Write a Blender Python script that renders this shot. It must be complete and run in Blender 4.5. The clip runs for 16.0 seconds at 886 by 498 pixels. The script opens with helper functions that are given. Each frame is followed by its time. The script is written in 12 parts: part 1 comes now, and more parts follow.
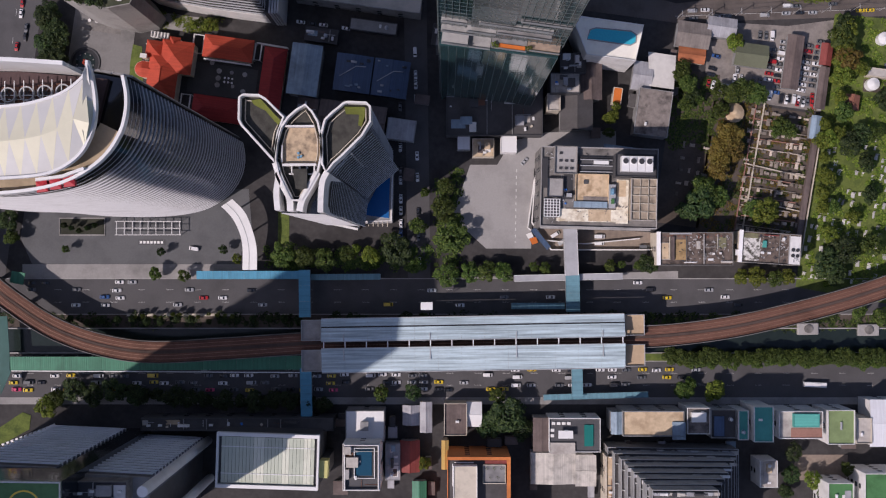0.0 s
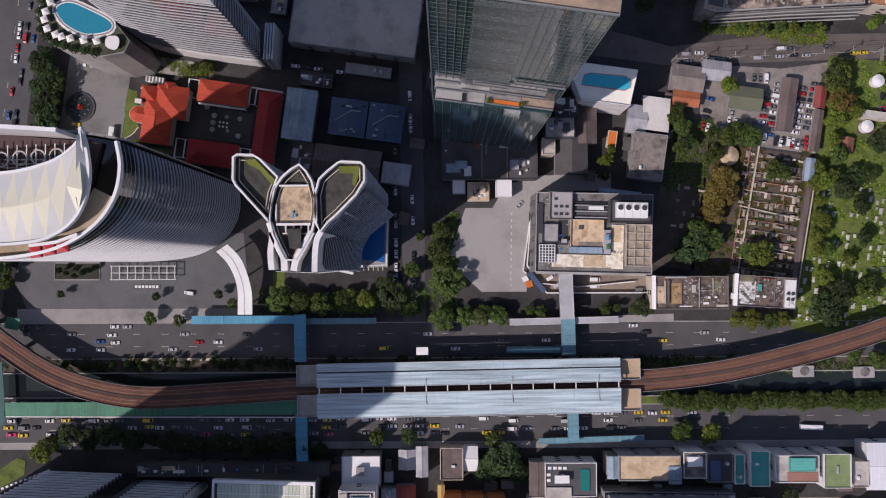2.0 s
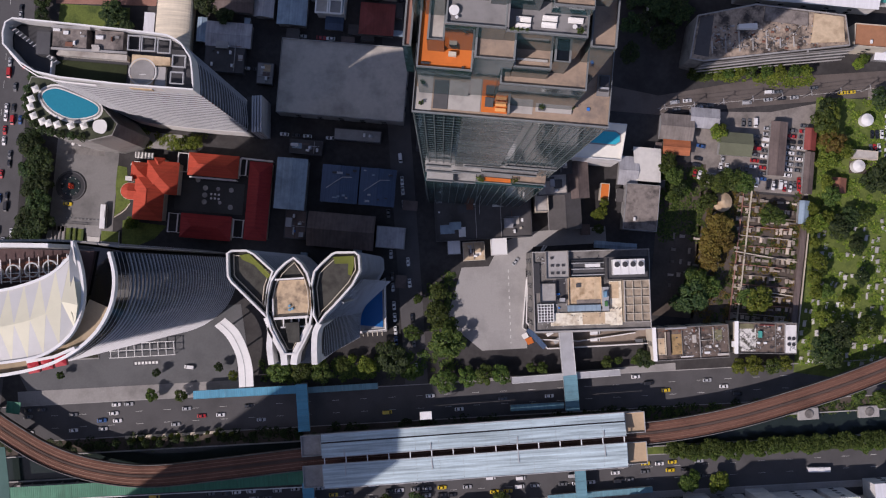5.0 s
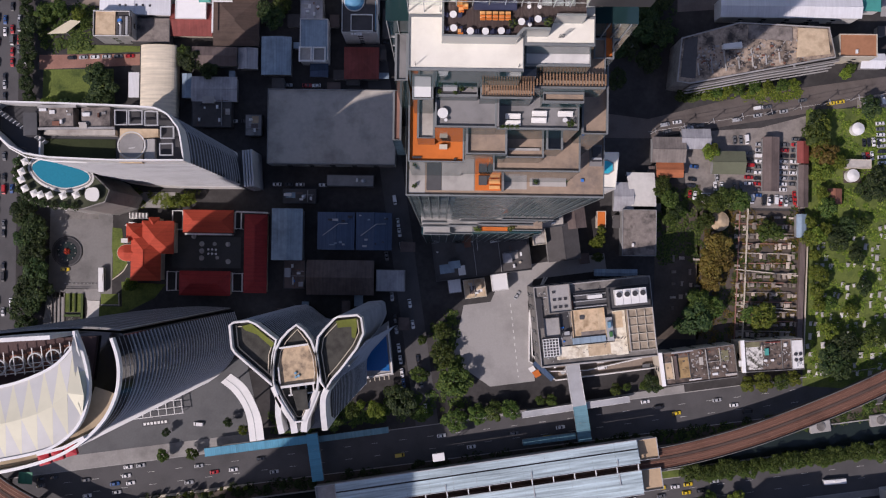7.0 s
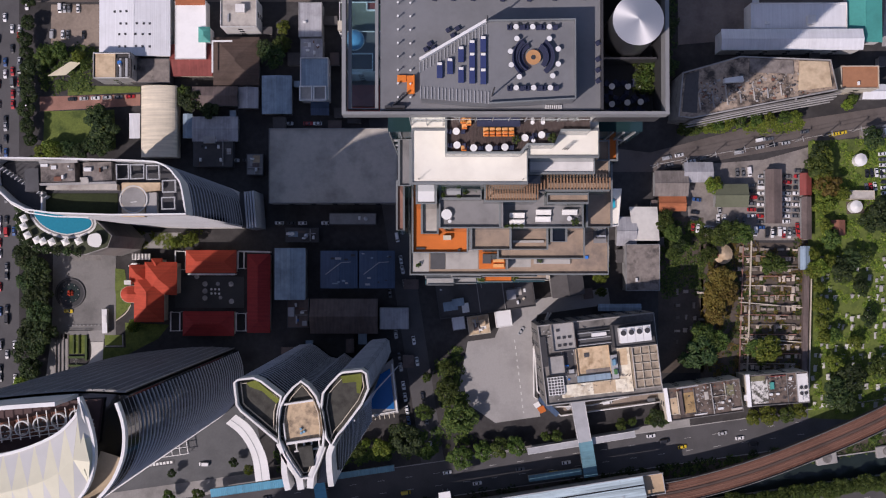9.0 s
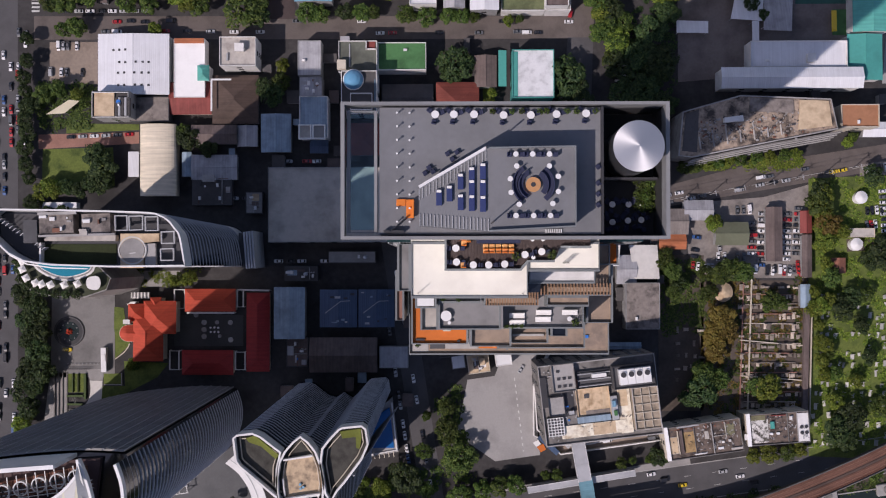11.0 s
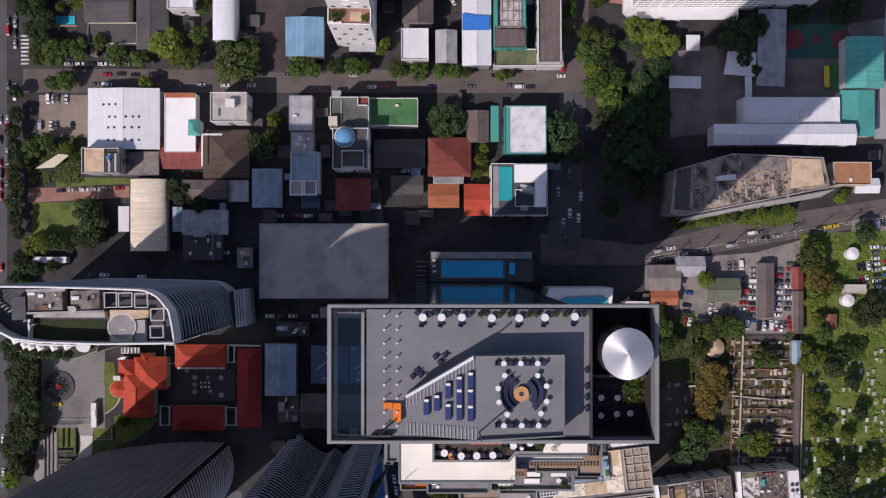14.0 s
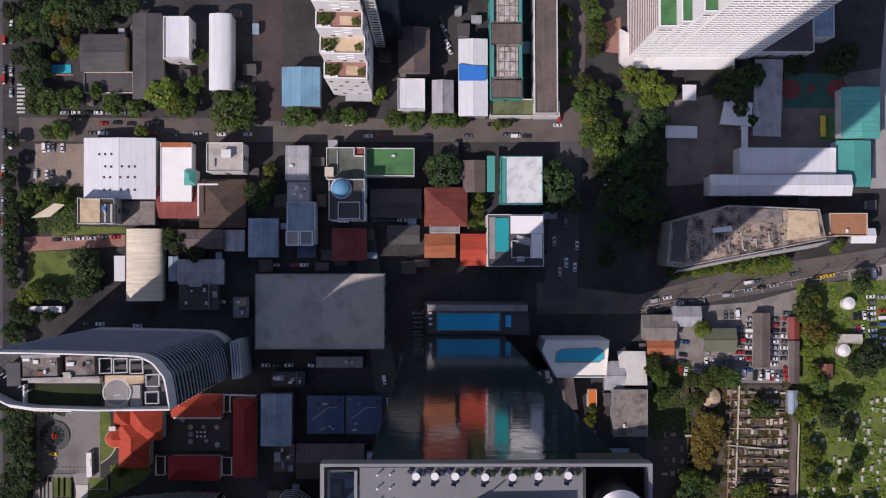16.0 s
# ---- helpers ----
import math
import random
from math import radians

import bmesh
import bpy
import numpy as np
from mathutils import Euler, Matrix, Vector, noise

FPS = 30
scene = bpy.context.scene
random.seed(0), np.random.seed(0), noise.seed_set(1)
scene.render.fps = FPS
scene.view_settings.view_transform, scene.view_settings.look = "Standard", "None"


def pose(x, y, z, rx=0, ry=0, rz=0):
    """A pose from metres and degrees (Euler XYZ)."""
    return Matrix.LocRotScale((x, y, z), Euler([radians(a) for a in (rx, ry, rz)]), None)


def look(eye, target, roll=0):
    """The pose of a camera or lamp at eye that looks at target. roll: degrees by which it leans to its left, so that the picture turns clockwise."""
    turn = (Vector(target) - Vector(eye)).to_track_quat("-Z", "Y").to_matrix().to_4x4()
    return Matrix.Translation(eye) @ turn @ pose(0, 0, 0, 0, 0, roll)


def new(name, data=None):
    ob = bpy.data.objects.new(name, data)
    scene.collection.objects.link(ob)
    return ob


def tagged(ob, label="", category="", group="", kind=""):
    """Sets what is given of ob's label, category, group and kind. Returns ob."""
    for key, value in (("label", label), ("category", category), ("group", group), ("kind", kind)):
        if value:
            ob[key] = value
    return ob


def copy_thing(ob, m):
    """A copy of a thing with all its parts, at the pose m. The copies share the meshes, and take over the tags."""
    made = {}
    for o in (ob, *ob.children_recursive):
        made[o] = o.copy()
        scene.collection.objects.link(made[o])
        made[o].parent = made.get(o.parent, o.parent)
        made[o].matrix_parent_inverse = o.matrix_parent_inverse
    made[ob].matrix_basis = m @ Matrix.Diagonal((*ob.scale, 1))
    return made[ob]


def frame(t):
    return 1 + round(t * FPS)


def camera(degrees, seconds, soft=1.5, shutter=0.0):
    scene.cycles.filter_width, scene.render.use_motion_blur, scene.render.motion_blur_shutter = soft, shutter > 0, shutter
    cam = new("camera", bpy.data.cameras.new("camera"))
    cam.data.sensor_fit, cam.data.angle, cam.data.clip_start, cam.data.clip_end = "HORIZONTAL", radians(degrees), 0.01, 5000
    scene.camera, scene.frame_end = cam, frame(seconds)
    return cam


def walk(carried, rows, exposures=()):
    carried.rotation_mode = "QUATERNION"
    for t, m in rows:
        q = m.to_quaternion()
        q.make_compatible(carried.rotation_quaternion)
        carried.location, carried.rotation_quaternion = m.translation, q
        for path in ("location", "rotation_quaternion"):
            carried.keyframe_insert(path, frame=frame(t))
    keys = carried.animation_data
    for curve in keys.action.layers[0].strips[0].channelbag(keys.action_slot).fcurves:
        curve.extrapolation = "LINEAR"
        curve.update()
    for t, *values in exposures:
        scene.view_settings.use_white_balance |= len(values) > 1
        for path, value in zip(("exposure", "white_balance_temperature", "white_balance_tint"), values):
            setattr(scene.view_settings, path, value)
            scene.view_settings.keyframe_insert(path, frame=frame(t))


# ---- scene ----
# Camera: a drone that looks straight down and glides north.
cam = camera(48.08, 16.0, soft=1.15)
PATH = [
    (0.00, 1.091, -0.428, 425.887, 0.339, 0.139, 0.310),
    (0.50, 1.317, 3.355, 425.903, 0.459, 0.113, 0.370),
    (1.00, 1.587, 7.135, 425.912, 0.585, 0.067, 0.373),
    (1.50, 1.873, 10.894, 425.911, 0.728, 0.060, 0.256),
    (2.00, 2.093, 14.702, 425.896, 0.807, 0.018, 0.105),
    (2.50, 2.245, 18.611, 425.858, 0.891, -0.004, -0.058),
    (3.00, 2.354, 22.592, 425.808, 0.949, -0.040, -0.292),
    (3.50, 2.412, 26.622, 425.769, 0.992, -0.043, -0.593),
    (4.00, 2.463, 30.681, 425.724, 1.016, -0.072, -1.054),
    (4.60, 2.487, 35.554, 425.624, 1.052, -0.113, -1.964),
    (5.25, 2.502, 40.862, 425.448, 1.093, -0.161, -3.467),
    (5.90, 2.614, 46.234, 425.260, 1.114, -0.196, -5.053),
    (6.50, 2.904, 51.279, 425.127, 1.097, -0.202, -6.184),
    (7.00, 3.246, 55.525, 425.046, 1.063, -0.192, -6.887),
    (7.50, 3.630, 59.684, 424.964, 1.051, -0.196, -7.374),
    (8.00, 3.999, 63.825, 424.894, 1.009, -0.181, -7.592),
    (8.50, 4.408, 67.956, 424.843, 0.989, -0.119, -7.630),
    (9.00, 4.873, 72.040, 424.792, 0.939, -0.066, -7.659),
    (9.60, 5.452, 76.862, 424.678, 0.916, -0.026, -7.687),
    (10.25, 6.139, 81.988, 424.474, 0.940, -0.028, -7.702),
    (10.90, 6.913, 87.141, 424.254, 0.961, -0.073, -7.705),
    (11.50, 7.724, 92.035, 424.096, 0.930, -0.144, -7.699),
    (12.00, 8.444, 96.199, 423.998, 0.871, -0.215, -7.690),
    (12.50, 9.199, 100.533, 423.879, 0.745, -0.256, -7.685),
    (13.00, 9.929, 105.130, 423.763, 0.615, -0.306, -7.677),
    (13.50, 10.679, 109.896, 423.633, 0.511, -0.394, -7.623),
    (14.00, 11.387, 114.774, 423.548, 0.459, -0.466, -7.584),
    (14.50, 12.088, 119.727, 423.497, 0.431, -0.517, -7.590),
    (15.00, 12.901, 124.647, 423.478, 0.428, -0.569, -7.561),
    (15.50, 13.723, 129.533, 423.478, 0.477, -0.593, -7.540),
    (16.00, 14.529, 134.405, 423.492, 0.608, -0.609, -7.526),
]
walk(cam, [(t, pose(x, y, z, rx, ry, rz)) for t, x, y, z, rx, ry, rz in PATH], exposures=[(0.0, -0.32, 6400.0, 26.0), (16.0, -0.32, 6400.0, 26.0)])

# Light: a clear tropical sky and one sun low in the south-west.
SUN_AZ, SUN_EL = radians(32.5), radians(46.0)
sky_world = bpy.data.worlds.new("sky")
scene.world = sky_world
sky_world.use_nodes = True
wn = sky_world.node_tree
sky = wn.nodes.new("ShaderNodeTexSky")
sky.sky_type, sky.sun_disc = "NISHITA", False
sky.sun_elevation, sky.sun_rotation = SUN_EL, math.pi + (math.pi / 2 - SUN_AZ)
sky.dust_density, sky.air_density, sky.ozone_density = 1.2, 1.0, 1.4
wn.nodes["Background"].inputs["Strength"].default_value = 0.112
wn.links.new(sky.outputs["Color"], wn.nodes["Background"].inputs["Color"])
sun_data = bpy.data.lights.new("sun", "SUN")
sun_data.energy, sun_data.angle, sun_data.color = 4.25, radians(0.55), (1.0, 0.945, 0.85)
sun = new("sun", sun_data)
sun.matrix_world = look((-300, -200, 600), Vector((-300, -200, 600)) + Vector((math.cos(SUN_AZ) * math.cos(SUN_EL), math.sin(SUN_AZ) * math.cos(SUN_EL), -math.sin(SUN_EL))))


# ---------------- materials ----------------
def surface(name, col, rough=0.8, spread=0.22, grain=1.2, stain=0.25, bump=0.15, metal=0.0, ribs=None, stain_col=None, per_piece=0.0, spec=0.4, large=0.09, island=0.0, streak=0.2):
    """A weathered surface: broad stains, fine grain, optional ribs ('X' or 'Y', period in metres)."""
    m = bpy.data.materials.new(name)
    m.use_nodes = True
    nt = m.node_tree
    n, l = nt.nodes, nt.links
    b = n["Principled BSDF"]
    b.inputs["Roughness"].default_value = rough
    b.inputs["Metallic"].default_value = metal
    b.inputs["Specular IOR Level"].default_value = spec
    tc = n.new("ShaderNodeTexCoord")
    geo = n.new("ShaderNodeNewGeometry")
    big = n.new("ShaderNodeTexNoise")
    big.inputs["Scale"].default_value, big.inputs["Detail"].default_value, big.inputs["Roughness"].default_value = large, 8.0, 0.62
    l.new(geo.outputs["Position"], big.inputs["Vector"])
    fine = n.new("ShaderNodeTexNoise")
    fine.inputs["Scale"].default_value, fine.inputs["Detail"].default_value = grain, 5.0
    l.new(geo.outputs["Position"], fine.inputs["Vector"])
    dark = [c * (1 - spread) for c in col]
    light = [min(1.0, c * (1 + spread)) for c in col]
    ramp = n.new("ShaderNodeMix")
    ramp.data_type = "RGBA"
    ramp.inputs["A"].default_value, ramp.inputs["B"].default_value = (*dark, 1), (*light, 1)
    l.new(fine.outputs["Fac"], ramp.inputs["Factor"])
    sc = stain_col or [c * 0.45 for c in col]
    st = n.new("ShaderNodeMapRange")
    st.inputs["From Min"].default_value, st.inputs["From Max"].default_value = 0.46, 0.72
    st.inputs["To Max"].default_value = stain * 2.2
    l.new(big.outputs["Fac"], st.inputs["Value"])
    mix = n.new("ShaderNodeMix")
    mix.data_type = "RGBA"
    l.new(st.outputs["Result"], mix.inputs["Factor"])
    l.new(ramp.outputs["Result"], mix.inputs["A"])
    mix.inputs["B"].default_value = (*sc, 1)
    last = mix.outputs["Result"]
    if per_piece or island:
        info = n.new("ShaderNodeObjectInfo")
        mr = n.new("ShaderNodeMapRange")
        amount = per_piece or island
        mr.inputs["To Min"].default_value, mr.inputs["To Max"].default_value = 1 - amount, 1 + amount
        l.new(info.outputs["Random"] if per_piece else geo.outputs["Random Per Island"], mr.inputs["Value"])
        hsv = n.new("ShaderNodeHueSaturation")
        l.new(mr.outputs["Result"], hsv.inputs["Value"])
        l.new(last, hsv.inputs["Color"])
        last = hsv.outputs["Color"]
    if ribs:
        mp = n.new("ShaderNodeMapping")
        mp.inputs["Scale"].default_value = (1.1, 0.045, 0.3) if ribs[0] == "X" else (0.045, 1.1, 0.3)
        l.new(tc.outputs["Object"], mp.inputs["Vector"])
        run = n.new("ShaderNodeTexNoise")
        run.inputs["Scale"].default_value, run.inputs["Detail"].default_value = 1.0, 6.0
        l.new(mp.outputs["Vector"], run.inputs["Vector"])
        rm = n.new("ShaderNodeMapRange")
        rm.inputs["From Min"].default_value, rm.inputs["From Max"].default_value = 0.3, 0.7
        rm.inputs["To Min"].default_value, rm.inputs["To Max"].default_value = 1.0 - streak, 1.0 + streak * 0.6
        l.new(run.outputs["Fac"], rm.inputs["Value"])
        hs = n.new("ShaderNodeHueSaturation")
        l.new(rm.outputs["Result"], hs.inputs["Value"])
        l.new(last, hs.inputs["Color"])
        last = hs.outputs["Color"]
    l.new(last, b.inputs["Base Color"])
    rr = n.new("ShaderNodeMapRange")
    rr.inputs["To Min"].default_value, rr.inputs["To Max"].default_value = max(0.02, rough - 0.12), min(1.0, rough + 0.12)
    l.new(big.outputs["Fac"], rr.inputs["Value"])
    l.new(rr.outputs["Result"], b.inputs["Roughness"])
    bm_ = n.new("ShaderNodeBump")
    bm_.inputs["Strength"].default_value, bm_.inputs["Distance"].default_value = bump, 0.05
    l.new(fine.outputs["Fac"], bm_.inputs["Height"])
    if ribs:
        wave = n.new("ShaderNodeTexWave")
        wave.bands_direction = ribs[0]
        wave.inputs["Scale"].default_value = 0.314 / ribs[1]
        l.new(tc.outputs["Object"], wave.inputs["Vector"])
        b2 = n.new("ShaderNodeBump")
        b2.inputs["Strength"].default_value, b2.inputs["Distance"].default_value = 0.25, 0.1
        l.new(wave.outputs["Fac"], b2.inputs["Height"])
        l.new(bm_.outputs["Normal"], b2.inputs["Normal"])
        l.new(b2.outputs["Normal"], b.inputs["Normal"])
    else:
        l.new(bm_.outputs["Normal"], b.inputs["Normal"])
    return m


def glazing(name, col, rough=0.06, metal=0.0, wobble=0.02, spec=0.8):
    """Dark tinted facade glass with slightly uneven panes."""
    m = bpy.data.materials.new(name)
    m.use_nodes = True
    n, l = m.node_tree.nodes, m.node_tree.links
    b = n["Principled BSDF"]
    b.inputs["Base Color"].default_value = (*col, 1)
    b.inputs["Metallic"].default_value, b.inputs["Specular IOR Level"].default_value = metal, spec
    b.inputs["IOR"].default_value = 1.6
    geo = n.new("ShaderNodeNewGeometry")
    ns = n.new("ShaderNodeTexNoise")
    ns.inputs["Scale"].default_value, ns.inputs["Detail"].default_value = 0.35, 3.0
    l.new(geo.outputs["Position"], ns.inputs["Vector"])
    bp = n.new("ShaderNodeBump")
    bp.inputs["Strength"].default_value, bp.inputs["Distance"].default_value = wobble, 1.0
    l.new(ns.outputs["Fac"], bp.inputs["Height"])
    l.new(bp.outputs["Normal"], b.inputs["Normal"])
    mr = n.new("ShaderNodeMapRange")
    mr.inputs["To Min"].default_value, mr.inputs["To Max"].default_value = rough * 0.5, rough * 2.0
    l.new(ns.outputs["Fac"], mr.inputs["Value"])
    l.new(mr.outputs["Result"], b.inputs["Roughness"])
    info = n.new("ShaderNodeObjectInfo")
    hs = n.new("ShaderNodeHueSaturation")
    hs.inputs["Color"].default_value = (*col, 1)
    m2 = n.new("ShaderNodeMapRange")
    m2.inputs["To Min"].default_value, m2.inputs["To Max"].default_value = 0.7, 1.35
    l.new(info.outputs["Random"], m2.inputs["Value"])
    l.new(m2.outputs["Result"], hs.inputs["Value"])
    l.new(hs.outputs["Color"], b.inputs["Base Color"])
    return m


def pool_water(name, col):
    """Shallow clear water over pale tiles."""
    m = bpy.data.materials.new(name)
    m.use_nodes = True
    n, l = m.node_tree.nodes, m.node_tree.links
    b = n["Principled BSDF"]
    geo = n.new("ShaderNodeNewGeometry")
    ns = n.new("ShaderNodeTexNoise")
    ns.inputs["Scale"].default_value, ns.inputs["Detail"].default_value = 1.6, 4.0
    l.new(geo.outputs["Position"], ns.inputs["Vector"])
    mx = n.new("ShaderNodeMix")
    mx.data_type = "RGBA"
    mx.inputs["A"].default_value = (*[c * 0.85 for c in col], 1)
    mx.inputs["B"].default_value = (*[min(1, c * 1.12) for c in col], 1)
    l.new(ns.outputs["Fac"], mx.inputs["Factor"])
    l.new(mx.outputs["Result"], b.inputs["Base Color"])
    b.inputs["Roughness"].default_value, b.inputs["IOR"].default_value = 0.08, 1.33
    bp = n.new("ShaderNodeBump")
    bp.inputs["Strength"].default_value, bp.inputs["Distance"].default_value = 0.08, 0.2
    l.new(ns.outputs["Fac"], bp.inputs["Height"])
    l.new(bp.outputs["Normal"], b.inputs["Normal"])
    return m


def foliage(name, cols):
    """Leaves: a colour of its own for every leaf clump, a broad drift over the tree, light passing through."""
    m = bpy.data.materials.new(name)
    m.use_nodes = True
    n, l = m.node_tree.nodes, m.node_tree.links
    b = n["Principled BSDF"]
    geo, info = n.new("ShaderNodeNewGeometry"), n.new("ShaderNodeObjectInfo")
    ramp = n.new("ShaderNodeValToRGB")
    ramp.color_ramp.elements[0].color, ramp.color_ramp.elements[1].color = (*cols[0], 1), (*cols[2], 1)
    e = ramp.color_ramp.elements.new(0.55)
    e.color = (*cols[1], 1)
    l.new(geo.outputs["Random Per Island"], ramp.inputs["Fac"])
    hsv = n.new("ShaderNodeHueSaturation")
    mr = n.new("ShaderNodeMapRange")
    mr.inputs["To Min"].default_value, mr.inputs["To Max"].default_value = 0.7, 1.35
    l.new(info.outputs["Random"], mr.inputs["Value"])
    l.new(mr.outputs["Result"], hsv.inputs["Value"])
    mh = n.new("ShaderNodeMapRange")
    mh.inputs["To Min"].default_value, mh.inputs["To Max"].default_value = 0.485, 0.52
    l.new(info.outputs["Random"], mh.inputs["Value"])
    l.new(mh.outputs["Result"], hsv.inputs["Hue"])
    l.new(ramp.outputs["Color"], hsv.inputs["Color"])
    l.new(hsv.outputs["Color"], b.inputs["Base Color"])
    b.inputs["Roughness"].default_value, b.inputs["Specular IOR Level"].default_value = 0.6, 0.3
    tr = n.new("ShaderNodeBsdfTranslucent")
    l.new(hsv.outputs["Color"], tr.inputs["Color"])
    ms = n.new("ShaderNodeMixShader")
    ms.inputs["Fac"].default_value = 0.25
    l.new(b.outputs["BSDF"], ms.inputs[1])
    l.new(tr.outputs["BSDF"], ms.inputs[2])
    l.new(ms.outputs["Shader"], n["Material Output"].inputs["Surface"])
    return m


ASPHALT_OLD = surface("old_asphalt", (0.125, 0.106, 0.096), 0.9, 0.15, 1.6, 0.3, 0.2, large=0.12)
ASPHALT = surface("asphalt", (0.085, 0.083, 0.086), 0.85, 0.18, 2.0, 0.2, 0.2)
CITY = surface("city_ground", (0.05, 0.047, 0.047), 0.9, 0.45, 0.5, 0.5, 0.2, large=0.05)
PAVING = surface("paving", (0.30, 0.29, 0.28), 0.85, 0.15, 1.5, 0.3, 0.15)
PLAZA = surface("plaza_concrete", (0.33, 0.32, 0.31), 0.85, 0.1, 1.5, 0.25, 0.1, large=0.06)
PLAZA_DARK = surface("plaza_stone", (0.112, 0.115, 0.12), 0.8, 0.12, 1.2, 0.2, 0.1)
EARTH = surface("packed_earth", (0.26, 0.21, 0.17), 0.95, 0.25, 0.8, 0.3, 0.3)
DIRT = surface("dark_earth", (0.095, 0.076, 0.062), 0.95, 0.3, 0.8, 0.3, 0.3)
BRICKPAVE = surface("brick_paving", (0.32, 0.17, 0.13), 0.9, 0.2, 1.5, 0.25, 0.2)
GRASS = surface("grass", (0.115, 0.15, 0.032), 0.95, 0.5, 1.3, 0.45, 0.6, stain_col=(0.04, 0.065, 0.016), large=0.18)
CANAL = surface("canal_water", (0.02, 0.03, 0.028), 0.12, 0.2, 0.6, 0.2, 0.05)
WALL_BRIGHT = surface("fresh_white_wall", (0.86, 0.855, 0.84), 0.7, 0.03, 0.9, 0.12, 0.04, stain_col=(0.6, 0.59, 0.57), large=0.2)
SHEET_OLD = surface("weathered_white_sheet", (0.54, 0.51, 0.46), 0.65, 0.12, 0.7, 0.4, 0.05, ribs=("X", 0.8), large=0.2)
HALL_ROOF = surface("pale_membrane_roof", (0.46, 0.43, 0.385), 0.75, 0.14, 0.6, 0.35, 0.1, large=0.09)
CONCRETE = surface("concrete", (0.36, 0.35, 0.34), 0.85, 0.15, 1.2, 0.35, 0.2)
CONCRETE_DARK = surface("stained_concrete", (0.2, 0.19, 0.18), 0.9, 0.25, 0.9, 0.45, 0.25, large=0.2)
ROOF_WORN = surface("worn_roof", (0.23, 0.2, 0.18), 0.92, 0.45, 0.6, 0.55, 0.25, stain_col=(0.06, 0.052, 0.05), large=0.22)
ROOF_PALE = surface("pale_roof", (0.46, 0.43, 0.39), 0.85, 0.25, 0.7, 0.42, 0.15, stain_col=(0.25, 0.22, 0.2), large=0.15)
ROOF_TAN = surface("tan_roof", (0.58, 0.45, 0.3), 0.85, 0.22, 0.7, 0.42, 0.15, stain_col=(0.34, 0.24, 0.15), large=0.2)
ROOF_GREY = surface("grey_roof", (0.29, 0.285, 0.28), 0.8, 0.16, 0.7, 0.35, 0.1, large=0.1)
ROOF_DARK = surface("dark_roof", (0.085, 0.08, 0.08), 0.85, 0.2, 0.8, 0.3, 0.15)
WALL_WHITE = surface("white_wall", (0.72, 0.71, 0.69), 0.8, 0.06, 0.9, 0.25, 0.05, stain_col=(0.42, 0.41, 0.39), large=0.2)
WALL_CREAM = surface("cream_wall", (0.58, 0.52, 0.42), 0.85, 0.08, 0.9, 0.3, 0.05, stain_col=(0.34, 0.3, 0.25), large=0.2)
WALL_GREY = surface("grey_wall", (0.3, 0.3, 0.3), 0.85, 0.1, 0.9, 0.3, 0.08, large=0.2)
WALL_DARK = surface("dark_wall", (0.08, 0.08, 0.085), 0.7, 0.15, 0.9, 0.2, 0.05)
SHEET_WHITE = surface("white_sheet_roof", (0.7, 0.71, 0.735), 0.5, 0.06, 0.8, 0.16, 0.05, streak=0.08, ribs=("X", 0.8), stain_col=(0.5, 0.5, 0.5))
SHEET_GREY = surface("grey_sheet_roof", (0.38, 0.38, 0.4), 0.55, 0.12, 0.7, 0.35, 0.05, ribs=("X", 0.8), large=0.15)
SHEET_BLUE = surface("blue_sheet_roof", (0.17, 0.34, 0.47), 0.5, 0.1, 0.7, 0.25, 0.05, ribs=("X", 0.8))
SHEET_NAVY = surface("navy_sheet_roof", (0.06, 0.1, 0.175), 0.45, 0.12, 0.7, 0.2, 0.05, ribs=("X", 0.8))
SHEET_STEEL = surface("bluish_sheet_roof", (0.26, 0.35, 0.43), 0.45, 0.15, 0.7, 0.35, 0.05, ribs=("X", 0.9), large=0.15)
SHEET_GREEN = surface("green_sheet_roof", (0.04, 0.2, 0.12), 0.55, 0.12, 0.7, 0.25, 0.05, ribs=("X", 0.8))
SHEET_TEAL = surface("teal_sheet_roof", (0.1, 0.42, 0.36), 0.55, 0.08, 0.7, 0.2, 0.05, ribs=("Y", 0.8))
SHEET_BROWN = surface("brown_sheet_roof", (0.15, 0.115, 0.105), 0.8, 0.25, 0.7, 0.35, 0.1, ribs=("X", 0.5))
SHEET_MAROON = surface("maroon_roof", (0.26, 0.06, 0.05), 0.7, 0.15, 0.7, 0.3, 0.1, ribs=("X", 0.5))
SHEET_CREAM = surface("cream_sheet_roof", (0.72, 0.64, 0.5), 0.55, 0.05, 0.7, 0.12, 0.05, ribs=("Y", 1.0))
TILE_RED = surface("red_roof_tiles", (0.45, 0.065, 0.032), 0.75, 0.18, 1.4, 0.15, 0.2, ribs=("Y", 0.4), stain_col=(0.33, 0.04, 0.02))
TILE_CRIMSON = surface("crimson_roof_tiles", (0.31, 0.028, 0.028), 0.75, 0.18, 1.4, 0.2, 0.2, ribs=("Y", 0.4))
TILE_ORANGE = surface("orange_roof_tiles", (0.42, 0.14, 0.06), 0.75, 0.18, 1.2, 0.25, 0.2, ribs=("Y", 0.4))
TILE_BROWN = surface("brown_roof_tiles", (0.095, 0.065, 0.052), 0.8, 0.2, 1.2, 0.3, 0.2, ribs=("Y", 0.4))
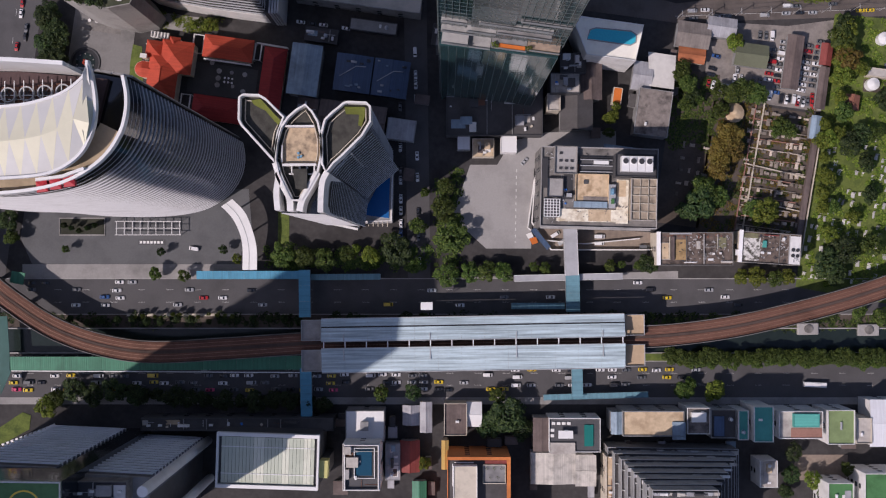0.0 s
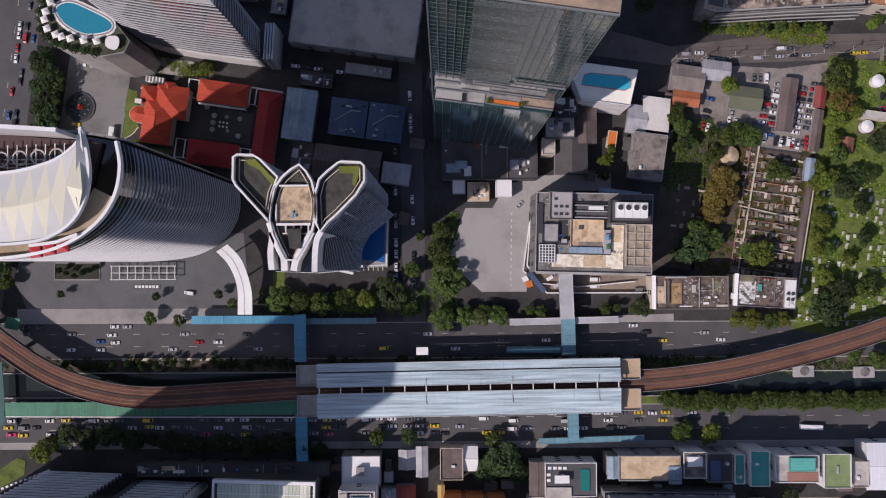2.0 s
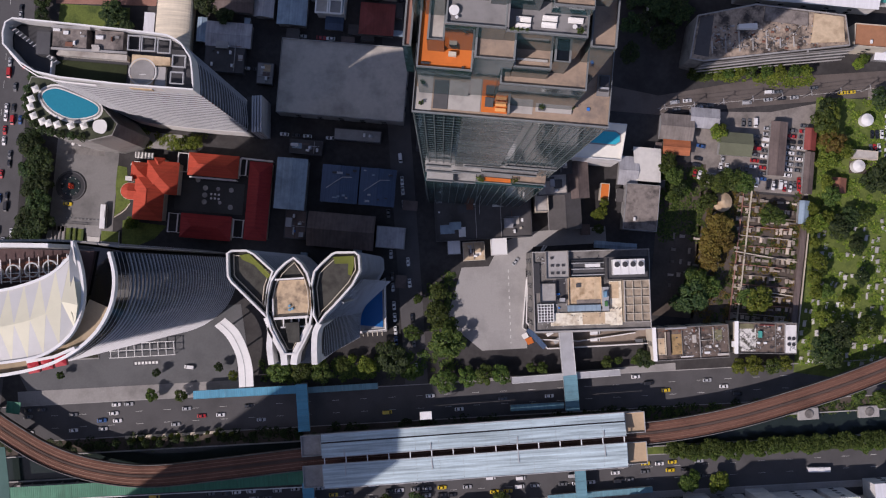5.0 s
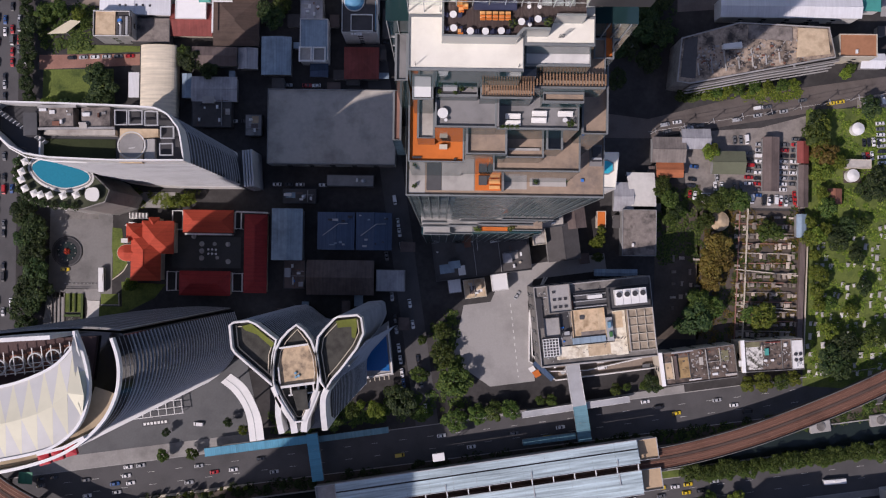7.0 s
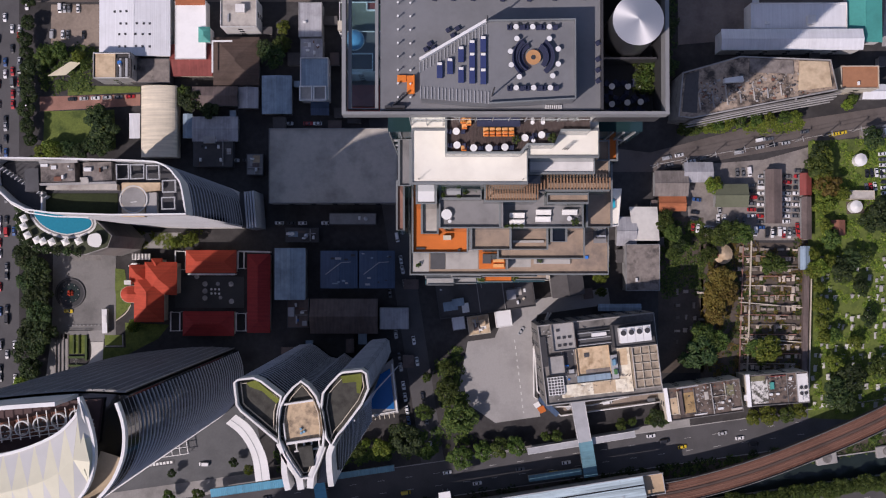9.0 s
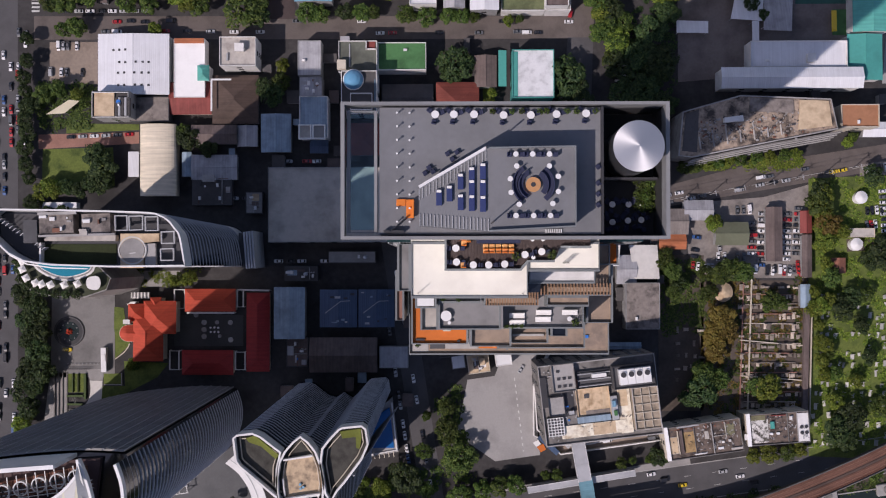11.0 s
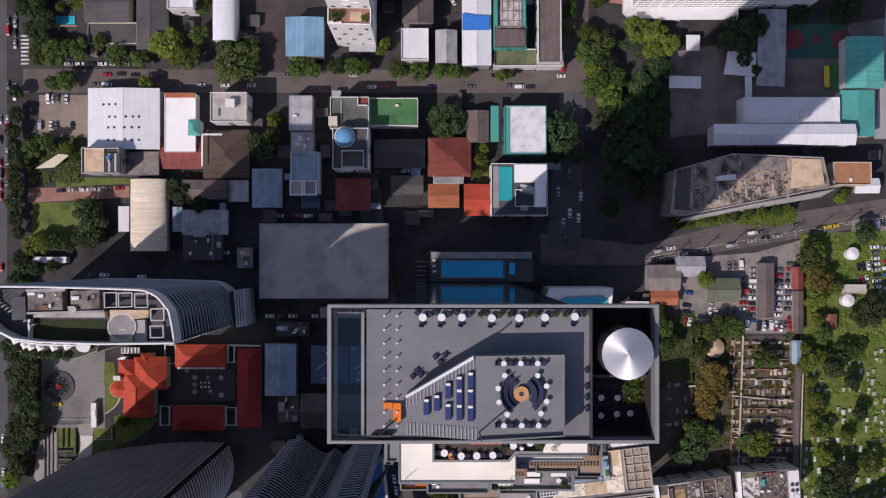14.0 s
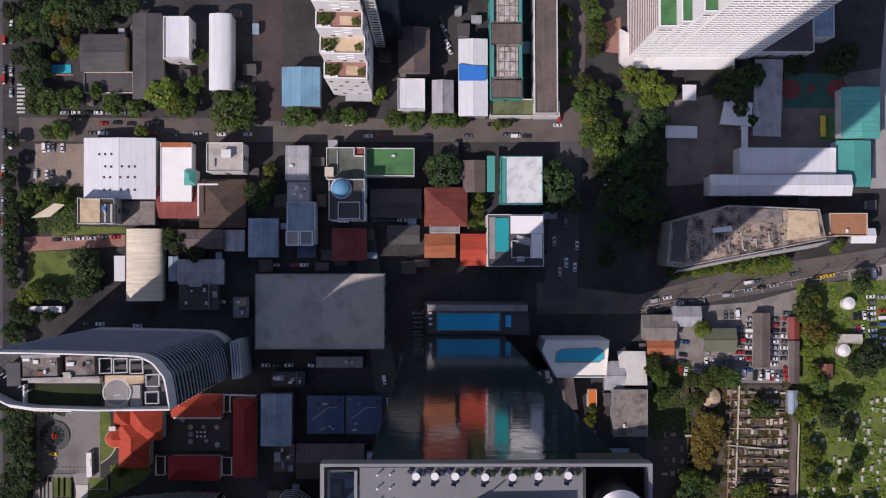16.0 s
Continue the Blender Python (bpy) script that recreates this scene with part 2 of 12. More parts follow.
PAINT_GREEN = surface("green_roof_paint", (0.065, 0.19, 0.068), 0.8, 0.12, 0.9, 0.35, 0.05, large=0.15)
TEAL_PAINT = surface("teal_paint", (0.06, 0.32, 0.28), 0.7, 0.1, 0.9, 0.2, 0.05)
ORANGE_DECK = surface("orange_deck", (0.62, 0.16, 0.025), 0.75, 0.12, 1.2, 0.2, 0.1)
BLUE_TARP = surface("blue_tarpaulin", (0.03, 0.19, 0.6), 0.6, 0.15, 0.9, 0.1, 0.2)
STEEL = surface("brushed_steel", (0.55, 0.56, 0.58), 0.32, 0.06, 4.0, 0.1, 0.03, metal=1.0)
METAL_GREY = surface("painted_metal", (0.42, 0.43, 0.44), 0.5, 0.08, 2.0, 0.15, 0.03, metal=0.2)
METAL_WHITE = surface("white_metal", (0.75, 0.75, 0.74), 0.45, 0.05, 2.0, 0.12, 0.03)
METAL_DARK = surface("dark_metal", (0.06, 0.06, 0.065), 0.5, 0.1, 2.0, 0.15, 0.03, metal=0.3)
RUST = surface("rusty_steel", (0.2, 0.09, 0.06), 0.8, 0.3, 1.5, 0.4, 0.1)
WOOD = surface("timber_deck", (0.32, 0.19, 0.11), 0.75, 0.2, 2.0, 0.25, 0.1, ribs=("X", 0.2))
WOOD_DARK = surface("dark_timber_deck", (0.07, 0.05, 0.045), 0.7, 0.2, 2.0, 0.2, 0.1, ribs=("X", 0.2))
GLASS_GREEN = glazing("green_tinted_glass", (0.02, 0.05, 0.054), 0.05, 0.0, 0.03)
GLASS_DARK = glazing("dark_glass", (0.012, 0.015, 0.02), 0.08, 0.1)
GLASS_BLUE = glazing("blue_glass", (0.02, 0.04, 0.07), 0.06, 0.2)
WINDOW = glazing("window_glass", (0.02, 0.025, 0.03), 0.08)
POOL = pool_water("pool_water", (0.03, 0.42, 0.55))
POOL_DEEP = pool_water("deep_pool_water", (0.015, 0.12, 0.34))
POOL_NAVY = pool_water("roof_pool_water", (0.016, 0.07, 0.12))
BARK = surface("bark", (0.12, 0.085, 0.06), 0.95, 0.3, 3.0, 0.3, 0.5)
LEAF = foliage("leaves", [(0.03, 0.055, 0.012), (0.06, 0.1, 0.018), (0.12, 0.155, 0.03)])
LEAF_BRIGHT = foliage("bright_leaves", [(0.06, 0.095, 0.012), (0.12, 0.165, 0.02), (0.21, 0.24, 0.035)])
LEAF_DARK = foliage("dark_leaves", [(0.015, 0.034, 0.012), (0.034, 0.06, 0.018), (0.07, 0.1, 0.028)])
LEAF_GOLD = foliage("yellowing_leaves", [(0.08, 0.06, 0.012), (0.16, 0.11, 0.02), (0.2, 0.17, 0.04)])
RUBBER = surface("rubber", (0.02, 0.02, 0.02), 0.9, 0.1, 4.0, 0.1, 0.1)
WHITE_LINE = surface("road_paint", (0.6, 0.6, 0.58), 0.8, 0.1, 3.0, 0.3, 0.05)


# ---------------- mesh helpers ----------------
def mesh_of(name, bm, mat):
    bmesh.ops.recalc_face_normals(bm, faces=bm.faces)
    me = bpy.data.meshes.new(name)
    bm.to_mesh(me)
    bm.free()
    me.materials.append(mat)
    return me


def part(name, bm, mat, parent, label=""):
    ob = new(name, mesh_of(name, bm, mat))
    ob.parent = parent
    return tagged(ob, label)


def piece(name, me, parent, x=0, y=0, z=0, rz=0):
    """A part that shares its mesh with others like it."""
    ob = new(name, me)
    ob.parent = parent
    ob.matrix_basis = pose(x, y, z, 0, 0, rz)
    return ob


def thing(name, label, category, x=0, y=0, z=0, rz=0, group="", kind=""):
    ob = new(name)
    ob.empty_display_size = 0.5
    ob.matrix_basis = pose(x, y, z, 0, 0, rz)
    return tagged(ob, label, category, group, kind)


def add_box(bm, x0, x1, y0, y1, z0, z1, bevel=0.0):
    v = [bm.verts.new(p) for p in ((x0, y0, z0), (x1, y0, z0), (x1, y1, z0), (x0, y1, z0), (x0, y0, z1), (x1, y0, z1), (x1, y1, z1), (x0, y1, z1))]
    f = [bm.faces.new([v[i] for i in q]) for q in ((3, 2, 1, 0), (4, 5, 6, 7), (0, 1, 5, 4), (1, 2, 6, 5), (2, 3, 7, 6), (3, 0, 4, 7))]
    if bevel:
        edges = list({e for q in f for e in q.edges})
        bmesh.ops.bevel(bm, geom=edges, offset=bevel, segments=1, affect="EDGES")
    return bm


def box(w, d, z0, z1, x=0, y=0, bevel=0.0):
    return add_box(bmesh.new(), x - w / 2, x + w / 2, y - d / 2, y + d / 2, z0, z1, bevel)


def add_prism(bm, pts, z0, z1):
    a = [bm.verts.new((x, y, z0)) for x, y in pts]
    b = [bm.verts.new((x, y, z1)) for x, y in pts]
    n = len(pts)
    bm.faces.new(a[::-1])
    bm.faces.new(b)
    for i in range(n):
        bm.faces.new((a[i], a[(i + 1) % n], b[(i + 1) % n], b[i]))
    return bm


def prism(pts, z0, z1):
    return add_prism(bmesh.new(), pts, z0, z1)


def add_cyl(bm, x, y, r, z0, z1, n=12, r2=None):
    r2 = r if r2 is None else r2
    a = [bm.verts.new((x + r * math.cos(k * math.tau / n), y + r * math.sin(k * math.tau / n), z0)) for k in range(n)]
    b = [bm.verts.new((x + r2 * math.cos(k * math.tau / n), y + r2 * math.sin(k * math.tau / n), z1)) for k in range(n)]
    bm.faces.new(a[::-1])
    bm.faces.new(b)
    for i in range(n):
        bm.faces.new((a[i], a[(i + 1) % n], b[(i + 1) % n], b[i]))
    return bm


def smooth_line(pts, steps=6, closed=False):
    """A Catmull-Rom line through the given points."""
    out, n = [], len(pts)
    for i in range(n if closed else n - 1):
        if closed:
            p = [Vector(pts[(i + k) % n]) for k in (-1, 0, 1, 2)]
        else:
            p = [Vector(pts[min(max(i + k, 0), n - 1)]) for k in (-1, 0, 1, 2)]
        for s in range(steps):
            t = s / steps
            q = 0.5 * ((2 * p[1]) + (p[2] - p[0]) * t + (2 * p[0] - 5 * p[1] + 4 * p[2] - p[3]) * t * t + (3 * p[1] - p[0] - 3 * p[2] + p[3]) * t ** 3)
            out.append(tuple(q))
    if not closed:
        out.append(tuple(pts[-1]))
    return out


def offset_line(pts, dist, closed=False):
    """The plan line moved sideways: to its right for a positive distance."""
    out, n = [], len(pts)
    for i in range(n):
        a = Vector(pts[(i - 1) % n] if closed or i > 0 else pts[i])
        b = Vector(pts[(i + 1) % n] if closed or i < n - 1 else pts[i])
        d = (b - a)
        if d.length < 1e-6:
            out.append(tuple(pts[i]))
            continue
        d.normalize()
        out.append((pts[i][0] + d.y * dist, pts[i][1] - d.x * dist))
    return out


def add_band(bm, left, right, z0, z1, closed=False):
    """A solid strip between two plan lines; z0 and z1 are numbers or one value for every point."""
    n = len(left)
    za = z0 if isinstance(z0, (list, tuple)) else [z0] * n
    zb = z1 if isinstance(z1, (list, tuple)) else [z1] * n
    q = [[bm.verts.new((*p, z)) for p, z in zip(line, zs)] for line, zs in ((left, za), (right, za), (right, zb), (left, zb))]
    for i in range(n if closed else n - 1):
        j = (i + 1) % n
        for k in range(4):
            bm.faces.new((q[k][i], q[k][j], q[(k + 1) % 4][j], q[(k + 1) % 4][i]))
    if not closed:
        bm.faces.new([q[k][0] for k in range(4)])
        bm.faces.new([q[k][-1] for k in (3, 2, 1, 0)])
    return bm


def band(pts, width, z0, z1, closed=False):
    return add_band(bmesh.new(), offset_line(pts, -width / 2, closed), offset_line(pts, width / 2, closed), z0, z1, closed)


def sheet(pts, z, thick=0.06):
    return prism(pts, z - thick, z)


def gable(w, d, z0, rise, along="Y", thick=0.25, over=0.5):
    """A pitched roof with its ridge along X or Y."""
    bm = bmesh.new()
    a, b = (w / 2 + over, d / 2 + over) if along == "Y" else (d / 2 + over, w / 2 + over)
    prof = [(-a, z0), (0, z0 + rise), (a, z0), (a, z0 + thick), (0, z0 + rise + thick), (-a, z0 + thick)]
    q = [[bm.verts.new((u, s * b, z) if along == "Y" else (s * b, u, z)) for u, z in prof] for s in (-1, 1)]
    n = len(prof)
    for i in range(n):
        bm.faces.new((q[0][i], q[0][(i + 1) % n], q[1][(i + 1) % n], q[1][i]))
    for k in q:
        bm.faces.new((k[0], k[1], k[4], k[5]))
        bm.faces.new((k[1], k[2], k[3], k[4]))
    return bm


def hip(w, d, z0, rise, over=0.6, thick=0.2):
    bm = bmesh.new()
    a, b = w / 2 + over, d / 2 + over
    r = min(a, b)
    rx, ry = max(a - r, 0.01), max(b - r, 0.01)
    lo = [bm.verts.new((x, y, z0)) for x, y in ((-a, -b), (a, -b), (a, b), (-a, b))]
    hi = [bm.verts.new((x, y, z0 + thick)) for x, y in ((-a, -b), (a, -b), (a, b), (-a, b))]
    if a >= b:
        t = [bm.verts.new((-rx, 0, z0 + rise)), bm.verts.new((rx, 0, z0 + rise))]
        fs = ((hi[0], hi[1], t[1], t[0]), (hi[1], hi[2], t[1]), (hi[2], hi[3], t[0], t[1]), (hi[3], hi[0], t[0]))
    else:
        t = [bm.verts.new((0, -ry, z0 + rise)), bm.verts.new((0, ry, z0 + rise))]
        fs = ((hi[0], hi[1], t[0]), (hi[1], hi[2], t[1], t[0]), (hi[2], hi[3], t[1]), (hi[3], hi[0], t[0], t[1]))
    for f in fs:
        bm.faces.new(f)
    bm.faces.new(lo[::-1])
    for i in range(4):
        bm.faces.new((lo[i], lo[(i + 1) % 4], hi[(i + 1) % 4], hi[i]))
    return bm


def barrel(w, d, z0, rise, n=14, thick=0.2, over=0.3):
    """A vaulted roof whose axis runs along Y."""
    a, b = w / 2 + over, d / 2 + over
    bm = bmesh.new()
    arc = [(-a * math.cos(k * math.pi / n), z0 + rise * math.sin(k * math.pi / n)) for k in range(n + 1)]
    prof = arc + [(x * 0.98, z - thick) for x, z in arc[::-1]]
    q = [[bm.verts.new((u, s * b, z)) for u, z in prof] for s in (-1, 1)]
    m = len(prof)
    for i in range(m):
        bm.faces.new((q[0][i], q[0][(i + 1) % m], q[1][(i + 1) % m], q[1][i]))
    for k in q:
        for i in range(n):
            bm.faces.new((k[i], k[i + 1], k[m - 2 - i], k[m - 1 - i]))
    return bm


def rim(pts, width, z0, z1):
    """A closed upstand that follows the outline inwards (outline anticlockwise)."""
    return add_band(bmesh.new(), pts, offset_line(pts, -width, True), z0, z1, True)


def rect(w, d, x=0, y=0):
    return [(x - w / 2, y - d / 2), (x + w / 2, y - d / 2), (x + w / 2, y + d / 2), (x - w / 2, y + d / 2)]


MESHES = {}


def shared(key, make, mat):
    """One mesh for all alike pieces."""
    if key not in MESHES:
        MESHES[key] = mesh_of(key, make(), mat)
    return MESHES[key]


def window_mesh(w, h, mat):
    return shared(f"window_{w}_{h}_{mat.name}", lambda: add_box(box(w, 0.12, 0, h, bevel=0.03), -w / 2 - 0.08, w / 2 + 0.08, -0.1, 0.1, -0.12, -0.02), mat)


def windows_round(parent, w, d, h, storey=4.0, gap=6.5, size=(2.0, 1.5), mat=None, sides="SENW", first=1.0):
    """Rows of windows on the walls of a box, each one a piece of its own."""
    if h < 11:
        return
    gap *= 1.4
    me = window_mesh(*size, mat or WINDOW)
    floors = max(1, int((h - 0.8) / storey))
    at = parent.matrix_basis.translation
    blind = ("E" if at.x > 60 else "") + ("W" if at.x < -60 else "") + ("S" if at.y < -60 else "") + ("N" if at.y > 185 else "")
    for side in sides:
        if side in blind:
            continue
        length = w if side in "SN" else d
        count = int((length - 0.8) / gap)
        for k in range(count):
            u = (k + 0.5 - count / 2) * gap
            for f in range(floors):
                z = f * storey + first
                if side == "S":
                    piece("window", me, parent, u, -d / 2 - 0.02, z)
                elif side == "N":
                    piece("window", me, parent, u, d / 2 + 0.02, z)
                elif side == "E":
                    piece("window", me, parent, w / 2 + 0.02, u, z, 90)
                else:
                    piece("window", me, parent, -w / 2 - 0.02, u, z, 90)


def ac_mesh():
    def make():
        bm = box(1.5, 0.9, 0.15, 1.1, bevel=0.05)
        add_cyl(bm, 0, 0, 0.36, 1.1, 1.2, 10)
        for x in (-0.6, 0.6):
            add_box(bm, x - 0.06, x + 0.06, -0.4, 0.4, 0, 0.16)
        return bm
    return shared("air_conditioner", make, METAL_WHITE)


def tank_mesh():
    def make():
        bm = add_cyl(bmesh.new(), 0, 0, 0.75, 0.2, 1.9, 12)
        add_cyl(bm, 0, 0, 0.75, 1.9, 2.15, 12, 0.3)
        add_cyl(bm, 0, 0, 0.85, 0, 0.2, 12)
        return bm
    return shared("water_tank", make, STEEL)


def duct_mesh():
    def make():
        bm = box(3.2, 0.7, 0.25, 0.85, bevel=0.06)
        add_box(bm, -1.3, -1.1, -0.35, 0.35, 0, 0.25)
        add_box(bm, 1.1, 1.3, -0.35, 0.35, 0, 0.25)
        return bm
    return shared("duct", make, METAL_GREY)


def hut_mesh(mat):
    def make():
        bm = box(3.4, 3.0, 0, 2.5, bevel=0.04)
        add_box(bm, -1.9, 1.9, -1.7, 1.7, 2.5, 2.7)
        return bm
    return shared("stair_hut_" + mat.name, make, mat)


def clutter(parent, w, d, z, seed, count, hut=None):
    """Plant on a flat roof: cooling units, tanks and ducts."""
    rnd = random.Random(seed)
    taken = []

    def place(name, me, r):
        for _ in range(12):
            x, y = rnd.uniform(-w / 2 + r + 0.4, w / 2 - r - 0.4), rnd.uniform(-d / 2 + r + 0.4, d / 2 - r - 0.4)
            if all(math.hypot(x - a, y - b) > r + c for a, b, c in taken):
                taken.append((x, y, r))
                piece(name, me, parent, x, y, z, rnd.choice((0, 90)))
                return
    if w < 3 or d < 3:
        return
    if hut and w > 6 and d > 6:
        place("stair_hut", hut_mesh(hut), 2.4)
    for _ in range(count):
        kind = rnd.random()
        if kind < 0.6:
            place("air_conditioner", ac_mesh(), 1.0)
        elif kind < 0.8:
            place("water_tank", tank_mesh(), 1.0)
        elif w > 6 and d > 6:
            place("duct", duct_mesh(), 1.8)


JUNK = {}


def unit_box(mat):
    """A one-metre box on its base, shared by all pieces of one material."""
    if mat.name not in JUNK:
        JUNK[mat.name] = mesh_of("roof_piece_" + mat.name, add_box(bmesh.new(), -0.5, 0.5, -0.5, 0.5, 0, 1), mat)
    return JUNK[mat.name]


def slab_piece(name, mat, parent, x, y, z, w, d, h, turn=0.0, pitch=0.0):
    ob = new(name, unit_box(mat))
    ob.parent = parent
    ob.matrix_basis = pose(x, y, z, pitch, 0, turn) @ Matrix.Diagonal((w, d, h, 1))
    return ob


def jumble(parent, w, d, z, seed, count, palette=None):
    """What gathers on an old flat roof: low walls, sheet awnings, patches, pipes and bins."""
    rnd = random.Random(seed * 7 + 1)
    pal = palette or [ROOF_PALE, ROOF_TAN, SHEET_GREY, ROOF_DARK, SHEET_BROWN, CONCRETE, WALL_WHITE, SHEET_STEEL, RUST]
    long_x = w >= d
    for k in range(max(1, int(max(w, d) / 14))):
        t = rnd.uniform(-0.35, 0.35) * max(w, d)
        if long_x:
            slab_piece("low_wall", CONCRETE, parent, t, 0, z, 0.25, d - 0.9, rnd.uniform(0.5, 1.0))
        else:
            slab_piece("low_wall", CONCRETE, parent, 0, t, z, w - 0.9, 0.25, rnd.uniform(0.5, 1.0))
    for k in range(count):
        kind = rnd.random()
        x, y = rnd.uniform(-0.5, 0.5) * (w - 3), rnd.uniform(-0.5, 0.5) * (d - 3)
        fw, fd = rnd.uniform(0.15, 0.42) * min(w, 18), rnd.uniform(0.15, 0.42) * min(d, 18)
        fw, fd = min(fw, w - 1.0 - 2 * abs(x)), min(fd, d - 1.0 - 2 * abs(y))
        if fw < 0.6 or fd < 0.6:
            fw = fd = 0.7
        if kind < 0.3:
            slab_piece("roof_patch", rnd.choice(pal), parent, x, y, z, fw, fd, rnd.uniform(0.04, 0.12) + 0.012 * k)
        elif kind < 0.5:
            slab_piece("awning", rnd.choice(pal), parent, x, y, z, min(fw, 5), min(fd, 4), rnd.uniform(1.6, 2.4), 0, 0)
        elif kind < 0.7:
            slab_piece("pipe", rnd.choice((METAL_GREY, RUST, METAL_WHITE)), parent, x, y, z + 0.02 * k, *((fw * 1.3, 0.14) if rnd.random() < 0.5 else (0.14, fd * 1.3)), 0.3)
        elif kind < 0.85:
            slab_piece("crate", rnd.choice((BLUE_TARP, METAL_WHITE, RUST, METAL_DARK, WALL_CREAM)), parent, x, y, z, rnd.uniform(0.5, 1.2), rnd.uniform(0.5, 1.2), rnd.uniform(0.4, 1.1), rnd.uniform(0, 90))
        else:
            piece("air_conditioner", ac_mesh(), parent, x, y, z, rnd.choice((0, 90)))


PLOTS = []


def flat_building(name, label, cx, cy, w, d, rot, h, wall=WALL_GREY, roof=ROOF_WORN, lip=0.9, lipmat=None, plant=4, seed=1, win=True, hut=True, gap=6.5, sides="SENW", group=""):
    """A building with a flat roof behind a parapet."""
    PLOTS.append((cx, cy, w, d, rot))
    b = thing(name, label, "building", cx, cy, 0, rot, group)
    part("wall", box(w, d, -0.3, h - 0.05), wall, b)
    part("roof", box(w - 0.5, d - 0.5, h - 0.05, h + 0.12), roof, b)
    if lip:
        part("parapet", rim(rect(w + 0.1, d + 0.1), 0.35, h - 0.3, h + lip), lipmat or wall, b)
    if win:
        windows_round(b, w, d, h, gap=gap, sides=sides)
    clutter(b, w - 1, d - 1, h + 0.12, seed, plant, wall if hut else None)
    if plant >= 2 and min(w, d) > 5:
        jumble(b, w, d, h + 0.12, seed, min(16, 3 + int(w * d / 28)))
    return b


def pitched_building(name, label, cx, cy, w, d, rot, h, roof=SHEET_GREY, wall=WALL_GREY, shape="gable", along="Y", rise=None, win=True, ridge=None, group="", gap=7.0):
    """A building with a gabled, hipped or vaulted roof."""
    PLOTS.append((cx, cy, w, d, rot))
    b = thing(name, label, "building", cx, cy, 0, rot, group)
    part("wall", box(w - 0.6, d - 0.6, -0.3, h), wall, b)
    rise = rise or (min(w, d) * (0.2 if shape != "barrel" else 0.16))
    bm = {"gable": lambda: gable(w - 0.6, d - 0.6, h, rise, along), "hip": lambda: hip(w - 0.6, d - 0.6, h, rise), "barrel": lambda: barrel(w - 0.6, d - 0.6, h, rise)}[shape]()
    part("roof", bm, roof, b)
    if shape == "gable":
        ln = (d if along == "Y" else w) / 2 + 0.3
        part("ridge_cap", add_box(bmesh.new(), *((-0.25, 0.25, -ln, ln) if along == "Y" else (-ln, ln, -0.25, 0.25)), h + rise + 0.12, h + rise + 0.36, 0.08), ridge or roof, b)
        if wall is not None and rise > 0.6:
            tri = bmesh.new()
            for s in (-1, 1):
                hw, hd = (w - 0.6) / 2 - 0.1, (d - 0.6) / 2 - 0.05
                p = [(-hw, s * hd, h), (hw, s * hd, h), (0, s * hd, h + rise)] if along == "Y" else [(s * hw, -hd, h), (s * hw, hd, h), (s * hw, 0, h + rise)]
                tri.faces.new([tri.verts.new(q) for q in p])
            part("gable_wall", tri, wall, b)
    if win:
        windows_round(b, w - 0.6, d - 0.6, h, gap=gap)
    return b


def canopy(name, label, pts, z, mat, post=METAL_GREY, thick=0.2, posts=True, category="canopy"):
    """A flat roof on posts."""
    cx, cy = sum(p[0] for p in pts) / len(pts), sum(p[1] for p in pts) / len(pts)
    c = thing(name, label, category, cx, cy)
    loc = [(x - cx, y - cy) for x, y in pts]
    part("roof", prism(loc, z - thick, z), mat, c)
    if posts:
        me = shared(f"post_{z:.1f}_{post.name}", lambda: add_cyl(bmesh.new(), 0, 0, 0.14, -0.1, z - thick + 0.05, 8), post)
        for x, y in loc:
            piece("post", me, c, x * 0.9, y * 0.9)
    return c


def ground_patch(name, label, pts, z, mat, category="ground", depth=0.3):
    return tagged(new(name, mesh_of(name, prism(pts, z - depth, z), mat)), label, category, "", "structure")


# ---------------- trees ----------------
def crown_mesh(seed, mat, r=5.0, tall=0.8, leaves=1300, size=0.52, lobes=9):
    rnd = random.Random(seed)
    centres = [(0, 0, r * 0.25, r * 0.62)]
    for k in range(lobes):
        a = k * math.tau / lobes + rnd.uniform(-0.35, 0.35)
        q = r * rnd.uniform(0.45, 0.72)
        centres.append((q * math.cos(a), q * math.sin(a), r * tall * rnd.uniform(-0.25, 0.35), r * rnd.uniform(0.26, 0.44)))
    verts, faces = [], []
    for _ in range(leaves):
        c = rnd.choice(centres)
        v = Vector((rnd.gauss(0, 1), rnd.gauss(0, 1), rnd.gauss(0.35, 1))).normalized() * c[3] * rnd.uniform(0.72, 1.08)
        p = Vector(c[:3]) + Vector((v.x, v.y, v.z * tall))
        nrm = (v.normalized() + Vector((rnd.uniform(-0.7, 0.7), rnd.uniform(-0.7, 0.7), rnd.uniform(-0.2, 0.9)))).normalized()
        u = nrm.orthogonal().normalized()
        u.rotate(Matrix.Rotation(rnd.uniform(0, 6.28), 3, nrm))
        w = nrm.cross(u)
        s = size * rnd.uniform(0.6, 1.35) * r / 5
        i = len(verts)
        bend = nrm * s * 0.25
        verts += [tuple(p - u * s), tuple(p + w * s * 0.55 - bend), tuple(p + u * s), tuple(p - w * s * 0.55 - bend)]
        faces += [(i, i + 1, i + 2), (i, i + 2, i + 3)]
    me = bpy.data.meshes.new("crown")
    me.from_pydata(verts, [], faces)
    me.materials.append(mat)
    return me


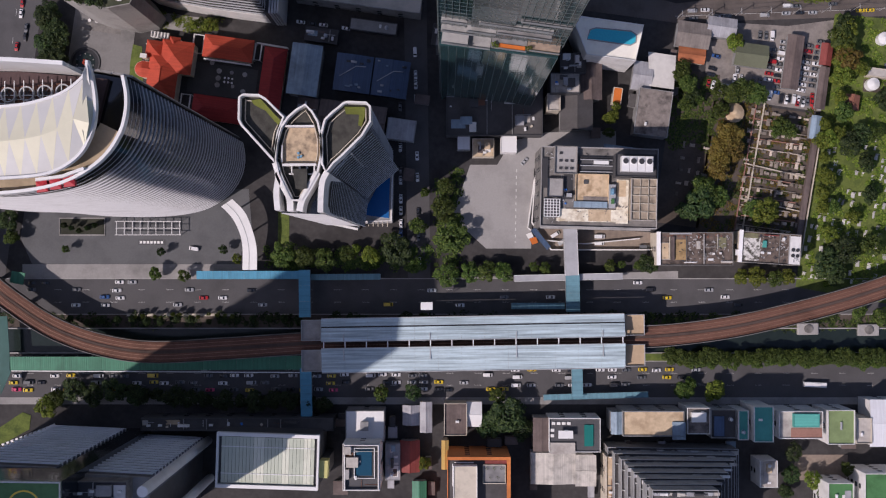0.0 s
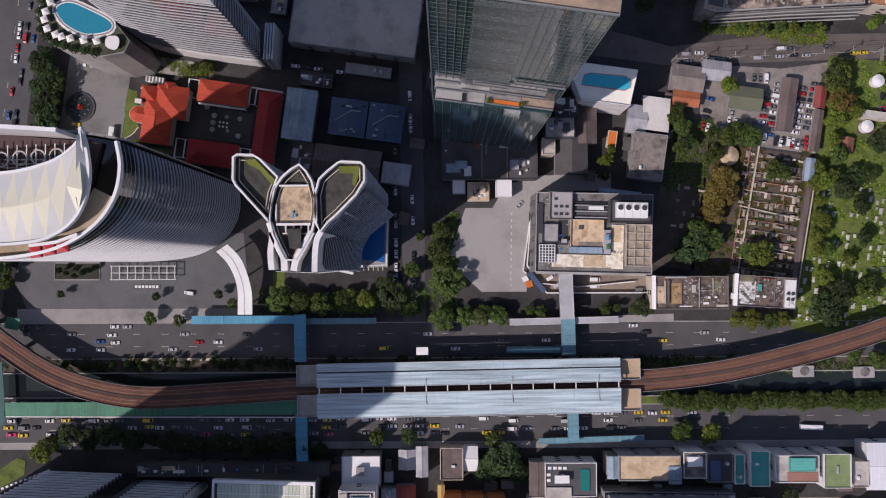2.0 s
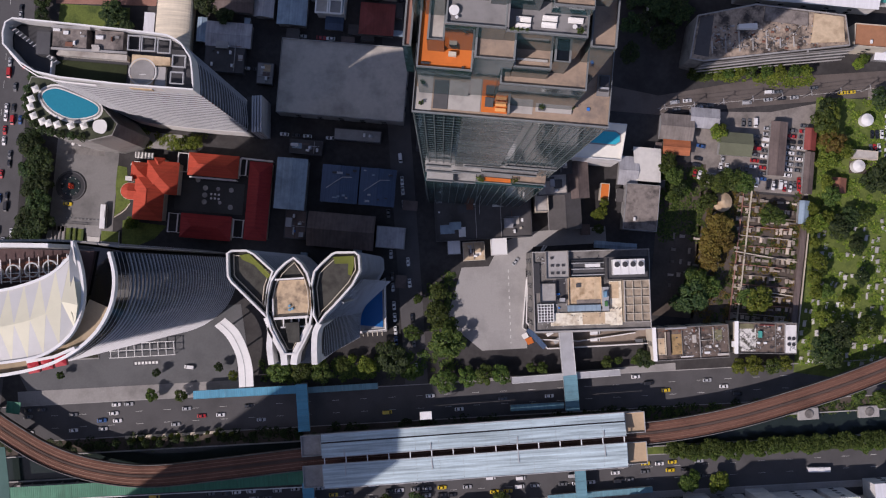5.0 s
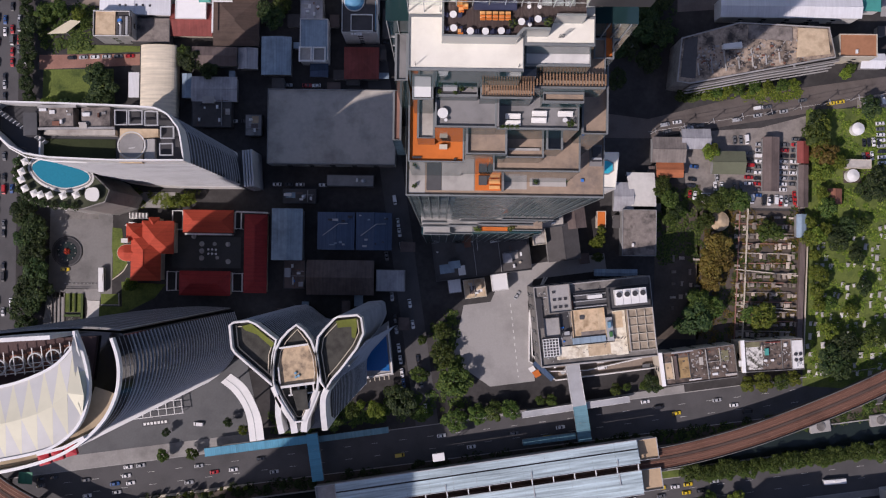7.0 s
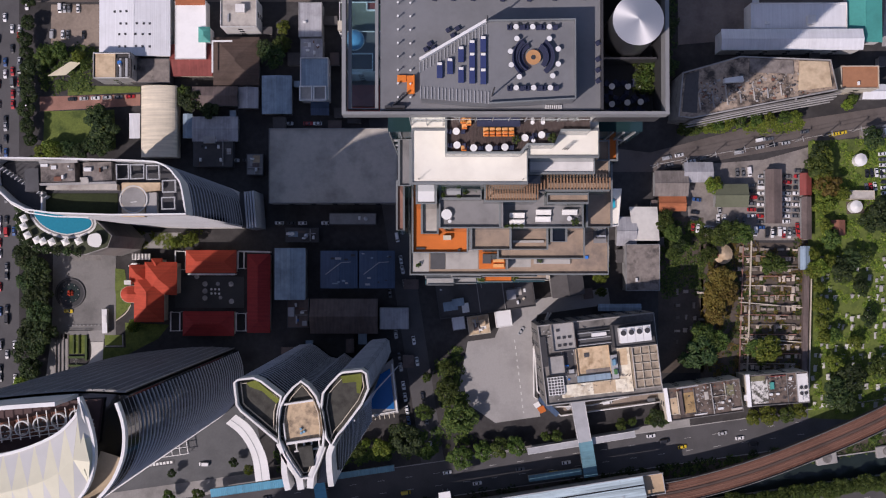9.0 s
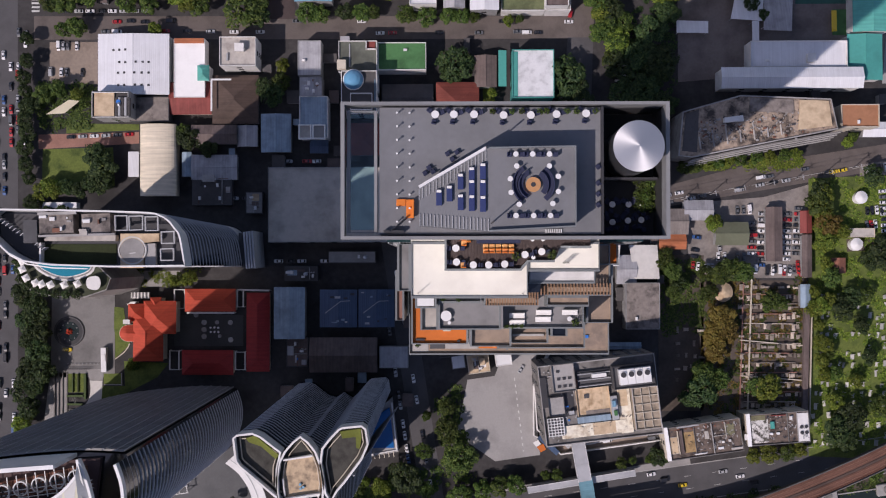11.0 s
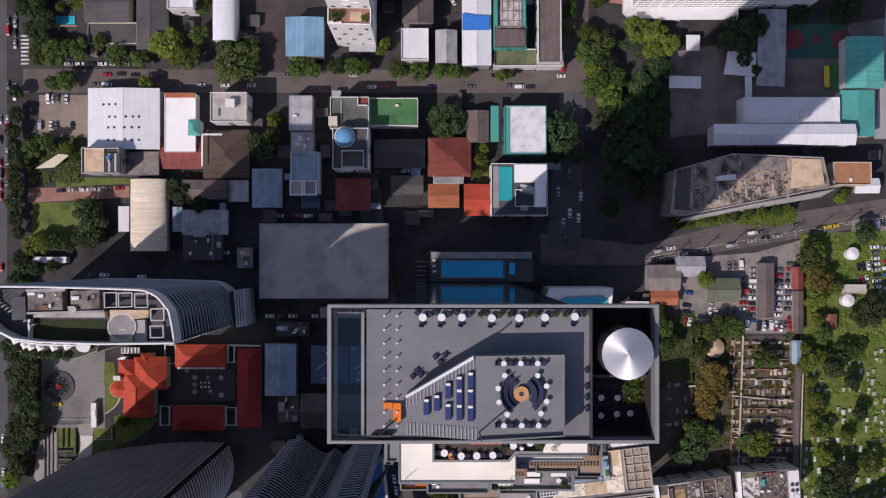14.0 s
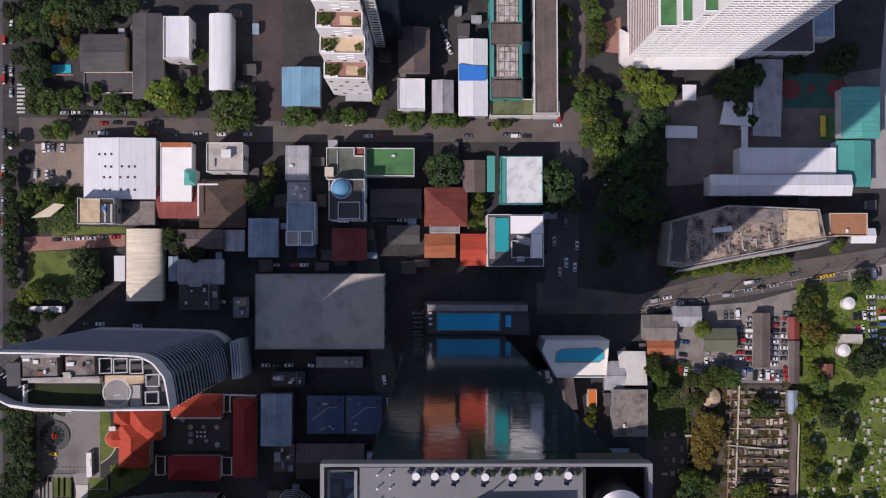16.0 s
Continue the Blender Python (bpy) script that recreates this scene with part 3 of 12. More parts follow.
def add_limb(bm, a, b, r0, r1, n=6):
    a, b = Vector(a), Vector(b)
    d = (b - a).normalized()
    u = d.orthogonal().normalized()
    w = d.cross(u)
    q = [[bm.verts.new(p + (u * math.cos(k * math.tau / n) + w * math.sin(k * math.tau / n)) * r) for k in range(n)] for p, r in ((a, r0), (b, r1))]
    for i in range(n):
        bm.faces.new((q[0][i], q[0][(i + 1) % n], q[1][(i + 1) % n], q[1][i]))
    bm.faces.new(q[1])
    bm.faces.new(q[0][::-1])


def trunk_mesh(seed, top=5.0):
    rnd = random.Random(seed)
    bm = bmesh.new()
    add_limb(bm, (0, 0, -0.2), (0.1, 0.05, top * 0.55), 0.34, 0.24)
    for k in range(5):
        a = k * 1.26 + rnd.uniform(-0.3, 0.3)
        q = rnd.uniform(1.6, 3.0)
        add_limb(bm, (0.1, 0.05, top * rnd.uniform(0.42, 0.55)), (q * math.cos(a), q * math.sin(a), top * rnd.uniform(0.85, 1.15)), 0.18, 0.06)
    return mesh_of("trunk", bm, BARK)


TREES = {}
TREE_WORDS = {"green": (LEAF, "broad green street tree with dense crown"), "bright": (LEAF_BRIGHT, "bright green tree with spreading crown"), "dark": (LEAF_DARK, "dark green tree with dense crown"), "gold": (LEAF_GOLD, "tree with yellowing brown-green leaves")}


def tree(x, y, r=5.0, kind="green", height=None, z=0.0, seed=None):
    """A broad-leaved tree whose crown is about r metres in radius."""
    rnd = random.Random(int(x * 31 + y * 17) if seed is None else seed)
    variant = rnd.randrange(4)
    h = height or (4.2 + r * 0.55)
    key = (kind, variant)
    m = pose(x, y, z, 0, 0, rnd.uniform(0, 360)) @ Matrix.Diagonal((r / 5, r / 5, h / 6.6, 1))
    if key not in TREES:
        mat, label = TREE_WORDS[kind]
        base = tagged(new("tree", TREES.setdefault(("trunk", variant), trunk_mesh(variant))), label, "tree", "trees")
        c = new("crown", crown_mesh(variant * 7 + 3, mat, lobes=7 + variant))
        c.parent = base
        c.location = (0, 0, 5.6)
        base.matrix_basis = m
        TREES[key] = base
        return base
    first = TREES[key]
    made = copy_thing(first, Matrix())
    made.matrix_basis = m
    return made


def tree_row(x0, y0, x1, y1, n, r, kind="green", seed=1, jitter=0.8):
    """A close belt of roadside trees whose crowns run into one another."""
    rnd = random.Random(seed)
    mat, label = TREE_WORDS[kind]
    belt, verts, faces = crown_mesh(seed * 3 + 1, mat), [], []
    pts, polys = [v.co.copy() for v in belt.vertices], [tuple(p.vertices) for p in belt.polygons]
    stems = bmesh.new()
    for k in range(n):
        t = (k + 0.5) / n
        x, y = x0 + (x1 - x0) * t + rnd.uniform(-jitter, jitter), y0 + (y1 - y0) * t + rnd.uniform(-jitter, jitter)
        q = r * rnd.uniform(0.75, 1.25)
        h = 4.2 + q * 0.55
        m = pose(x, y, h * 0.85, 0, 0, rnd.uniform(0, 360)) @ Matrix.Diagonal((q / 5, q / 5, h / 6.6, 1))
        i = len(verts)
        verts += [tuple(m @ v) for v in pts]
        faces += [tuple(j + i for j in p) for p in polys]
        add_limb(stems, (x, y, -0.1), (x, y, h * 0.75), 0.2, 0.1)
    me = bpy.data.meshes.new("tree_belt")
    me.from_pydata(verts, [], faces)
    me.materials.append(mat)
    ob = tagged(new("tree_belt", me), label.replace("tree", "trees in a close roadside belt", 1), "trees", "", "stuff")
    s = new("stems", mesh_of("stems", stems, BARK))
    s.parent = ob


# ---------------- vehicles ----------------
def paint(name, col):
    m = surface(name, col, 0.3, 0.03, 3.0, 0.05, 0.01, spec=0.6)
    m.node_tree.nodes["Principled BSDF"].inputs["Coat Weight"].default_value = 0.6
    return m


CAR_PAINT = {"white": paint("white_car_paint", (0.75, 0.75, 0.75)), "silver": paint("silver_car_paint", (0.4, 0.41, 0.42)), "black": paint("black_car_paint", (0.02, 0.02, 0.022)),
             "red": paint("red_car_paint", (0.42, 0.02, 0.02)), "yellow": paint("yellow_car_paint", (0.7, 0.5, 0.02)), "pink": paint("pink_car_paint", (0.62, 0.05, 0.15)),
             "blue": paint("blue_car_paint", (0.03, 0.09, 0.25)), "grey": paint("grey_car_paint", (0.12, 0.125, 0.13)), "green": paint("green_car_paint", (0.08, 0.3, 0.06))}


def loft(sections):
    """A closed shell through cross-sections (x, half width, z low, z high)."""
    bm = bmesh.new()
    rings = []
    for x, hw, lo, hi in sections:
        rings.append([bm.verts.new(p) for p in ((x, -hw, lo), (x, hw, lo), (x, hw, hi * 0.85 + lo * 0.15), (x, hw * 0.86, hi), (x, -hw * 0.86, hi), (x, -hw, hi * 0.85 + lo * 0.15))])
    for a, b in zip(rings, rings[1:]):
        for i in range(6):
            bm.faces.new((a[i], a[(i + 1) % 6], b[(i + 1) % 6], b[i]))
    bm.faces.new(rings[0][::-1])
    bm.faces.new(rings[-1])
    return bm


CARS = {}


def add_wheel(bm, x, y, r=0.32, n=10):
    ring = [[bm.verts.new((x + r * math.cos(k * math.tau / n), y + s, r + r * math.sin(k * math.tau / n))) for k in range(n)] for s in (-0.1, 0.1)]
    for k in range(n):
        bm.faces.new((ring[0][k], ring[0][(k + 1) % n], ring[1][(k + 1) % n], ring[1][k]))
    bm.faces.new(ring[0])
    bm.faces.new(ring[1][::-1])


def car(x, y, rot, colour="white", kind="car", z=0.0):
    key = (colour, kind)
    if key not in CARS:
        mat = CAR_PAINT[colour]
        if kind == "car":
            shell = loft([(-2.25, 0.72, 0.35, 0.72), (-2.1, 0.84, 0.25, 0.92), (-1.2, 0.88, 0.22, 0.98), (0.9, 0.88, 0.22, 0.95), (1.9, 0.85, 0.25, 0.8), (2.25, 0.7, 0.35, 0.62)])
            add_box(shell, -1.1, 0.26, -0.58, 0.58, 1.38, 1.47, 0.04)
            c = new("car", mesh_of("car_body", shell, mat))
            tagged(c, f"{colour} saloon car standing on the asphalt", "car", "cars")
            part("glasshouse", loft([(-1.75, 0.66, 0.9, 0.97), (-1.1, 0.7, 0.9, 1.4), (0.2, 0.7, 0.9, 1.42), (1.0, 0.66, 0.9, 0.95)]), GLASS_DARK, c)
            ends = (-1.35, 1.4)
            hw = 0.8
        elif kind == "van":
            c = new("van", mesh_of("van_body", loft([(-2.4, 0.82, 0.3, 1.8), (-2.2, 0.92, 0.25, 1.95), (1.1, 0.92, 0.25, 1.95), (1.7, 0.9, 0.25, 1.2), (2.4, 0.85, 0.3, 0.9)]), mat))
            tagged(c, f"{colour} minivan standing on the asphalt", "van", "cars")
            part("windscreen", loft([(1.12, 0.8, 1.3, 1.97), (1.72, 0.78, 1.15, 1.24)]), GLASS_DARK, c)
            ends = (-1.5, 1.5)
            hw = 0.86
        else:
            c = thing("bus", f"{colour} city bus with flat roof", "bus", group="buses")
            part("body", box(11.2, 2.5, 0.35, 3.1, bevel=0.12), mat, c)
            part("window_band", box(10.6, 2.56, 1.5, 2.5), GLASS_DARK, c)
            part("roof_unit", box(3.2, 1.7, 3.1, 3.35, 1.0, 0, bevel=0.06), METAL_WHITE, c)
            ends = (-3.4, 3.6)
            hw = 1.15
        wheels = bmesh.new()
        for ex in ends:
            for sy in (-hw, hw):
                add_wheel(wheels, ex, sy)
        part("wheels", wheels, RUBBER, c, "black rubber wheels")
        CARS[key] = c
        c.matrix_basis = pose(x, y, z, 0, 0, rot) @ Matrix.Scale(0.92, 4)
        return c
    return copy_thing(CARS[key], pose(x, y, z, 0, 0, rot) @ Matrix.Scale(0.92, 4))


CAR_MIX = ["white", "white", "white", "white", "silver", "silver", "black", "black", "grey", "grey", "black", "white", "white", "grey", "white", "blue", "silver", "black", "red", "red"]


def traffic(x0, y0, x1, y1, n, seed, mix=CAR_MIX, lanes=1, lane=3.1, vans=0.15, flip=False, fill=0.85):
    """Cars along one direction in side-by-side lanes."""
    rnd = random.Random(seed)
    rot = math.degrees(math.atan2(y1 - y0, x1 - x0)) + (180 if flip else 0)
    length = math.hypot(x1 - x0, y1 - y0)
    ux, uy = (x1 - x0) / length, (y1 - y0) / length
    for k in range(lanes):
        off = (k - (lanes - 1) / 2) * lane
        for i in range(n):
            if rnd.random() > fill:
                continue
            s = (i + 0.5 + rnd.uniform(-0.18, 0.18)) * length / n
            car(x0 + ux * s - uy * off, y0 + uy * s + ux * off + rnd.uniform(-0.25, 0.25), rot + rnd.uniform(-1.5, 1.5), rnd.choice(mix), "van" if rnd.random() < vans else "car", 0.01)


def parked(x0, y0, x1, y1, n, seed, turn=90, fill=0.85, mix=CAR_MIX):
    """Cars parked side by side along a line."""
    rnd = random.Random(seed)
    rot = math.degrees(math.atan2(y1 - y0, x1 - x0)) + turn
    for i in range(n):
        if rnd.random() > fill:
            continue
        t = (i + 0.5) / n
        car(x0 + (x1 - x0) * t, y0 + (y1 - y0) * t, rot + rnd.choice((0, 180)) + rnd.uniform(-2, 2), rnd.choice(mix), "van" if rnd.random() < 0.12 else "car", 0.01)


# ---------------- ground, roads, plazas ----------------
tagged(new("ground", mesh_of("ground", prism([(-2600, -2600), (2600, -2600), (2600, 2600), (-2600, 2600)], -0.6, 0.0), CITY)), "dark paved city ground between the buildings", "ground", "", "structure")


LOT = surface("dusty_asphalt", (0.25, 0.225, 0.205), 0.9, 0.22, 0.9, 0.4, 0.15, large=0.15)


def road(name, label, pts, mat=ASPHALT, z=0.05):
    return ground_patch(name, label, pts, z, mat, "road")


road("road_1", "dark asphalt carriageway of a wide avenue", [(-408.8, -13), (390.7, -8.6), (390.7, -23.6), (-408.6, -28)])
road("road_2", "dark asphalt carriageway of a wide avenue with dense traffic", [(-408.4, -48.4), (390.7, -43.9), (390.7, -59.3), (-408.2, -63.9)])
road("road_3", "asphalt cross street lined with trees", [(-154.6, 431.6), (-131.8, 428.5), (-193.3, -54), (-215.6, -51)])
road("road_4", "narrow asphalt side street", [(-151.7, 217.3), (81.5, 185.9), (80.2, 176.3), (-153, 207.3)], ASPHALT_OLD, z=0.055)
road("road_5", "asphalt side street beside large trees", [(109.1, 406.1), (122.9, 404.4), (84.6, 176.2), (73.8, 177.7)], ASPHALT_OLD, z=0.065)
# Lower half of road_5's street: its shade is put in as darker asphalt.
road("road_10", "asphalt side street between tree and tower, coloured darker for shade", [(84.6, 176.2), (73.2, 109.5), (58.8, 111.4), (73.8, 177.7)], ASPHALT, z=0.065)
road("road_6", "asphalt street with yellow taxis and trees", [(57.4, 118.9), (99.8, 108), (142, 113.1), (207.9, 114.1), (463.1, 114.4), (461.4, 102.3), (206.4, 103.6), (98.7, 99.8), (55.6, 105.5)], ASPHALT_OLD, z=0.06)
road("road_7", "narrow asphalt lane beside the apartment tower", [(-18.3, 157.7), (-8.6, 157.7), (-5.2, -12.2), (-14.9, -12.3)], z=0.07)
road("road_8", "asphalt lane between parking and houses", [(-35.8, 326.1), (-25, 324.8), (-41.1, 201.2), (-51.8, 202.6)], surface("brown_asphalt", (0.07, 0.052, 0.05), 0.9, 0.2, 1.2, 0.3, 0.2), z=0.07)
ground_patch("canal", "still dark canal water between the carriageways", [(-408.6, -34.4), (390.7, -29.9), (390.7, -40), (-408.5, -44.5)], 0.03, CANAL, "canal")
ground_patch("median", "planted median strip beside the canal", [(-408.6, -28.2), (390.7, -23.7), (390.7, -29.4), (-408.6, -33.9)], 0.16, DIRT, "median")
ground_patch("median.001", "planted median strip with a tree row", [(79.2, -42), (390.7, -40.3), (390.7, -43.6), (79.2, -45.4)], 0.16, GRASS, "median")
ground_patch("pavement_north", "pale paved footpath along the avenue", [(-180.4, -5.4), (-80.9, -4.9), (-80.8, -11), (-180.3, -11.5)], 0.16, PAVING, "pavement")
ground_patch("pavement_north.001", "pale paved footpath along the avenue", [(-0.9, -10.3), (100.8, -6.8), (100.8, -10.1), (-0.9, -10.6)], 0.16, PAVING, "pavement")
ground_patch("pavement_south", "narrow paved footpath in front of shops", [(-408.2, -64.1), (390.7, -59.5), (390.7, -62.2), (-408.2, -66.8)], 0.16, PAVING, "pavement")
ground_patch("plaza", "pale concrete forecourt with joints", [(11.5, 38.3), (23.1, 38.3), (29.1, 48.5), (43.6, 52.3), (73.9, 53.1), (74, 45.9), (42.5, 45.7), (38.9, 36.5), (37.8, 2.5), (18.5, 2.4), (3.8, 15.7)], 0.12, PLAZA, "plaza")
ground_patch("plaza.001", "grey stone plaza in front of the office tower", [(-178.2, 26.8), (-83.5, 27.3), (-80.4, -6.6), (-175.5, -7.1), (-181.4, 6.2)], 0.12, PLAZA_DARK, "plaza")
ground_patch("forecourt", "grey paved turning circle of the mansion", [(-157.6, 109.7), (-131.2, 106.1), (-137.3, 59.5), (-164.3, 63.1)], 0.1, surface("forecourt_paving", (0.2, 0.195, 0.19), 0.85, 0.12, 1.2, 0.3, 0.1), "forecourt")
ground_patch("car_park", "pale dusty car park full of cars", [(113.5, 100.5), (147.4, 98.5), (169.9, 101.6), (163.9, 61.5), (111.6, 68.5)], 0.09, LOT, "car park")
ground_patch("car_park.001", "grey asphalt car park beside the cemetery", [(190.2, 106.7), (239.3, 107.1), (232.7, 59.1), (184.9, 67.9)], 0.09, LOT, "car park")
ground_patch("car_park.002", "brown earth car park", [(-146.5, 205.3), (-126.1, 202.6), (-128.4, 184.7), (-148.8, 187.4)], 0.09, EARTH, "car park")
ground_patch("school_yard", "dark asphalt school yard", [(122.8, 188.3), (216.4, 190.8), (210.5, 147.5), (118, 152.3)], 0.08, surface("school_asphalt", (0.185, 0.16, 0.15), 0.9, 0.2, 0.9, 0.35, 0.15), "yard")
ground_patch("lawn", "mown green lawn", [(-155.2, 160.1), (-125.4, 156.9), (-126.8, 140.4), (-157.6, 144.5)], 0.12, GRASS, "lawn")
ground_patch("lawn.001", "narrow green lawn strip", [(-143.8, 169.8), (-113, 165.2), (-113.3, 162.8), (-144.4, 165.5)], 0.12, GRASS, "lawn")
ground_patch("driveway", "red brick driveway with parked cars", [(-156.3, 166.6), (-113.5, 161.9), (-114.1, 157.1), (-157, 160.4)], 0.1, BRICKPAVE, "driveway")
ground_patch("cemetery_lawn", "green cemetery lawn with scattered graves", [(167.6, 103.9), (281.2, 93.5), (262.8, -33.3), (151.1, -13.4)], 0.1, GRASS, "lawn")
ground_patch("graveyard", "brown earth of a crowded walled graveyard", [(115.9, 66.8), (160.3, 60.9), (151.9, 1.1), (107.6, 7.1)], 0.1, DIRT, "graveyard")
ground_patch("garden", "planted garden earth", [(99.4, 80), (118.6, 77.4), (109.5, 11.7), (90.4, 14.2)], 0.1, DIRT, "garden")
ground_patch("grass_slope", "bright green lawn beside the office podium", [(-194.3, -85.9), (-194.3, -78.7), (-179.9, -68.9), (-176.2, -70.1), (-176.9, -76.2)], 0.2, GRASS, "lawn")


# ---------------- the tall glass tower ----------------
tower = thing("skyscraper", "very tall green glass tower with stepped terraces and a roof deck", "skyscraper", 16.8, 99, 0, -7.6)
part("wall", add_box(bmesh.new(), -16.1, 21.1, -8.8, 4.9, -0.3, 280), GLASS_GREEN, tower, "green tinted glass curtain wall")
part("upper_wall", add_box(bmesh.new(), -16.1, 12.3, -4.6, 4.9, 280, 295.2), GLASS_GREEN, tower)
part("east_wall", add_box(bmesh.new(), 12.35, 21.1, -4.6, 4.9, 280, 288.9), GLASS_GREEN, tower)
part("south_wall", add_box(bmesh.new(), -14.6, 25.5, -30.0, -8.85, -0.3, 221), GLASS_GREEN, tower)
part("podium_wall", add_box(bmesh.new(), -14.0, 24.5, -33.2, -30.05, -0.3, 76), GLASS_GREEN, tower)
SLAB = surface("slab_edge", (0.2, 0.215, 0.22), 0.4, 0.12, 1.0, 0.25, 0.05)
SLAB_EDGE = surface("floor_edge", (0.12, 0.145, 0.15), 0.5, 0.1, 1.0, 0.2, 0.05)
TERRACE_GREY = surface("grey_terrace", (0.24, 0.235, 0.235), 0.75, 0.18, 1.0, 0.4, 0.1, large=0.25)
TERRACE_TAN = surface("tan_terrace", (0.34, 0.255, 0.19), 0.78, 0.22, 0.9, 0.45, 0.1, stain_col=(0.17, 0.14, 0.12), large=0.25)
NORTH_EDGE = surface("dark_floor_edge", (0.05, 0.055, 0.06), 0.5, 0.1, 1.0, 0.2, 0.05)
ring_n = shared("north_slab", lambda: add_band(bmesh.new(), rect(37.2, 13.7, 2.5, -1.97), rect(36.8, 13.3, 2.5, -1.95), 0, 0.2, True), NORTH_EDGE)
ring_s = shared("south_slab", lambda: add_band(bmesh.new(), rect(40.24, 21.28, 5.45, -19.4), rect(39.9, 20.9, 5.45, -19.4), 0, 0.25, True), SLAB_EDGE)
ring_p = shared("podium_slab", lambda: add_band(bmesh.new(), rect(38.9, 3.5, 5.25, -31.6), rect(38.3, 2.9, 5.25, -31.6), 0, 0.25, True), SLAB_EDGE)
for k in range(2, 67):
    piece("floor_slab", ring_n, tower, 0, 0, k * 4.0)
for k in range(2, 55):
    piece("floor_slab", ring_s, tower, 0, 0, k * 4.0)
for k in range(2, 19):
    piece("floor_slab", ring_p, tower, 0, 0, k * 4.0)
mull_n = shared("north_mullion", lambda: box(0.1, 0.16, 4, 268), METAL_DARK)
MULLION = surface("mullion_metal", (0.15, 0.175, 0.175), 0.5, 0.08, 1.0, 0.15, 0.03)
mull_s = shared("south_mullion", lambda: box(0.11, 0.16, 4, 221), MULLION)
for k in range(20):
    piece("mullion", mull_s, tower, -14.4 + k * 2.09, -30.32)
for k in range(7):
    piece("mullion", mull_s, tower, 25.62, -29.5 + k * 3.1, 0, 90)
    piece("mullion", mull_s, tower, -14.72, -29.5 + k * 3.1, 0, 90)
for k in range(6):
    piece("mullion", mull_n, tower, 21.2, -7.5 + k * 2.4, 0, 90)
    piece("mullion", mull_n, tower, -16.2, -7.5 + k * 2.4, 0, 90)
# Paler middle strip: the sky's reflection is put into the glass colour.
REFLECTION_GLASS = glazing("pale_glass_panels", (0.075, 0.092, 0.095), 0.22, 0.0, 0.03)
for k in range(36):
    piece("glass_panel", shared("glass_panel_wide", lambda: box(13.2, 0.3, 0.3, 3.9), REFLECTION_GLASS), tower, 2.2, -30.2, 76 + k * 4.0)


def terrace(x0, x1, y0, y1, z0, z1, top, wall=GLASS_GREEN, lip=0.75, lipmat=None):
    """One stepped block of the tower with its paved top and parapet."""
    part("terrace_wall", add_box(bmesh.new(), x0, x1, y0, y1, z0, z1 - 0.25), wall, tower)
    part("terrace_floor", add_box(bmesh.new(), x0 + 0.02, x1 - 0.02, y0 + 0.02, y1 - 0.02, z1 - 0.25, z1), top, tower)
    if lip:
        pts = [(x0, y0), (x1, y0), (x1, y1), (x0, y1)]
        part("parapet", rim(pts, 0.35, z1 - 0.4, z1 + lip), lipmat or SLAB, tower)


terrace(-14.8, 25.7, -30.3, -8.9, 221, 222, TERRACE_TAN)
terrace(1.8, 17.7, -27.2, -8.9, 222, 244, TERRACE_TAN)
terrace(-13.6, -3.55, -26.1, -8.9, 222, 248, ORANGE_DECK)
terrace(16.1, 20.6, -21.9, -8.9, 222, 256.5, TERRACE_TAN)
terrace(-3.5, 3.4, -25.7, -8.9, 222.0, 258.0, TERRACE_TAN)
terrace(3.55, 10.15, -25.6, -8.9, 222.0, 252.6, TERRACE_TAN)
terrace(10.4, 13.3, -24.3, -8.9, 244.0, 254.0, GLASS_DARK, lip=0.5)
terrace(-11.8, -8.8, -23.0, -8.9, 248.0, 257.0, ROOF_PALE, lip=0.7)
terrace(-8.75, 1.15, -22.4, -8.9, 248.1, 266.0, TERRACE_GREY)
terrace(1.2, 14.6, -22.35, -8.9, 248.1, 264.2, TERRACE_GREY)
terrace(-12.3, -9.0, -18.8, -13.69, 257.0, 271.0, ROOF_PALE, lip=0.4)
terrace(-8.58, -2.05, -18.05, -14.96, 266.0, 269.5, TERRACE_GREY)
terrace(-1.7, 6.4, -18.5, -8.9, 264.2, 271.0, TERRACE_TAN, lip=0.5)
terrace(6.45, 17.7, -16.9, -8.9, 264.2, 271.2, TERRACE_TAN, lip=0.5)
terrace(8.3, 14.8, -18.7, -16.95, 264.2, 268.4, TERRACE_TAN, lip=0.6)
terrace(4.6, 14.3, -14.9, -8.9, 271.2, 278.5, WALL_WHITE, lip=0.3)
terrace(15.8, 19.01, -12.18, -8.4, 250.0, 271.0, ORANGE_DECK, lip=0.6)
terrace(-16.5, -14.9, -22.0, -13.0, 222, 246, BRICKPAVE, lip=0.5)
terrace(-14.99, -12.92, -16.1, -8.9, 222.0, 272.16, TERRACE_GREY, lip=0.5)
WHITE_DECK = surface("white_deck", (0.84, 0.81, 0.71), 0.6, 0.07, 0.6, 0.22, 0.03, stain_col=(0.62, 0.58, 0.5), large=0.2)
terrace(-12.55, 3.95, -16.85, -8.9, 271.3, 284.0, WHITE_DECK, lip=0.3)
terrace(4.0, 14.07, -13.1, -8.9, 278.8, 284.0, WHITE_DECK, lip=0.3)
part("deck_floor", add_box(bmesh.new(), -12.55, 14.07, -8.85, -4.65, 280, 284.0), WHITE_DECK, tower)
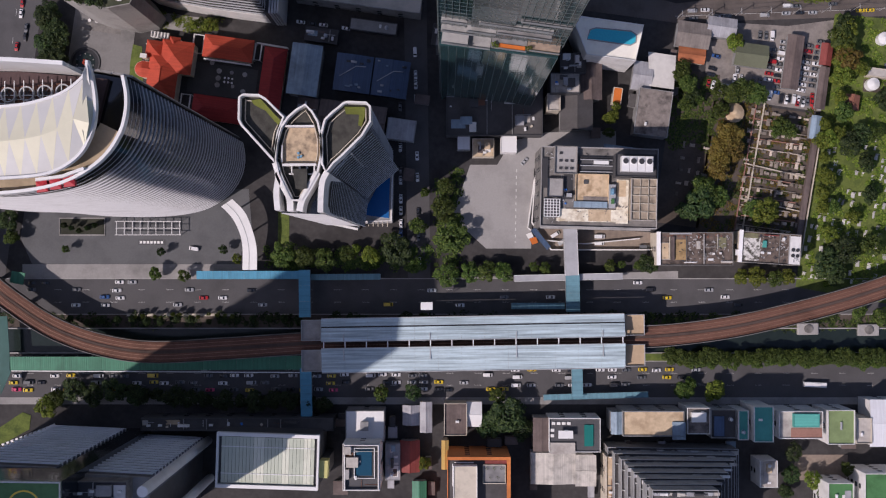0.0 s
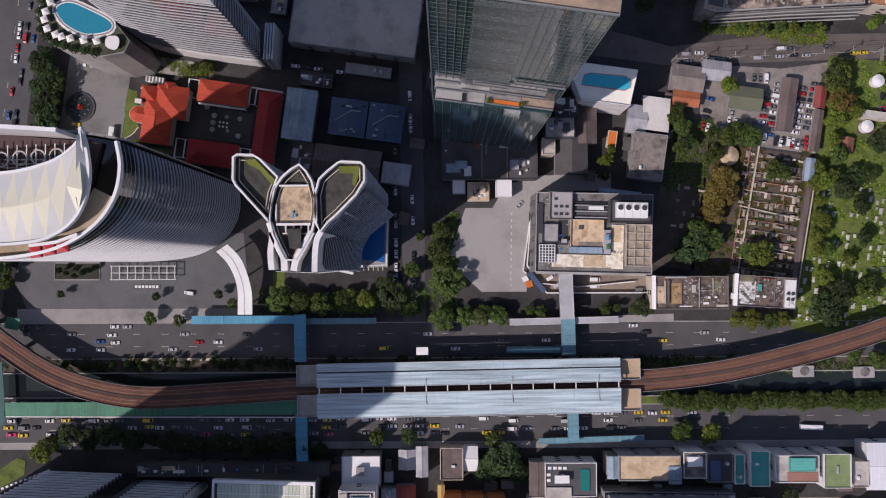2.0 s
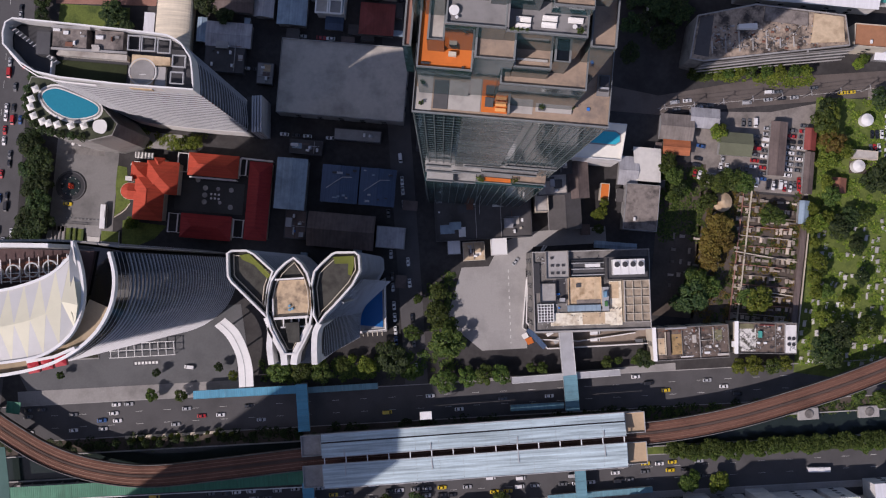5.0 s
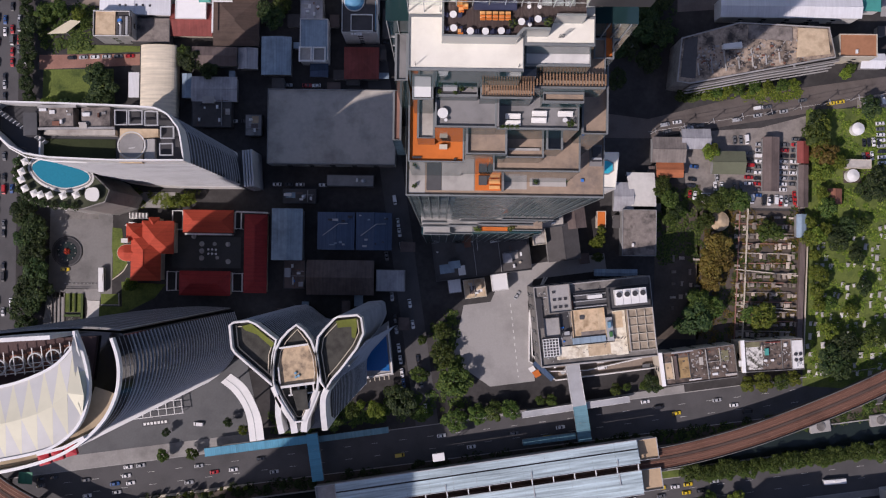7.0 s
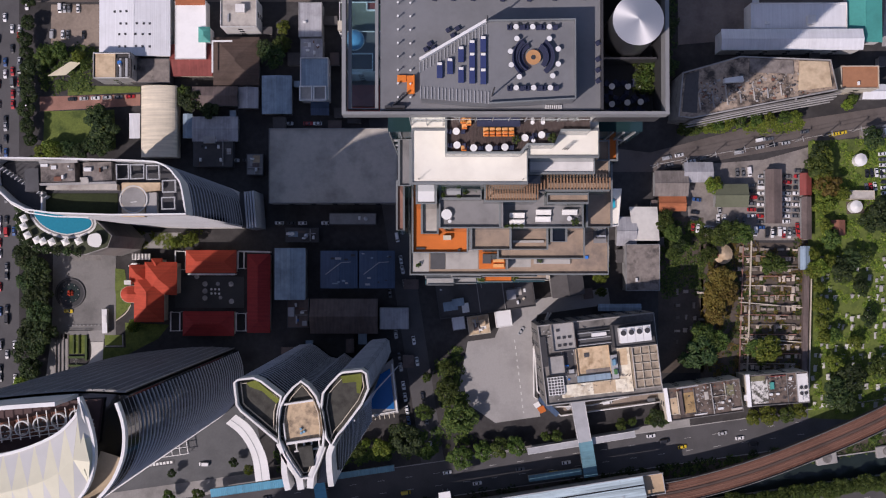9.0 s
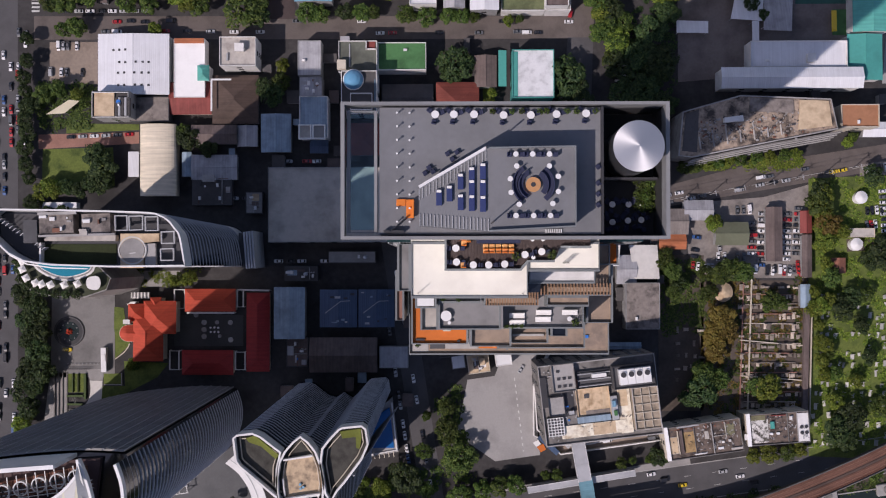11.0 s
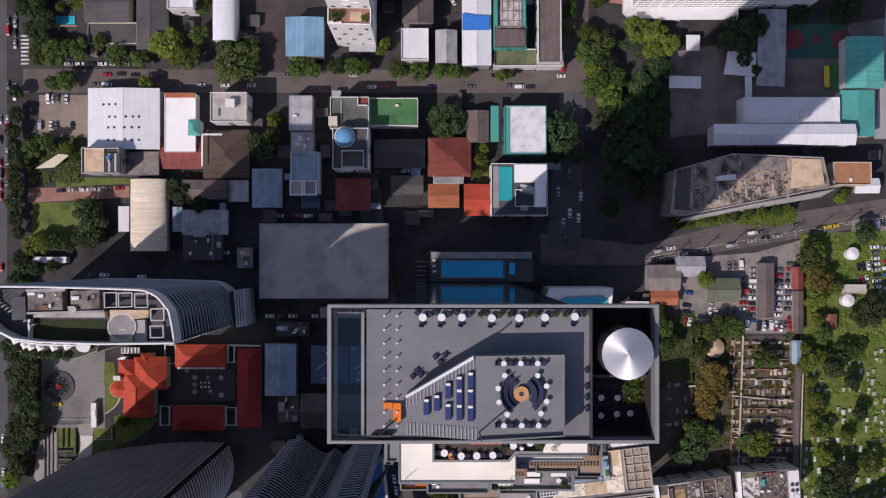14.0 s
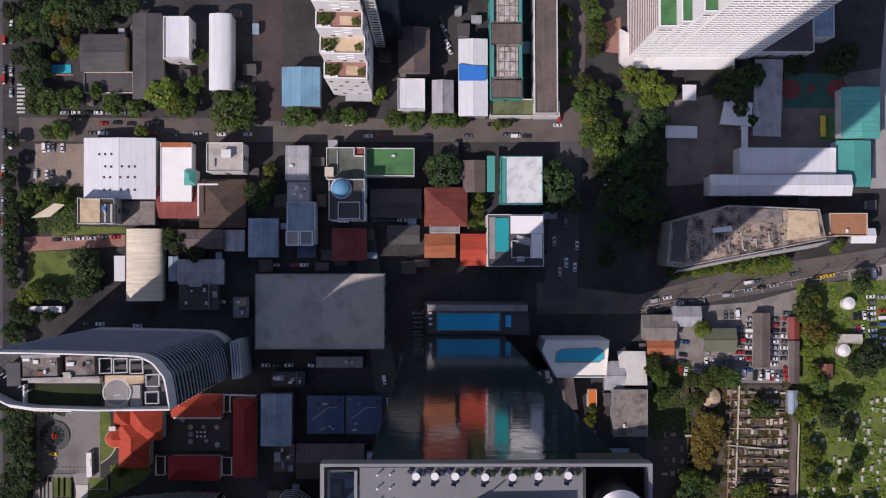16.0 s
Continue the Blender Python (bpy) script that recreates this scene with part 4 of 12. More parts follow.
part("dining_deck", prism([(-7.5, -4.65), (-7.5, -12.6), (2.5, -12.6), (3.5, -11.45), (7.4, -11.45), (8.2, -9.5), (12.3, -9.5), (12.3, -4.65)], 284.02, 287.6), WOOD_DARK, tower, "dark timber dining deck")
BALUSTRADE = glazing("grey_balustrade_glass", (0.2, 0.215, 0.21), 0.16, 0.0, 0.03)
part("planter_wall", add_band(bmesh.new(), [(-7.8, -6.83), (-7.8, -12.95), (2.7, -12.95), (3.7, -11.8), (7.3, -11.8)], [(-7.52, -6.83), (-7.52, -12.65), (2.5, -12.65), (3.5, -11.5), (7.3, -11.5)], 284.0, 288.4), BALUSTRADE, tower, "grey glass balustrade ledge")
part("planter_wall", add_box(bmesh.new(), 8.1, 12.3, -9.85, -9.55, 284.0, 288.4), BALUSTRADE, tower)
part("shade_block", add_box(bmesh.new(), 4.25, 6.4, -16.2, -12.55, 271.2, 277.5), GLASS_DARK, tower)
for x, y, n in ((-11.5, -16.1, 1), (3.2, -16.2, 1), (8.9, -11.9, 4)):
    for k in range(n):
        part("deck_mast", add_cyl(bmesh.new(), x + k * 0.22, y, 0.05, 284.0, 286.2, 6), METAL_DARK, tower)
# tall clear screen between the roof slab and the dining deck
SCREEN = bpy.data.materials.new("clear_screen_glass")
SCREEN.use_nodes = True
sb = SCREEN.node_tree.nodes["Principled BSDF"]
sb.inputs["Base Color"].default_value = (0.86, 0.93, 0.92, 1)
sb.inputs["Transmission Weight"].default_value, sb.inputs["Roughness"].default_value, sb.inputs["IOR"].default_value = 1.0, 0.02, 1.3
for k in range(12):
    x = -12.6 + k * 2.26
    pane = part("screen_pane", add_box(bmesh.new(), x + 0.05, x + 2.21, -8.44, -8.4, 287.6, 294.0), SCREEN, tower, "clear glass screen pane")
    pane.visible_shadow = False
    part("screen_mullion", add_box(bmesh.new(), x - 0.05, x + 0.05, -8.5, -8.34, 284.0, 294.2), METAL_GREY, tower)
for z in (289.7, 292.0):
    part("screen_transom", add_box(bmesh.new(), -12.6, 14.5, -8.47, -8.37, z, z + 0.08), METAL_GREY, tower)
# terrace fittings
def fitting(name, mat, x, y, z, w, d, h):
    """A fixed bench, plinth or planter on one of the tower's terraces."""
    slab_piece(name, mat, tower, x, y, z, w, d, h)


PEACH_CLOTH = surface("peach_cushion", (0.75, 0.38, 0.14), 0.85, 0.12, 2.0, 0.1, 0.1)
PATIO = surface("pale_patio", (0.42, 0.4, 0.375), 0.8, 0.15, 1.0, 0.35, 0.08, large=0.25)
fitting("patio", PATIO, -12.6, -27.3, 222.0, 3.4, 4.8, 0.08)
fitting("patio", PATIO, -4.2, -26.8, 222.0, 6.6, 4.6, 0.1)
fitting("dark_pool", WALL_DARK, -9.1, -26.8, 222.0, 3.0, 4.6, 0.2)
fitting("lounge_floor", ORANGE_DECK, 2.0, -26.9, 222.0, 5.3, 4.3, 0.12)
fitting("lounge_pit", WALL_DARK, 0.9, -27.0, 222.12, 1.7, 1.9, 0.5)
fitting("lounge_sofa", PEACH_CLOTH, 3.3, -26.2, 222.12, 2.2, 0.7, 0.45)
fitting("lounge_sofa", PEACH_CLOTH, 3.3, -27.3, 222.12, 2.2, 0.7, 0.45)
fitting("lounge_sofa", PEACH_CLOTH, 3.3, -28.4, 222.12, 2.2, 0.7, 0.45)
fitting("lounge_sofa", WOOD_DARK, 0.9, -25.2, 222.12, 2.4, 0.6, 0.6)
fitting("dark_basin", WALL_DARK, 2.3, -25.4, 222.12, 0.8, 0.8, 0.9)
fitting("wedge_wall", TERRACE_GREY, 4.95, -27.0, 222.0, 0.35, 4.4, 2.4)
fitting("patio", PATIO, 7.6, -27.4, 222.0, 4.6, 2.6, 0.1)
fitting("planter_bed", PATIO, 14.2, -26.9, 222.0, 7.4, 2.3, 0.5)
fitting("planter_bed", WALL_DARK, 15.4, -26.5, 222.5, 1.6, 0.9, 0.3)
fitting("planter_bed", WALL_DARK, 11.7, -27.2, 222.5, 1.3, 1.3, 0.3)
fitting("plant_unit", TERRACE_GREY, 24.0, -21.6, 222.0, 2.6, 4.4, 0.4)
fitting("plant_unit", METAL_DARK, 24.0, -21.4, 222.4, 1.8, 3.0, 1.2)
fitting("plant_unit", METAL_GREY, 24.0, -22.4, 222.4, 1.9, 0.4, 1.5)
fitting("drain_cover", BLUE_TARP, 21.3, -26.7, 222.0, 0.6, 0.6, 0.3)
fitting("step", TERRACE_TAN, -7.5, -21.4, 248.0, 3.6, 1.6, 0.5)
fitting("step", METAL_DARK, -12.0, -25.3, 248.0, 1.6, 0.35, 0.3)
fitting("step", METAL_DARK, -5.2, -25.6, 248.0, 0.5, 0.35, 0.4)
fitting("bench", WALL_CREAM, -7.3, -23.4, 248.0, 1.4, 0.8, 0.8)
fitting("ledge", PATIO, 6.7, -24.2, 252.62, 5.4, 0.4, 0.4)
fitting("planter_box", WALL_DARK, -6.6, -16.5, 269.5, 3.4, 2.0, 0.5)
fitting("planter_box", METAL_GREY, -6.4, -16.9, 270.0, 2.2, 0.8, 0.4)
fitting("roof_hatch", METAL_WHITE, -10.7, -17.3, 271.02, 2.6, 2.3, 0.3)
fitting("shadow_wall", TERRACE_GREY, 1.35, -20.3, 264.2, 0.3, 3.8, 2.9)
for x0, n in ((-16.0, 2), (16.8, 3)):
    for k in range(n):
        x = x0 + k * 1.6
        part("glass_frame", add_box(bmesh.new(), x, x + 0.12, -9.0, -8.8, 238, 280), METAL_GREY, tower)
        if x < 12:
            part("glass_frame", add_box(bmesh.new(), x, x + 0.12, -4.8, -4.58, 280, 293.5), METAL_GREY, tower)
    for k in range(6):
        part("glass_transom", add_box(bmesh.new(), x0, x0 + n * 1.6 - 1.4, -8.98, -8.8, 240 + k * 6, 240.15 + k * 6), METAL_GREY, tower)
# pergola slats
slat = shared("pergola_slat", lambda: box(0.2, 2.4, 0, 0.3), WOOD)
slat_short = shared("short_pergola_slat", lambda: box(0.2, 1.8, 0, 0.3), WOOD)
for k in range(22):
    piece("pergola_slat", slat_short, tower, 6.9 + k * 0.5, -15.85, 273.2)
for k in range(20):
    piece("pergola_slat", slat, tower, -1.4 + k * 0.41, -17.1, 273.0)
for x0, x1, y, z in ((6.7, 17.6, -15.1, 273.0), (6.7, 17.6, -16.55, 273.0), (-1.6, 6.4, -16.05, 272.8), (-1.6, 6.4, -18.15, 272.8)):
    part("pergola_beam", add_box(bmesh.new(), x0, x1, y - 0.1, y + 0.1, z - 0.1, z + 0.2), METAL_DARK, tower)
    for x in (x0 + 0.2, x1 - 0.2):
        part("pergola_post", add_box(bmesh.new(), x - 0.1, x + 0.1, y - 0.1, y + 0.1, 270.9, z), METAL_DARK, tower)
# lower stepped balconies
LEDGE = surface("pale_ledge", (0.34, 0.335, 0.325), 0.7, 0.15, 1.0, 0.35, 0.08, large=0.2)
for x0, x1, y0, z, m in ((-13.4, -2.4, -32.4, 119, LEDGE), (-13.4, -5.6, -31.6, 128, LEDGE), (-5.4, 3.6, -32.2, 122, LEDGE), (-13.0, -4.6, -34.6, 112, LEDGE), (-4.4, 2.6, -34.2, 110, LEDGE), (-2.0, 20.4, -31.2, 130, LEDGE), (3.8, 20.6, -31.8, 123, TERRACE_GREY), (2.8, 14.0, -33.6, 111, TERRACE_GREY), (14.2, 24.6, -33.0, 111, TERRACE_TAN), (10.0, 25.0, -31.0, 138, TERRACE_GREY)):
    part("balcony_slab", add_box(bmesh.new(), x0, x1, y0, -29.9, z, z + 0.5), m, tower)
    part("balcony_wall", add_box(bmesh.new(), x0, x1, y0, y0 + 0.25, z + 0.5, z + 1.3), SLAB, tower)
part("podium_body", prism([(-13.6, -34.4), (24.5, -33.6), (24.5, -33.25), (-13.6, -33.25)], -0.3, 108.5), GLASS_GREEN, tower)
part("podium_body", prism([(-13.6, -33.22), (24.5, -33.22), (24.5, -30.1), (-13.6, -30.1)], 76.1, 109.0), GLASS_GREEN, tower)
part("garden_terrace", add_box(bmesh.new(), 5.2, 13.6, -33.2, -31.9, 111.5, 111.9), ORANGE_DECK, tower)
for x, y, rr in ((3.6, -32.6, 1.0), (4.6, -33.0, 0.8), (14.3, -32.4, 1.0), (15.2, -32.0, 0.8)):
    b = new("terrace_shrub", crown_mesh(int(x * 9), LEAF_BRIGHT, r=rr, leaves=150, size=0.9, lobes=5))
    b.parent, b.location = tower, (x, y, 112.0 + rr * 0.6)
for k in range(15):
    part("podium_mullion", add_box(bmesh.new(), -13.4 + k * 2.7, -13.3 + k * 2.7, -34.5 + k * 0.057, -34.3 + k * 0.057, 4, 108), MULLION, tower)
# roof slab and edge
ROOF_DECK = surface("roof_deck_paving", (0.185, 0.19, 0.2), 0.6, 0.08, 1.4, 0.2, 0.05, large=0.15)
ROOF_EDGE = surface("roof_edge_metal", (0.24, 0.245, 0.25), 0.5, 0.08, 1.2, 0.2, 0.03)
part("roof_soffit", add_box(bmesh.new(), -16.2, 12.3, -8.5, 8.5, 293.9, 294.35), SLAB, tower)
part("well_screen", add_band(bmesh.new(), [(12.4, 8.62), (20.95, 8.62), (20.95, -8.62), (12.4, -8.62)], [(12.4, 8.35), (20.65, 8.35), (20.65, -8.35), (12.4, -8.35)], 288.8, 294.38), METAL_DARK, tower, "dark metal screen round the roof well")
part("roof_slab", add_band(bmesh.new(), rect(42.3, 17.7), rect(41.3, 16.9), 294.4, 297.0, True), ROOF_EDGE, tower)
part("roof_deck", add_box(bmesh.new(), -16.2, 12.6, -8.2, 8.2, 295.2, 296.2), ROOF_DECK, tower)
CLEAR = bpy.data.materials.new("tinted_floor_glass")
CLEAR.use_nodes = True
cb = CLEAR.node_tree.nodes["Principled BSDF"]
cb.inputs["Base Color"].default_value = (0.5, 0.8, 0.9, 1)
cb.inputs["Transmission Weight"].default_value, cb.inputs["Roughness"].default_value, cb.inputs["IOR"].default_value = 1.0, 0.02, 1.45
# Glass floor tray and its edge, despite the pool part names; no water.
part("roof_pool", add_box(bmesh.new(), -20.0, -16.9, -7.6, 7.4, 295.2, 295.7), CLEAR, tower, "long see-through tinted glass floor in the roof deck").visible_shadow = False
part("pool_edge", rim([(-20.4, -8.0), (-16.5, -8.0), (-16.5, 7.8), (-20.4, 7.8)], 0.42, 295.1, 296.1), ROOF_EDGE, tower)
WELL = surface("black_stone", (0.02, 0.02, 0.022), 0.7, 0.2, 1.5, 0.2, 0.05)
part("well_floor", add_box(bmesh.new(), 12.7, 20.6, -8.3, 8.3, 289.0, 289.4), WELL, tower)
part("well_wall", add_box(bmesh.new(), 12.35, 12.65, -8.2, 8.2, 289.4, 296.9), METAL_DARK, tower)
part("well_divider", add_box(bmesh.new(), 12.7, 20.4, -0.9, -0.6, 289.4, 293.0), METAL_DARK, tower)
part("lift_drum", add_cyl(bmesh.new(), 16.7, 2.8, 3.2, 289.4, 299.4, 40), STEEL, tower, "round brushed steel lift housing")
DRUM = bpy.data.materials.new("spun_steel")
DRUM.use_nodes = True
db, dn, dl = DRUM.node_tree.nodes["Principled BSDF"], DRUM.node_tree.nodes, DRUM.node_tree.links
db.inputs["Base Color"].default_value = (0.62, 0.625, 0.64, 1)
db.inputs["Metallic"].default_value, db.inputs["Roughness"].default_value, db.inputs["Anisotropic"].default_value = 0.75, 0.5, 0.75
spin = dn.new("ShaderNodeTangent")
spin.direction_type, spin.axis = "RADIAL", "Z"
dl.new(spin.outputs["Tangent"], db.inputs["Tangent"])
cap = part("drum_cap", add_cyl(bmesh.new(), 0, 0, 3.25, 0, 0.6, 64, 0.05), DRUM, tower, "shallow conical steel cap")
cap.location = (16.7, 2.8, 299.4)
# raised platform
plat = [(-11, -2.4), (-2.6, 2.5), (8.6, 2.7), (8.6, -7.3), (-2.3, -7.9), (-10.9, -7.2)]
part("platform", prism(plat, 296.2, 299.6), ROOF_DECK, tower)
part("platform_wall", band([plat[0], plat[1]], 0.35, 299.6, 300.6), METAL_WHITE, tower, "white slanting balustrade")
part("platform_kerb", band([plat[1], plat[2], plat[3], plat[4]], 0.2, 299.6, 300.3), SLAB, tower)
for k in range(20):
    s = k / 19
    x0, y0 = plat[5]
    x1, y1 = plat[4]
    part("stair_rail", add_box(bmesh.new(), x0 + (x1 - x0) * s - 0.05, x0 + (x1 - x0) * s + 0.05, y0 + (y1 - y0) * s, y0 + (y1 - y0) * s + 1.5, 299.6, 299.75), METAL_GREY, tower)
    xa, ya = plat[0][0] + (plat[1][0] - plat[0][0]) * s, plat[0][1] + (plat[1][1] - plat[0][1]) * s
    part("step_edge", add_box(bmesh.new(), xa - 0.05, xa + 0.05, ya - 1.6, ya - 0.25, 299.6, 299.72), METAL_GREY, tower)
for k in range(9):
    for x, h in ((-13.9, 0.9), (-12.3, 0.6)):
        part("deck_light", add_cyl(bmesh.new(), x, -6.6 + k * 1.75, 0.07, 296.2, 296.2 + h, 6), METAL_GREY, tower)
        part("light_head", add_cyl(bmesh.new(), x, -6.6 + k * 1.75, 0.14, 296.2 + h, 296.3 + h, 8), METAL_WHITE, tower)
part("mast", add_cyl(bmesh.new(), -2.6, 2.4, 0.1, 299.6, 303.0, 8), METAL_DARK, tower)
part("mast", add_cyl(bmesh.new(), -1.9, -6.9, 0.1, 299.6, 305.5, 8), METAL_DARK, tower)
part("roof_railing", add_box(bmesh.new(), -15.6, -13.0, -8.0, -7.7, 296.2, 297.2), METAL_DARK, tower)
for k in range(9):
    part("roof_railing", add_box(bmesh.new(), -14.9 + k * 0.25, -14.75 + k * 0.25, -8.0 + k * 0.22, -7.8 + k * 0.22, 296.2, 297.4), METAL_DARK, tower)
for k in range(8):
    part("roof_step", add_box(bmesh.new(), 5.2 + k * 0.28, 5.32 + k * 0.28, -8.05, -7.55, 296.2, 296.5), METAL_WHITE, tower)
# roof furniture: things of its own


def on_roof(name, label, category, x, y, z, turn=0, group=""):
    q = tower.matrix_basis @ pose(x, y, z, 0, 0, turn)
    ob = new(name)
    ob.matrix_basis = q
    return tagged(ob, label, category, group)


NAVY_CLOTH = surface("navy_cushion", (0.03, 0.036, 0.075), 0.9, 0.15, 2.0, 0.15, 0.1)
ORANGE_CLOTH = surface("orange_cushion", (0.72, 0.2, 0.03), 0.85, 0.12, 2.0, 0.1, 0.1)
WHITE_CLOTH = surface("white_cushion", (0.78, 0.77, 0.74), 0.85, 0.06, 2.0, 0.1, 0.05)
COPPER = surface("copper_bowl", (0.62, 0.32, 0.14), 0.5, 0.1, 2.0, 0.1, 0.05, metal=0.3)
TABLES = {}


def roof_table(x, y, z, chairs=3, r=0.34):
    if r not in TABLES:
        t = on_roof("cafe_table", "round white cafe table on a roof deck", "table", x, y, z, 0, "roof cafe tables")
        part("tabletop", add_cyl(bmesh.new(), 0, 0, r, 0.7, 0.76, 18), METAL_WHITE, t)
        part("pedestal", add_cyl(add_cyl(bmesh.new(), 0, 0, 0.06, 0.03, 0.7, 8), 0, 0, 0.25, 0, 0.04, 12), METAL_DARK, t)
        TABLES[r] = t
    else:
        copy_thing(TABLES[r], tower.matrix_basis @ pose(x, y, z))
    for k in range(chairs):
        a = k * 180 + 0 if chairs == 2 else k * 360 / chairs + 20
        roof_chair(x + (r + 0.4) * math.cos(radians(a)), y + (r + 0.4) * math.sin(radians(a)), z, a + 90)


CHAIRS = []


def roof_chair(x, y, z, turn):
    if not CHAIRS:
        c = on_roof("lounge_chair", "dark navy padded lounge chair on a roof deck", "chair", x, y, z, turn, "roof lounge chairs")
        part("seat", box(0.62, 0.6, 0.18, 0.45, bevel=0.06), NAVY_CLOTH, c)
        part("backrest", box(0.62, 0.16, 0.4, 0.82, 0, -0.28, bevel=0.05), NAVY_CLOTH, c)
        part("frame", add_box(bmesh.new(), -0.28, 0.28, -0.25, 0.25, 0, 0.18), METAL_DARK, c)
        CHAIRS.append(c)
        return
    copy_thing(CHAIRS[0], tower.matrix_basis @ pose(x, y, z, 0, 0, turn))


LOUNGERS = []


def roof_lounger(x, y, z):
    if not LOUNGERS:
        c = on_roof("sun_lounger", "navy blue sun lounger with white pillow", "lounger", x, y, z, 0, "roof loungers")
        part("mattress", box(0.75, 2.0, 0.25, 0.45, bevel=0.05), surface("blue_mattress", (0.03, 0.045, 0.14), 0.85, 0.1, 2, 0.1, 0.05), c)
        part("pillow", box(0.6, 0.35, 0.45, 0.6, 0, 0.8, bevel=0.05), WHITE_CLOTH, c, "white pillow")
        part("frame", box(0.75, 1.9, 0, 0.25), METAL_DARK, c)
        LOUNGERS.append(c)
        return
    copy_thing(LOUNGERS[0], tower.matrix_basis @ pose(x, y, z))


def deck_seat(x, y, z):
    c = on_roof("dining_chair", "orange upholstered dining chair on a timber deck", "chair", x, y, z, 0, "deck dining chairs")
    part("seat", box(0.75, 0.75, 0.2, 0.48, bevel=0.06), PEACH_CLOTH, c)
    part("backrest", box(0.75, 0.15, 0.45, 0.9, 0, -0.32, bevel=0.04), ORANGE_CLOTH, c)


def deck_bench(x, y, z):
    c = on_roof("dining_table", "long navy dining table on a timber deck", "table", x, y, z)
    part("tabletop", box(6.0, 1.3, 0.68, 0.78, bevel=0.03), NAVY_CLOTH, c)
    for sx in (-2.6, 2.6):
        part("leg", box(0.2, 0.9, 0, 0.68, sx), METAL_DARK, c)


def white_sofa(x, y, z):
    c = on_roof("sofa", "white outdoor sofa on a grey terrace", "sofa", x, y, z, 0, "terrace sofas")
    part("seat", box(2.5, 0.8, 0.15, 0.45, bevel=0.06), WHITE_CLOTH, c)
    part("backrest", box(2.5, 0.22, 0.45, 0.8, 0, 0.36, bevel=0.05), WHITE_CLOTH, c)


def planter(x, y, z, r):
    c = on_roof("planter", "square planter with a clipped green shrub", "planter", x, y, z, 0, "terrace planters")
    part("tub", box(r * 1.2, r * 1.2, 0, 0.5, bevel=0.04), METAL_DARK, c)
    b = new("shrub", crown_mesh(int(x * 10) % 97, LEAF, r=r * 1.2, leaves=160, size=0.9, lobes=5))
    b.parent = c
    b.location = (0, 0, 0.5 + r * 0.6)


roof_lounger(-8.5, -3.7, 299.6)
roof_lounger(-7.2, -3.2, 299.6)
roof_lounger(-5.8, -1.7, 299.6)
roof_lounger(-4.4, -0.9, 299.6)
roof_lounger(-3, -0.4, 299.6)
roof_lounger(-4.4, -2.5, 299.6)
roof_lounger(-3, -2.5, 299.6)
roof_lounger(-5.8, -4.3, 299.6)
roof_lounger(-4.4, -4.4, 299.6)
roof_lounger(-3, -4.5, 299.6)
roof_table(1.1, 1.7, 299.6, 2)
roof_table(3.2, 1.7, 299.6, 2)
roof_table(5.3, 1.7, 299.6, 2)
roof_table(1.1, -6, 299.6, 2)
roof_table(3.3, -6, 299.6, 2)
roof_table(5.4, -6, 299.6, 2)
roof_table(1.2, 0.2, 299.6, 0)
roof_table(5.3, 0.2, 299.6, 0)
roof_table(0.4, -1.4, 299.6, 0)
roof_table(6.4, -1.1, 299.6, 0)
roof_table(0.5, -3.1, 299.6, 0)
roof_table(6.4, -3, 299.6, 0)
roof_table(1.5, -4.6, 299.6, 0)
roof_table(5.7, -4.5, 299.6, 0)
roof_table(-9, 7.2, 296.2, 3, 0.5)
roof_table(-6.6, 7.2, 296.2, 3, 0.5)
roof_table(-4, 7.2, 296.2, 3, 0.5)
roof_table(-0.2, 7.1, 296.2, 3, 0.5)
roof_table(3.3, 7.1, 296.2, 3, 0.5)
roof_table(6.6, 7.2, 296.2, 3, 0.5)
roof_table(10.4, 7.3, 296.2, 3, 0.5)
roof_chair(12, 0.5, 296.2, 30)
roof_chair(12, -1.6, 296.2, 30)
roof_chair(12, -3, 296.2, 30)
roof_chair(12, -4.4, 296.2, 30)
roof_chair(-9.8, 0.4, 296.2, 30)
roof_chair(-10.3, -0.3, 296.2, 30)
roof_chair(-9.3, -0.1, 296.2, 30)
roof_chair(-7.4, 2.2, 296.2, 30)
roof_chair(-6.8, 1.5, 296.2, 30)
roof_chair(-6.2, 2.4, 296.2, 30)
roof_chair(7.6, 0.2, 296.2, 30)
roof_table(17.1, -4, 289.4, 3, 0.42)
roof_table(18.9, -4, 289.4, 3, 0.42)
roof_table(14.9, -6.4, 289.4, 3, 0.42)
roof_table(17, -6.2, 289.4, 3, 0.42)
roof_table(18.8, -6.1, 289.4, 3, 0.42)
roof_table(14.9, -4, 289.4, 3, 0.42)
for k in range(14):
    roof_chair(14.2 + (k % 5) * 1.25, -7.4 + (k // 5) * 1.9 + (k % 2) * 0.3, 289.4, k * 70)
def dine(x, y):
    """A place on the raised timber dining deck."""
    return -7.5 + (x + 7.5) * 0.956, y - 1.55, 287.6


for x, y in ((-6.2, -8.3), (-6.1, -10.2), (-3.7, -10.6), (-1.5, -10.6), (0.8, -10.5), (3.7, -9.2), (6.1, -8.8), (-6.2, -6.0)):
    roof_table(*dine(x, y), 2, 0.5)
for x, y in ((4.8, -7.1), (6.3, -7.1), (2.7, -6.5), (2.7, -7.3), (4.9, -9.6), (3.8, -5.4), (6.0, -5.4)):
    roof_table(*dine(x, y), 0, 0.28)
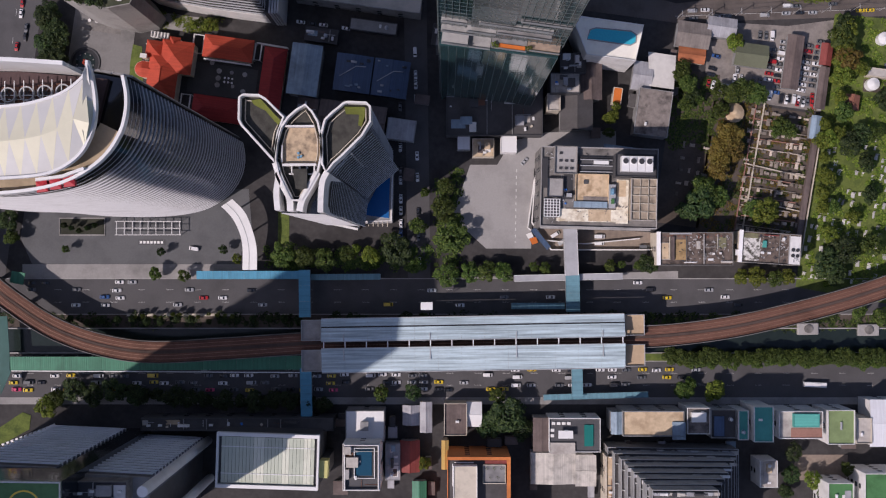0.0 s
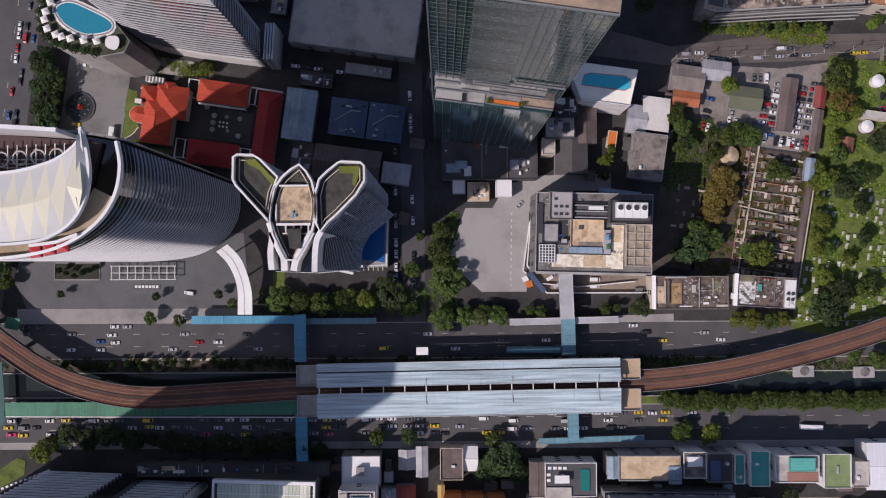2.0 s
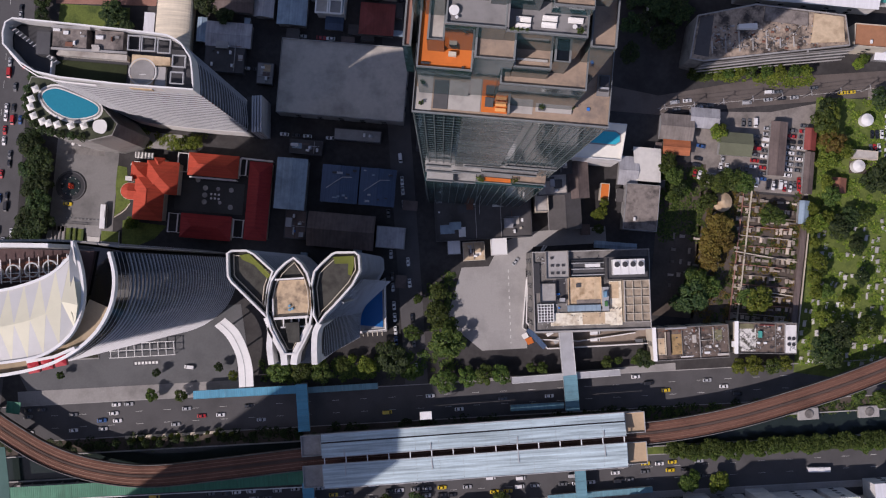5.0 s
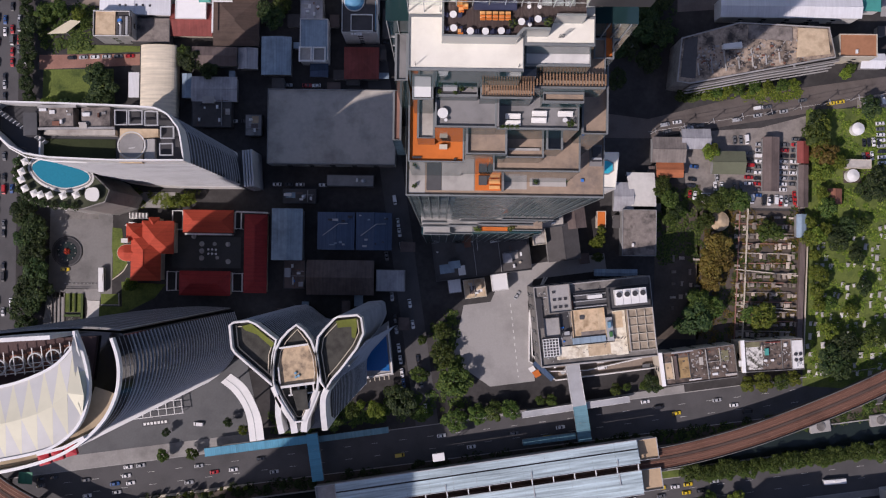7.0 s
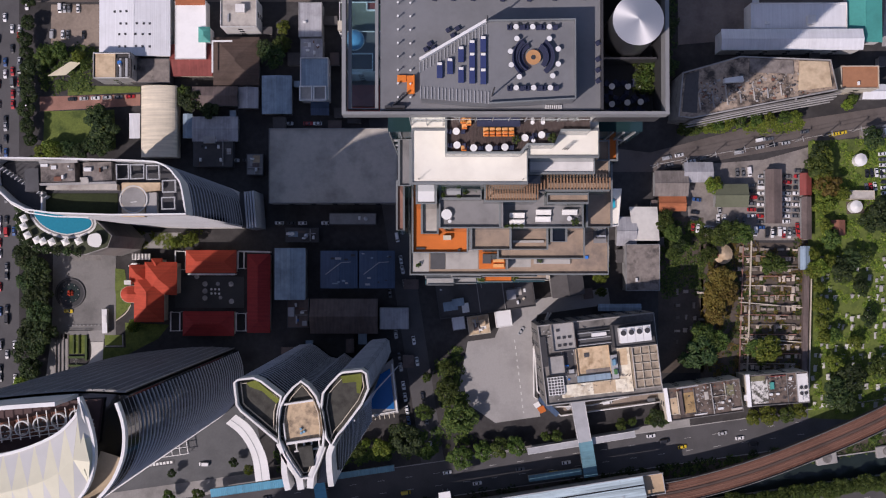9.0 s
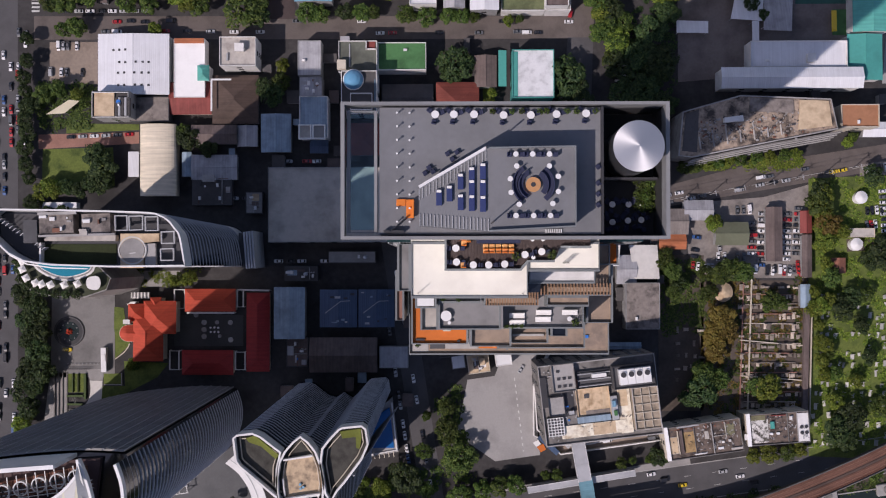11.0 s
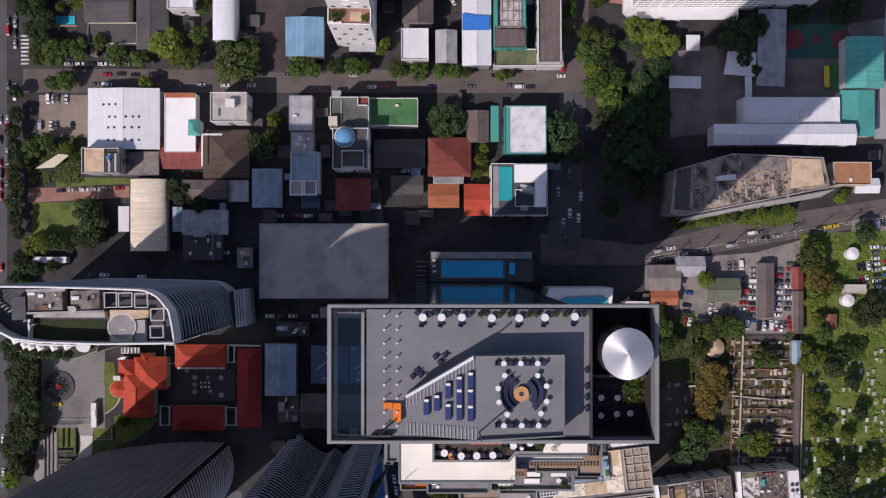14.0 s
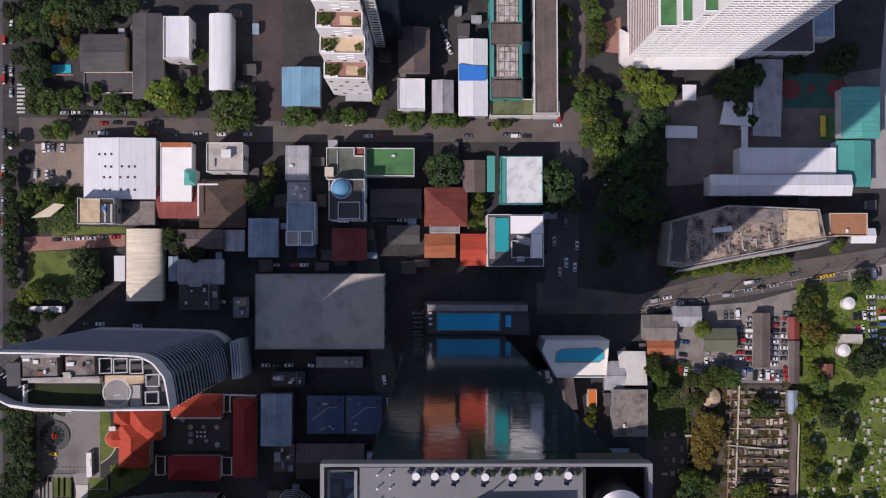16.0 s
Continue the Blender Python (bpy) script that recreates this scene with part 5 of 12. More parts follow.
for k in range(5):
    deck_seat(*dine(-1.9 + k * 0.92, -8.6))
    deck_seat(*dine(-1.9 + k * 0.92, -8.1))
    deck_seat(*dine(-1.9 + k * 0.92, -5.6))
for x, y in ((-5.2, -6.8), (-5.0, -7.6), (-4.4, -7.1), (-5.1, -10.6)):
    deck_seat(*dine(x, y))
deck_bench(*dine(-0.08, -7.0))
for x in (7.4, 9.1, 10.8):
    b = on_roof("bench", "grey upholstered bench on the timber deck", "bench", *dine(x, -6.4), 0, "deck benches")
    part("seat", box(1.4, 0.8, 0.2, 0.5, bevel=0.05), METAL_GREY, b)
    part("base", box(1.2, 0.6, 0, 0.2), METAL_DARK, b)
white_sofa(3.9, -20.3, 264.2)
white_sofa(3.9, -21.4, 264.2)
white_sofa(8.2, -19.8, 264.2)
white_sofa(8.1, -20.9, 264.2)
white_sofa(12.4, -19.8, 264.2)
roof_table(-7.5, -20.2, 266.0, 0, 0.85)
roof_table(-7.0, -21.3, 266.0, 0, 0.28)
roof_table(12.3, -20.8, 264.2, 0, 0.4)
planter(13.2, -21.4, 264.2, 0.6)
planter(*dine(2.4, -9.5), 0.6)
planter(*dine(7.6, -9.3), 0.6)
for x, y, q in ((-8.0, -15.6, 0.5), (-7.0, -15.5, 0.5), (-4.6, -15.5, 0.7), (-4.5, -16.8, 0.6), (-3.2, -16.2, 0.6), (-8.0, -17.4, 0.4), (-5.6, -17.5, 0.4)):
    planter(x, y, 269.5, q)
for x, y in ((11.7, -27.2), (17.9, -26.6)):
    planter(x, y, 222.5, 0.6)
planter(-13.0, -28.3, 222, 0.5)
for x, y in ((2.2, -22.0), (3.0, -22.0), (3.8, -22.0), (4.6, -22.0)):
    planter(x, y, 264.2, 0.35)
for x in (-1.6, 0.9, 2.1, 4.5, 5.4, 8.0, 9.2, 11.6):
    planter(x, 7.6, 296.2, 0.42)
fire = on_roof("fire_pit", "round copper fire pit ringed by curved navy sofas", "fire pit", 3.3, -2.1, 299.6)
part("bowl", add_cyl(bmesh.new(), 0, 0, 0.85, 0, 0.5, 24, 0.95), COPPER, fire)
part("burner", add_cyl(bmesh.new(), 0, 0, 0.3, 0.5, 0.55, 16), METAL_DARK, fire)


def arc_line(r, a0, a1, n=16):
    return [(r * math.cos(radians(a0 + (a1 - a0) * k / n)), r * math.sin(radians(a0 + (a1 - a0) * k / n))) for k in range(n + 1)]


for r, a0, a1 in ((1.55, 110, 245), (1.55, -40, 60), (2.3, 120, 235), (2.3, -50, 55)):
    c = on_roof("curved_sofa", "curved navy sofa round a fire pit", "sofa", 3.3, -2.1, 299.6, 0, "fire pit sofas")
    part("seat", band(arc_line(r, a0, a1), 0.55, 0.0, 0.42), NAVY_CLOTH, c)
    part("backrest", band(arc_line(r + 0.3, a0, a1), 0.15, 0.3, 0.85), NAVY_CLOTH, c)

sofa = on_roof("corner_sofa", "bright orange corner sofa on the roof deck", "sofa", -12.8, -4.9, 296.2)
part("seat", box(0.9, 2.4, 0, 0.45, 0.5, 0, bevel=0.05), ORANGE_CLOTH, sofa)
part("seat", box(1.2, 0.9, 0, 0.45, -0.6, 0.8, bevel=0.05), ORANGE_CLOTH, sofa)
part("backrest", box(0.25, 2.4, 0.4, 0.9, 0.95, 0, bevel=0.05), ORANGE_CLOTH, sofa)

for k in range(9):
    b = on_roof("roof_shrub", "dense green shrub in the roof well garden", "shrub", 18.6 + (k % 3) * 0.75, -4.2 + (k // 3) * 1.5, 289.4, k * 40, "roof well shrubs")
    c = new("leaves", TREES.setdefault("wellshrub", crown_mesh(77, LEAF, r=0.95, leaves=160, size=1.0, lobes=5)))
    c.parent, c.location = b, (0, 0, 0.9)
    part("pot", add_cyl(bmesh.new(), 0, 0, 0.4, 0, 0.5, 10), METAL_DARK, b)


# ---------------- curved office tower with sail roof ----------------
office = thing("office_tower", "curved office tower with horizontal fins and a pleated sail roof", "tower")
south_curve = [(-86.0, 47.3), (-85.0, 42.0), (-85.2, 37.0), (-86.6, 32.0), (-90.0, 26.5), (-95.5, 21.8), (-103.0, 18.2), (-113.0, 16.2), (-125.0, 15.4), (-142.0, 15.6), (-160.0, 17.0), (-178.0, 17.5), (-191.0, 19.5)]
north_curve = [(-192.0, 21.5), (-178.0, 31.0), (-165.0, 40.5), (-150.0, 48.5), (-135.0, 51.0), (-118.0, 51.2), (-100.0, 50.2), (-87.0, 48.0)]
curve = smooth_line(south_curve, 5)
plan = (curve + smooth_line(north_curve, 4))[::-1]
part("wall", prism(plan[::-1], -0.3, 148), GLASS_DARK, office, "dark glass curtain wall")
FIN = surface("aluminium_fin", (0.6, 0.605, 0.62), 0.4, 0.06, 1.0, 0.15, 0.03, metal=0.35)
fin_mesh = mesh_of("fin", add_band(bmesh.new(), offset_line(curve, -0.36), offset_line(curve, 0.1), 0, 0.2), FIN)
for k in range(41):
    piece("fin", fin_mesh, office, 0, 0, 2.0 + k * 3.8)
part("fin_rim", add_band(bmesh.new(), offset_line(curve, -0.5), offset_line(curve, 0.35), 157.6, 160.0), METAL_WHITE, office, "white curved roof rim")
part("glass_upstand", add_band(bmesh.new(), offset_line(curve, -0.3), offset_line(curve, 0.1), 147, 157), GLASS_DARK, office)
NORTH_GLASS = glazing("grey_curtain_glass", (0.085, 0.084, 0.083), 0.5, 0.0, 0.05, 0.35)
NORTH_FIN = surface("dark_fin", (0.27, 0.265, 0.26), 0.5, 0.1, 1.0, 0.2, 0.05)
north_line = smooth_line(north_curve, 4)
north_fin = mesh_of("north_band", add_band(bmesh.new(), offset_line(north_line, -1.3), offset_line(north_line, -0.7), 0, 0.3), NORTH_FIN)
for k in range(72):
    piece("facade_band", north_fin, office, 0, 0, 6.0 + k * 2.0)
part("north_screen", band(offset_line(north_line, -0.8), 0.4, 4, 148), NORTH_GLASS, office, "grey reflective north glass")
for k, (x, y) in enumerate(offset_line(north_line, -1.15)):
    part("north_mullion", add_cyl(bmesh.new(), x, y, 0.16, 4, 149, 6), METAL_GREY, office)
part("north_parapet", band(offset_line(smooth_line(north_curve[2:7], 4), 0.6), 1.1, 148, 165), METAL_WHITE, office)
ORANGE_FLOOR = surface("tan_ledge", (0.42, 0.33, 0.22), 0.8, 0.15, 1.0, 0.3, 0.1)
part("plant_floor", prism([(-93, 48), (-96, 36), (-110, 30), (-186, 23), (-176, 30), (-163, 39.5), (-149, 47), (-135, 49.6), (-118, 50)], 148, 150.0), surface("plant_room_floor", (0.08, 0.05, 0.05), 0.85, 0.2, 1.0, 0.3, 0.1), office)
part("south_ledge", add_band(bmesh.new(), offset_line(curve[15:], 0.5), offset_line(curve[15:], 6.5), 157.0, 157.6), ORANGE_FLOOR, office, "tan maintenance ledge")
# pleated sail
SAIL_A = surface("sail_cream", (0.68, 0.655, 0.5), 0.6, 0.04, 0.6, 0.08, 0.03)
SAIL_B = surface("sail_grey", (0.58, 0.575, 0.55), 0.6, 0.04, 0.6, 0.1, 0.03)
upper = smooth_line([(-94, 50.5), (-94.3, 47.3), (-97, 44.3), (-101.1, 41.6), (-107.5, 39.5), (-113.8, 38.4), (-122.8, 37.9), (-134.7, 37.9)], 8)
lower = smooth_line([(-94, 50.5), (-92.5, 44.8), (-91.8, 38.1), (-92.7, 31.8), (-95.8, 25.8), (-101.7, 21.6), (-109.2, 19.8), (-125.6, 18.8)], 8)


def line_y(line, x):
    """The y of a plan line at the given x."""
    for a, b in zip(line, line[1:]):
        if (a[0] - x) * (b[0] - x) <= 0 and abs(a[0] - b[0]) > 1e-6:
            y = a[1] + (b[1] - a[1]) * (x - a[0]) / (b[0] - a[0])
            if line is upper or a[0] > b[0]:
                return y
    return line[-1][1]


def sail_piece(mat, pts):
    bmp = bmesh.new()
    bmp.faces.new([bmp.verts.new(p) for p in pts])
    bmesh.ops.triangulate(bmp, faces=bmp.faces)
    bmesh.ops.solidify(bmp, geom=bmp.faces, thickness=0.1)
    part("sail_panel", bmp, mat, office, "pleated fabric sail panel")


PLEAT = 4.2
for k in range(16):
    x = -94.6 - k * PLEAT
    top, bot = line_y(upper, x), line_y(lower, x)
    xl, xr = x - PLEAT / 2, x + PLEAT / 2
    ml, mr = (line_y(upper, xl) + line_y(lower, xl)) / 2, (line_y(upper, min(xr, -93.6)) + line_y(lower, min(xr, -93.6))) / 2
    sail_piece(SAIL_A, [(x, top, 163.6), (xr, mr, 166.0), (x, bot, 163.2), (xl, ml, 166.0)])
    x2 = x - PLEAT
    t2, b2 = line_y(upper, x2), line_y(lower, x2)
    sail_piece(SAIL_B, [(x, top, 163.6), (xl, ml, 166.0), (x2, t2, 163.6)])
    sail_piece(SAIL_B, [(x, bot, 163.2), (x2, b2, 163.2), (xl, ml, 166.0)])
tip = lower[0]
sail_piece(SAIL_B, [(tip[0], tip[1], 164.0), (-94.6, line_y(upper, -94.6), 163.6), (-92.5, 43.5, 165.6)])
edge_x = [p for p in lower if p[0] > -94.7]
for a, b in zip(edge_x, edge_x[1:]):
    sail_piece(SAIL_A if a[1] < 40 else SAIL_B, [(a[0], a[1], 163.4), (b[0], b[1], 163.4), (-94.6, min(max(b[1], 31.5), 46.5), 165.2), (-94.6, min(max(a[1], 31.6), 46.8), 165.2)])
part("sail_edge", band(upper, 0.7, 162.2, 164.2), METAL_WHITE, office)
part("sail_edge", band(lower, 0.7, 162.0, 164.0), METAL_WHITE, office)
# cooling fans
fan_ring = shared("fan_ring", lambda: add_band(bmesh.new(), [(2.1 * math.cos(a * 0.3142), 2.1 * math.sin(a * 0.3142)) for a in range(20)], [(1.75 * math.cos(a * 0.3142), 1.75 * math.sin(a * 0.3142)) for a in range(20)], 0, 1.6, True), METAL_GREY)


fan_hub = shared("fan_hub", lambda: add_cyl(bmesh.new(), 0, 0, 0.3, 0.5, 1.0, 10), METAL_DARK)
fan_blade = shared("fan_blade", lambda: add_prism(bmesh.new(), [(0.25, -0.12), (1.65, -0.25), (1.65, 0.25), (0.25, 0.12)], 0.7, 0.78), METAL_DARK)
for k in range(8):
    x, y = -99.2 - k * 5.05, 44.3 - k * 0.35
    fan = thing("cooling_fan", "large round cooling tower fan on the roof plant", "fan", x, y, 152.0, 0, "cooling tower fans")
    piece("ring", fan_ring, fan)
    piece("hub", fan_hub, fan)
    for j in range(6):
        piece("blade", fan_blade, fan, 0, 0, 0, j * 60)
    part("casing", box(4.8, 4.8, -2.0, 0.0), RUST, fan)
for k in range(5):
    part("pipe", add_box(bmesh.new(), -140, -95, 40.6 + k * 0.55, 40.8 + k * 0.55, 152.2 + 0.1 * k, 152.5 + 0.1 * k), RUST if k % 2 else METAL_WHITE, office)
for k in range(16):
    part("pipe_rack", add_box(bmesh.new(), -97 - k * 2.6, -96.8 - k * 2.6, 40.2, 47.6 - k * 0.1, 153.2, 153.5), METAL_WHITE, office)
for k in range(3):
    b = thing("roof_unit", "dark red rooftop plant unit with pitched cover", "plant unit", -107.5, 17.4, 157.6, 8, "red roof units")
    b.location.x += k * 3.9 * 0.93
    b.location.y += k * 0.75
    part("body", box(2.9, 2.9, 0, 1.5, bevel=0.1), surface("red_paint", (0.35, 0.02, 0.03), 0.5, 0.1, 1.5, 0.15, 0.03), b)
    part("cover", hip(2.8, 2.8, 1.5, 0.7, over=0.1), surface("red_cover", (0.42, 0.03, 0.04), 0.5, 0.1, 1.5, 0.15, 0.03), b)
part("sail_beam", band([(-108.6, 19.1), (-101.4, 20.1), (-95.7, 22.2)], 0.8, 157.6, 161), METAL_WHITE, office)

# ---------------- three-lobed apartment tower ----------------
lobes = thing("apartment_tower", "three-lobed white apartment tower with planted roof courts", "tower")
west_lobe = [(-60.2, 46), (-60.3, 39.3), (-59.4, 37.6), (-49.5, 26.8), (-49.5, 30.5), (-48.7, 35.5), (-47.1, 40.1), (-52.4, 45.4), (-54.5, 46.6), (-59, 46.7)]
east_lobe = [(-36, 34.8), (-35.6, 26.4), (-34.4, 23.9), (-32.2, 26.7), (-29.7, 28.9), (-23.9, 34.8), (-21.4, 39), (-21.5, 43.5), (-22.6, 44.5), (-28.2, 44.7), (-29.3, 44.3), (-32.7, 41.5), (-34.8, 39.4)]
mid_lobe = [(-40.7, 43.8), (-43.2, 42.3), (-45.7, 40.1), (-47.9, 36.9), (-49.2, 32.2), (-49.5, 27.6), (-48.4, 23), (-46.4, 18.8), (-44.7, 15.5), (-41.7, 15.5), (-39.7, 18.8), (-36.9, 23.9), (-35.8, 28.9), (-35.8, 33.9), (-37, 38.9), (-38.7, 41.8)]
base_plan = [(-60.2, 46), (-60.3, 39.3), (-59.4, 37.6), (-49.5, 26.3), (-49, 12.1), (-35.8, 11.7), (-35.2, 19.7), (-34.4, 23.9), (-29.7, 28.9), (-23.9, 34.8), (-21.4, 39), (-21.5, 43.5), (-22.6, 44.5), (-28.2, 44.7), (-29.3, 44.3), (-34.8, 39.4), (-37.3, 37.8), (-40.7, 40.6), (-44, 38.9), (-47.1, 40.1), (-52.4, 45.4), (-54.5, 46.6), (-59, 46.7)]
COURT = surface("roof_court", (0.06, 0.058, 0.05), 0.85, 0.25, 1.0, 0.5, 0.1, large=0.3)
COURT_TAN = surface("stained_court", (0.5, 0.38, 0.25), 0.85, 0.25, 0.9, 0.5, 0.15, stain_col=(0.13, 0.1, 0.075), large=0.3)
part("wall", prism(base_plan, -0.3, 124), GLASS_DARK, lobes, "dark glass behind white slats")
fin_l = mesh_of("slat_ring", rim(offset_line(base_plan, 0.22, True), 0.4, 0, 0.3), surface("pale_slat", (0.58, 0.58, 0.59), 0.5, 0.08, 1.0, 0.2, 0.03))
for k in range(33):
    piece("slat_ring", fin_l, lobes, 0, 0, 6 + k * 3.6)
for nm, outline, floor_mat in (("west_roof", west_lobe, COURT), ("east_roof", east_lobe, COURT), ("middle_roof", mid_lobe, COURT)):
    part(nm, prism(outline, 123.8, 129.5), floor_mat, lobes)
    part("rim", rim(offset_line(outline, 0.3, True), 0.6, 126, 132.6), WALL_WHITE, lobes, "white curved parapet")
    part("inner_kerb", rim(offset_line(outline, -1.35, True), 0.22, 129.5, 130.4), WALL_CREAM, lobes, "cream inner kerb")
part("tan_court", prism([(-45.6, 37.2), (-37.9, 37.2), (-36.6, 33.9), (-36.6, 28.9), (-37.2, 26.6), (-47.9, 26.5), (-48.3, 29.5), (-47.8, 32.4)], 129.5, 129.8), COURT_TAN, lobes, "stained tan court floor")
for x in (-44.9, -42.6, -40.4, -38.2):
    part("court_wall", add_box(bmesh.new(), x, x + 0.35, 23.4, 26.2, 129.5, 131.2), WALL_WHITE, lobes)
part("court_wall", add_box(bmesh.new(), -45.6, -37.6, 23.2, 23.55, 129.5, 131.2), WALL_WHITE, lobes)
part("court_wall", add_box(bmesh.new(), -47.9, -47.5, 27.0, 32.0, 129.5, 131.0), WALL_WHITE, lobes)
HEDGE_BED = surface("planted_bed", (0.14, 0.16, 0.03), 0.95, 0.3, 1.5, 0.2, 0.4)
part("planted_bed", prism([(-57, 45.3), (-54.2, 45.7), (-48, 39.1), (-49, 38), (-52.8, 42.3), (-56.2, 44)], 129.5, 130.6), HEDGE_BED, lobes)
part("planted_bed", prism([(-29.2, 43.5), (-23.1, 43.5), (-23.1, 41), (-24.1, 37.6), (-25.1, 38.1), (-24.8, 41.3), (-28.8, 41.4)], 129.5, 130.6), HEDGE_BED, lobes)
part("court_wall", prism([(-46.7, 37.8), (-38.1, 37.9), (-38.1, 37.4), (-46.7, 37.3)], 129.5, 131.6), WALL_WHITE, lobes)
part("court_wall", prism([(-47.5, 26.4), (-37.4, 26.5), (-37.4, 25.8), (-47.5, 25.7)], 129.5, 131.6), WALL_WHITE, lobes)
for x, y in ((-42.9, 29.6), (-42.1, 28.7), (-42.9, 28.4)):
    part("vent", add_cyl(bmesh.new(), x, y, 0.4, 129.8, 130.4, 10), SHEET_BLUE, lobes)
part("lift_room", prism([(-44.1, 24.7), (-39.9, 24.8), (-39.9, 18.9), (-43.2, 18.9)], 129.5, 133.2), COURT, lobes)
for nm, line, w in (("fin_wall", [(-49.6, 26.6), (-48.6, 23), (-49.1, 17.9), (-48.7, 12.6)], 1.7), ("fin_wall", [(-48.8, 23.8), (-46.8, 19.3), (-45.2, 16), (-44.9, 12.3)], 1.9), ("fin_wall", [(-36.9, 23.9), (-39.7, 18.8), (-41.5, 15.6), (-42.2, 12.3)], 1.9), ("fin_wall", [(-34.1, 24), (-35.4, 21.4), (-35.9, 17.2), (-36, 12)], 1.7)):
    part(nm, band(smooth_line(line, 5), w, 0, 132.2), WALL_WHITE, lobes, "white curved fin wall")
SCREEN_SLAT = surface("screen_metal", (0.62, 0.65, 0.7), 0.5, 0.08, 1.0, 0.2, 0.03)


def sloped_wall(line, dx, dy, z0, z1, mat, label=""):
    """A wall that leans out towards its foot by (dx, dy)."""
    bm = bmesh.new()
    top = [bm.verts.new((x, y, z1)) for x, y in line]
    foot = [bm.verts.new((x + dx, y + dy, z0)) for x, y in line]
    for i in range(len(line) - 1):
        bm.faces.new((top[i], top[i + 1], foot[i + 1], foot[i]))
    bmesh.ops.solidify(bm, geom=bm.faces, thickness=0.3)
    part("screen_wall", bm, mat, lobes, label)


east_line = [(-21.2, 36.4), (-24.6, 33.4), (-31.2, 27.9), (-33.8, 24.6)]
sloped_wall(east_line, 3.2, -2.2, 24, 128, WALL_DARK, "dark leaning wall behind grey slats")
screen_slat = mesh_of("screen_slat", band(offset_line(east_line, 0.3), 0.34, 0, 0.4), SCREEN_SLAT)
for k in range(26):
    f = k / 25
    piece("screen_slat", screen_slat, lobes, 3.2 * (1 - f) + 0.25, -2.2 * (1 - f) - 0.2, 25 + k * 4.05)
south_line = [(-33.9, 24.0), (-34.6, 19.7), (-35.3, 12.6)]
sloped_wall(south_line, 2.4, -1.4, 8, 120, WALL_DARK, "dark leaning wall behind grey slats")
south_slat = mesh_of("south_slat", band(offset_line(south_line, 0.3), 0.34, 0, 0.4), SCREEN_SLAT)
for k in range(27):
    f = k / 26
    piece("south_slat", south_slat, lobes, 2.4 * (1 - f) + 0.3, -1.4 * (1 - f) - 0.1, 9 + k * 4.1)
part("screen_post", band([(-27.6, 30.1), (-27.0, 29.5)], 0.5, 30, 128), METAL_GREY, lobes)
podium = thing("pool_podium", "low podium with a deep blue swimming pool", "podium")
part("wall", prism([(-68.1, 18.6), (-55.6, 14.2), (-43.2, 11.7), (-35.9, 10.2), (-35.1, 12.5), (-21.4, 13.0), (-21.1, 35.6), (-34.4, 28.3), (-43.9, 18.9)], -0.3, 6.2), CONCRETE, podium)
part("deck", prism([(-66.9, 18.4), (-55.3, 15.0), (-43.0, 12.6), (-36.2, 11.2), (-35.0, 13.4), (-34.4, 16.4), (-43.9, 18.6)], 6.2, 6.5), COURT, podium)
part("coping", band([(-68.1, 18.6), (-55.6, 14.2), (-43.2, 11.7), (-35.9, 10.2)], 1.0, 6.2, 7.0), WALL_WHITE, podium, "white podium coping")
part("pool", prism([(-33.9, 16.4), (-22.9, 14.9), (-22.5, 32.0), (-27.0, 30.0)], 6.2, 6.6), POOL_DEEP, podium, "deep blue pool")
part("pool_edge", band([(-34.8, 13.3), (-21.9, 13.9), (-21.4, 33.8)], 0.7, 6.2, 6.9), WALL_WHITE, podium)
for k in range(6):
    part("pergola_beam", add_box(bmesh.new(), -33.6 + k * 2.0, -33.3 + k * 2.0, 11.4, 13.6, 6.6, 6.9), WALL_CREAM, podium)

# ---------------- curved hotel tower ----------------
hotel = thing("hotel_tower", "curved grey hotel tower with open roof plant and helipad", "tower")
h_out = [(-72.7, 98.7), (-73.1, 107.9), (-74.3, 110.7), (-76.1, 113.6), (-78.6, 115.5), (-81.6, 116.7), (-93.5, 118.8), (-111.2, 121.6), (-128.8, 124.2), (-131.1, 123), (-132.1, 119.7), (-132.1, 116.1), (-129.9, 113.5), (-127, 110), (-122.5, 106.9), (-114.7, 104.7), (-96.2, 101.6)]
h_plan = smooth_line(h_out[:7], 4) + h_out[7:]
part("wall", prism(h_plan, -0.3, 106), GLASS_DARK, hotel, "dark glass behind light fins")
part("base_cladding", rim(offset_line(h_plan, 0.25, True), 0.5, -0.3, 13), WALL_WHITE, hotel, "smooth white base cladding")
part("rim", rim(offset_line(h_plan, 0.2, True), 0.5, 104, 113), METAL_WHITE, hotel, "white roof rim")
part("roof_floor", prism(offset_line(h_plan, -1.0, True), 105.9, 106.4), METAL_DARK, hotel)
fin_h = mesh_of("hotel_fin", rim(offset_line(h_plan, 0.3, True), 0.5, 0, 0.4), surface("pale_fin", (0.45, 0.46, 0.48), 0.5, 0.06, 1.0, 0.15, 0.03))
for k in range(20):
    piece("fin", fin_h, hotel, 0, 0, 15 + k * 4.55)
part("plant_block", prism([(-117.1, 114.8), (-106.4, 113.6), (-105.8, 119.9), (-116.5, 121.1)], 106.4, 111.5), ROOF_WORN, hotel)
part("plant_block", prism([(-103.8, 113), (-94.9, 112), (-94.3, 118.3), (-103.2, 119.3)], 106.4, 111.5), ROOF_WORN, hotel)
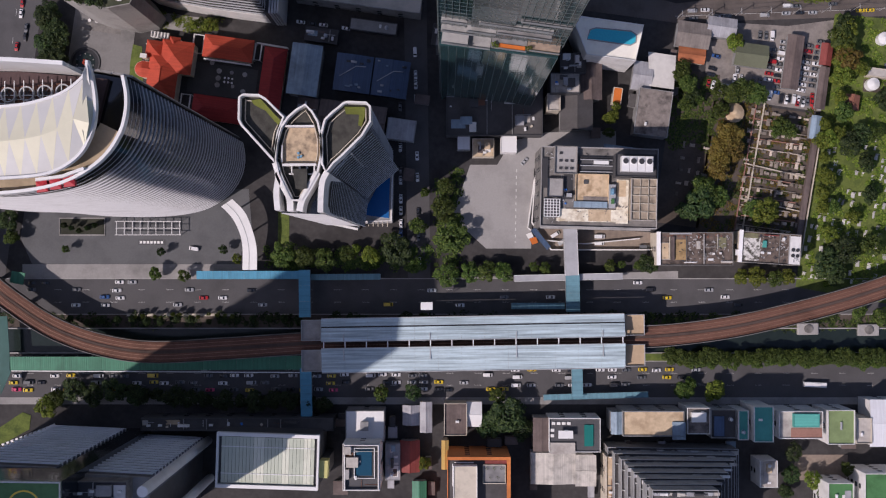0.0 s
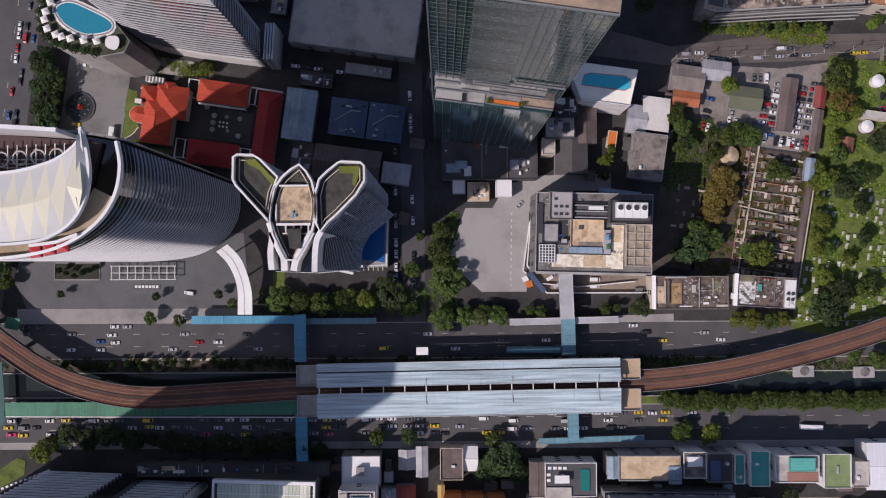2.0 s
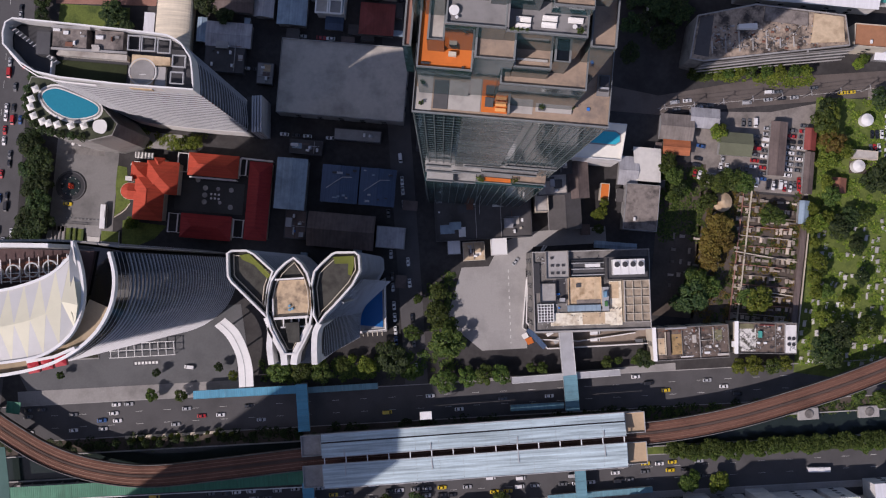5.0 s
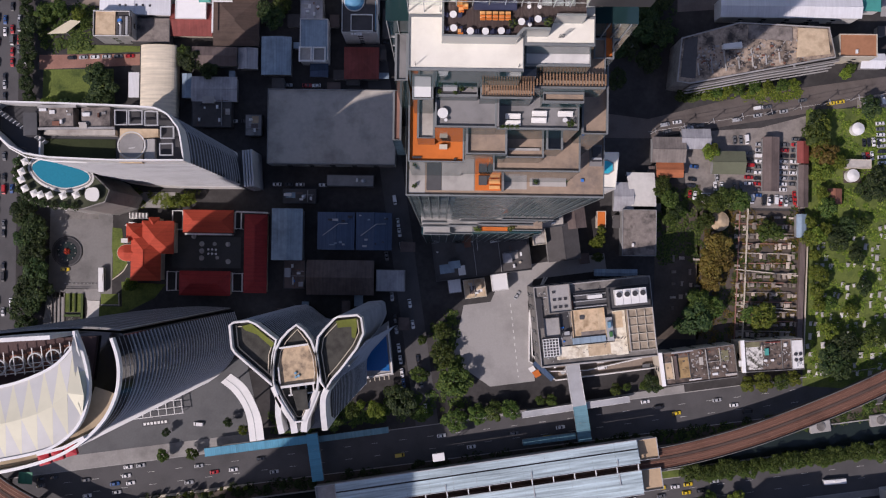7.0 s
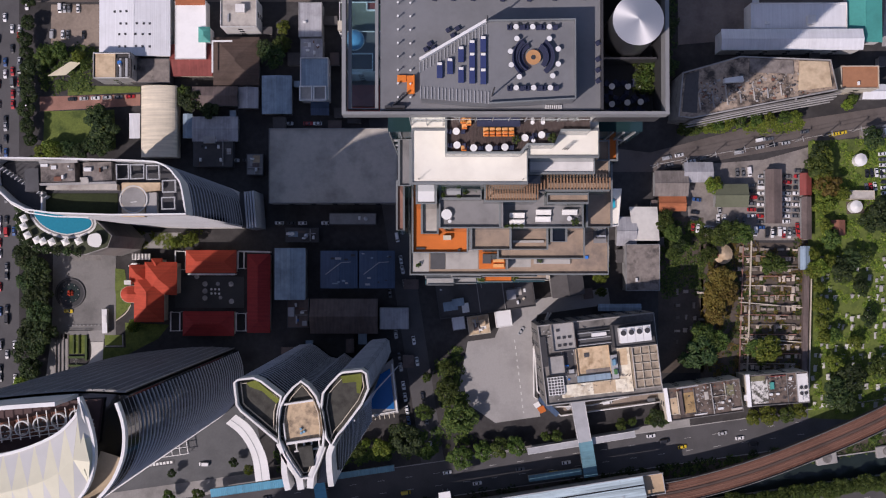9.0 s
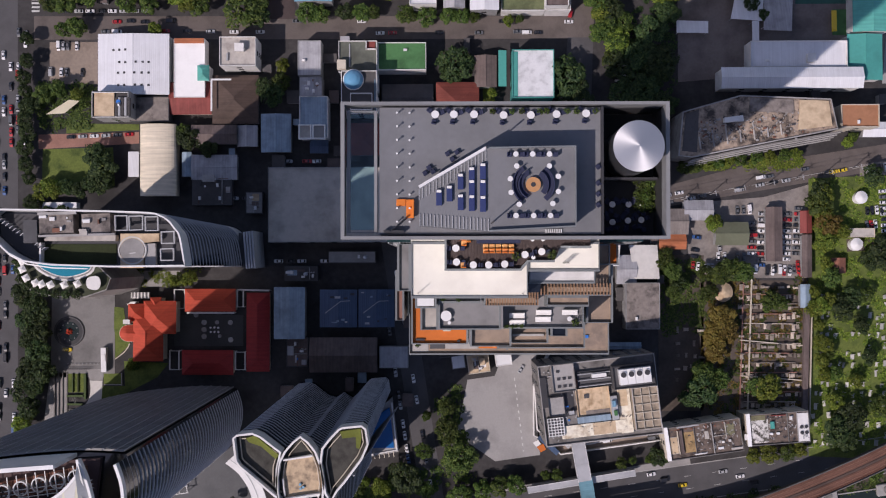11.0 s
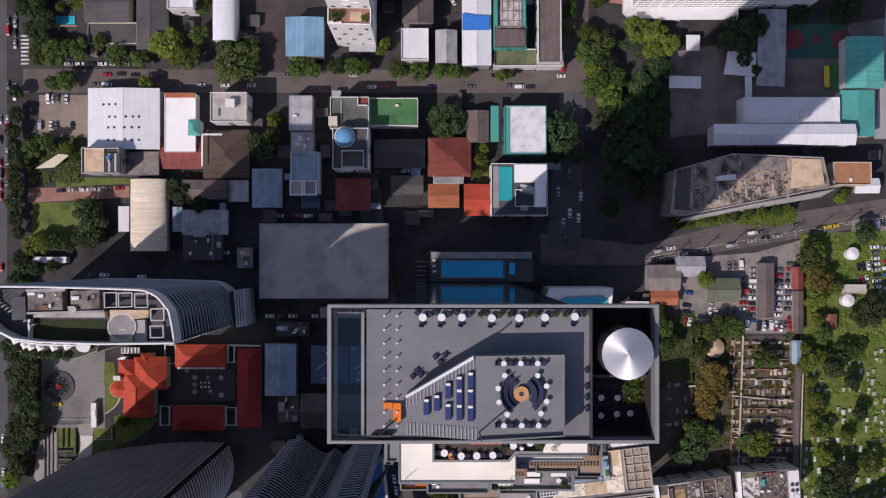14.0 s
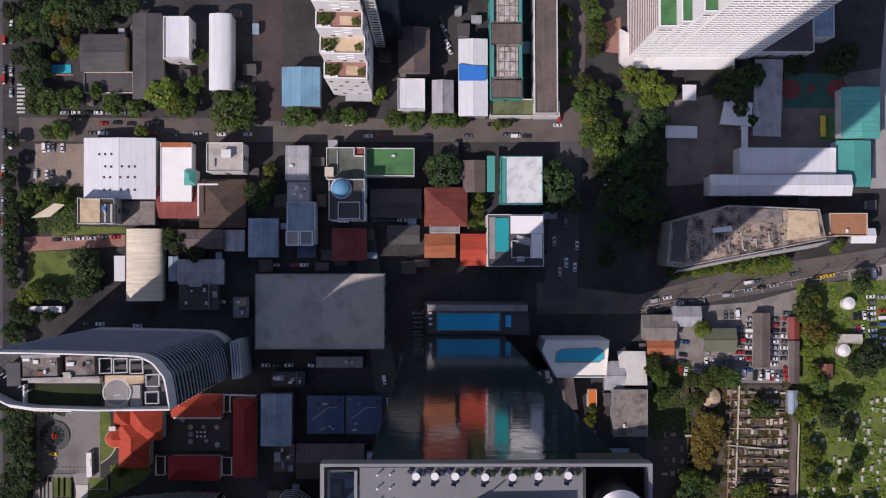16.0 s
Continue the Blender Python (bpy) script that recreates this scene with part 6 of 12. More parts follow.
part("planted_roof", prism([(-118.1, 111.8), (-95.0, 108.7), (-95.9, 102.3), (-118.9, 105.4)], 106.4, 106.7), surface("dark_roof_grass", (0.03, 0.04, 0.014), 0.95, 0.4, 1.2, 0.4, 0.3), hotel, "dark planted roof court")
part("service_ledge", prism([(-116.6, 112.6), (-94.3, 109.6), (-94.0, 111.4), (-116.3, 114.2)], 106.4, 109.6), ROOF_PALE, hotel)
part("helipad_deck", prism([(-94.0, 100.9), (-86.8, 99.9), (-85.7, 107.8), (-80.8, 107.7), (-80.5, 110.1), (-92.6, 111.7)], 106.4, 109), ROOF_TAN, hotel)
part("helipad_disc", add_cyl(bmesh.new(), -89.6, 105.9, 3.9, 108.9, 109.03, 30), PAVING, hotel)
part("helipad_mark", add_box(bmesh.new(), -90.6, -88.6, 104.9, 105.2, 109.03, 109.06), WHITE_LINE, hotel)
part("roof_rail", band([(-131.4, 114.2), (-127.6, 109.4), (-122.8, 106.0), (-114.8, 103.7), (-104.0, 102.0)], 0.35, 109.5, 110.3), METAL_WHITE, hotel, "white outer roof rail")
for k in range(14):
    part("screen_bar", band([(-130.8 + k * 1.05, 121.5 - k * 0.9), (-129.6 + k * 1.05, 122.2 - k * 0.9)], 0.25, 108.0, 111.0), METAL_GREY, hotel)
part("side_beam", band([(-118.0, 112.3), (-118.9, 105.6)], 0.5, 106.4, 109.5), METAL_WHITE, hotel)
part("lift_room", prism([(-122.2, 112.6), (-117.9, 112.2), (-117.2, 119.3), (-121.5, 119.8)], 106.4, 112), WALL_DARK, hotel)
part("walkway", prism([(-86.4, 100.2), (-83.0, 99.9), (-82.2, 107.2), (-85.4, 107.5)], 106.4, 108.4), CONCRETE, hotel)
part("helipad_ring", add_band(bmesh.new(), [(-89.6 + 4.5 * math.cos(a * 0.2618), 105.9 + 4.5 * math.sin(a * 0.2618)) for a in range(24)], [(-89.6 + 4.1 * math.cos(a * 0.2618), 105.9 + 4.1 * math.sin(a * 0.2618)) for a in range(24)], 109.0, 109.05, True), WHITE_LINE, hotel, "pale painted landing circle")
part("roof_frame", rim([(-93.6, 112.6), (-89.5, 112.2), (-89, 117), (-93.1, 117.5)], 0.45, 110.2, 111.2), METAL_GREY, hotel, "grey steel roof frame")
part("roof_frame", rim([(-89.2, 112.1), (-84.7, 111.7), (-84.2, 116.3), (-88.7, 116.8)], 0.45, 110.2, 111.2), METAL_GREY, hotel, "grey steel roof frame")
part("roof_frame", rim([(-84.2, 111.3), (-79.9, 110.8), (-79.5, 115.4), (-83.7, 115.9)], 0.45, 110.2, 111.2), METAL_GREY, hotel, "grey steel roof frame")
part("roof_frame", rim([(-79.7, 106.6), (-75.4, 106.1), (-75, 110.1), (-79.3, 110.5)], 0.45, 110.2, 111.2), METAL_GREY, hotel, "grey steel roof frame")
part("roof_frame", rim([(-80.6, 101.3), (-76.3, 100.8), (-75.9, 104.8), (-80.2, 105.2)], 0.45, 110.2, 111.2), METAL_GREY, hotel, "grey steel roof frame")
part("beam", prism([(-116.6, 120.7), (-104.6, 119.4), (-104.5, 120.3), (-116.6, 121.6)], 111.5, 112.3), CONCRETE, hotel)
part("beam", prism([(-117.3, 113.8), (-93.4, 111.2), (-93.3, 111.9), (-117.3, 114.5)], 111.5, 112.3), CONCRETE, hotel)

for bx0, bx1, by0, by1, z in ((-116.4, -107, 115.2, 120.2, 111.5), (-103.2, -95.4, 113.2, 118.0, 111.5)):
    rnd = random.Random(int(bx0 * 3))
    for k in range(7):
        slab_piece(rnd.choice(("roof_unit", "duct", "roof_patch")), rnd.choice((METAL_GREY, METAL_DARK, ROOF_PALE, CONCRETE, METAL_WHITE, RUST)), hotel, rnd.uniform(bx0, bx1), rnd.uniform(by0, by1), z, rnd.uniform(0.4, 2.6), rnd.uniform(0.4, 1.6), rnd.uniform(0.2, 1.3), -6.4)
deck = thing("pool_terrace", "low terrace with a kidney-shaped pool and white parasols", "terrace")
terr = [(-151.7, 120.3), (-155.5, 111.6), (-154.6, 103.7), (-149.4, 98.8), (-142, 96.1), (-130.2, 94.2), (-121.5, 95.9), (-119.3, 100.3), (-124.1, 106.4), (-143.7, 118.9)]
part("wall", prism(terr, -0.3, 43.0), CONCRETE, deck)
part("floor", prism(offset_line(terr, -0.4, True), 43.0, 43.2), surface("planted_terrace", (0.07, 0.08, 0.05), 0.95, 0.4, 1.2, 0.4, 0.3), deck)
pool_line = smooth_line([(-147.4, 113.3), (-142.6, 115), (-135.8, 112.5), (-127.1, 107.8), (-127.6, 104.3), (-135.9, 103.1), (-142.8, 106), (-146.5, 109.7)], 4, True)
part("pool_deck", prism(offset_line(pool_line, -1.8, True), 43.2, 43.3), WALL_WHITE, deck, "white pool surround")
part("pool", prism(pool_line, 43.3, 43.42), pool_water("teal_pool_water", (0.02, 0.22, 0.32)), deck, "kidney-shaped teal pool")
part("pool_edge", rim(offset_line(pool_line, -0.5, True), 0.5, 43.3, 43.5), PAVING, deck)
part("bar_roof", prism(smooth_line([(-127.3, 101.3), (-123.4, 101.5), (-122.6, 98.6), (-124.3, 96.4), (-127.8, 97.8)], 4, True), 45.2, 45.6), METAL_WHITE, deck, "round white bar roof")
part("bar_post", add_cyl(bmesh.new(), -125.5, 99.3, 0.4, 43.2, 45.2, 10), METAL_WHITE, deck)
for k, (x, y) in enumerate([(-152.9, 115.3), (-153.8, 111.8), (-153.6, 108.3), (-153.4, 104.8), (-151.2, 101.7), (-148.1, 99.5), (-144.7, 98.1), (-140.8, 97.2), (-136.8, 96.3), (-132.9, 95.8)]):
    b = new("hedge_shrub", TREES.setdefault(f"hedge{k % 2}", crown_mesh(60 + k % 2, LEAF_DARK, r=2.0, leaves=320, size=0.8, lobes=6)))
    b.parent, b.location = deck, (x, y, 44.2)


def parasol(x, y, z, w=2.6):
    p = thing("parasol", "square white parasol beside the hotel pool", "parasol", x, y, z, 20, "pool parasols")
    part("canopy", hip(w, w, 2.5, 0.9, over=0, thick=0.1), WHITE_CLOTH, p)
    part("pole", add_cyl(bmesh.new(), 0, 0, 0.06, 0, 2.6, 8), METAL_DARK, p)


for x, y in [(-149.2, 114.7), (-151, 111), (-151.4, 108), (-150.4, 104.5), (-147.1, 102.2), (-141.5, 100.7), (-136.3, 100), (-131.3, 99.7), (-144.9, 101.4)]:
    parasol(x, y, 43.2)

annex = thing("hotel_annex", "narrow wing with vertical grey slats beside the hotel", "building")
part("wall", prism([(-72.7, 112.1), (-69, 111.6), (-69.2, 97.4), (-73.6, 98)], -0.3, 22), WALL_DARK, annex)
for k in range(4):
    part("slat", prism([(x + k * 1.1, y) for x, y in [(-70.5, 112.2), (-69.8, 112.1), (-70.6, 97.2), (-71.3, 97.3)]], 2, 24), FIN, annex)


# ---------------- low buildings: north-west block ----------------
pitched_building("market_hall", "large hall with white metal roof and skylights", -109.8, 189.1, 29.5, 25.2, -7.5, 8, SHEET_WHITE, WALL_WHITE, along="Y", rise=1.6)
flat_building("shop_building", "low shop with white flat roof", -87.0, 184.6, 13.0, 24.6, -7.5, 7, WALL_WHITE, WALL_BRIGHT, plant=0, seed=3, hut=False, lip=0.4)
pitched_building("house", "house with maroon metal roof", -88.8, 172.4, 17.5, 13.3, -7.5, 4.5, SHEET_MAROON, WALL_CREAM, along="X", rise=1.5)
pitched_building("house", "old house with dark brown hipped roof", -69.9, 169.3, 18.9, 19.9, -7.5, 5, TILE_BROWN, WALL_GREY, "hip", rise=4)
flat_building("apartment_block", "white block with rooftop plant", -64.9, 187.4, 14.9, 12.1, -7.5, 13, WALL_WHITE, ROOF_PALE, plant=1, seed=5)
flat_building("apartment_block", "worn block with beige flat roof", -119.5, 172.4, 15.5, 10.7, -7.5, 14, WALL_GREY, ROOF_DARK, plant=1, seed=6, hut=False)
flat_building("shed", "low shed with dark flat roof", -106.2, 169.9, 16.3, 10.4, -7.5, 6, WALL_DARK, ROOF_WORN, plant=0, seed=7, hut=False, lip=0.3)
pitched_building("sports_hall", "hall with cream vaulted metal roof", -105.3, 148, 15.3, 30.2, -7.5, 6, SHEET_CREAM, WALL_CREAM, "barrel", rise=3)
pitched_building("shed", "shed with grey metal roof", -82.5, 142, 19, 10.2, -7.5, 5, SHEET_GREY, WALL_GREY, along="X", rise=0.8)
pitched_building("shed", "narrow shed with pale blue roof", -93.9, 144.8, 3.6, 10, -7.5, 5, SHEET_STEEL, WALL_GREY, along="Y", rise=0.5)
pitched_building("house", "house with dark grey roof", -80.5, 155.6, 18.9, 7.8, -7.5, 6, SHEET_BROWN, WALL_GREY, along="X")
pitched_building("house", "house with pale grey roof", -66.9, 153.2, 8.1, 8.6, -7.5, 5, SHEET_GREY, WALL_GREY)
pitched_building("house", "house with steel-blue roof", -54.6, 152.7, 12.3, 15.9, -7.5, 6, SHEET_STEEL, WALL_GREY, along="Y", rise=1)
# north row
pitched_building("house", "large house with dark grey roof", -110.8, 238.1, 18.4, 15.4, -7.4, 7, surface("slate_roof", (0.09, 0.085, 0.085), 0.8, 0.15, 1.2, 0.3, 0.2, ribs=("Y", 0.4)), WALL_CREAM, along="X", rise=2)
pitched_building("long_hall", "long hall with dark grey roof", -92.7, 234.4, 11.8, 35.6, -7.4, 7, ROOF_DARK, WALL_CREAM, along="Y", rise=1.5)
flat_building("annex", "low annex with pale wall and grey roof", -110.9, 226.2, 20.4, 8.8, -7.4, 4, WALL_CREAM, ROOF_DARK, plant=0, seed=11, hut=False)
flat_building("town_house", "white house with white metal roof", -78.5, 239.3, 10.5, 17.6, -7.4, 12, WALL_WHITE, SHEET_WHITE, plant=0, seed=12, hut=False)
pitched_building("warehouse", "long warehouse with white vaulted roof", -61.8, 231.7, 9.6, 31.9, -7.4, 9, SHEET_WHITE, WALL_WHITE, "barrel", rise=2.2)
pitched_building("office_building", "building with light blue metal roof", -30.3, 212.9, 15.5, 16, -7.4, 10, SHEET_BLUE, WALL_GREY, along="Y", rise=1.2)
flat_building("shophouse", "shophouse with white flat roof", 14.8, 203.8, 11.3, 13, -7.4, 10, WALL_WHITE, SHEET_WHITE, plant=0, seed=21, hut=False)
pitched_building("shophouse", "shophouse with worn dark roof", 18.4, 221.8, 12.7, 18.9, -7.4, 10, SHEET_BROWN, WALL_GREY, along="Y")
pitched_building("shophouse", "shophouse with grey sheet roof", 27.7, 201.3, 8.7, 13.5, -7.4, 9, SHEET_GREY, WALL_GREY, along="Y")
pitched_building("shophouse", "shophouse with pale roof", 41.2, 207.3, 11.8, 31.8, -7.4, 11, SHEET_WHITE, WALL_GREY, along="Y", rise=1)
row = flat_building("shophouse_row", "long shophouse with green-edged brown roof", 57.4, 225.9, 13.4, 59.7, -7.3, 14, TEAL_PAINT, ROOF_WORN, plant=0, seed=23, hut=False)
GRATE = surface("pale_stained_slab", (0.5, 0.46, 0.43), 0.9, 0.25, 0.8, 0.6, 0.15, stain_col=(0.2, 0.16, 0.14), large=0.35)
for y, d in ((-14.6, 12.0), (8.6, 13.0)):
    part("pale_slab", box(8.6, d, 14.12, 14.6, 0.4, y), GRATE, row, "pale stained roof slab")
    for k in range(4):
        part("slab_joint", box(0.3, d, 14.6, 14.75, -3.2 + k * 2.3, y), ROOF_WORN, row)
    for k in range(3):
        part("slab_joint", box(8.6, 0.3, 14.6, 14.76, 0.4, y - d / 3 + k * d / 3), ROOF_WORN, row)
    for sx in (-1, 1):
        part("green_net", box(1.1, d + 1.0, 14.12, 15.6, sx * 5.8, y), TEAL_PAINT, row, "green netting along the roof edge")
for y, d in ((-26.0, 7.0), (-3.2, 8.0), (22.0, 10.0)):
    part("roof_shed", box(12.4, d, 14.12, 15.6, 0, y), SHEET_BROWN, row, "brown sheet roof shed")
flat_building("shophouse_row", "long shophouse with brown flat roof", 73.2, 220.9, 9.6, 65.6, -7.3, 14, WALL_WHITE, SHEET_BROWN, plant=0, seed=24, hut=False)
flat_building("garden_terrace", "low block with a planted roof", 55.9, 193.1, 18, 7.1, -7.4, 8, WALL_WHITE, surface("moss_roof", (0.14, 0.16, 0.08), 0.95, 0.4, 0.9, 0.5, 0.2), plant=0, seed=25, hut=False)
# south of the lane
flat_building("shophouse", "narrow shophouse with pale grey roof", -36.2, 181.7, 9.7, 14.6, -7.5, 9, WALL_GREY, SHEET_GREY, plant=1, seed=31, hut=False, lip=0.3)
flat_building("shophouse", "narrow shophouse with grey roof", -37.3, 169.8, 9.4, 8.5, -7.5, 8, WALL_GREY, SHEET_GREY, plant=2, seed=32, hut=False, lip=0.3)
blk = flat_building("apartment_block", "white block with parapets and grey roof", -15.7, 178.3, 15.8, 13.1, -7.5, 14, WALL_WHITE, surface("mossy_roof", (0.13, 0.14, 0.115), 0.9, 0.25, 0.8, 0.4, 0.15), plant=0, seed=33, hut=False)
part("stair_hut", box(3.6, 3.8, 14.1, 17.0, -6.6, -3.6), WALL_CREAM, blk)
part("low_wall", box(4.2, 0.4, 14.1, 15.6, 5.4, 3.0), WALL_WHITE, blk)
part("low_wall", box(0.4, 3.4, 14.1, 15.6, 3.5, 4.6), WALL_WHITE, blk)
part("roof_duct", box(0.5, 9.5, 14.1, 14.6, -3.4, 0.6), METAL_GREY, blk)
part("roof_tiles", box(3.6, 3.0, 14.1, 14.3, 5.4, 4.8), SHEET_MAROON, blk)
flat_building("office_building", "building with flat green painted roof", 2.4, 176.9, 20, 11.5, -7.5, 10, WALL_WHITE, PAINT_GREEN, plant=1, seed=34, hut=False)
flat_building("apartment_block", "white block with blue glass dome and roof terrace", -16.8, 163, 14.4, 16.5, -7.5, 20, WALL_WHITE, ROOF_DARK, plant=0, seed=35, hut=False)
flat_building("house", "small white house with roof decks", -37.6, 156.6, 11.7, 17.4, -7.5, 10, WALL_WHITE, SHEET_STEEL, plant=0, seed=36, hut=False)
pitched_building("house", "house with dark maroon-brown roof", -19.2, 145.3, 14.2, 13, -7.5, 6, SHEET_MAROON, WALL_GREY, "hip", rise=2)
pitched_building("house", "low house with dark roof", 2.4, 159.9, 21.1, 11.9, -7.5, 5, ROOF_DARK, WALL_GREY, along="X")
pitched_building("house", "house with reddish-brown hipped roof", 23, 155.6, 17.6, 15.9, -7.5, 6, surface("russet_roof_tiles", (0.2, 0.05, 0.036), 0.8, 0.15, 1.4, 0.25, 0.2, ribs=("Y", 0.4)), WALL_CREAM, "hip", rise=3.5)
pitched_building("house", "house with orange tiled roof", 18.4, 139.7, 12.6, 9.7, -7.5, 6, TILE_ORANGE, WALL_CREAM, along="X", rise=2)
pitched_building("house", "house with bright red-orange roof", 32.3, 136.2, 11.1, 13, -7.5, 6, TILE_RED, WALL_CREAM, along="X", rise=2)
pitched_building("house", "house with mottled brown-grey roof", 36.5, 166.8, 9, 13.1, -7.5, 6, SHEET_BROWN, WALL_GREY, along="Y")
flat_building("town_house", "house with teal walls and stained white roof", 55.6, 162.2, 17.4, 20, -7.5, 11, TEAL_PAINT, surface("stained_white_roof", (0.7, 0.71, 0.72), 0.75, 0.15, 0.6, 0.45, 0.1, stain_col=(0.4, 0.41, 0.42), large=0.3), plant=0, seed=37, hut=False)
blk = flat_building("apartment_block", "white block with a roof pool deck and penthouse", 49.4, 137.7, 23, 21.3, -7.5, 16, WALL_WHITE, WALL_DARK, plant=0, seed=38, hut=False)
part("roof_pool", box(5.4, 13.9, 16.12, 16.5, -5.6, 2.3), pool_water("lagoon_pool_water", (0.02, 0.34, 0.36)), blk, "turquoise roof pool")
part("pool_deck", box(2.4, 17.0, 16.12, 16.35, -9.6, 1.0), PAVING, blk)
part("penthouse", box(13.0, 7.2, 16.12, 19.0, 4.4, 6.4), WALL_BRIGHT, blk, "white penthouse roof")
part("penthouse", box(4.4, 10.0, 16.12, 19.0, 8.5, -2.3), WALL_BRIGHT, blk)
for k in range(6):
    part("stair_flight", box(1.1, 3.2, 16.12, 16.5 + k * 0.4, 1.0 + k * 0.9, 0.6 - k * 0.25), METAL_GREY, blk)
part("roof_frame", rim(rect(8.0, 7.0, 2.2, -3.6), 0.35, 16.12, 18.2), WALL_WHITE, blk)
part("roof_unit", box(3.0, 2.2, 16.12, 17.4, 2.0, -7.6), METAL_GREY, blk)
pitched_building("house", "house with dark grey gabled roof", 3.8, 146.3, 13.3, 7.6, -7.5, 6, ROOF_DARK, WALL_GREY, along="X")
# roof terraces and small lots among the houses
dome_deck = thing("roof_terrace", "white framed roof terrace with dark paving below the dome", "terrace", -16.4, 158.6, 20.12, -7.5)
part("frame", rim(rect(9.0, 7.0), 0.45, 0, 1.2), WALL_WHITE, dome_deck)
part("paving", box(8.0, 6.0, 0, 0.15), ROOF_DARK, dome_deck)
part("rail", box(0.3, 12.0, 0, 1.0, 5.6, 3.0), SHEET_BLUE, dome_deck)
for k in range(4):
    part("seat", box(0.8, 0.8, 0, 0.6, -4.0 + k * 1.2, -4.6), METAL_WHITE, dome_deck)
twin = thing("roof_cabin", "pair of white framed roof decks on the small house", "terrace", -39.0, 150.4, 10.1, -7.5)
for x in (-2.9, 2.9):
    part("frame", rim(rect(5.4, 6.2, x, 0), 0.6, 0, 1.6), WALL_BRIGHT, twin)
    part("floor", box(4.6, 5.4, 0, 0.15, x, 0), ROOF_PALE if x < 0 else ROOF_GREY, twin)
flat_building("house", "small pale house with terrace behind the russet roof", 21.5, 147.9, 12.5, 6.4, -7.5, 6, WALL_WHITE, ROOF_GREY, plant=0, hut=False, lip=0.5)
pitched_building("garden_shed", "shed with blue sheet roof beside the hall", -37.6, 145.0, 7.4, 5.4, -7.5, 3.5, SHEET_NAVY, WALL_GREY, along="X", rise=0.4)
ground_patch("garden_bed", "narrow grassy garden between two houses", [(34.7, 161.0), (39.6, 161.6), (38.6, 143.6), (33.4, 144.2)], 0.12, GRASS, "garden")
shop_edge = thing("roof_strip", "orange tiled strip along the shop's roof edge", "roof", -85.6, 196.0, 7.0, -7.5)
part("tiles", box(12.4, 2.0, 0, 0.8), TILE_ORANGE, shop_edge)
worn_deck = thing("roof_slab", "stained cream slab on the worn block", "roof", -122.1, 172.6, 14.1, -7.5)
part("slab", box(8.2, 10.2, 0, 0.9), ROOF_TAN, worn_deck)
part("rail", rim(rect(15.0, 10.4, 2.6, -0.2), 0.25, 0.9, 1.6), METAL_WHITE, worn_deck)
part("tank", add_cyl(bmesh.new(), 6.0, 1.0, 0.9, 0, 1.6, 12), BLUE_TARP, worn_deck)
for k in range(5):
    part("awning", box(1.0, 7.6, 0, 1.2 + 0.1 * k, 5.0 + k * 1.3, -1.0), METAL_GREY if k % 2 else ROOF_DARK, worn_deck)
roof_lines = thing("roof_gutter", "white gutter along the old brown roof", "gutter", -79.0, 171.5, 8.6, -7.5)
part("gutter", box(0.7, 13.0, 0, 0.4, 0, 0), METAL_WHITE, roof_lines)
part("gutter", box(8.6, 0.7, 0, 0.4, 4.0, 6.8), METAL_WHITE, roof_lines)
# grey flat building
flat_building("exhibition_hall", "large building with plain pale flat roof", -34.5, 119.2, 53.4, 31.1, -7.5, 11, WALL_GREY, HALL_ROOF, plant=0, hut=False)
# east
pitched_building("shed", "shed with dusty brown sheet roof", 105.7, 93.4, 13.9, 10.5, -7.6, 5, surface("dusty_sheet_roof", (0.23, 0.2, 0.18), 0.8, 0.25, 0.7, 0.4, 0.1, ribs=("X", 0.7)), WALL_GREY, along="X")
pitched_building("shed", "shed with orange tiled roof", 105.2, 84.9, 11.3, 6, -7.6, 4, TILE_ORANGE, WALL_CREAM, along="X")
pitched_building("shed", "shed with pale metal roof", 117.7, 96.6, 12, 8.2, -7.6, 5, SHEET_GREY, WALL_GREY, along="X")
pitched_building("shed", "shed with olive green roof", 130.3, 84.9, 13.6, 9.5, -7.6, 5, surface("olive_roof", (0.13, 0.14, 0.09), 0.8, 0.15, 1.0, 0.3, 0.1), WALL_GREY, along="X")
pitched_building("shelter", "long shelter with grey-brown roof", 148.3, 82.3, 6.7, 22.7, -7.6, 4, SHEET_BROWN, WALL_GREY, along="Y", rise=0.8)
pitched_building("shed", "small shed with dark red roof", 162.4, 85.6, 4.6, 9.1, -7.6, 4, SHEET_MAROON, WALL_GREY, along="Y")
flat_building("house", "house with worn brown flat roof", 88.3, 59.9, 14.2, 19.4, -7.6, 8, WALL_GREY, ROOF_WORN, plant=1, seed=41, hut=False, lip=0.4)
pitched_building("shed", "small shed with pale blue roof", 157.8, 54.6, 3.8, 9.6, -7.6, 4, SHEET_STEEL, WALL_GREY, along="Y")
pitched_building("school_building", "long school building with white gabled roof", 162.6, 146.1, 59, 8.5, -7.5, 11, SHEET_WHITE, WALL_WHITE, along="X", rise=1.5)
flat_building("school_wing", "school wing with pale flat roof and plant", 167.4, 155.9, 40.4, 10.9, -7.5, 9, WALL_WHITE, SHEET_WHITE, plant=1, seed=42)
pitched_building("sports_roof", "covered court with teal metal roof", 201.2, 172, 15.8, 21.4, -7.4, 8, SHEET_TEAL, WALL_WHITE, along="Y", rise=1.5)
pitched_building("school_annex", "annex with dark teal roof", 195.7, 151.2, 14.4, 19.1, -7.5, 7, TEAL_PAINT, WALL_WHITE, along="Y", rise=1)
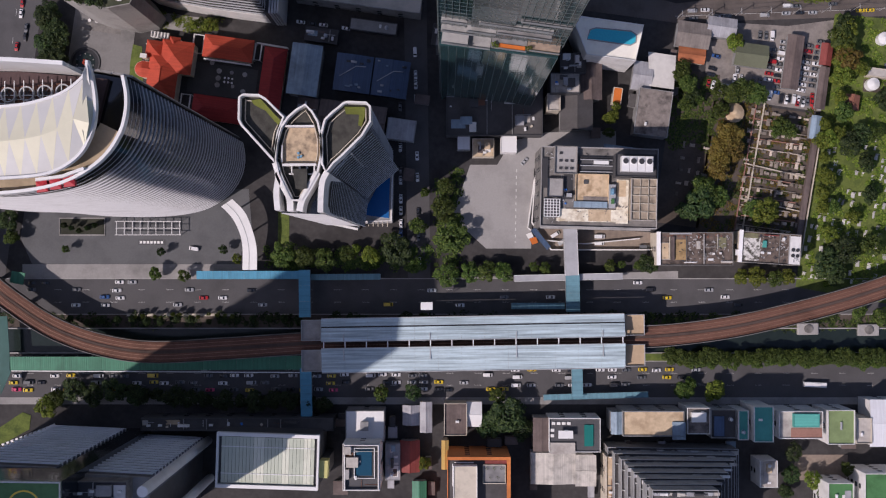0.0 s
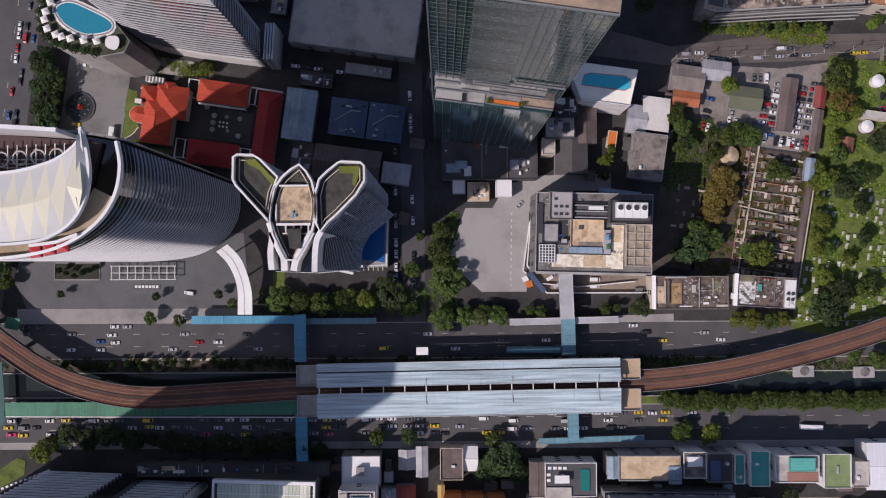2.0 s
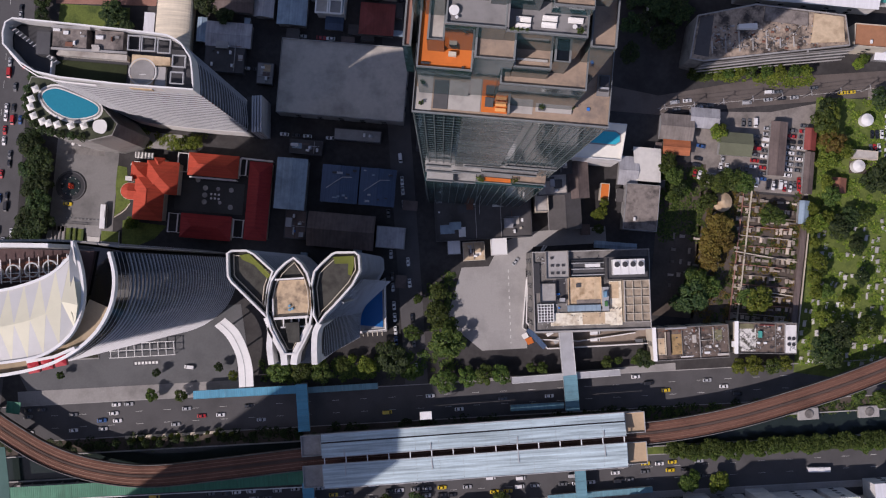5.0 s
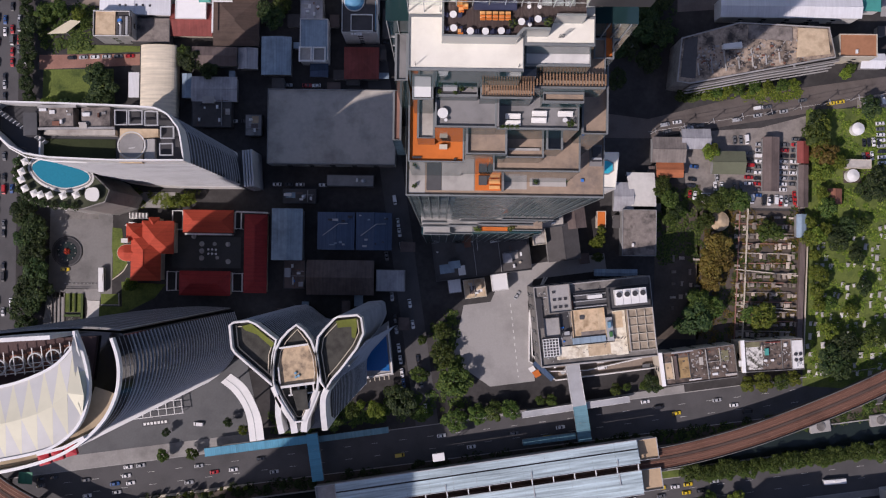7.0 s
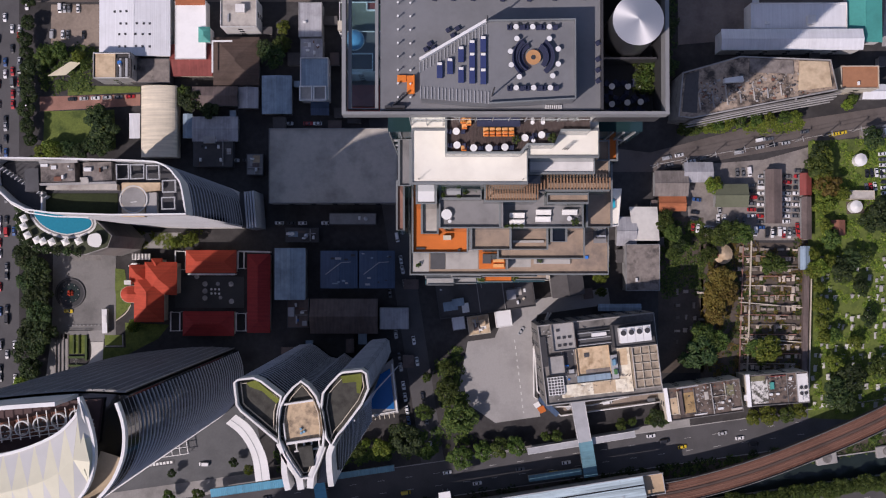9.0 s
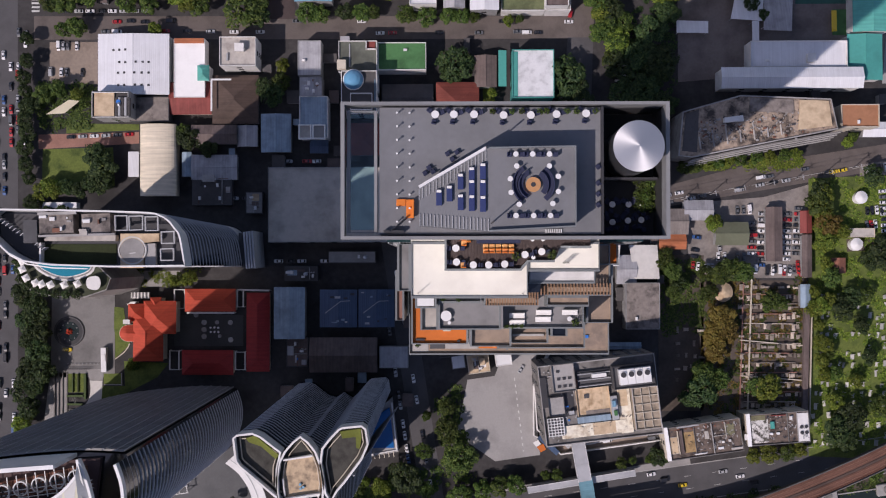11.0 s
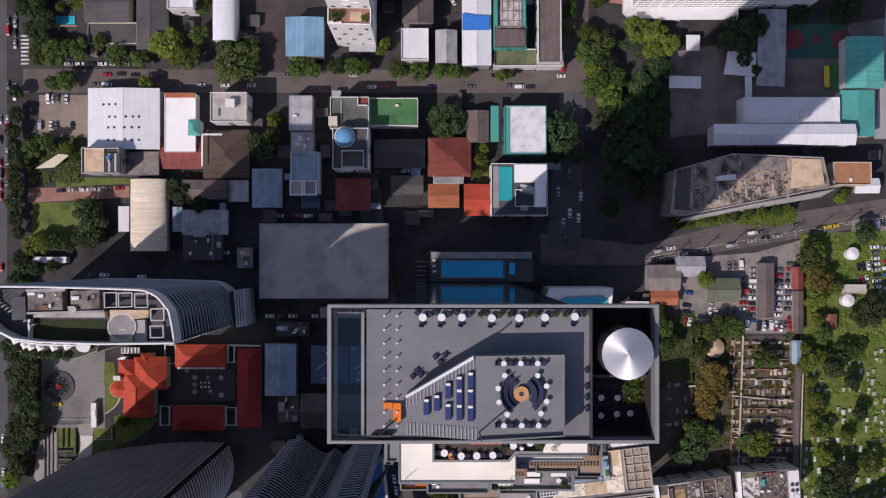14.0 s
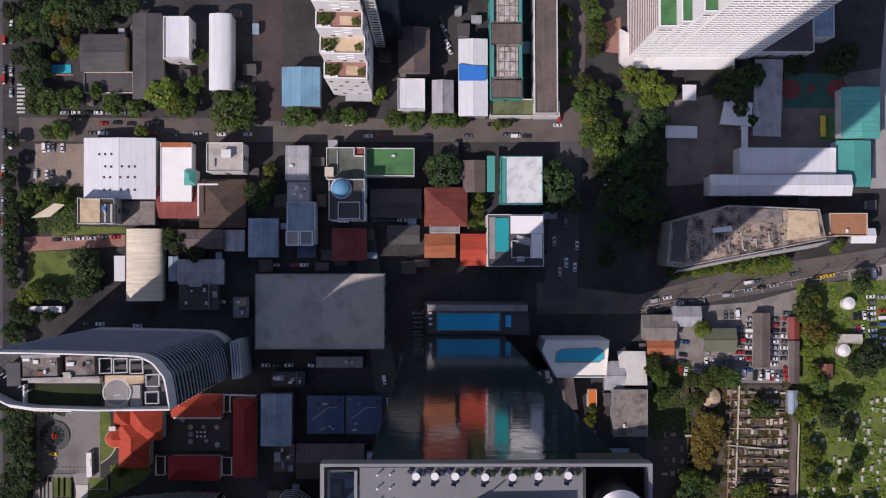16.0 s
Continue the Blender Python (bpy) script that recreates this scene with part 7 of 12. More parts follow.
# middle
pitched_building("office_building", "building with steel-blue metal roof", -58.4, 76.9, 12.5, 21.2, -7.7, 10, SHEET_STEEL, WALL_GREY, along="Y", rise=0.8)
pitched_building("house", "building with navy metal roof", -38.2, 76, 15.2, 15.4, -7.7, 7, SHEET_NAVY, WALL_DARK, along="Y", rise=0.8)
pitched_building("house", "building with navy metal roof", -22.4, 73.9, 14.7, 15.4, -7.7, 7, SHEET_NAVY, WALL_DARK, along="Y", rise=0.8)
pitched_building("house", "low building with dark brown roof", -38.8, 56.3, 28.1, 14.3, -7.7, 6, SHEET_BROWN, WALL_DARK, along="X")
flat_building("shed", "shed with pale flat roof", -18, 52.5, 12.1, 9, -7.7, 6, WALL_GREY, SHEET_GREY, plant=0, hut=False, lip=0.2)
flat_building("office_building", "low building in front of the tower", 21.3, 62.9, 40.4, 26.1, 0.3, 9, WALL_DARK, ROOF_DARK, plant=5, seed=51)
for cx, cy in ((-38.2, 76.0), (-22.4, 73.9)):
    rnd = random.Random(int(-cx))
    plant = thing("roof_plant", "small grey units and ducts on a navy roof", "plant unit", cx, cy, 7.9, -7.7)
    for k in range(8):
        slab_piece(rnd.choice(("duct", "unit")), rnd.choice((METAL_GREY, METAL_DARK, SHEET_STEEL)), plant, rnd.uniform(-6, 6), rnd.uniform(-6.6, -3.4) if k % 2 else rnd.uniform(4.0, 6.6), -0.6, rnd.uniform(0.6, 3.0), rnd.uniform(0.4, 1.0), 1.4)
    part("pipe", band([(-5.5, -2.0), (1.0, 3.0), (5.0, 3.2)], 0.3, 0.2, 0.6), METAL_GREY, plant)
# south of the avenue and beside it
def debris(parent, x0, x1, y0, y1, z, seed, n, mat, label):
    """Loose bits scattered over an old roof, joined into one part."""
    rnd = random.Random(seed)
    verts, faces = [], []
    for _ in range(n):
        x, y, a = rnd.uniform(x0, x1), rnd.uniform(y0, y1), rnd.uniform(0, 3.14)
        u, v, h = rnd.uniform(0.12, 0.6), rnd.uniform(0.06, 0.28), rnd.uniform(0.05, 0.4)
        i = len(verts)
        for dz in (0, h):
            verts += [(x + p * math.cos(a) - q * math.sin(a), y + p * math.sin(a) + q * math.cos(a), z + dz) for p, q in ((-u, -v), (u, -v), (u, v), (-u, v))]
        faces += [(i + 4, i + 5, i + 6, i + 7)] + [(i + k, i + (k + 1) % 4, i + 4 + (k + 1) % 4, i + 4 + k) for k in range(4)]
    me = bpy.data.meshes.new("debris")
    me.from_pydata(verts, [], faces)
    me.materials.append(mat)
    ob = tagged(new("debris", me), label, kind="stuff")
    ob.parent = parent


ROOF_MOSS = surface("mossy_roof", (0.2, 0.19, 0.11), 0.95, 0.35, 0.9, 0.5, 0.2, large=0.3)
OLD_BROWN = surface("grimy_brown_roof", (0.15, 0.115, 0.095), 0.95, 0.5, 0.9, 0.6, 0.3, stain_col=(0.04, 0.033, 0.03), large=0.3)
blk = flat_building("apartment_block", "low block with worn brown roof and white end wall", 104.5, 2.6, 31.2, 13.6, 0.3, 14, WALL_CREAM, OLD_BROWN, lipmat=CONCRETE_DARK, plant=0, seed=53, hut=False)
for x, y, w, d, h, m, nm in ((-15.2, 0.2, 1.5, 13.9, 1.1, WALL_BRIGHT, "end_wall"), (-12.6, -0.9, 3.2, 6.6, 0.12, ROOF_TAN, "patio"), (-12.6, -0.9, 3.6, 7.0, 0.06, ROOF_PALE, "patio_edge"), (-9.4, 0.3, 1.3, 9.6, 1.2, SHEET_BROWN, "stair"), (-10.6, 0.3, 0.3, 9.6, 0.9, WALL_CREAM, "rail"), (-6.0, -0.3, 4.4, 8.4, 0.12, surface("ochre_screed", (0.37, 0.25, 0.12), 0.95, 0.3, 0.9, 0.5, 0.2, large=0.35), "patio"), (-3.7, 0, 0.2, 11.5, 0.5, CONCRETE_DARK, "low_wall"), (3.6, 0, 0.25, 12.4, 0.9, CONCRETE, "low_wall"), (9.3, 3.0, 0.25, 6.0, 0.8, ROOF_PALE, "low_wall"), (6.6, 0.8, 5.6, 0.22, 0.8, ROOF_PALE, "low_wall"), (11.0, 2.6, 4.0, 4.6, 0.1, ROOF_MOSS, "roof_patch"), (6.4, -4.4, 2.2, 0.9, 0.7, METAL_WHITE, "tank"), (7.6, -2.0, 0.9, 0.9, 1.0, WALL_WHITE, "tank"), (10.4, -1.8, 0.9, 0.9, 1.0, WALL_WHITE, "tank"), (1.4, 1.6, 1.6, 3.2, 0.3, ROOF_PALE, "roof_patch"), (-2.0, -5.6, 5.0, 0.5, 0.6, WALL_WHITE, "ledge"), (13.0, -5.4, 4.6, 0.9, 0.8, ROOF_PALE, "ledge"), (-6.0, 6.3, 9.0, 0.5, 0.7, METAL_GREY, "pipe")):
    slab_piece(nm, m, blk, x, y, 14.12, w, d, h)
debris(blk, -2.5, 14.2, -5.8, 5.8, 14.1, 5, 70, CONCRETE, "pale broken slabs and planks")
debris(blk, -13.5, 14.5, -5.8, 5.8, 14.1, 6, 60, METAL_DARK, "dark scrap and pipes")
debris(blk, -14.0, 14.5, 4.8, 6.2, 14.1, 7, 30, RUST, "rusty scrap")
PEELED = surface("peeled_white_roof", (0.66, 0.64, 0.6), 0.9, 0.3, 0.9, 0.9, 0.2, stain_col=(0.08, 0.075, 0.06), large=0.5)
blk = flat_building("apartment_block", "low block with peeling white and brown roof", 135.4, 3, 25.4, 12.8, -3.5, 14, WALL_CREAM, OLD_BROWN, lipmat=CONCRETE_DARK, plant=0, seed=54, hut=False)
for x, y, w, d, h, m, nm in ((-12.2, 0.2, 1.5, 13.4, 1.0, WALL_BRIGHT, "end_wall"), (-13.4, -2.6, 1.4, 2.4, 0.6, WALL_WHITE, "ledge"), (-7.4, -0.6, 6.8, 9.8, 0.1, PEELED, "peeled_patch"), (-8.0, 4.8, 6.0, 2.0, 0.12, ROOF_MOSS, "roof_patch"), (10.4, -0.2, 4.4, 11.6, 0.5, WALL_WHITE, "fan_deck"), (8.0, 0, 0.25, 12, 0.6, CONCRETE, "low_wall"), (4.0, 0, 0.25, 12, 0.5, CONCRETE_DARK, "low_wall"), (-2.4, 1.6, 1.4, 2.8, 1.2, TEAL_PAINT, "tank"), (-3.0, -2.0, 1.2, 0.9, 0.8, METAL_WHITE, "tank"), (-0.2, -2.0, 1.2, 0.9, 0.8, METAL_WHITE, "tank"), (5.4, 4.0, 0.9, 1.4, 1.2, WALL_WHITE, "tank"), (0.4, 5.4, 6.0, 0.3, 0.9, SHEET_MAROON, "rail")):
    slab_piece(nm, m, blk, x, y, 14.12, w, d, h)
debris(blk, -10.5, 8.0, -5.4, 5.4, 14.1, 8, 50, CONCRETE, "pale broken slabs and planks")
debris(blk, -4.0, 7.5, -5.4, 5.4, 14.1, 9, 40, METAL_DARK, "dark scrap and pipes")
debris(blk, 8.6, 12.2, -5.0, 5.0, 14.6, 10, 14, METAL_GREY, "grey scrap on the fan deck")
for k in range(4):
    part("fan", add_cyl(bmesh.new(), 9.6 + (k % 2) * 1.9, -2.4 + (k // 2) * 2.4, 0.75, 14.62, 14.95, 14), METAL_DARK, blk)
# south strip


# ---------------- elevated railway and station ----------------
DECK = surface("track_bed", (0.15, 0.072, 0.05), 0.9, 0.35, 1.2, 0.3, 0.2)
RAIL_STEEL = surface("rail_steel", (0.3, 0.17, 0.115), 0.45, 0.15, 3.0, 0.2, 0.05, metal=0.2)
CANOPY = surface("station_roof_sheet", (0.44, 0.55, 0.59), 0.5, 0.1, 0.9, 0.2, 0.05, ribs=("Y", 0.9), stain_col=(0.3, 0.4, 0.44), large=0.08, streak=0.42)
ZT = 12.5
west_axis = [(-229.8, 62.3), (-215.4, 29.4), (-203.4, 5.9), (-191.5, -10.6), (-177.3, -22.2), (-160.7, -32.3), (-141.8, -38.7), (-120.6, -41.5), (-90, -39.9), (-52.4, -37.3)]
mid_axis = [(-52.4, -37.3), (-19.5, -36.4), (27.5, -35.2), (76.9, -34.2)]
east_axis = [(76.9, -34.2), (98, -32.9), (121.5, -29.5), (144.9, -24.2), (168.4, -17.8), (191.8, -10.1), (227, 2.3), (273.8, 20.2)]
axis = smooth_line(west_axis + mid_axis[1:] + east_axis[1:], 8)
VIADUCT_DARK = surface("sooty_concrete", (0.085, 0.058, 0.048), 0.9, 0.25, 1.0, 0.3, 0.2)
viaduct = thing("railway_viaduct", "curving concrete railway viaduct with two rusty tracks", "viaduct")
part("deck", band(axis, 9.2, ZT - 1.6, ZT), VIADUCT_DARK, viaduct)
for nm, off in (("parapet", -4.5), ("parapet", 4.5)):
    part(nm, band(offset_line(axis, off), 0.25, ZT, ZT + 1.1), CONCRETE_DARK, viaduct)
for off in (-2.15, 2.15):
    part("track_bed", band(offset_line(axis, off), 2.9, ZT, ZT + 0.18), DECK, viaduct, "rust-brown track bed")
    for g in (-0.72, 0.72):
        part("rail", band(offset_line(axis, off + g), 0.16, ZT + 0.18, ZT + 0.36), RAIL_STEEL, viaduct)
    part("power_rail", band(offset_line(axis, off + (1.7 if off > 0 else -1.7)), 0.22, ZT + 0.15, ZT + 0.4), RUST, viaduct)
part("walkway", band(axis, 0.9, ZT, ZT + 0.3), VIADUCT_DARK, viaduct)
for k in range(4, len(axis) - 4, 7):
    x, y = axis[k]
    dx, dy = axis[k + 1][0] - x, axis[k + 1][1] - y
    p = thing("viaduct_pier", "round concrete pier with a flared head under the railway", "pier", x, y, 0, math.degrees(math.atan2(dy, dx)), "viaduct piers")
    part("column", add_cyl(bmesh.new(), 0, 0, 0.95, -0.3, ZT - 3.2, 14), CONCRETE, p)
    part("head", add_cyl(bmesh.new(), 0, 0, 0.95, ZT - 3.2, ZT - 1.65, 14, 2.4), CONCRETE, p)
for x, y in [(156.1, -31.2), (181.9, -31.5)]:
    b = thing("pier_base", "square pale concrete pier base in the canal", "pier base", x, y, 0, 1, "pier bases")
    part("block", box(9.0, 5.0, -0.3, 1.6, bevel=0.3), CONCRETE, b)
    part("cap", add_cyl(bmesh.new(), 0, 0, 1.8, 1.6, 2.2, 16), CONCRETE_DARK, b)
sx, sy = -49.8, -27
station = thing("railway_station", "elevated railway station under long pale blue metal canopies", "station", sx, sy, 0, 1.3)
L_ST = 124.5


def station_sheet(y0, y1, z0, z1, n=13, name="roof_sheet"):
    """A pitched canopy strip, one roof sheet a bay."""
    for k in range(n):
        bm = bmesh.new()
        a, b = L_ST * k / n, L_ST * (k + 1) / n - 0.05
        v = [bm.verts.new(q) for q in ((a, y0, z0), (b, y0, z0), (b, y1, z1), (a, y1, z1), (a, y0, z0 - 0.15), (b, y0, z0 - 0.15), (b, y1, z1 - 0.15), (a, y1, z1 - 0.15))]
        for f in ((0, 1, 2, 3), (7, 6, 5, 4), (0, 4, 5, 1), (1, 5, 6, 2), (2, 6, 7, 3), (3, 7, 4, 0)):
            bm.faces.new([v[i] for i in f])
        part(name, bm, CANOPY, station)


station_sheet(0.0, -3.2, 18.0, 18.5)
station_sheet(-3.8, -9.3, 18.6, 19.4)
station_sheet(-12.1, -17.2, 19.4, 18.9)
station_sheet(-17.2, -22.2, 18.9, 17.8)
part("roof_gutter", add_box(bmesh.new(), 0, L_ST, -3.8, -3.2, 17.7, 18.0), METAL_DARK, station)
for y in (-9.3, -12.1):
    part("roof_edge", add_box(bmesh.new(), 0, L_ST, y - 0.15, y + 0.15, 18.9, 19.6), METAL_GREY, station)
for y in (0.05, -22.25):
    part("roof_edge", add_box(bmesh.new(), 0, L_ST, y - 0.15, y + 0.15, 17.5, 18.1), METAL_GREY, station)
for k in range(15):
    x = 1 + k * (L_ST - 2) / 14
    part("tie_beam", add_box(bmesh.new(), x - 0.2, x + 0.2, -12.2, -9.2, 18.9, 19.3), METAL_WHITE, station)
    for y in (-5.5, -16.8):
        part("column", add_box(bmesh.new(), x - 0.25, x + 0.25, y - 0.25, y + 0.25, 8, 18.3), METAL_GREY, station)
for k in range(4):
    x = 9 + k * 35.4
    part("roof_joint", add_box(bmesh.new(), x, x + 0.35, -17.2, -12.1, 19.42, 19.5), METAL_GREY, station)
    part("roof_joint", add_box(bmesh.new(), x, x + 0.35, -9.3, -6.5, 19.42, 19.5), METAL_GREY, station)
for y0, y1 in ((-9.2, -0.6), (-22.0, -13.0)):
    part("platform", add_box(bmesh.new(), -8.5, L_ST + 8.5, y0 + 0.6, y1 - 0.6, 7.5, 13.6), CONCRETE, station)
    for x0, x1 in ((-8.8, -0.6), (L_ST + 0.6, L_ST + 8.8)):
        part("end_platform", add_box(bmesh.new(), x0, x1, y0, y1, 13.6, 14.0), surface("platform_tiles", (0.46, 0.34, 0.22), 0.8, 0.12, 1.2, 0.25, 0.1) if x0 > 0 else CONCRETE, station)
        part("end_wall", rim([(x0, y0), (x1, y0), (x1, y1), (x0, y1)], 0.3, 13.6, 15.2), METAL_GREY, station)
part("concourse", add_box(bmesh.new(), 4, L_ST - 4, -21.0, -1.4, 5.0, 7.4), CONCRETE_DARK, station)
for k in range(7):
    for y in (-6, -16):
        part("support", add_cyl(bmesh.new(), 8 + k * 18, y, 0.9, -0.3, 5.0, 12), CONCRETE, station)
sign = thing("billboard", "white roadside billboard on posts above the station", "billboard", -6.5, -21.5, 0, 1)
part("panel", box(4.9, 3.2, 16.6, 17.4, bevel=0.05), METAL_WHITE, sign)
for x in (-1.0, 1.0):
    part("post", add_cyl(bmesh.new(), x, -1.2, 0.16, -0.2, 16.6, 8), METAL_GREY, sign)

# footbridges
BRIDGE_BLUE = surface("blue_bridge_roof", (0.07, 0.29, 0.43), 0.55, 0.08, 0.8, 0.2, 0.05, ribs=("X", 0.8))
BRIDGE_TEAL = surface("teal_bridge_roof", (0.13, 0.28, 0.34), 0.55, 0.08, 0.8, 0.25, 0.05, ribs=("X", 0.8))
BRIDGE_GREY = surface("grey_bridge_roof", (0.4, 0.41, 0.43), 0.6, 0.08, 0.8, 0.25, 0.05)


def footbridge(label, x0, y0, x1, y1, w, z, mat, deck_z=5.2, stairs=False):
    """A roofed footbridge with deck, rails, roof sheets and columns."""
    ln = math.hypot(x1 - x0, y1 - y0)
    b = thing("footbridge", label, "footbridge", x0, y0, 0, math.degrees(math.atan2(y1 - y0, x1 - x0)), "footbridges")
    part("deck", add_box(bmesh.new(), 0, ln, -w / 2, w / 2, deck_z - 0.5, deck_z), CONCRETE, b)
    n = max(1, int(ln / 6))
    for k in range(n):
        part("roof_sheet", add_box(bmesh.new(), ln * k / n, ln * (k + 1) / n - 0.06, -w / 2 - 0.25, w / 2 + 0.25, z - 0.12, z), mat, b)
    for s in (-1, 1):
        part("handrail", add_box(bmesh.new(), 0, ln, s * w / 2 - 0.06, s * w / 2 + 0.06, deck_z, deck_z + 1.1), METAL_GREY, b)
        part("roof_edge", add_box(bmesh.new(), 0, ln, s * (w / 2 + 0.25) - 0.07, s * (w / 2 + 0.25) + 0.07, z - 0.2, z + 0.12), METAL_WHITE if mat is BRIDGE_GREY else mat, b)
        for k in range(n + 1):
            part("post", add_box(bmesh.new(), min(ln * k / n, ln - 0.12), min(ln * k / n, ln - 0.12) + 0.12, s * w / 2 - 0.07, s * w / 2 + 0.07, deck_z, z - 0.1), METAL_GREY, b)
    for f in (0.08, 0.92):
        part("column", add_cyl(bmesh.new(), ln * f, 0, 0.45, -0.3, deck_z - 0.5, 12), CONCRETE, b)
    return b


footbridge("blue-roofed footbridge along the avenue's north side", -103.6, -9.5, -56.7, -9.2, 2.8, 8.2, BRIDGE_BLUE)
footbridge("narrow blue-edged stair ramp beside the avenue", -56.3, -10.2, -26.4, -9.8, 1.9, 5.2, BRIDGE_TEAL, 3.2)
footbridge("blue-roofed footbridge crossing to the station", -58.2, -7.1, -57.8, -27, 4.2, 8.6, BRIDGE_BLUE)
footbridge("blue-roofed footbridge crossing the south carriageway", -57.4, -48.4, -56.8, -69.8, 4.2, 8.4, BRIDGE_BLUE)
footbridge("pale footbridge stair along the pavement", 30.2, -10.2, 76, -9, 2.1, 6.6, BRIDGE_GREY, 3.6)
footbridge("teal-roofed footbridge crossing to the station", 54.5, -8.4, 54.9, -24, 5.2, 8.6, BRIDGE_TEAL)
footbridge("grey-roofed covered bridge to the office", 53.2, 12.5, 54.1, -8.8, 5.0, 10.5, BRIDGE_GREY)
footbridge("blue-roofed footbridge over the south lanes", 56.6, -46.3, 56.9, -60.6, 4.0, 8.2, BRIDGE_TEAL)
footbridge("low blue stair roof on the south pavement", 42.9, -60.5, 87.2, -59, 1.8, 5.6, BRIDGE_TEAL, 3.0)
footbridge("low stair roof in the shaded median", 29.1, -21.9, 51.8, -21.8, 2.0, 5.4, BRIDGE_TEAL, 3.0)
walkway = thing("covered_walkway", "long canal-side walkway with a green metal roof", "walkway")
wl = [(-182.3, -47.2), (-143.3, -47), (-100.5, -46.5), (-58.9, -46.1)]
for (a, b) in zip(wl, wl[1:]):
    for k in range(6):
        x0, x1 = a[0] + (b[0] - a[0]) * k / 6, a[0] + (b[0] - a[0]) * (k + 1) / 6 - 0.05
        y0 = a[1] + (b[1] - a[1]) * k / 6
        part("roof_sheet", add_box(bmesh.new(), x0, x1, y0 - 2.9, y0 + 2.9, 7.4, 7.6), SHEET_GREEN, walkway)
        part("post", add_box(bmesh.new(), x0, x0 + 0.2, y0 - 2.6, y0 - 2.4, -0.2, 7.4), METAL_GREY, walkway)
        part("post", add_box(bmesh.new(), x0, x0 + 0.2, y0 + 2.4, y0 + 2.6, -0.2, 7.4), METAL_GREY, walkway)
part("valance", add_box(bmesh.new(), wl[0][0], wl[-1][0], wl[0][1] - 3.3, wl[0][1] - 2.95, 7.0, 7.5), METAL_WHITE, walkway, "white scalloped valance")
part("deck", add_box(bmesh.new(), wl[0][0], wl[-1][0], wl[0][1] - 2.2, wl[0][1] + 2.2, 0.0, 0.4), CONCRETE, walkway)
west_walk = thing("covered_walkway", "walkway beside the junction with a green roof, coloured dark for shade", "walkway")
# Dark teal puts the tall neighbour's shade into this roof's colour.
part("roof", prism([(-187.7, -27.3), (-183.5, -27.3), (-181.8, -51), (-186, -60.6)], 7.4, 7.6), surface("dark_teal_roof", (0.02, 0.095, 0.085), 0.6, 0.1, 0.7, 0.25, 0.05), west_walk)
part("roof", prism([(-181.7, -8.2), (-176, -9.1), (-176.9, -14.1), (-182.6, -13)], 7.4, 7.6), SHEET_GREEN, west_walk)
for x, y in [(-189.8, -35.1), (-187.3, -47.2), (-182.7, -11.3)]:
    part("post", add_cyl(bmesh.new(), x, y, 0.2, -0.2, 7.4, 8), METAL_GREY, west_walk)
arch = thing("entrance_canopy", "sweeping white curved canopy at the office entrance", "canopy")
arch_l = smooth_line([(-92.2, 19.2), (-87.9, 14.7), (-84.8, 8.4), (-83.8, 1.8), (-84.2, -7.2)], 6)
arch_r = smooth_line([(-87.7, 22.3), (-82.5, 16.9), (-79.4, 9.4), (-77.9, 1.8), (-78.1, -7.1)], 6)
part("roof", add_band(bmesh.new(), arch_l, arch_r, [13.0 - 5.0 * (k / (len(arch_l) - 1)) ** 2 for k in range(len(arch_l))], [13.5 - 5.0 * (k / (len(arch_l) - 1)) ** 2 for k in range(len(arch_l))]), METAL_WHITE, arch)
part("seam", band([((a[0] * 0.55 + b[0] * 0.45), (a[1] * 0.55 + b[1] * 0.45)) for a, b in zip(arch_l, arch_r)], 0.25, [13.5 - 5.0 * (k / (len(arch_l) - 1)) ** 2 for k in range(len(arch_l))], [13.62 - 5.0 * (k / (len(arch_l) - 1)) ** 2 for k in range(len(arch_l))]), METAL_GREY, arch)
for k in (3, 12, 21):
    part("column", add_cyl(bmesh.new(), (arch_l[k][0] + arch_r[k][0]) / 2, (arch_l[k][1] + arch_r[k][1]) / 2, 0.35, -0.2, 13.0 - 5.0 * (k / (len(arch_l) - 1)) ** 2, 10), METAL_WHITE, arch)

# ---------------- red-roofed mansion ----------------
def wing(name, label, cx, cy, w, d, rot, h, rise, mat, over=0.5):
    b = thing(name, label, "house", cx, cy, 0, rot)
    part("wall", box(w - 1.0, d - 1.0, -0.3, h), WALL_CREAM, b)
    part("roof", hip(w - 1.0, d - 1.0, h, rise, over), mat, b, "tiled hipped roof")
    ridge = max(w, d) / 2 - min(w, d) / 2
    if w >= d:
        part("ridge", add_box(bmesh.new(), -ridge, ridge, -0.14, 0.14, h + rise - 0.06, h + rise + 0.12), mat, b)
    else:
        part("ridge", add_box(bmesh.new(), -0.14, 0.14, -ridge, ridge, h + rise - 0.06, h + rise + 0.12), mat, b)
    windows_round(b, w - 1.0, d - 1.0, h, gap=3.0, size=(1.2, 1.8))
    return b


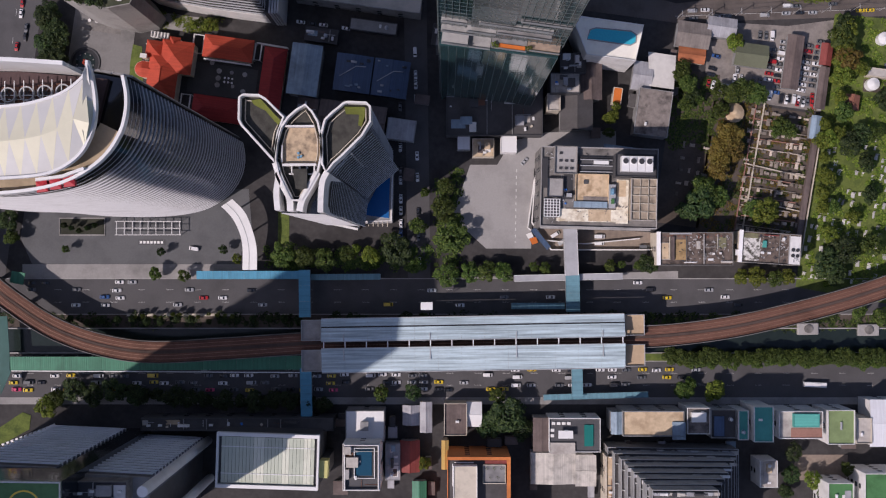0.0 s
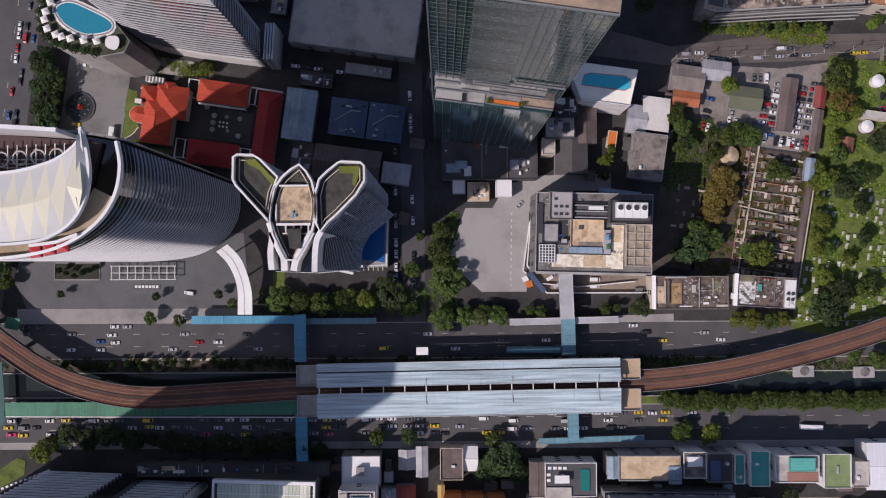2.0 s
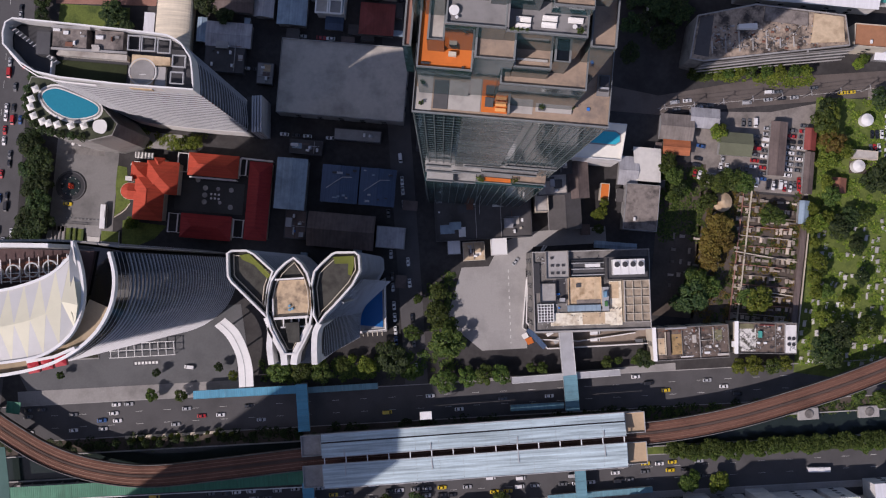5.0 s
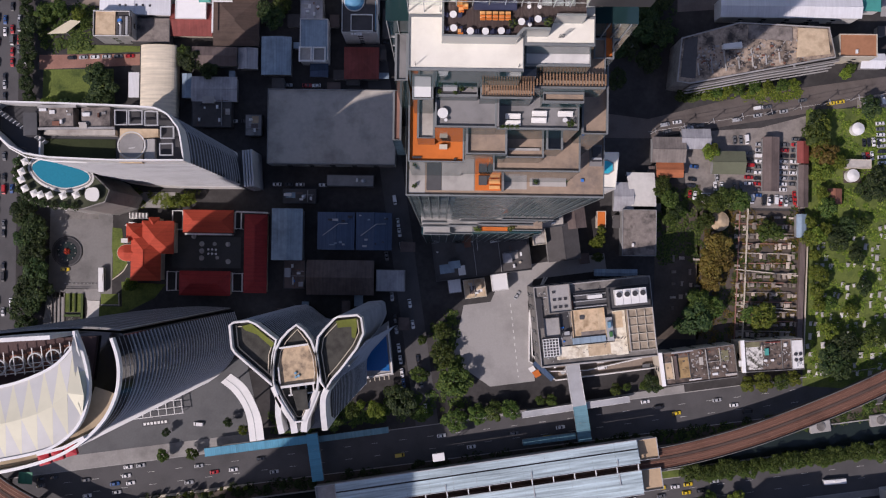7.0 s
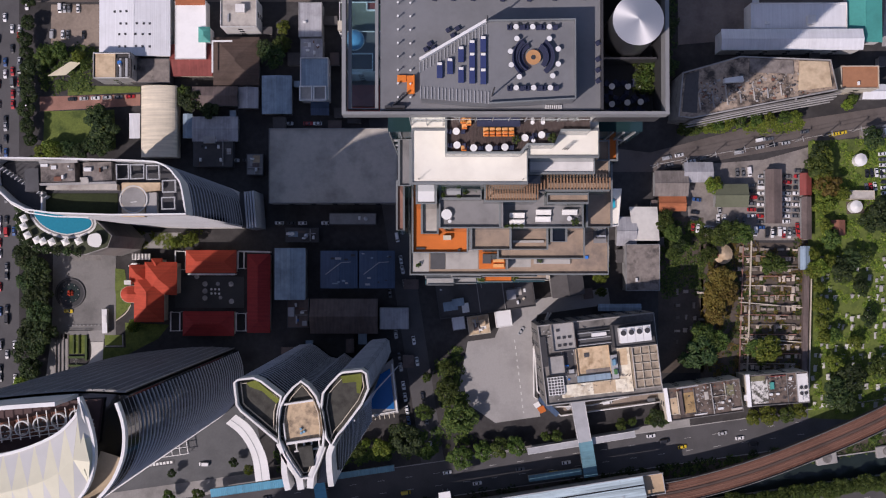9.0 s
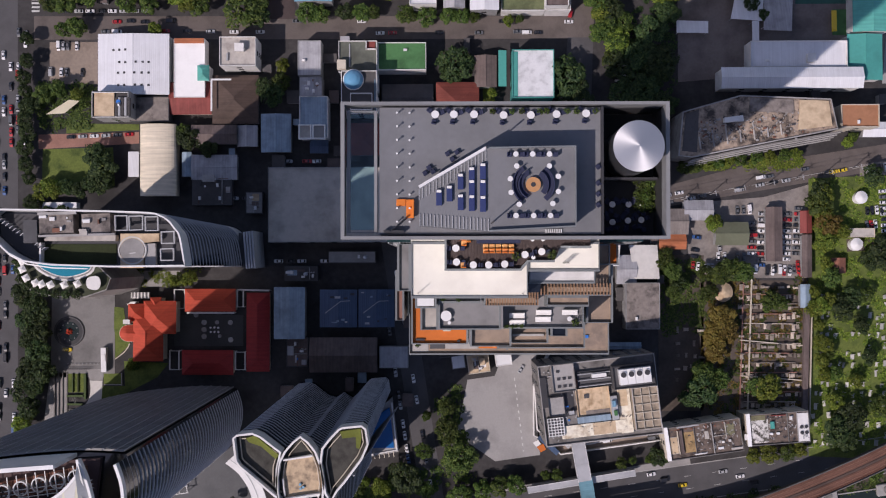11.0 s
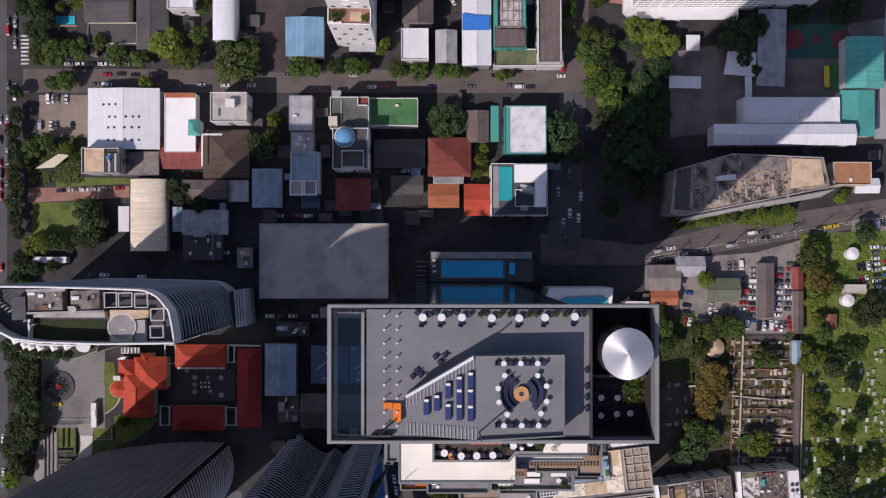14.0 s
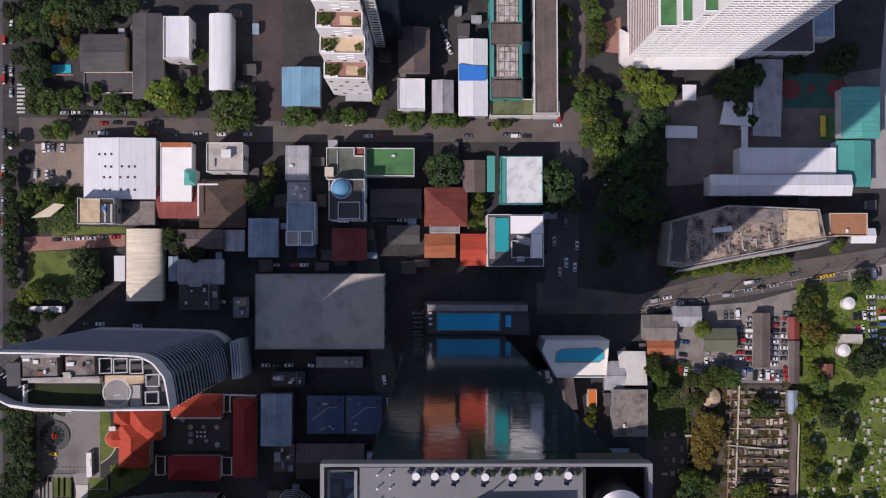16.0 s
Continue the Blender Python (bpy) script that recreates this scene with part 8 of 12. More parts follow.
wing("mansion", "colonial mansion with bright red hipped tile roof", -118.6, 74.2, 12.6, 19.0, -7.7, 8, 4.4, TILE_RED)
wing("mansion_wing", "mansion wing with bright red hipped tile roof", -112.6, 82.3, 13.6, 13.8, -7.7, 8.1, 4.6, TILE_RED)
wing("mansion_bay", "small square mansion turret with red tile roof", -121.8, 85.6, 7.6, 7.4, -7.7, 7.8, 3.2, TILE_RED)
wing("mansion_bay", "narrow mansion stair bay with red tile roof", -113.6, 88.4, 4.6, 5.0, -7.7, 7.6, 2.2, TILE_RED)
porch = thing("mansion_porch", "rounded mansion porch with red tile roof and cream edge", "porch", -126.4, 77.4, 0, -7.7)
porch_plan = [(4.5, -3.6)] + [(-0.6 - 3.9 * math.cos(a * 0.3142 - 1.5708), 3.6 * math.sin(a * -0.3142 + 1.5708) * -1) for a in range(11)] + [(4.5, 3.6)]
part("wall", prism([(x * 0.92, y * 0.92) for x, y in porch_plan][::-1], -0.2, 6.3), WALL_CREAM, porch)
part("eave", prism(porch_plan[::-1], 6.3, 6.55), WALL_CREAM, porch, "cream rounded eave")
bm = bmesh.new()
low = [bm.verts.new((x * 0.97, y * 0.97, 6.56)) for x, y in porch_plan]
high = [bm.verts.new((-0.6, 0, 9.0)), bm.verts.new((4.3, 0, 9.0))]
for q in range(1, len(low) - 2):
    bm.faces.new((low[q], low[q + 1], high[0]))
bm.faces.new((low[0], low[1], high[0], high[1]))
bm.faces.new((low[-2], low[-1], high[1], high[0]))
bmesh.ops.recalc_face_normals(bm, faces=bm.faces)
part("roof", bm, TILE_RED, porch, "rounded red tile roof")
balcony = thing("balcony", "white open balcony frame behind the mansion with yellow shrubs", "balcony", -120.9, 92.6, 0, -7.7)
part("deck", box(7.8, 2.6, 3.2, 3.5), WALL_WHITE, balcony)
for k in range(6):
    part("post", box(0.3, 0.3, -0.1, 3.2, -3.6 + k * 1.44, -1.0), WALL_WHITE, balcony)
    part("rail_post", box(0.35, 2.4, 3.5, 4.4, -3.6 + k * 1.44, 0), WALL_WHITE, balcony)
stair = thing("garden_stair", "white garden stair beside the mansion", "stair", -123.8, 89.6, 0, -7.7)
for k in range(6):
    part("step", box(2.4, 0.5, -0.1, 3.0 - k * 0.48, -0.6 - k * 0.45, 0.4 - k * 0.2), WALL_WHITE, stair)
wing("garden_hall", "long hall with vermilion hipped roof beside the courtyard", -91.4, 86.6, 21.4, 9.6, -7.7, 5.5, 2.8, TILE_RED)
wing("garden_hall", "long hall with crimson hipped roof beside the courtyard", -73.2, 70.6, 9.8, 33.2, -7.7, 5.5, 2.8, TILE_CRIMSON)
wing("garden_hall", "hall with crimson hipped roof in the tower's shade", -95.9, 60.8, 21.6, 10.4, -7.7, 5.5, 2.8, TILE_CRIMSON)
chimney = thing("chimney", "small cream chimney with white cap on the mansion", "chimney", -125.9, 82.4, 0, -7.7)
part("shaft", box(2.4, 1.4, 6.0, 10.4), WALL_CREAM, chimney)
part("cap", box(2.8, 1.8, 10.4, 10.8), WALL_WHITE, chimney)
part("base", box(2.0, 1.2, -0.2, 6.0), WALL_CREAM, chimney)
court = ground_patch("courtyard", "dark paved courtyard with round cafe tables", [(-108.8, 82.4), (-79.6, 78.5), (-81.3, 65.3), (-110.5, 69.2)], 0.1, surface("courtyard_stone", (0.06, 0.06, 0.06), 0.7, 0.2, 1.2, 0.2, 0.1), "courtyard")
for x, y, r in [(-99.0, 81.2, 1.1), (-96.0, 77.6, 1.15), (-96.4, 74.6, 1.15), (-96.8, 71.7, 1.15), (-90.6, 76.9, 0.9), (-85.0, 76.1, 1.1), (-85.8, 68.8, 1.15), (-90.2, 71.0, 0.8)]:
    p = thing("parasol", "round pale garden parasol in the courtyard", "parasol", x, y, 0.1, 0, "courtyard parasols")
    part("canopy", add_cyl(bmesh.new(), 0, 0, r, 2.2, 2.7, 10, 0.1), CONCRETE, p)
    part("pole", add_cyl(bmesh.new(), 0, 0, 0.05, 0, 2.4, 6), METAL_DARK, p)
cafe_me = shared("cafe_table", lambda: add_cyl(add_box(bmesh.new(), -0.06, 0.06, -0.06, 0.06, 0, 0.7), 0, 0, 0.5, 0.7, 0.76, 10), METAL_WHITE)
for x, y in [(-93.9, 75.0), (-92.3, 74.8), (-90.7, 74.5), (-94.1, 73.2), (-92.5, 73.0), (-90.9, 72.7)]:
    tagged(new("cafe_table", cafe_me), "small white cafe table in the courtyard", "table", "courtyard tables").matrix_basis = pose(x, y, 0.1)
for ring in ([(-107.6, 85.1), (-102.8, 84.5), (-101.7, 92.5), (-106.5, 93.2)], [(-112.9, 59.7), (-108.6, 59.2), (-107.5, 67.2), (-111.8, 67.8)], [(-81.2, 82.2), (-78.2, 81.8), (-77.2, 88.9), (-80.2, 89.3)], [(-85.4, 56.0), (-80.9, 55.4), (-79.9, 63.0), (-84.4, 63.6)]):
    l = thing("loggia", "white open loggia frame linking the mansion wings", "loggia")
    part("frame", rim(ring, 0.55, 3.4, 3.9), WALL_WHITE, l)
    for q in ring:
        part("post", add_cyl(bmesh.new(), *q, 0.15, -0.1, 3.5, 8), WALL_WHITE, l)
for a, b in (((-102.3, 82.6), (-82.5, 79.9)), ((-79.8, 89.4), (-66.5, 87.3))):
    l = thing("loggia", "white open loggia linking the mansion wings", "loggia")
    part("beam", band([a, b], 0.7, 3.4, 3.9), WALL_WHITE, l)
    for q in (a, b):
        part("post", add_cyl(bmesh.new(), *q, 0.15, -0.1, 3.4, 8), WALL_WHITE, l)
fountain = thing("fountain", "round dark fountain with red flowers in the turning circle", "fountain", -153.9, 81.4, 0.1)
part("basin", add_cyl(bmesh.new(), 0, 0, 6.5, 0, 0.35, 36), surface("dark_granite", (0.03, 0.03, 0.032), 0.4, 0.15, 1.5, 0.2, 0.05), fountain)
part("rim", add_band(bmesh.new(), [(6.3 * math.cos(a * 0.2618), 6.3 * math.sin(a * 0.2618)) for a in range(24)], [(5.8 * math.cos(a * 0.2618), 5.8 * math.sin(a * 0.2618)) for a in range(24)], 0, 0.5, True), WALL_DARK, fountain)
part("water", add_cyl(bmesh.new(), 0, 0, 4.2, 0.35, 0.42, 30), CANAL, fountain)
flowers = new("flowers", crown_mesh(5, foliage("red_flowers", [(0.25, 0.01, 0.015), (0.45, 0.02, 0.03), (0.5, 0.05, 0.05)]), r=1.5, leaves=220, size=0.9))
flowers.parent, flowers.location = fountain, (0, 0, 0.8)
fountain_shrub = crown_mesh(9, LEAF_DARK, r=0.55, leaves=60, size=0.5, lobes=3)
jet_me = shared("fountain_jet", lambda: add_cyl(bmesh.new(), 0, 0, 0.3, 0, 0.5, 8, 0.2), CONCRETE)
for k in range(10):
    b = new("shrub", fountain_shrub)
    b.parent, b.location = fountain, (2.5 * math.cos(k * 0.628), 2.5 * math.sin(k * 0.628), 0.7)
    b = new("jet", jet_me)
    b.parent, b.location = fountain, (3.7 * math.cos(k * 0.628 + 0.3), 3.7 * math.sin(k * 0.628 + 0.3), 0.4)
car(-140.1, 67.6, 84, "white", "bus", 0.12)
for x, y, a in ((67.1, 135.4, 82), (70.9, 125.6, 82), (76.5, 132.3, 82), (67.6, 122.2, 82), (74.3, 123.2, 82), (79.2, 148.8, 82)):
    car(x, y, a, "white" if x > 70 else "silver", "car", 0.07)


# ---------------- worn concrete office beside the forecourt ----------------
kx, ky, kw, kd, kr = 62.3, 26.7, 46.5, 32, -1.1
kiosk = thing("office_building", "worn concrete office with tan roof courts and cooling units", "building", kx, ky, 0, kr)
part("wall", box(kw, kd, -0.3, 28.6), CONCRETE_DARK, kiosk)
part("roof", box(kw - 0.6, kd - 0.6, 28.6, 28.9), CONCRETE_DARK, kiosk)
part("parapet", rim(rect(kw + 0.1, kd + 0.1), 0.5, 28.3, 30.0), CONCRETE, kiosk)
windows_round(kiosk, kw, kd, 28, gap=3.6)


def kiosk_part(name, cx, cy, w, d, rot, z0, z1, mat, edge=None, label=""):
    """A block on the office roof, given in the plan of the city."""
    q = kiosk.matrix_basis.inverted() @ Vector((cx, cy, 0))
    part(name, box(w, d, z0, z1, q.x, q.y), mat, kiosk, label)
    if edge:
        part("upstand", rim(rect(w + 0.05, d + 0.05, q.x, q.y), 0.35, z1 - 0.2, z1 + 0.9), edge, kiosk)
    return q


WASH = surface("peeling_whitewash", (0.8, 0.73, 0.6), 0.9, 0.3, 0.6, 0.5, 0.15, stain_col=(0.36, 0.26, 0.15), large=0.25)
COURT_SAND = surface("sandy_roof_screed", (0.62, 0.47, 0.31), 0.9, 0.2, 0.8, 0.5, 0.15, stain_col=(0.3, 0.2, 0.11), large=0.3)
kiosk_part("roof_court", 59.4, 26.3, 13.2, 11.6, -1.1, 28.9, 29.6, COURT_SAND, ROOF_TAN, "sandy stained roof court")
# Shade along the court's south side, laid on as a thin dark sheet.
kiosk_part("court_shade", 61.0, 21.9, 10.0, 2.6, -1.1, 29.6, 29.66, ROOF_WORN)
kiosk_part("court_patch", 64.4, 27.2, 2.4, 9.0, -1.1, 29.6, 29.64, ROOF_TAN)
kiosk_part("ledge_patch", 62.5, 15.6, 9.0, 4.6, -1.1, 29.7, 29.74, ROOF_TAN)
kiosk_part("strip_patch", 71.2, 26.4, 3.6, 6.4, -1.1, 29.5, 29.54, ROOF_TAN)
kiosk_part("court_hole", 57.0, 29.0, 1.8, 1.6, -1.1, 29.6, 30.1, WALL_DARK)
kiosk_part("glass_strip", 58.8, 19.9, 13.2, 2.4, -1.1, 28.9, 30.8, SHEET_STEEL)
kiosk_part("service_stack", 67.3, 23.2, 2.6, 9.4, -1.1, 28.9, 31.4, METAL_GREY)
kiosk_part("service_stack", 67.1, 25.0, 1.3, 2.4, -1.1, 31.4, 32.6, SHEET_BLUE)
kiosk_part("service_stack", 67.4, 21.2, 1.2, 2.0, -1.1, 31.4, 32.2, PAINT_GREEN)
kiosk_part("washed_strip", 71.6, 21.2, 4.8, 17.6, -1.1, 28.9, 29.5, WASH, None, "peeling whitewashed strip")
kiosk_part("washed_ledge", 58.4, 15.6, 26.0, 5.0, -1.1, 28.9, 29.7, WASH, None, "peeling whitewashed ledge")
q = kiosk_part("plant_grid", 79.4, 21.8, 10.2, 16.6, -1.1, 28.9, 33.0, surface("grid_floor", (0.36, 0.3, 0.23), 0.9, 0.3, 0.8, 0.5, 0.15, large=0.4), ROOF_PALE)
for k in range(4):
    part("grid_beam", add_box(bmesh.new(), q.x - 5.0 + k * 3.3, q.x - 4.8 + k * 3.3, q.y - 8.2, q.y + 8.2, 33.3, 33.7), WALL_CREAM, kiosk)
for k in range(6):
    part("grid_beam", add_box(bmesh.new(), q.x - 5.0, q.x + 5.0, q.y - 8.2 + k * 3.25, q.y - 7.95 + k * 3.25, 33.3, 33.7), WALL_CREAM, kiosk)
q = kiosk_part("cooling_deck", 75.8, 35.1, 16, 8.9, -1.1, 28.9, 35.0, WALL_DARK, METAL_DARK)
for k in range(4):
    xx = q.x - 4.6 + k * 3.1
    u = part("cooling_unit", add_box(bmesh.new(), xx - 1.5, xx + 1.5, q.y - 2.6, q.y + 3.4, 35.0, 38.6, 0.08), METAL_WHITE, kiosk, "white cooling unit")
    part("fan_cowl", add_cyl(bmesh.new(), xx, q.y + 1.4, 1.25, 38.6, 39.1, 18), METAL_WHITE, u)
    part("fan_opening", add_cyl(bmesh.new(), xx, q.y + 1.4, 1.1, 39.1, 39.15, 18), METAL_DARK, u)
q = kiosk_part("north_room", 61.0, 35.4, 13.4, 7.0, -1.1, 28.9, 29.4, WALL_DARK, METAL_DARK)
for k in range(3):
    part("north_beam", add_box(bmesh.new(), q.x - 6.5, q.x + 6.5, q.y - 2.6 + k * 2.4, q.y - 2.3 + k * 2.4, 30.4, 30.8), METAL_GREY, kiosk)
part("roof_shed", add_box(bmesh.new(), q.x - 1.0, q.x + 4.8, q.y + 0.6, q.y + 2.0, 29.4, 31.4), METAL_WHITE, kiosk)
q = kiosk_part("west_room", 48.8, 37.6, 9.0, 11.0, -1.1, 28.9, 31.0, CONCRETE, CONCRETE_DARK)
for k in range(7):
    part("skylight", add_box(bmesh.new(), q.x - 2.6 + (k % 3) * 2.2, q.x - 1.4 + (k % 3) * 2.2, q.y - 3.8 + (k // 3) * 3.0, q.y - 2.8 + (k // 3) * 3.0, 31.0, 31.4), METAL_DARK, kiosk)
kiosk_part("west_room", 44.7, 26.6, 6.4, 7.6, -1.1, 28.9, 30.2, CONCRETE, METAL_DARK)
kiosk_part("west_well", 50.0, 27.0, 3.6, 9.8, -1.1, 28.9, 29.2, METAL_DARK)
kiosk_part("west_duct", 50.2, 23.6, 2.0, 1.4, -1.1, 29.2, 31.6, METAL_GREY)
kiosk_part("west_duct", 40.6, 32.6, 2.4, 12.0, -1.1, 28.9, 29.8, METAL_DARK)
q = kiosk_part("lattice_screen", 43.4, 18.6, 6.6, 7.6, -1.1, 28.9, 30.0, METAL_DARK)
for k in range(7):
    part("lattice_bar", add_box(bmesh.new(), q.x - 3.2, q.x + 3.2, q.y - 3.6 + k * 1.15, q.y - 3.3 + k * 1.15, 30.2, 30.5), METAL_WHITE, kiosk)
for k in range(6):
    part("lattice_bar", add_box(bmesh.new(), q.x - 3.2 + k * 1.22, q.x - 2.9 + k * 1.22, q.y - 3.6, q.y + 3.6, 30.5, 30.8), METAL_WHITE, kiosk)
kiosk_part("rust_stain_deck", 53.2, 34.6, 2.4, 3.0, -1.1, 28.9, 30.0, RUST)
kiosk_part("south_ledge", 61.5, 11.2, 44.1, 2.3, -1.1, 24.0, 26.0, CONCRETE)
for k in range(9):
    rnd = random.Random(900 + k)
    slab_piece(rnd.choice(("duct", "crate", "roof_patch")), rnd.choice((METAL_GREY, RUST, ROOF_PALE, METAL_DARK, WALL_WHITE, BLUE_TARP)), kiosk, rnd.uniform(-kw / 2 + 2, -9), rnd.uniform(-kd / 2 + 1, kd / 2 - 2), 28.9, rnd.uniform(0.4, 2.0), rnd.uniform(0.4, 1.6), rnd.uniform(0.2, 1.1))
debris(kiosk, -21.5, -9.0, -14.5, 14.5, 29.0, 11, 70, METAL_GREY, "grey scrap between the roof rooms")
debris(kiosk, -21.0, 6.0, 5.0, 14.5, 29.0, 12, 60, METAL_DARK, "dark scrap between the roof rooms")
debris(kiosk, -9.0, 12.0, -13.4, -6.0, 29.7, 13, 24, ROOF_WORN, "loose brown scrap on the roof ledge")
yard_wall = thing("boundary_wall", "white boundary wall round the office yard", "wall")
part("wall", band([(47.2, 46.1), (39.2, 32.5), (37.9, 13.7), (46.3, 2), (89.4, 2.2)], 0.5, -0.2, 2.6), WALL_WHITE, yard_wall)
yard = ground_patch("yard", "tan tiled service yard with parked trucks", [(38.5, 12.4), (90.7, 9.7), (90.1, 2.3), (47, 2.3)], 0.1, EARTH, "yard")
for x, y, r, c in ((67, 7.8, 0, "white"), (66.9, 4.9, 0, "white"), (48.1, 8.6, 30, "white"), (51.2, 5.6, 35, "silver"), (86.2, 3.5, 0, "grey")):
    car(x, y, r, c, "van", 0.1)
stall = thing("market_stall", "blue fabric stall roofs with orange and white awnings", "stall")
part("roof", band([(38.2, 10.8), (45.2, 2.6)], 2.2, 2.8, 3.0), SHEET_NAVY, stall)
part("awning", prism([(36.7, 6.6), (39.6, 7.5), (40.5, 5), (38.1, 4.1)], 2.7, 2.9), ORANGE_DECK, stall)
part("awning", prism([(35.3, 8.5), (37.7, 9.4), (38.6, 7.5), (36.4, 6.6)], 2.7, 2.9), WHITE_CLOTH, stall)
for x, y in [(38.9, 9.7), (45.1, 2.8), (38.3, 5.4)]:
    part("pole", add_cyl(bmesh.new(), x, y, 0.06, 0, 2.8, 6), METAL_GREY, stall)

pitched_building("shed", "long low shed with pale blue roof behind the office", 76.9, 44.4, 17.8, 2.6, -7.4, 5, SHEET_STEEL, WALL_DARK, along="X", rise=0.3, win=False)
yard_wall = thing("boundary_wall", "pale painted boundary wall curving round the office", "wall")
part("wall", band([(48.3, 45.8), (45.1, 41.8), (38.9, 31.7), (36.2, 11.4), (43.1, 6.1), (60.0, 4.6), (84.0, 7.0)], 0.45, -0.1, 2.2), WALL_WHITE, yard_wall)

# small buildings between tower and forecourt
flat_building("shed", "small shed with white flat roof", 8.6, 47.3, 5.5, 6.5, 0.3, 5, WALL_GREY, SHEET_WHITE, plant=0, hut=False, lip=0.2)
flat_building("shed", "shed with tan and white patched roof", 16.9, 45, 9.1, 7.9, 0.3, 5, WALL_CREAM, ROOF_TAN, plant=2, seed=71, hut=False, lip=0.3)
flat_building("kiosk", "kiosk with bright white flat roof", 27.6, 46.8, 6.7, 7.9, 0.3, 6, WALL_WHITE, METAL_WHITE, plant=0, hut=False, lip=0.3)
flat_building("gate_house", "narrow gatehouse with pale roof", 37.7, 54.7, 4.3, 8.6, 0.2, 8, WALL_WHITE, ROOF_PALE, plant=1, seed=72, hut=False)
flat_building("annex", "annex with white roof slab", 50.2, 70.7, 12.1, 8.4, 0.2, 16, WALL_DARK, ROOF_PALE, plant=2, seed=73, hut=False)
flat_building("annex", "small block with beige flat roof", 45.9, 63.5, 5.4, 7.1, 0.2, 12, WALL_CREAM, ROOF_PALE, plant=0, hut=False)
pitched_building("annex", "annex with dark grey sheet roof", 55.8, 59.9, 13.3, 15.2, 0.2, 9, ROOF_DARK, WALL_GREY, along="Y")
pitched_building("annex", "annex with grey sheet roof", 61.6, 72.6, 9, 15.2, 0.2, 10, SHEET_BROWN, WALL_GREY, along="Y")
flat_building("annex", "dark service block beside the pool deck", 53.6, 79.4, 10.6, 8.2, 0.2, 14, WALL_DARK, ROOF_DARK, plant=5, seed=74, hut=False)
canopy("fabric_canopy", "folded white fabric canopy over a yard", [(86.5, 86), (98.3, 84.4), (97.3, 70.1), (86.9, 71.5)], 6, surface("canvas", (0.6, 0.58, 0.54), 0.8, 0.15, 0.5, 0.3, 0.4))
pitched_building("shed", "low shed with grey roof beside the canopy", 84.1, 75.9, 8.1, 11.9, -7.6, 5, SHEET_GREY, WALL_GREY, along="X")
flat_building("cafe", "small cafe with orange awning", 73.8, 67.5, 3.8, 7.1, -7.6, 4, WALL_CREAM, ORANGE_DECK, plant=0, hut=False, win=False, lip=0.2)

# hotel-like pool deck east of the tower
pd = thing("pool_building", "building with a white roof deck and a turquoise pool", "building")
pd_pts = [(57.8, 80.9), (77.5, 78.3), (80.8, 93), (55.3, 96.4), (53.2, 92.5)]
part("wall", prism(pd_pts, -0.3, 24), WALL_WHITE, pd)
part("deck", prism(offset_line(pd_pts, -0.4, True), 24, 24.3), WHITE_DECK, pd)
part("parapet", rim(pd_pts, 0.4, 23.8, 25.2), WALL_WHITE, pd)
part("pool", prism([(58, 87.4), (75.5, 85), (77.5, 86.1), (77.7, 88.9), (75.8, 90.2), (61.5, 91.5), (59.3, 90.8)], 24.3, 24.45), POOL, pd, "turquoise roof pool")
part("pool_kerb", rim(offset_line([(58, 87.4), (75.5, 85), (77.5, 86.1), (77.7, 88.9), (75.8, 90.2), (61.5, 91.5), (59.3, 90.8)], 0.5, True), 0.5, 24.3, 24.55), PAVING, pd)
# podium with a long pool against the tower's north face
px_, py_, pw_, pdp_, pr_ = 29.2, 108.6, 41.8, 12.1, -7.6
pod = thing("pool_podium", "podium roof with a long blue swimming pool", "podium", px_, py_, 0, pr_)
part("wall", box(pw_, pdp_, -0.3, 28.6), WALL_DARK, pod)
part("deck", box(pw_ - 0.4, pdp_ - 0.4, 28.6, 28.9), ROOF_DARK, pod)
part("parapet", rim(rect(pw_, pdp_), 0.4, 28.4, 29.8), METAL_DARK, pod)
part("pergola", box(pw_ - 2, 2.6, 29.9, 30.2, 0, pdp_ / 2 - 1.6), ROOF_GREY, pod)
for sx_ in (-1, 1):
    part("pergola_leg", box(0.5, 2.4, 28.9, 29.9, sx_ * (pw_ / 2 - 1.6), pdp_ / 2 - 1.6), ROOF_GREY, pod)
POOL_BLUE = pool_water("blue_pool_water", (0.02, 0.46, 0.74))
part("pool", box(24.6, 6.4, 28.9, 29.05, -3.6, -1.0), POOL_BLUE, pod, "long blue pool")
part("pool_kerb", rim(rect(25.6, 7.4, -3.6, -1.0), 0.5, 28.9, 29.2), PAVING, pod)
part("jacuzzi", box(2.2, 4.6, 28.9, 29.1, 12.2, -0.8), POOL_BLUE, pod)
for k in range(3):
    part("lounger_deck", box(1.4, 0.8, 28.9, 29.3, -pw_ / 2 + 2.2, 2.4 - k * 2.2), METAL_WHITE, pod)
frame_box = thing("steel_frame", "open steel frame tower beside the podium", "frame", 4.9, 107.1, 0, -7.5)
for x in (-2, 2):
    for y in (-6.5, 6.5):
        part("post", add_box(bmesh.new(), x - 0.15, x + 0.15, y - 0.15, y + 0.15, -0.2, 20), METAL_GREY, frame_box)
for k in range(8):
    part("rung", add_box(bmesh.new(), -2, 2, -6.5 + k * 1.86 - 0.1, -6.5 + k * 1.86 + 0.1, 19.7, 20), METAL_GREY, frame_box)

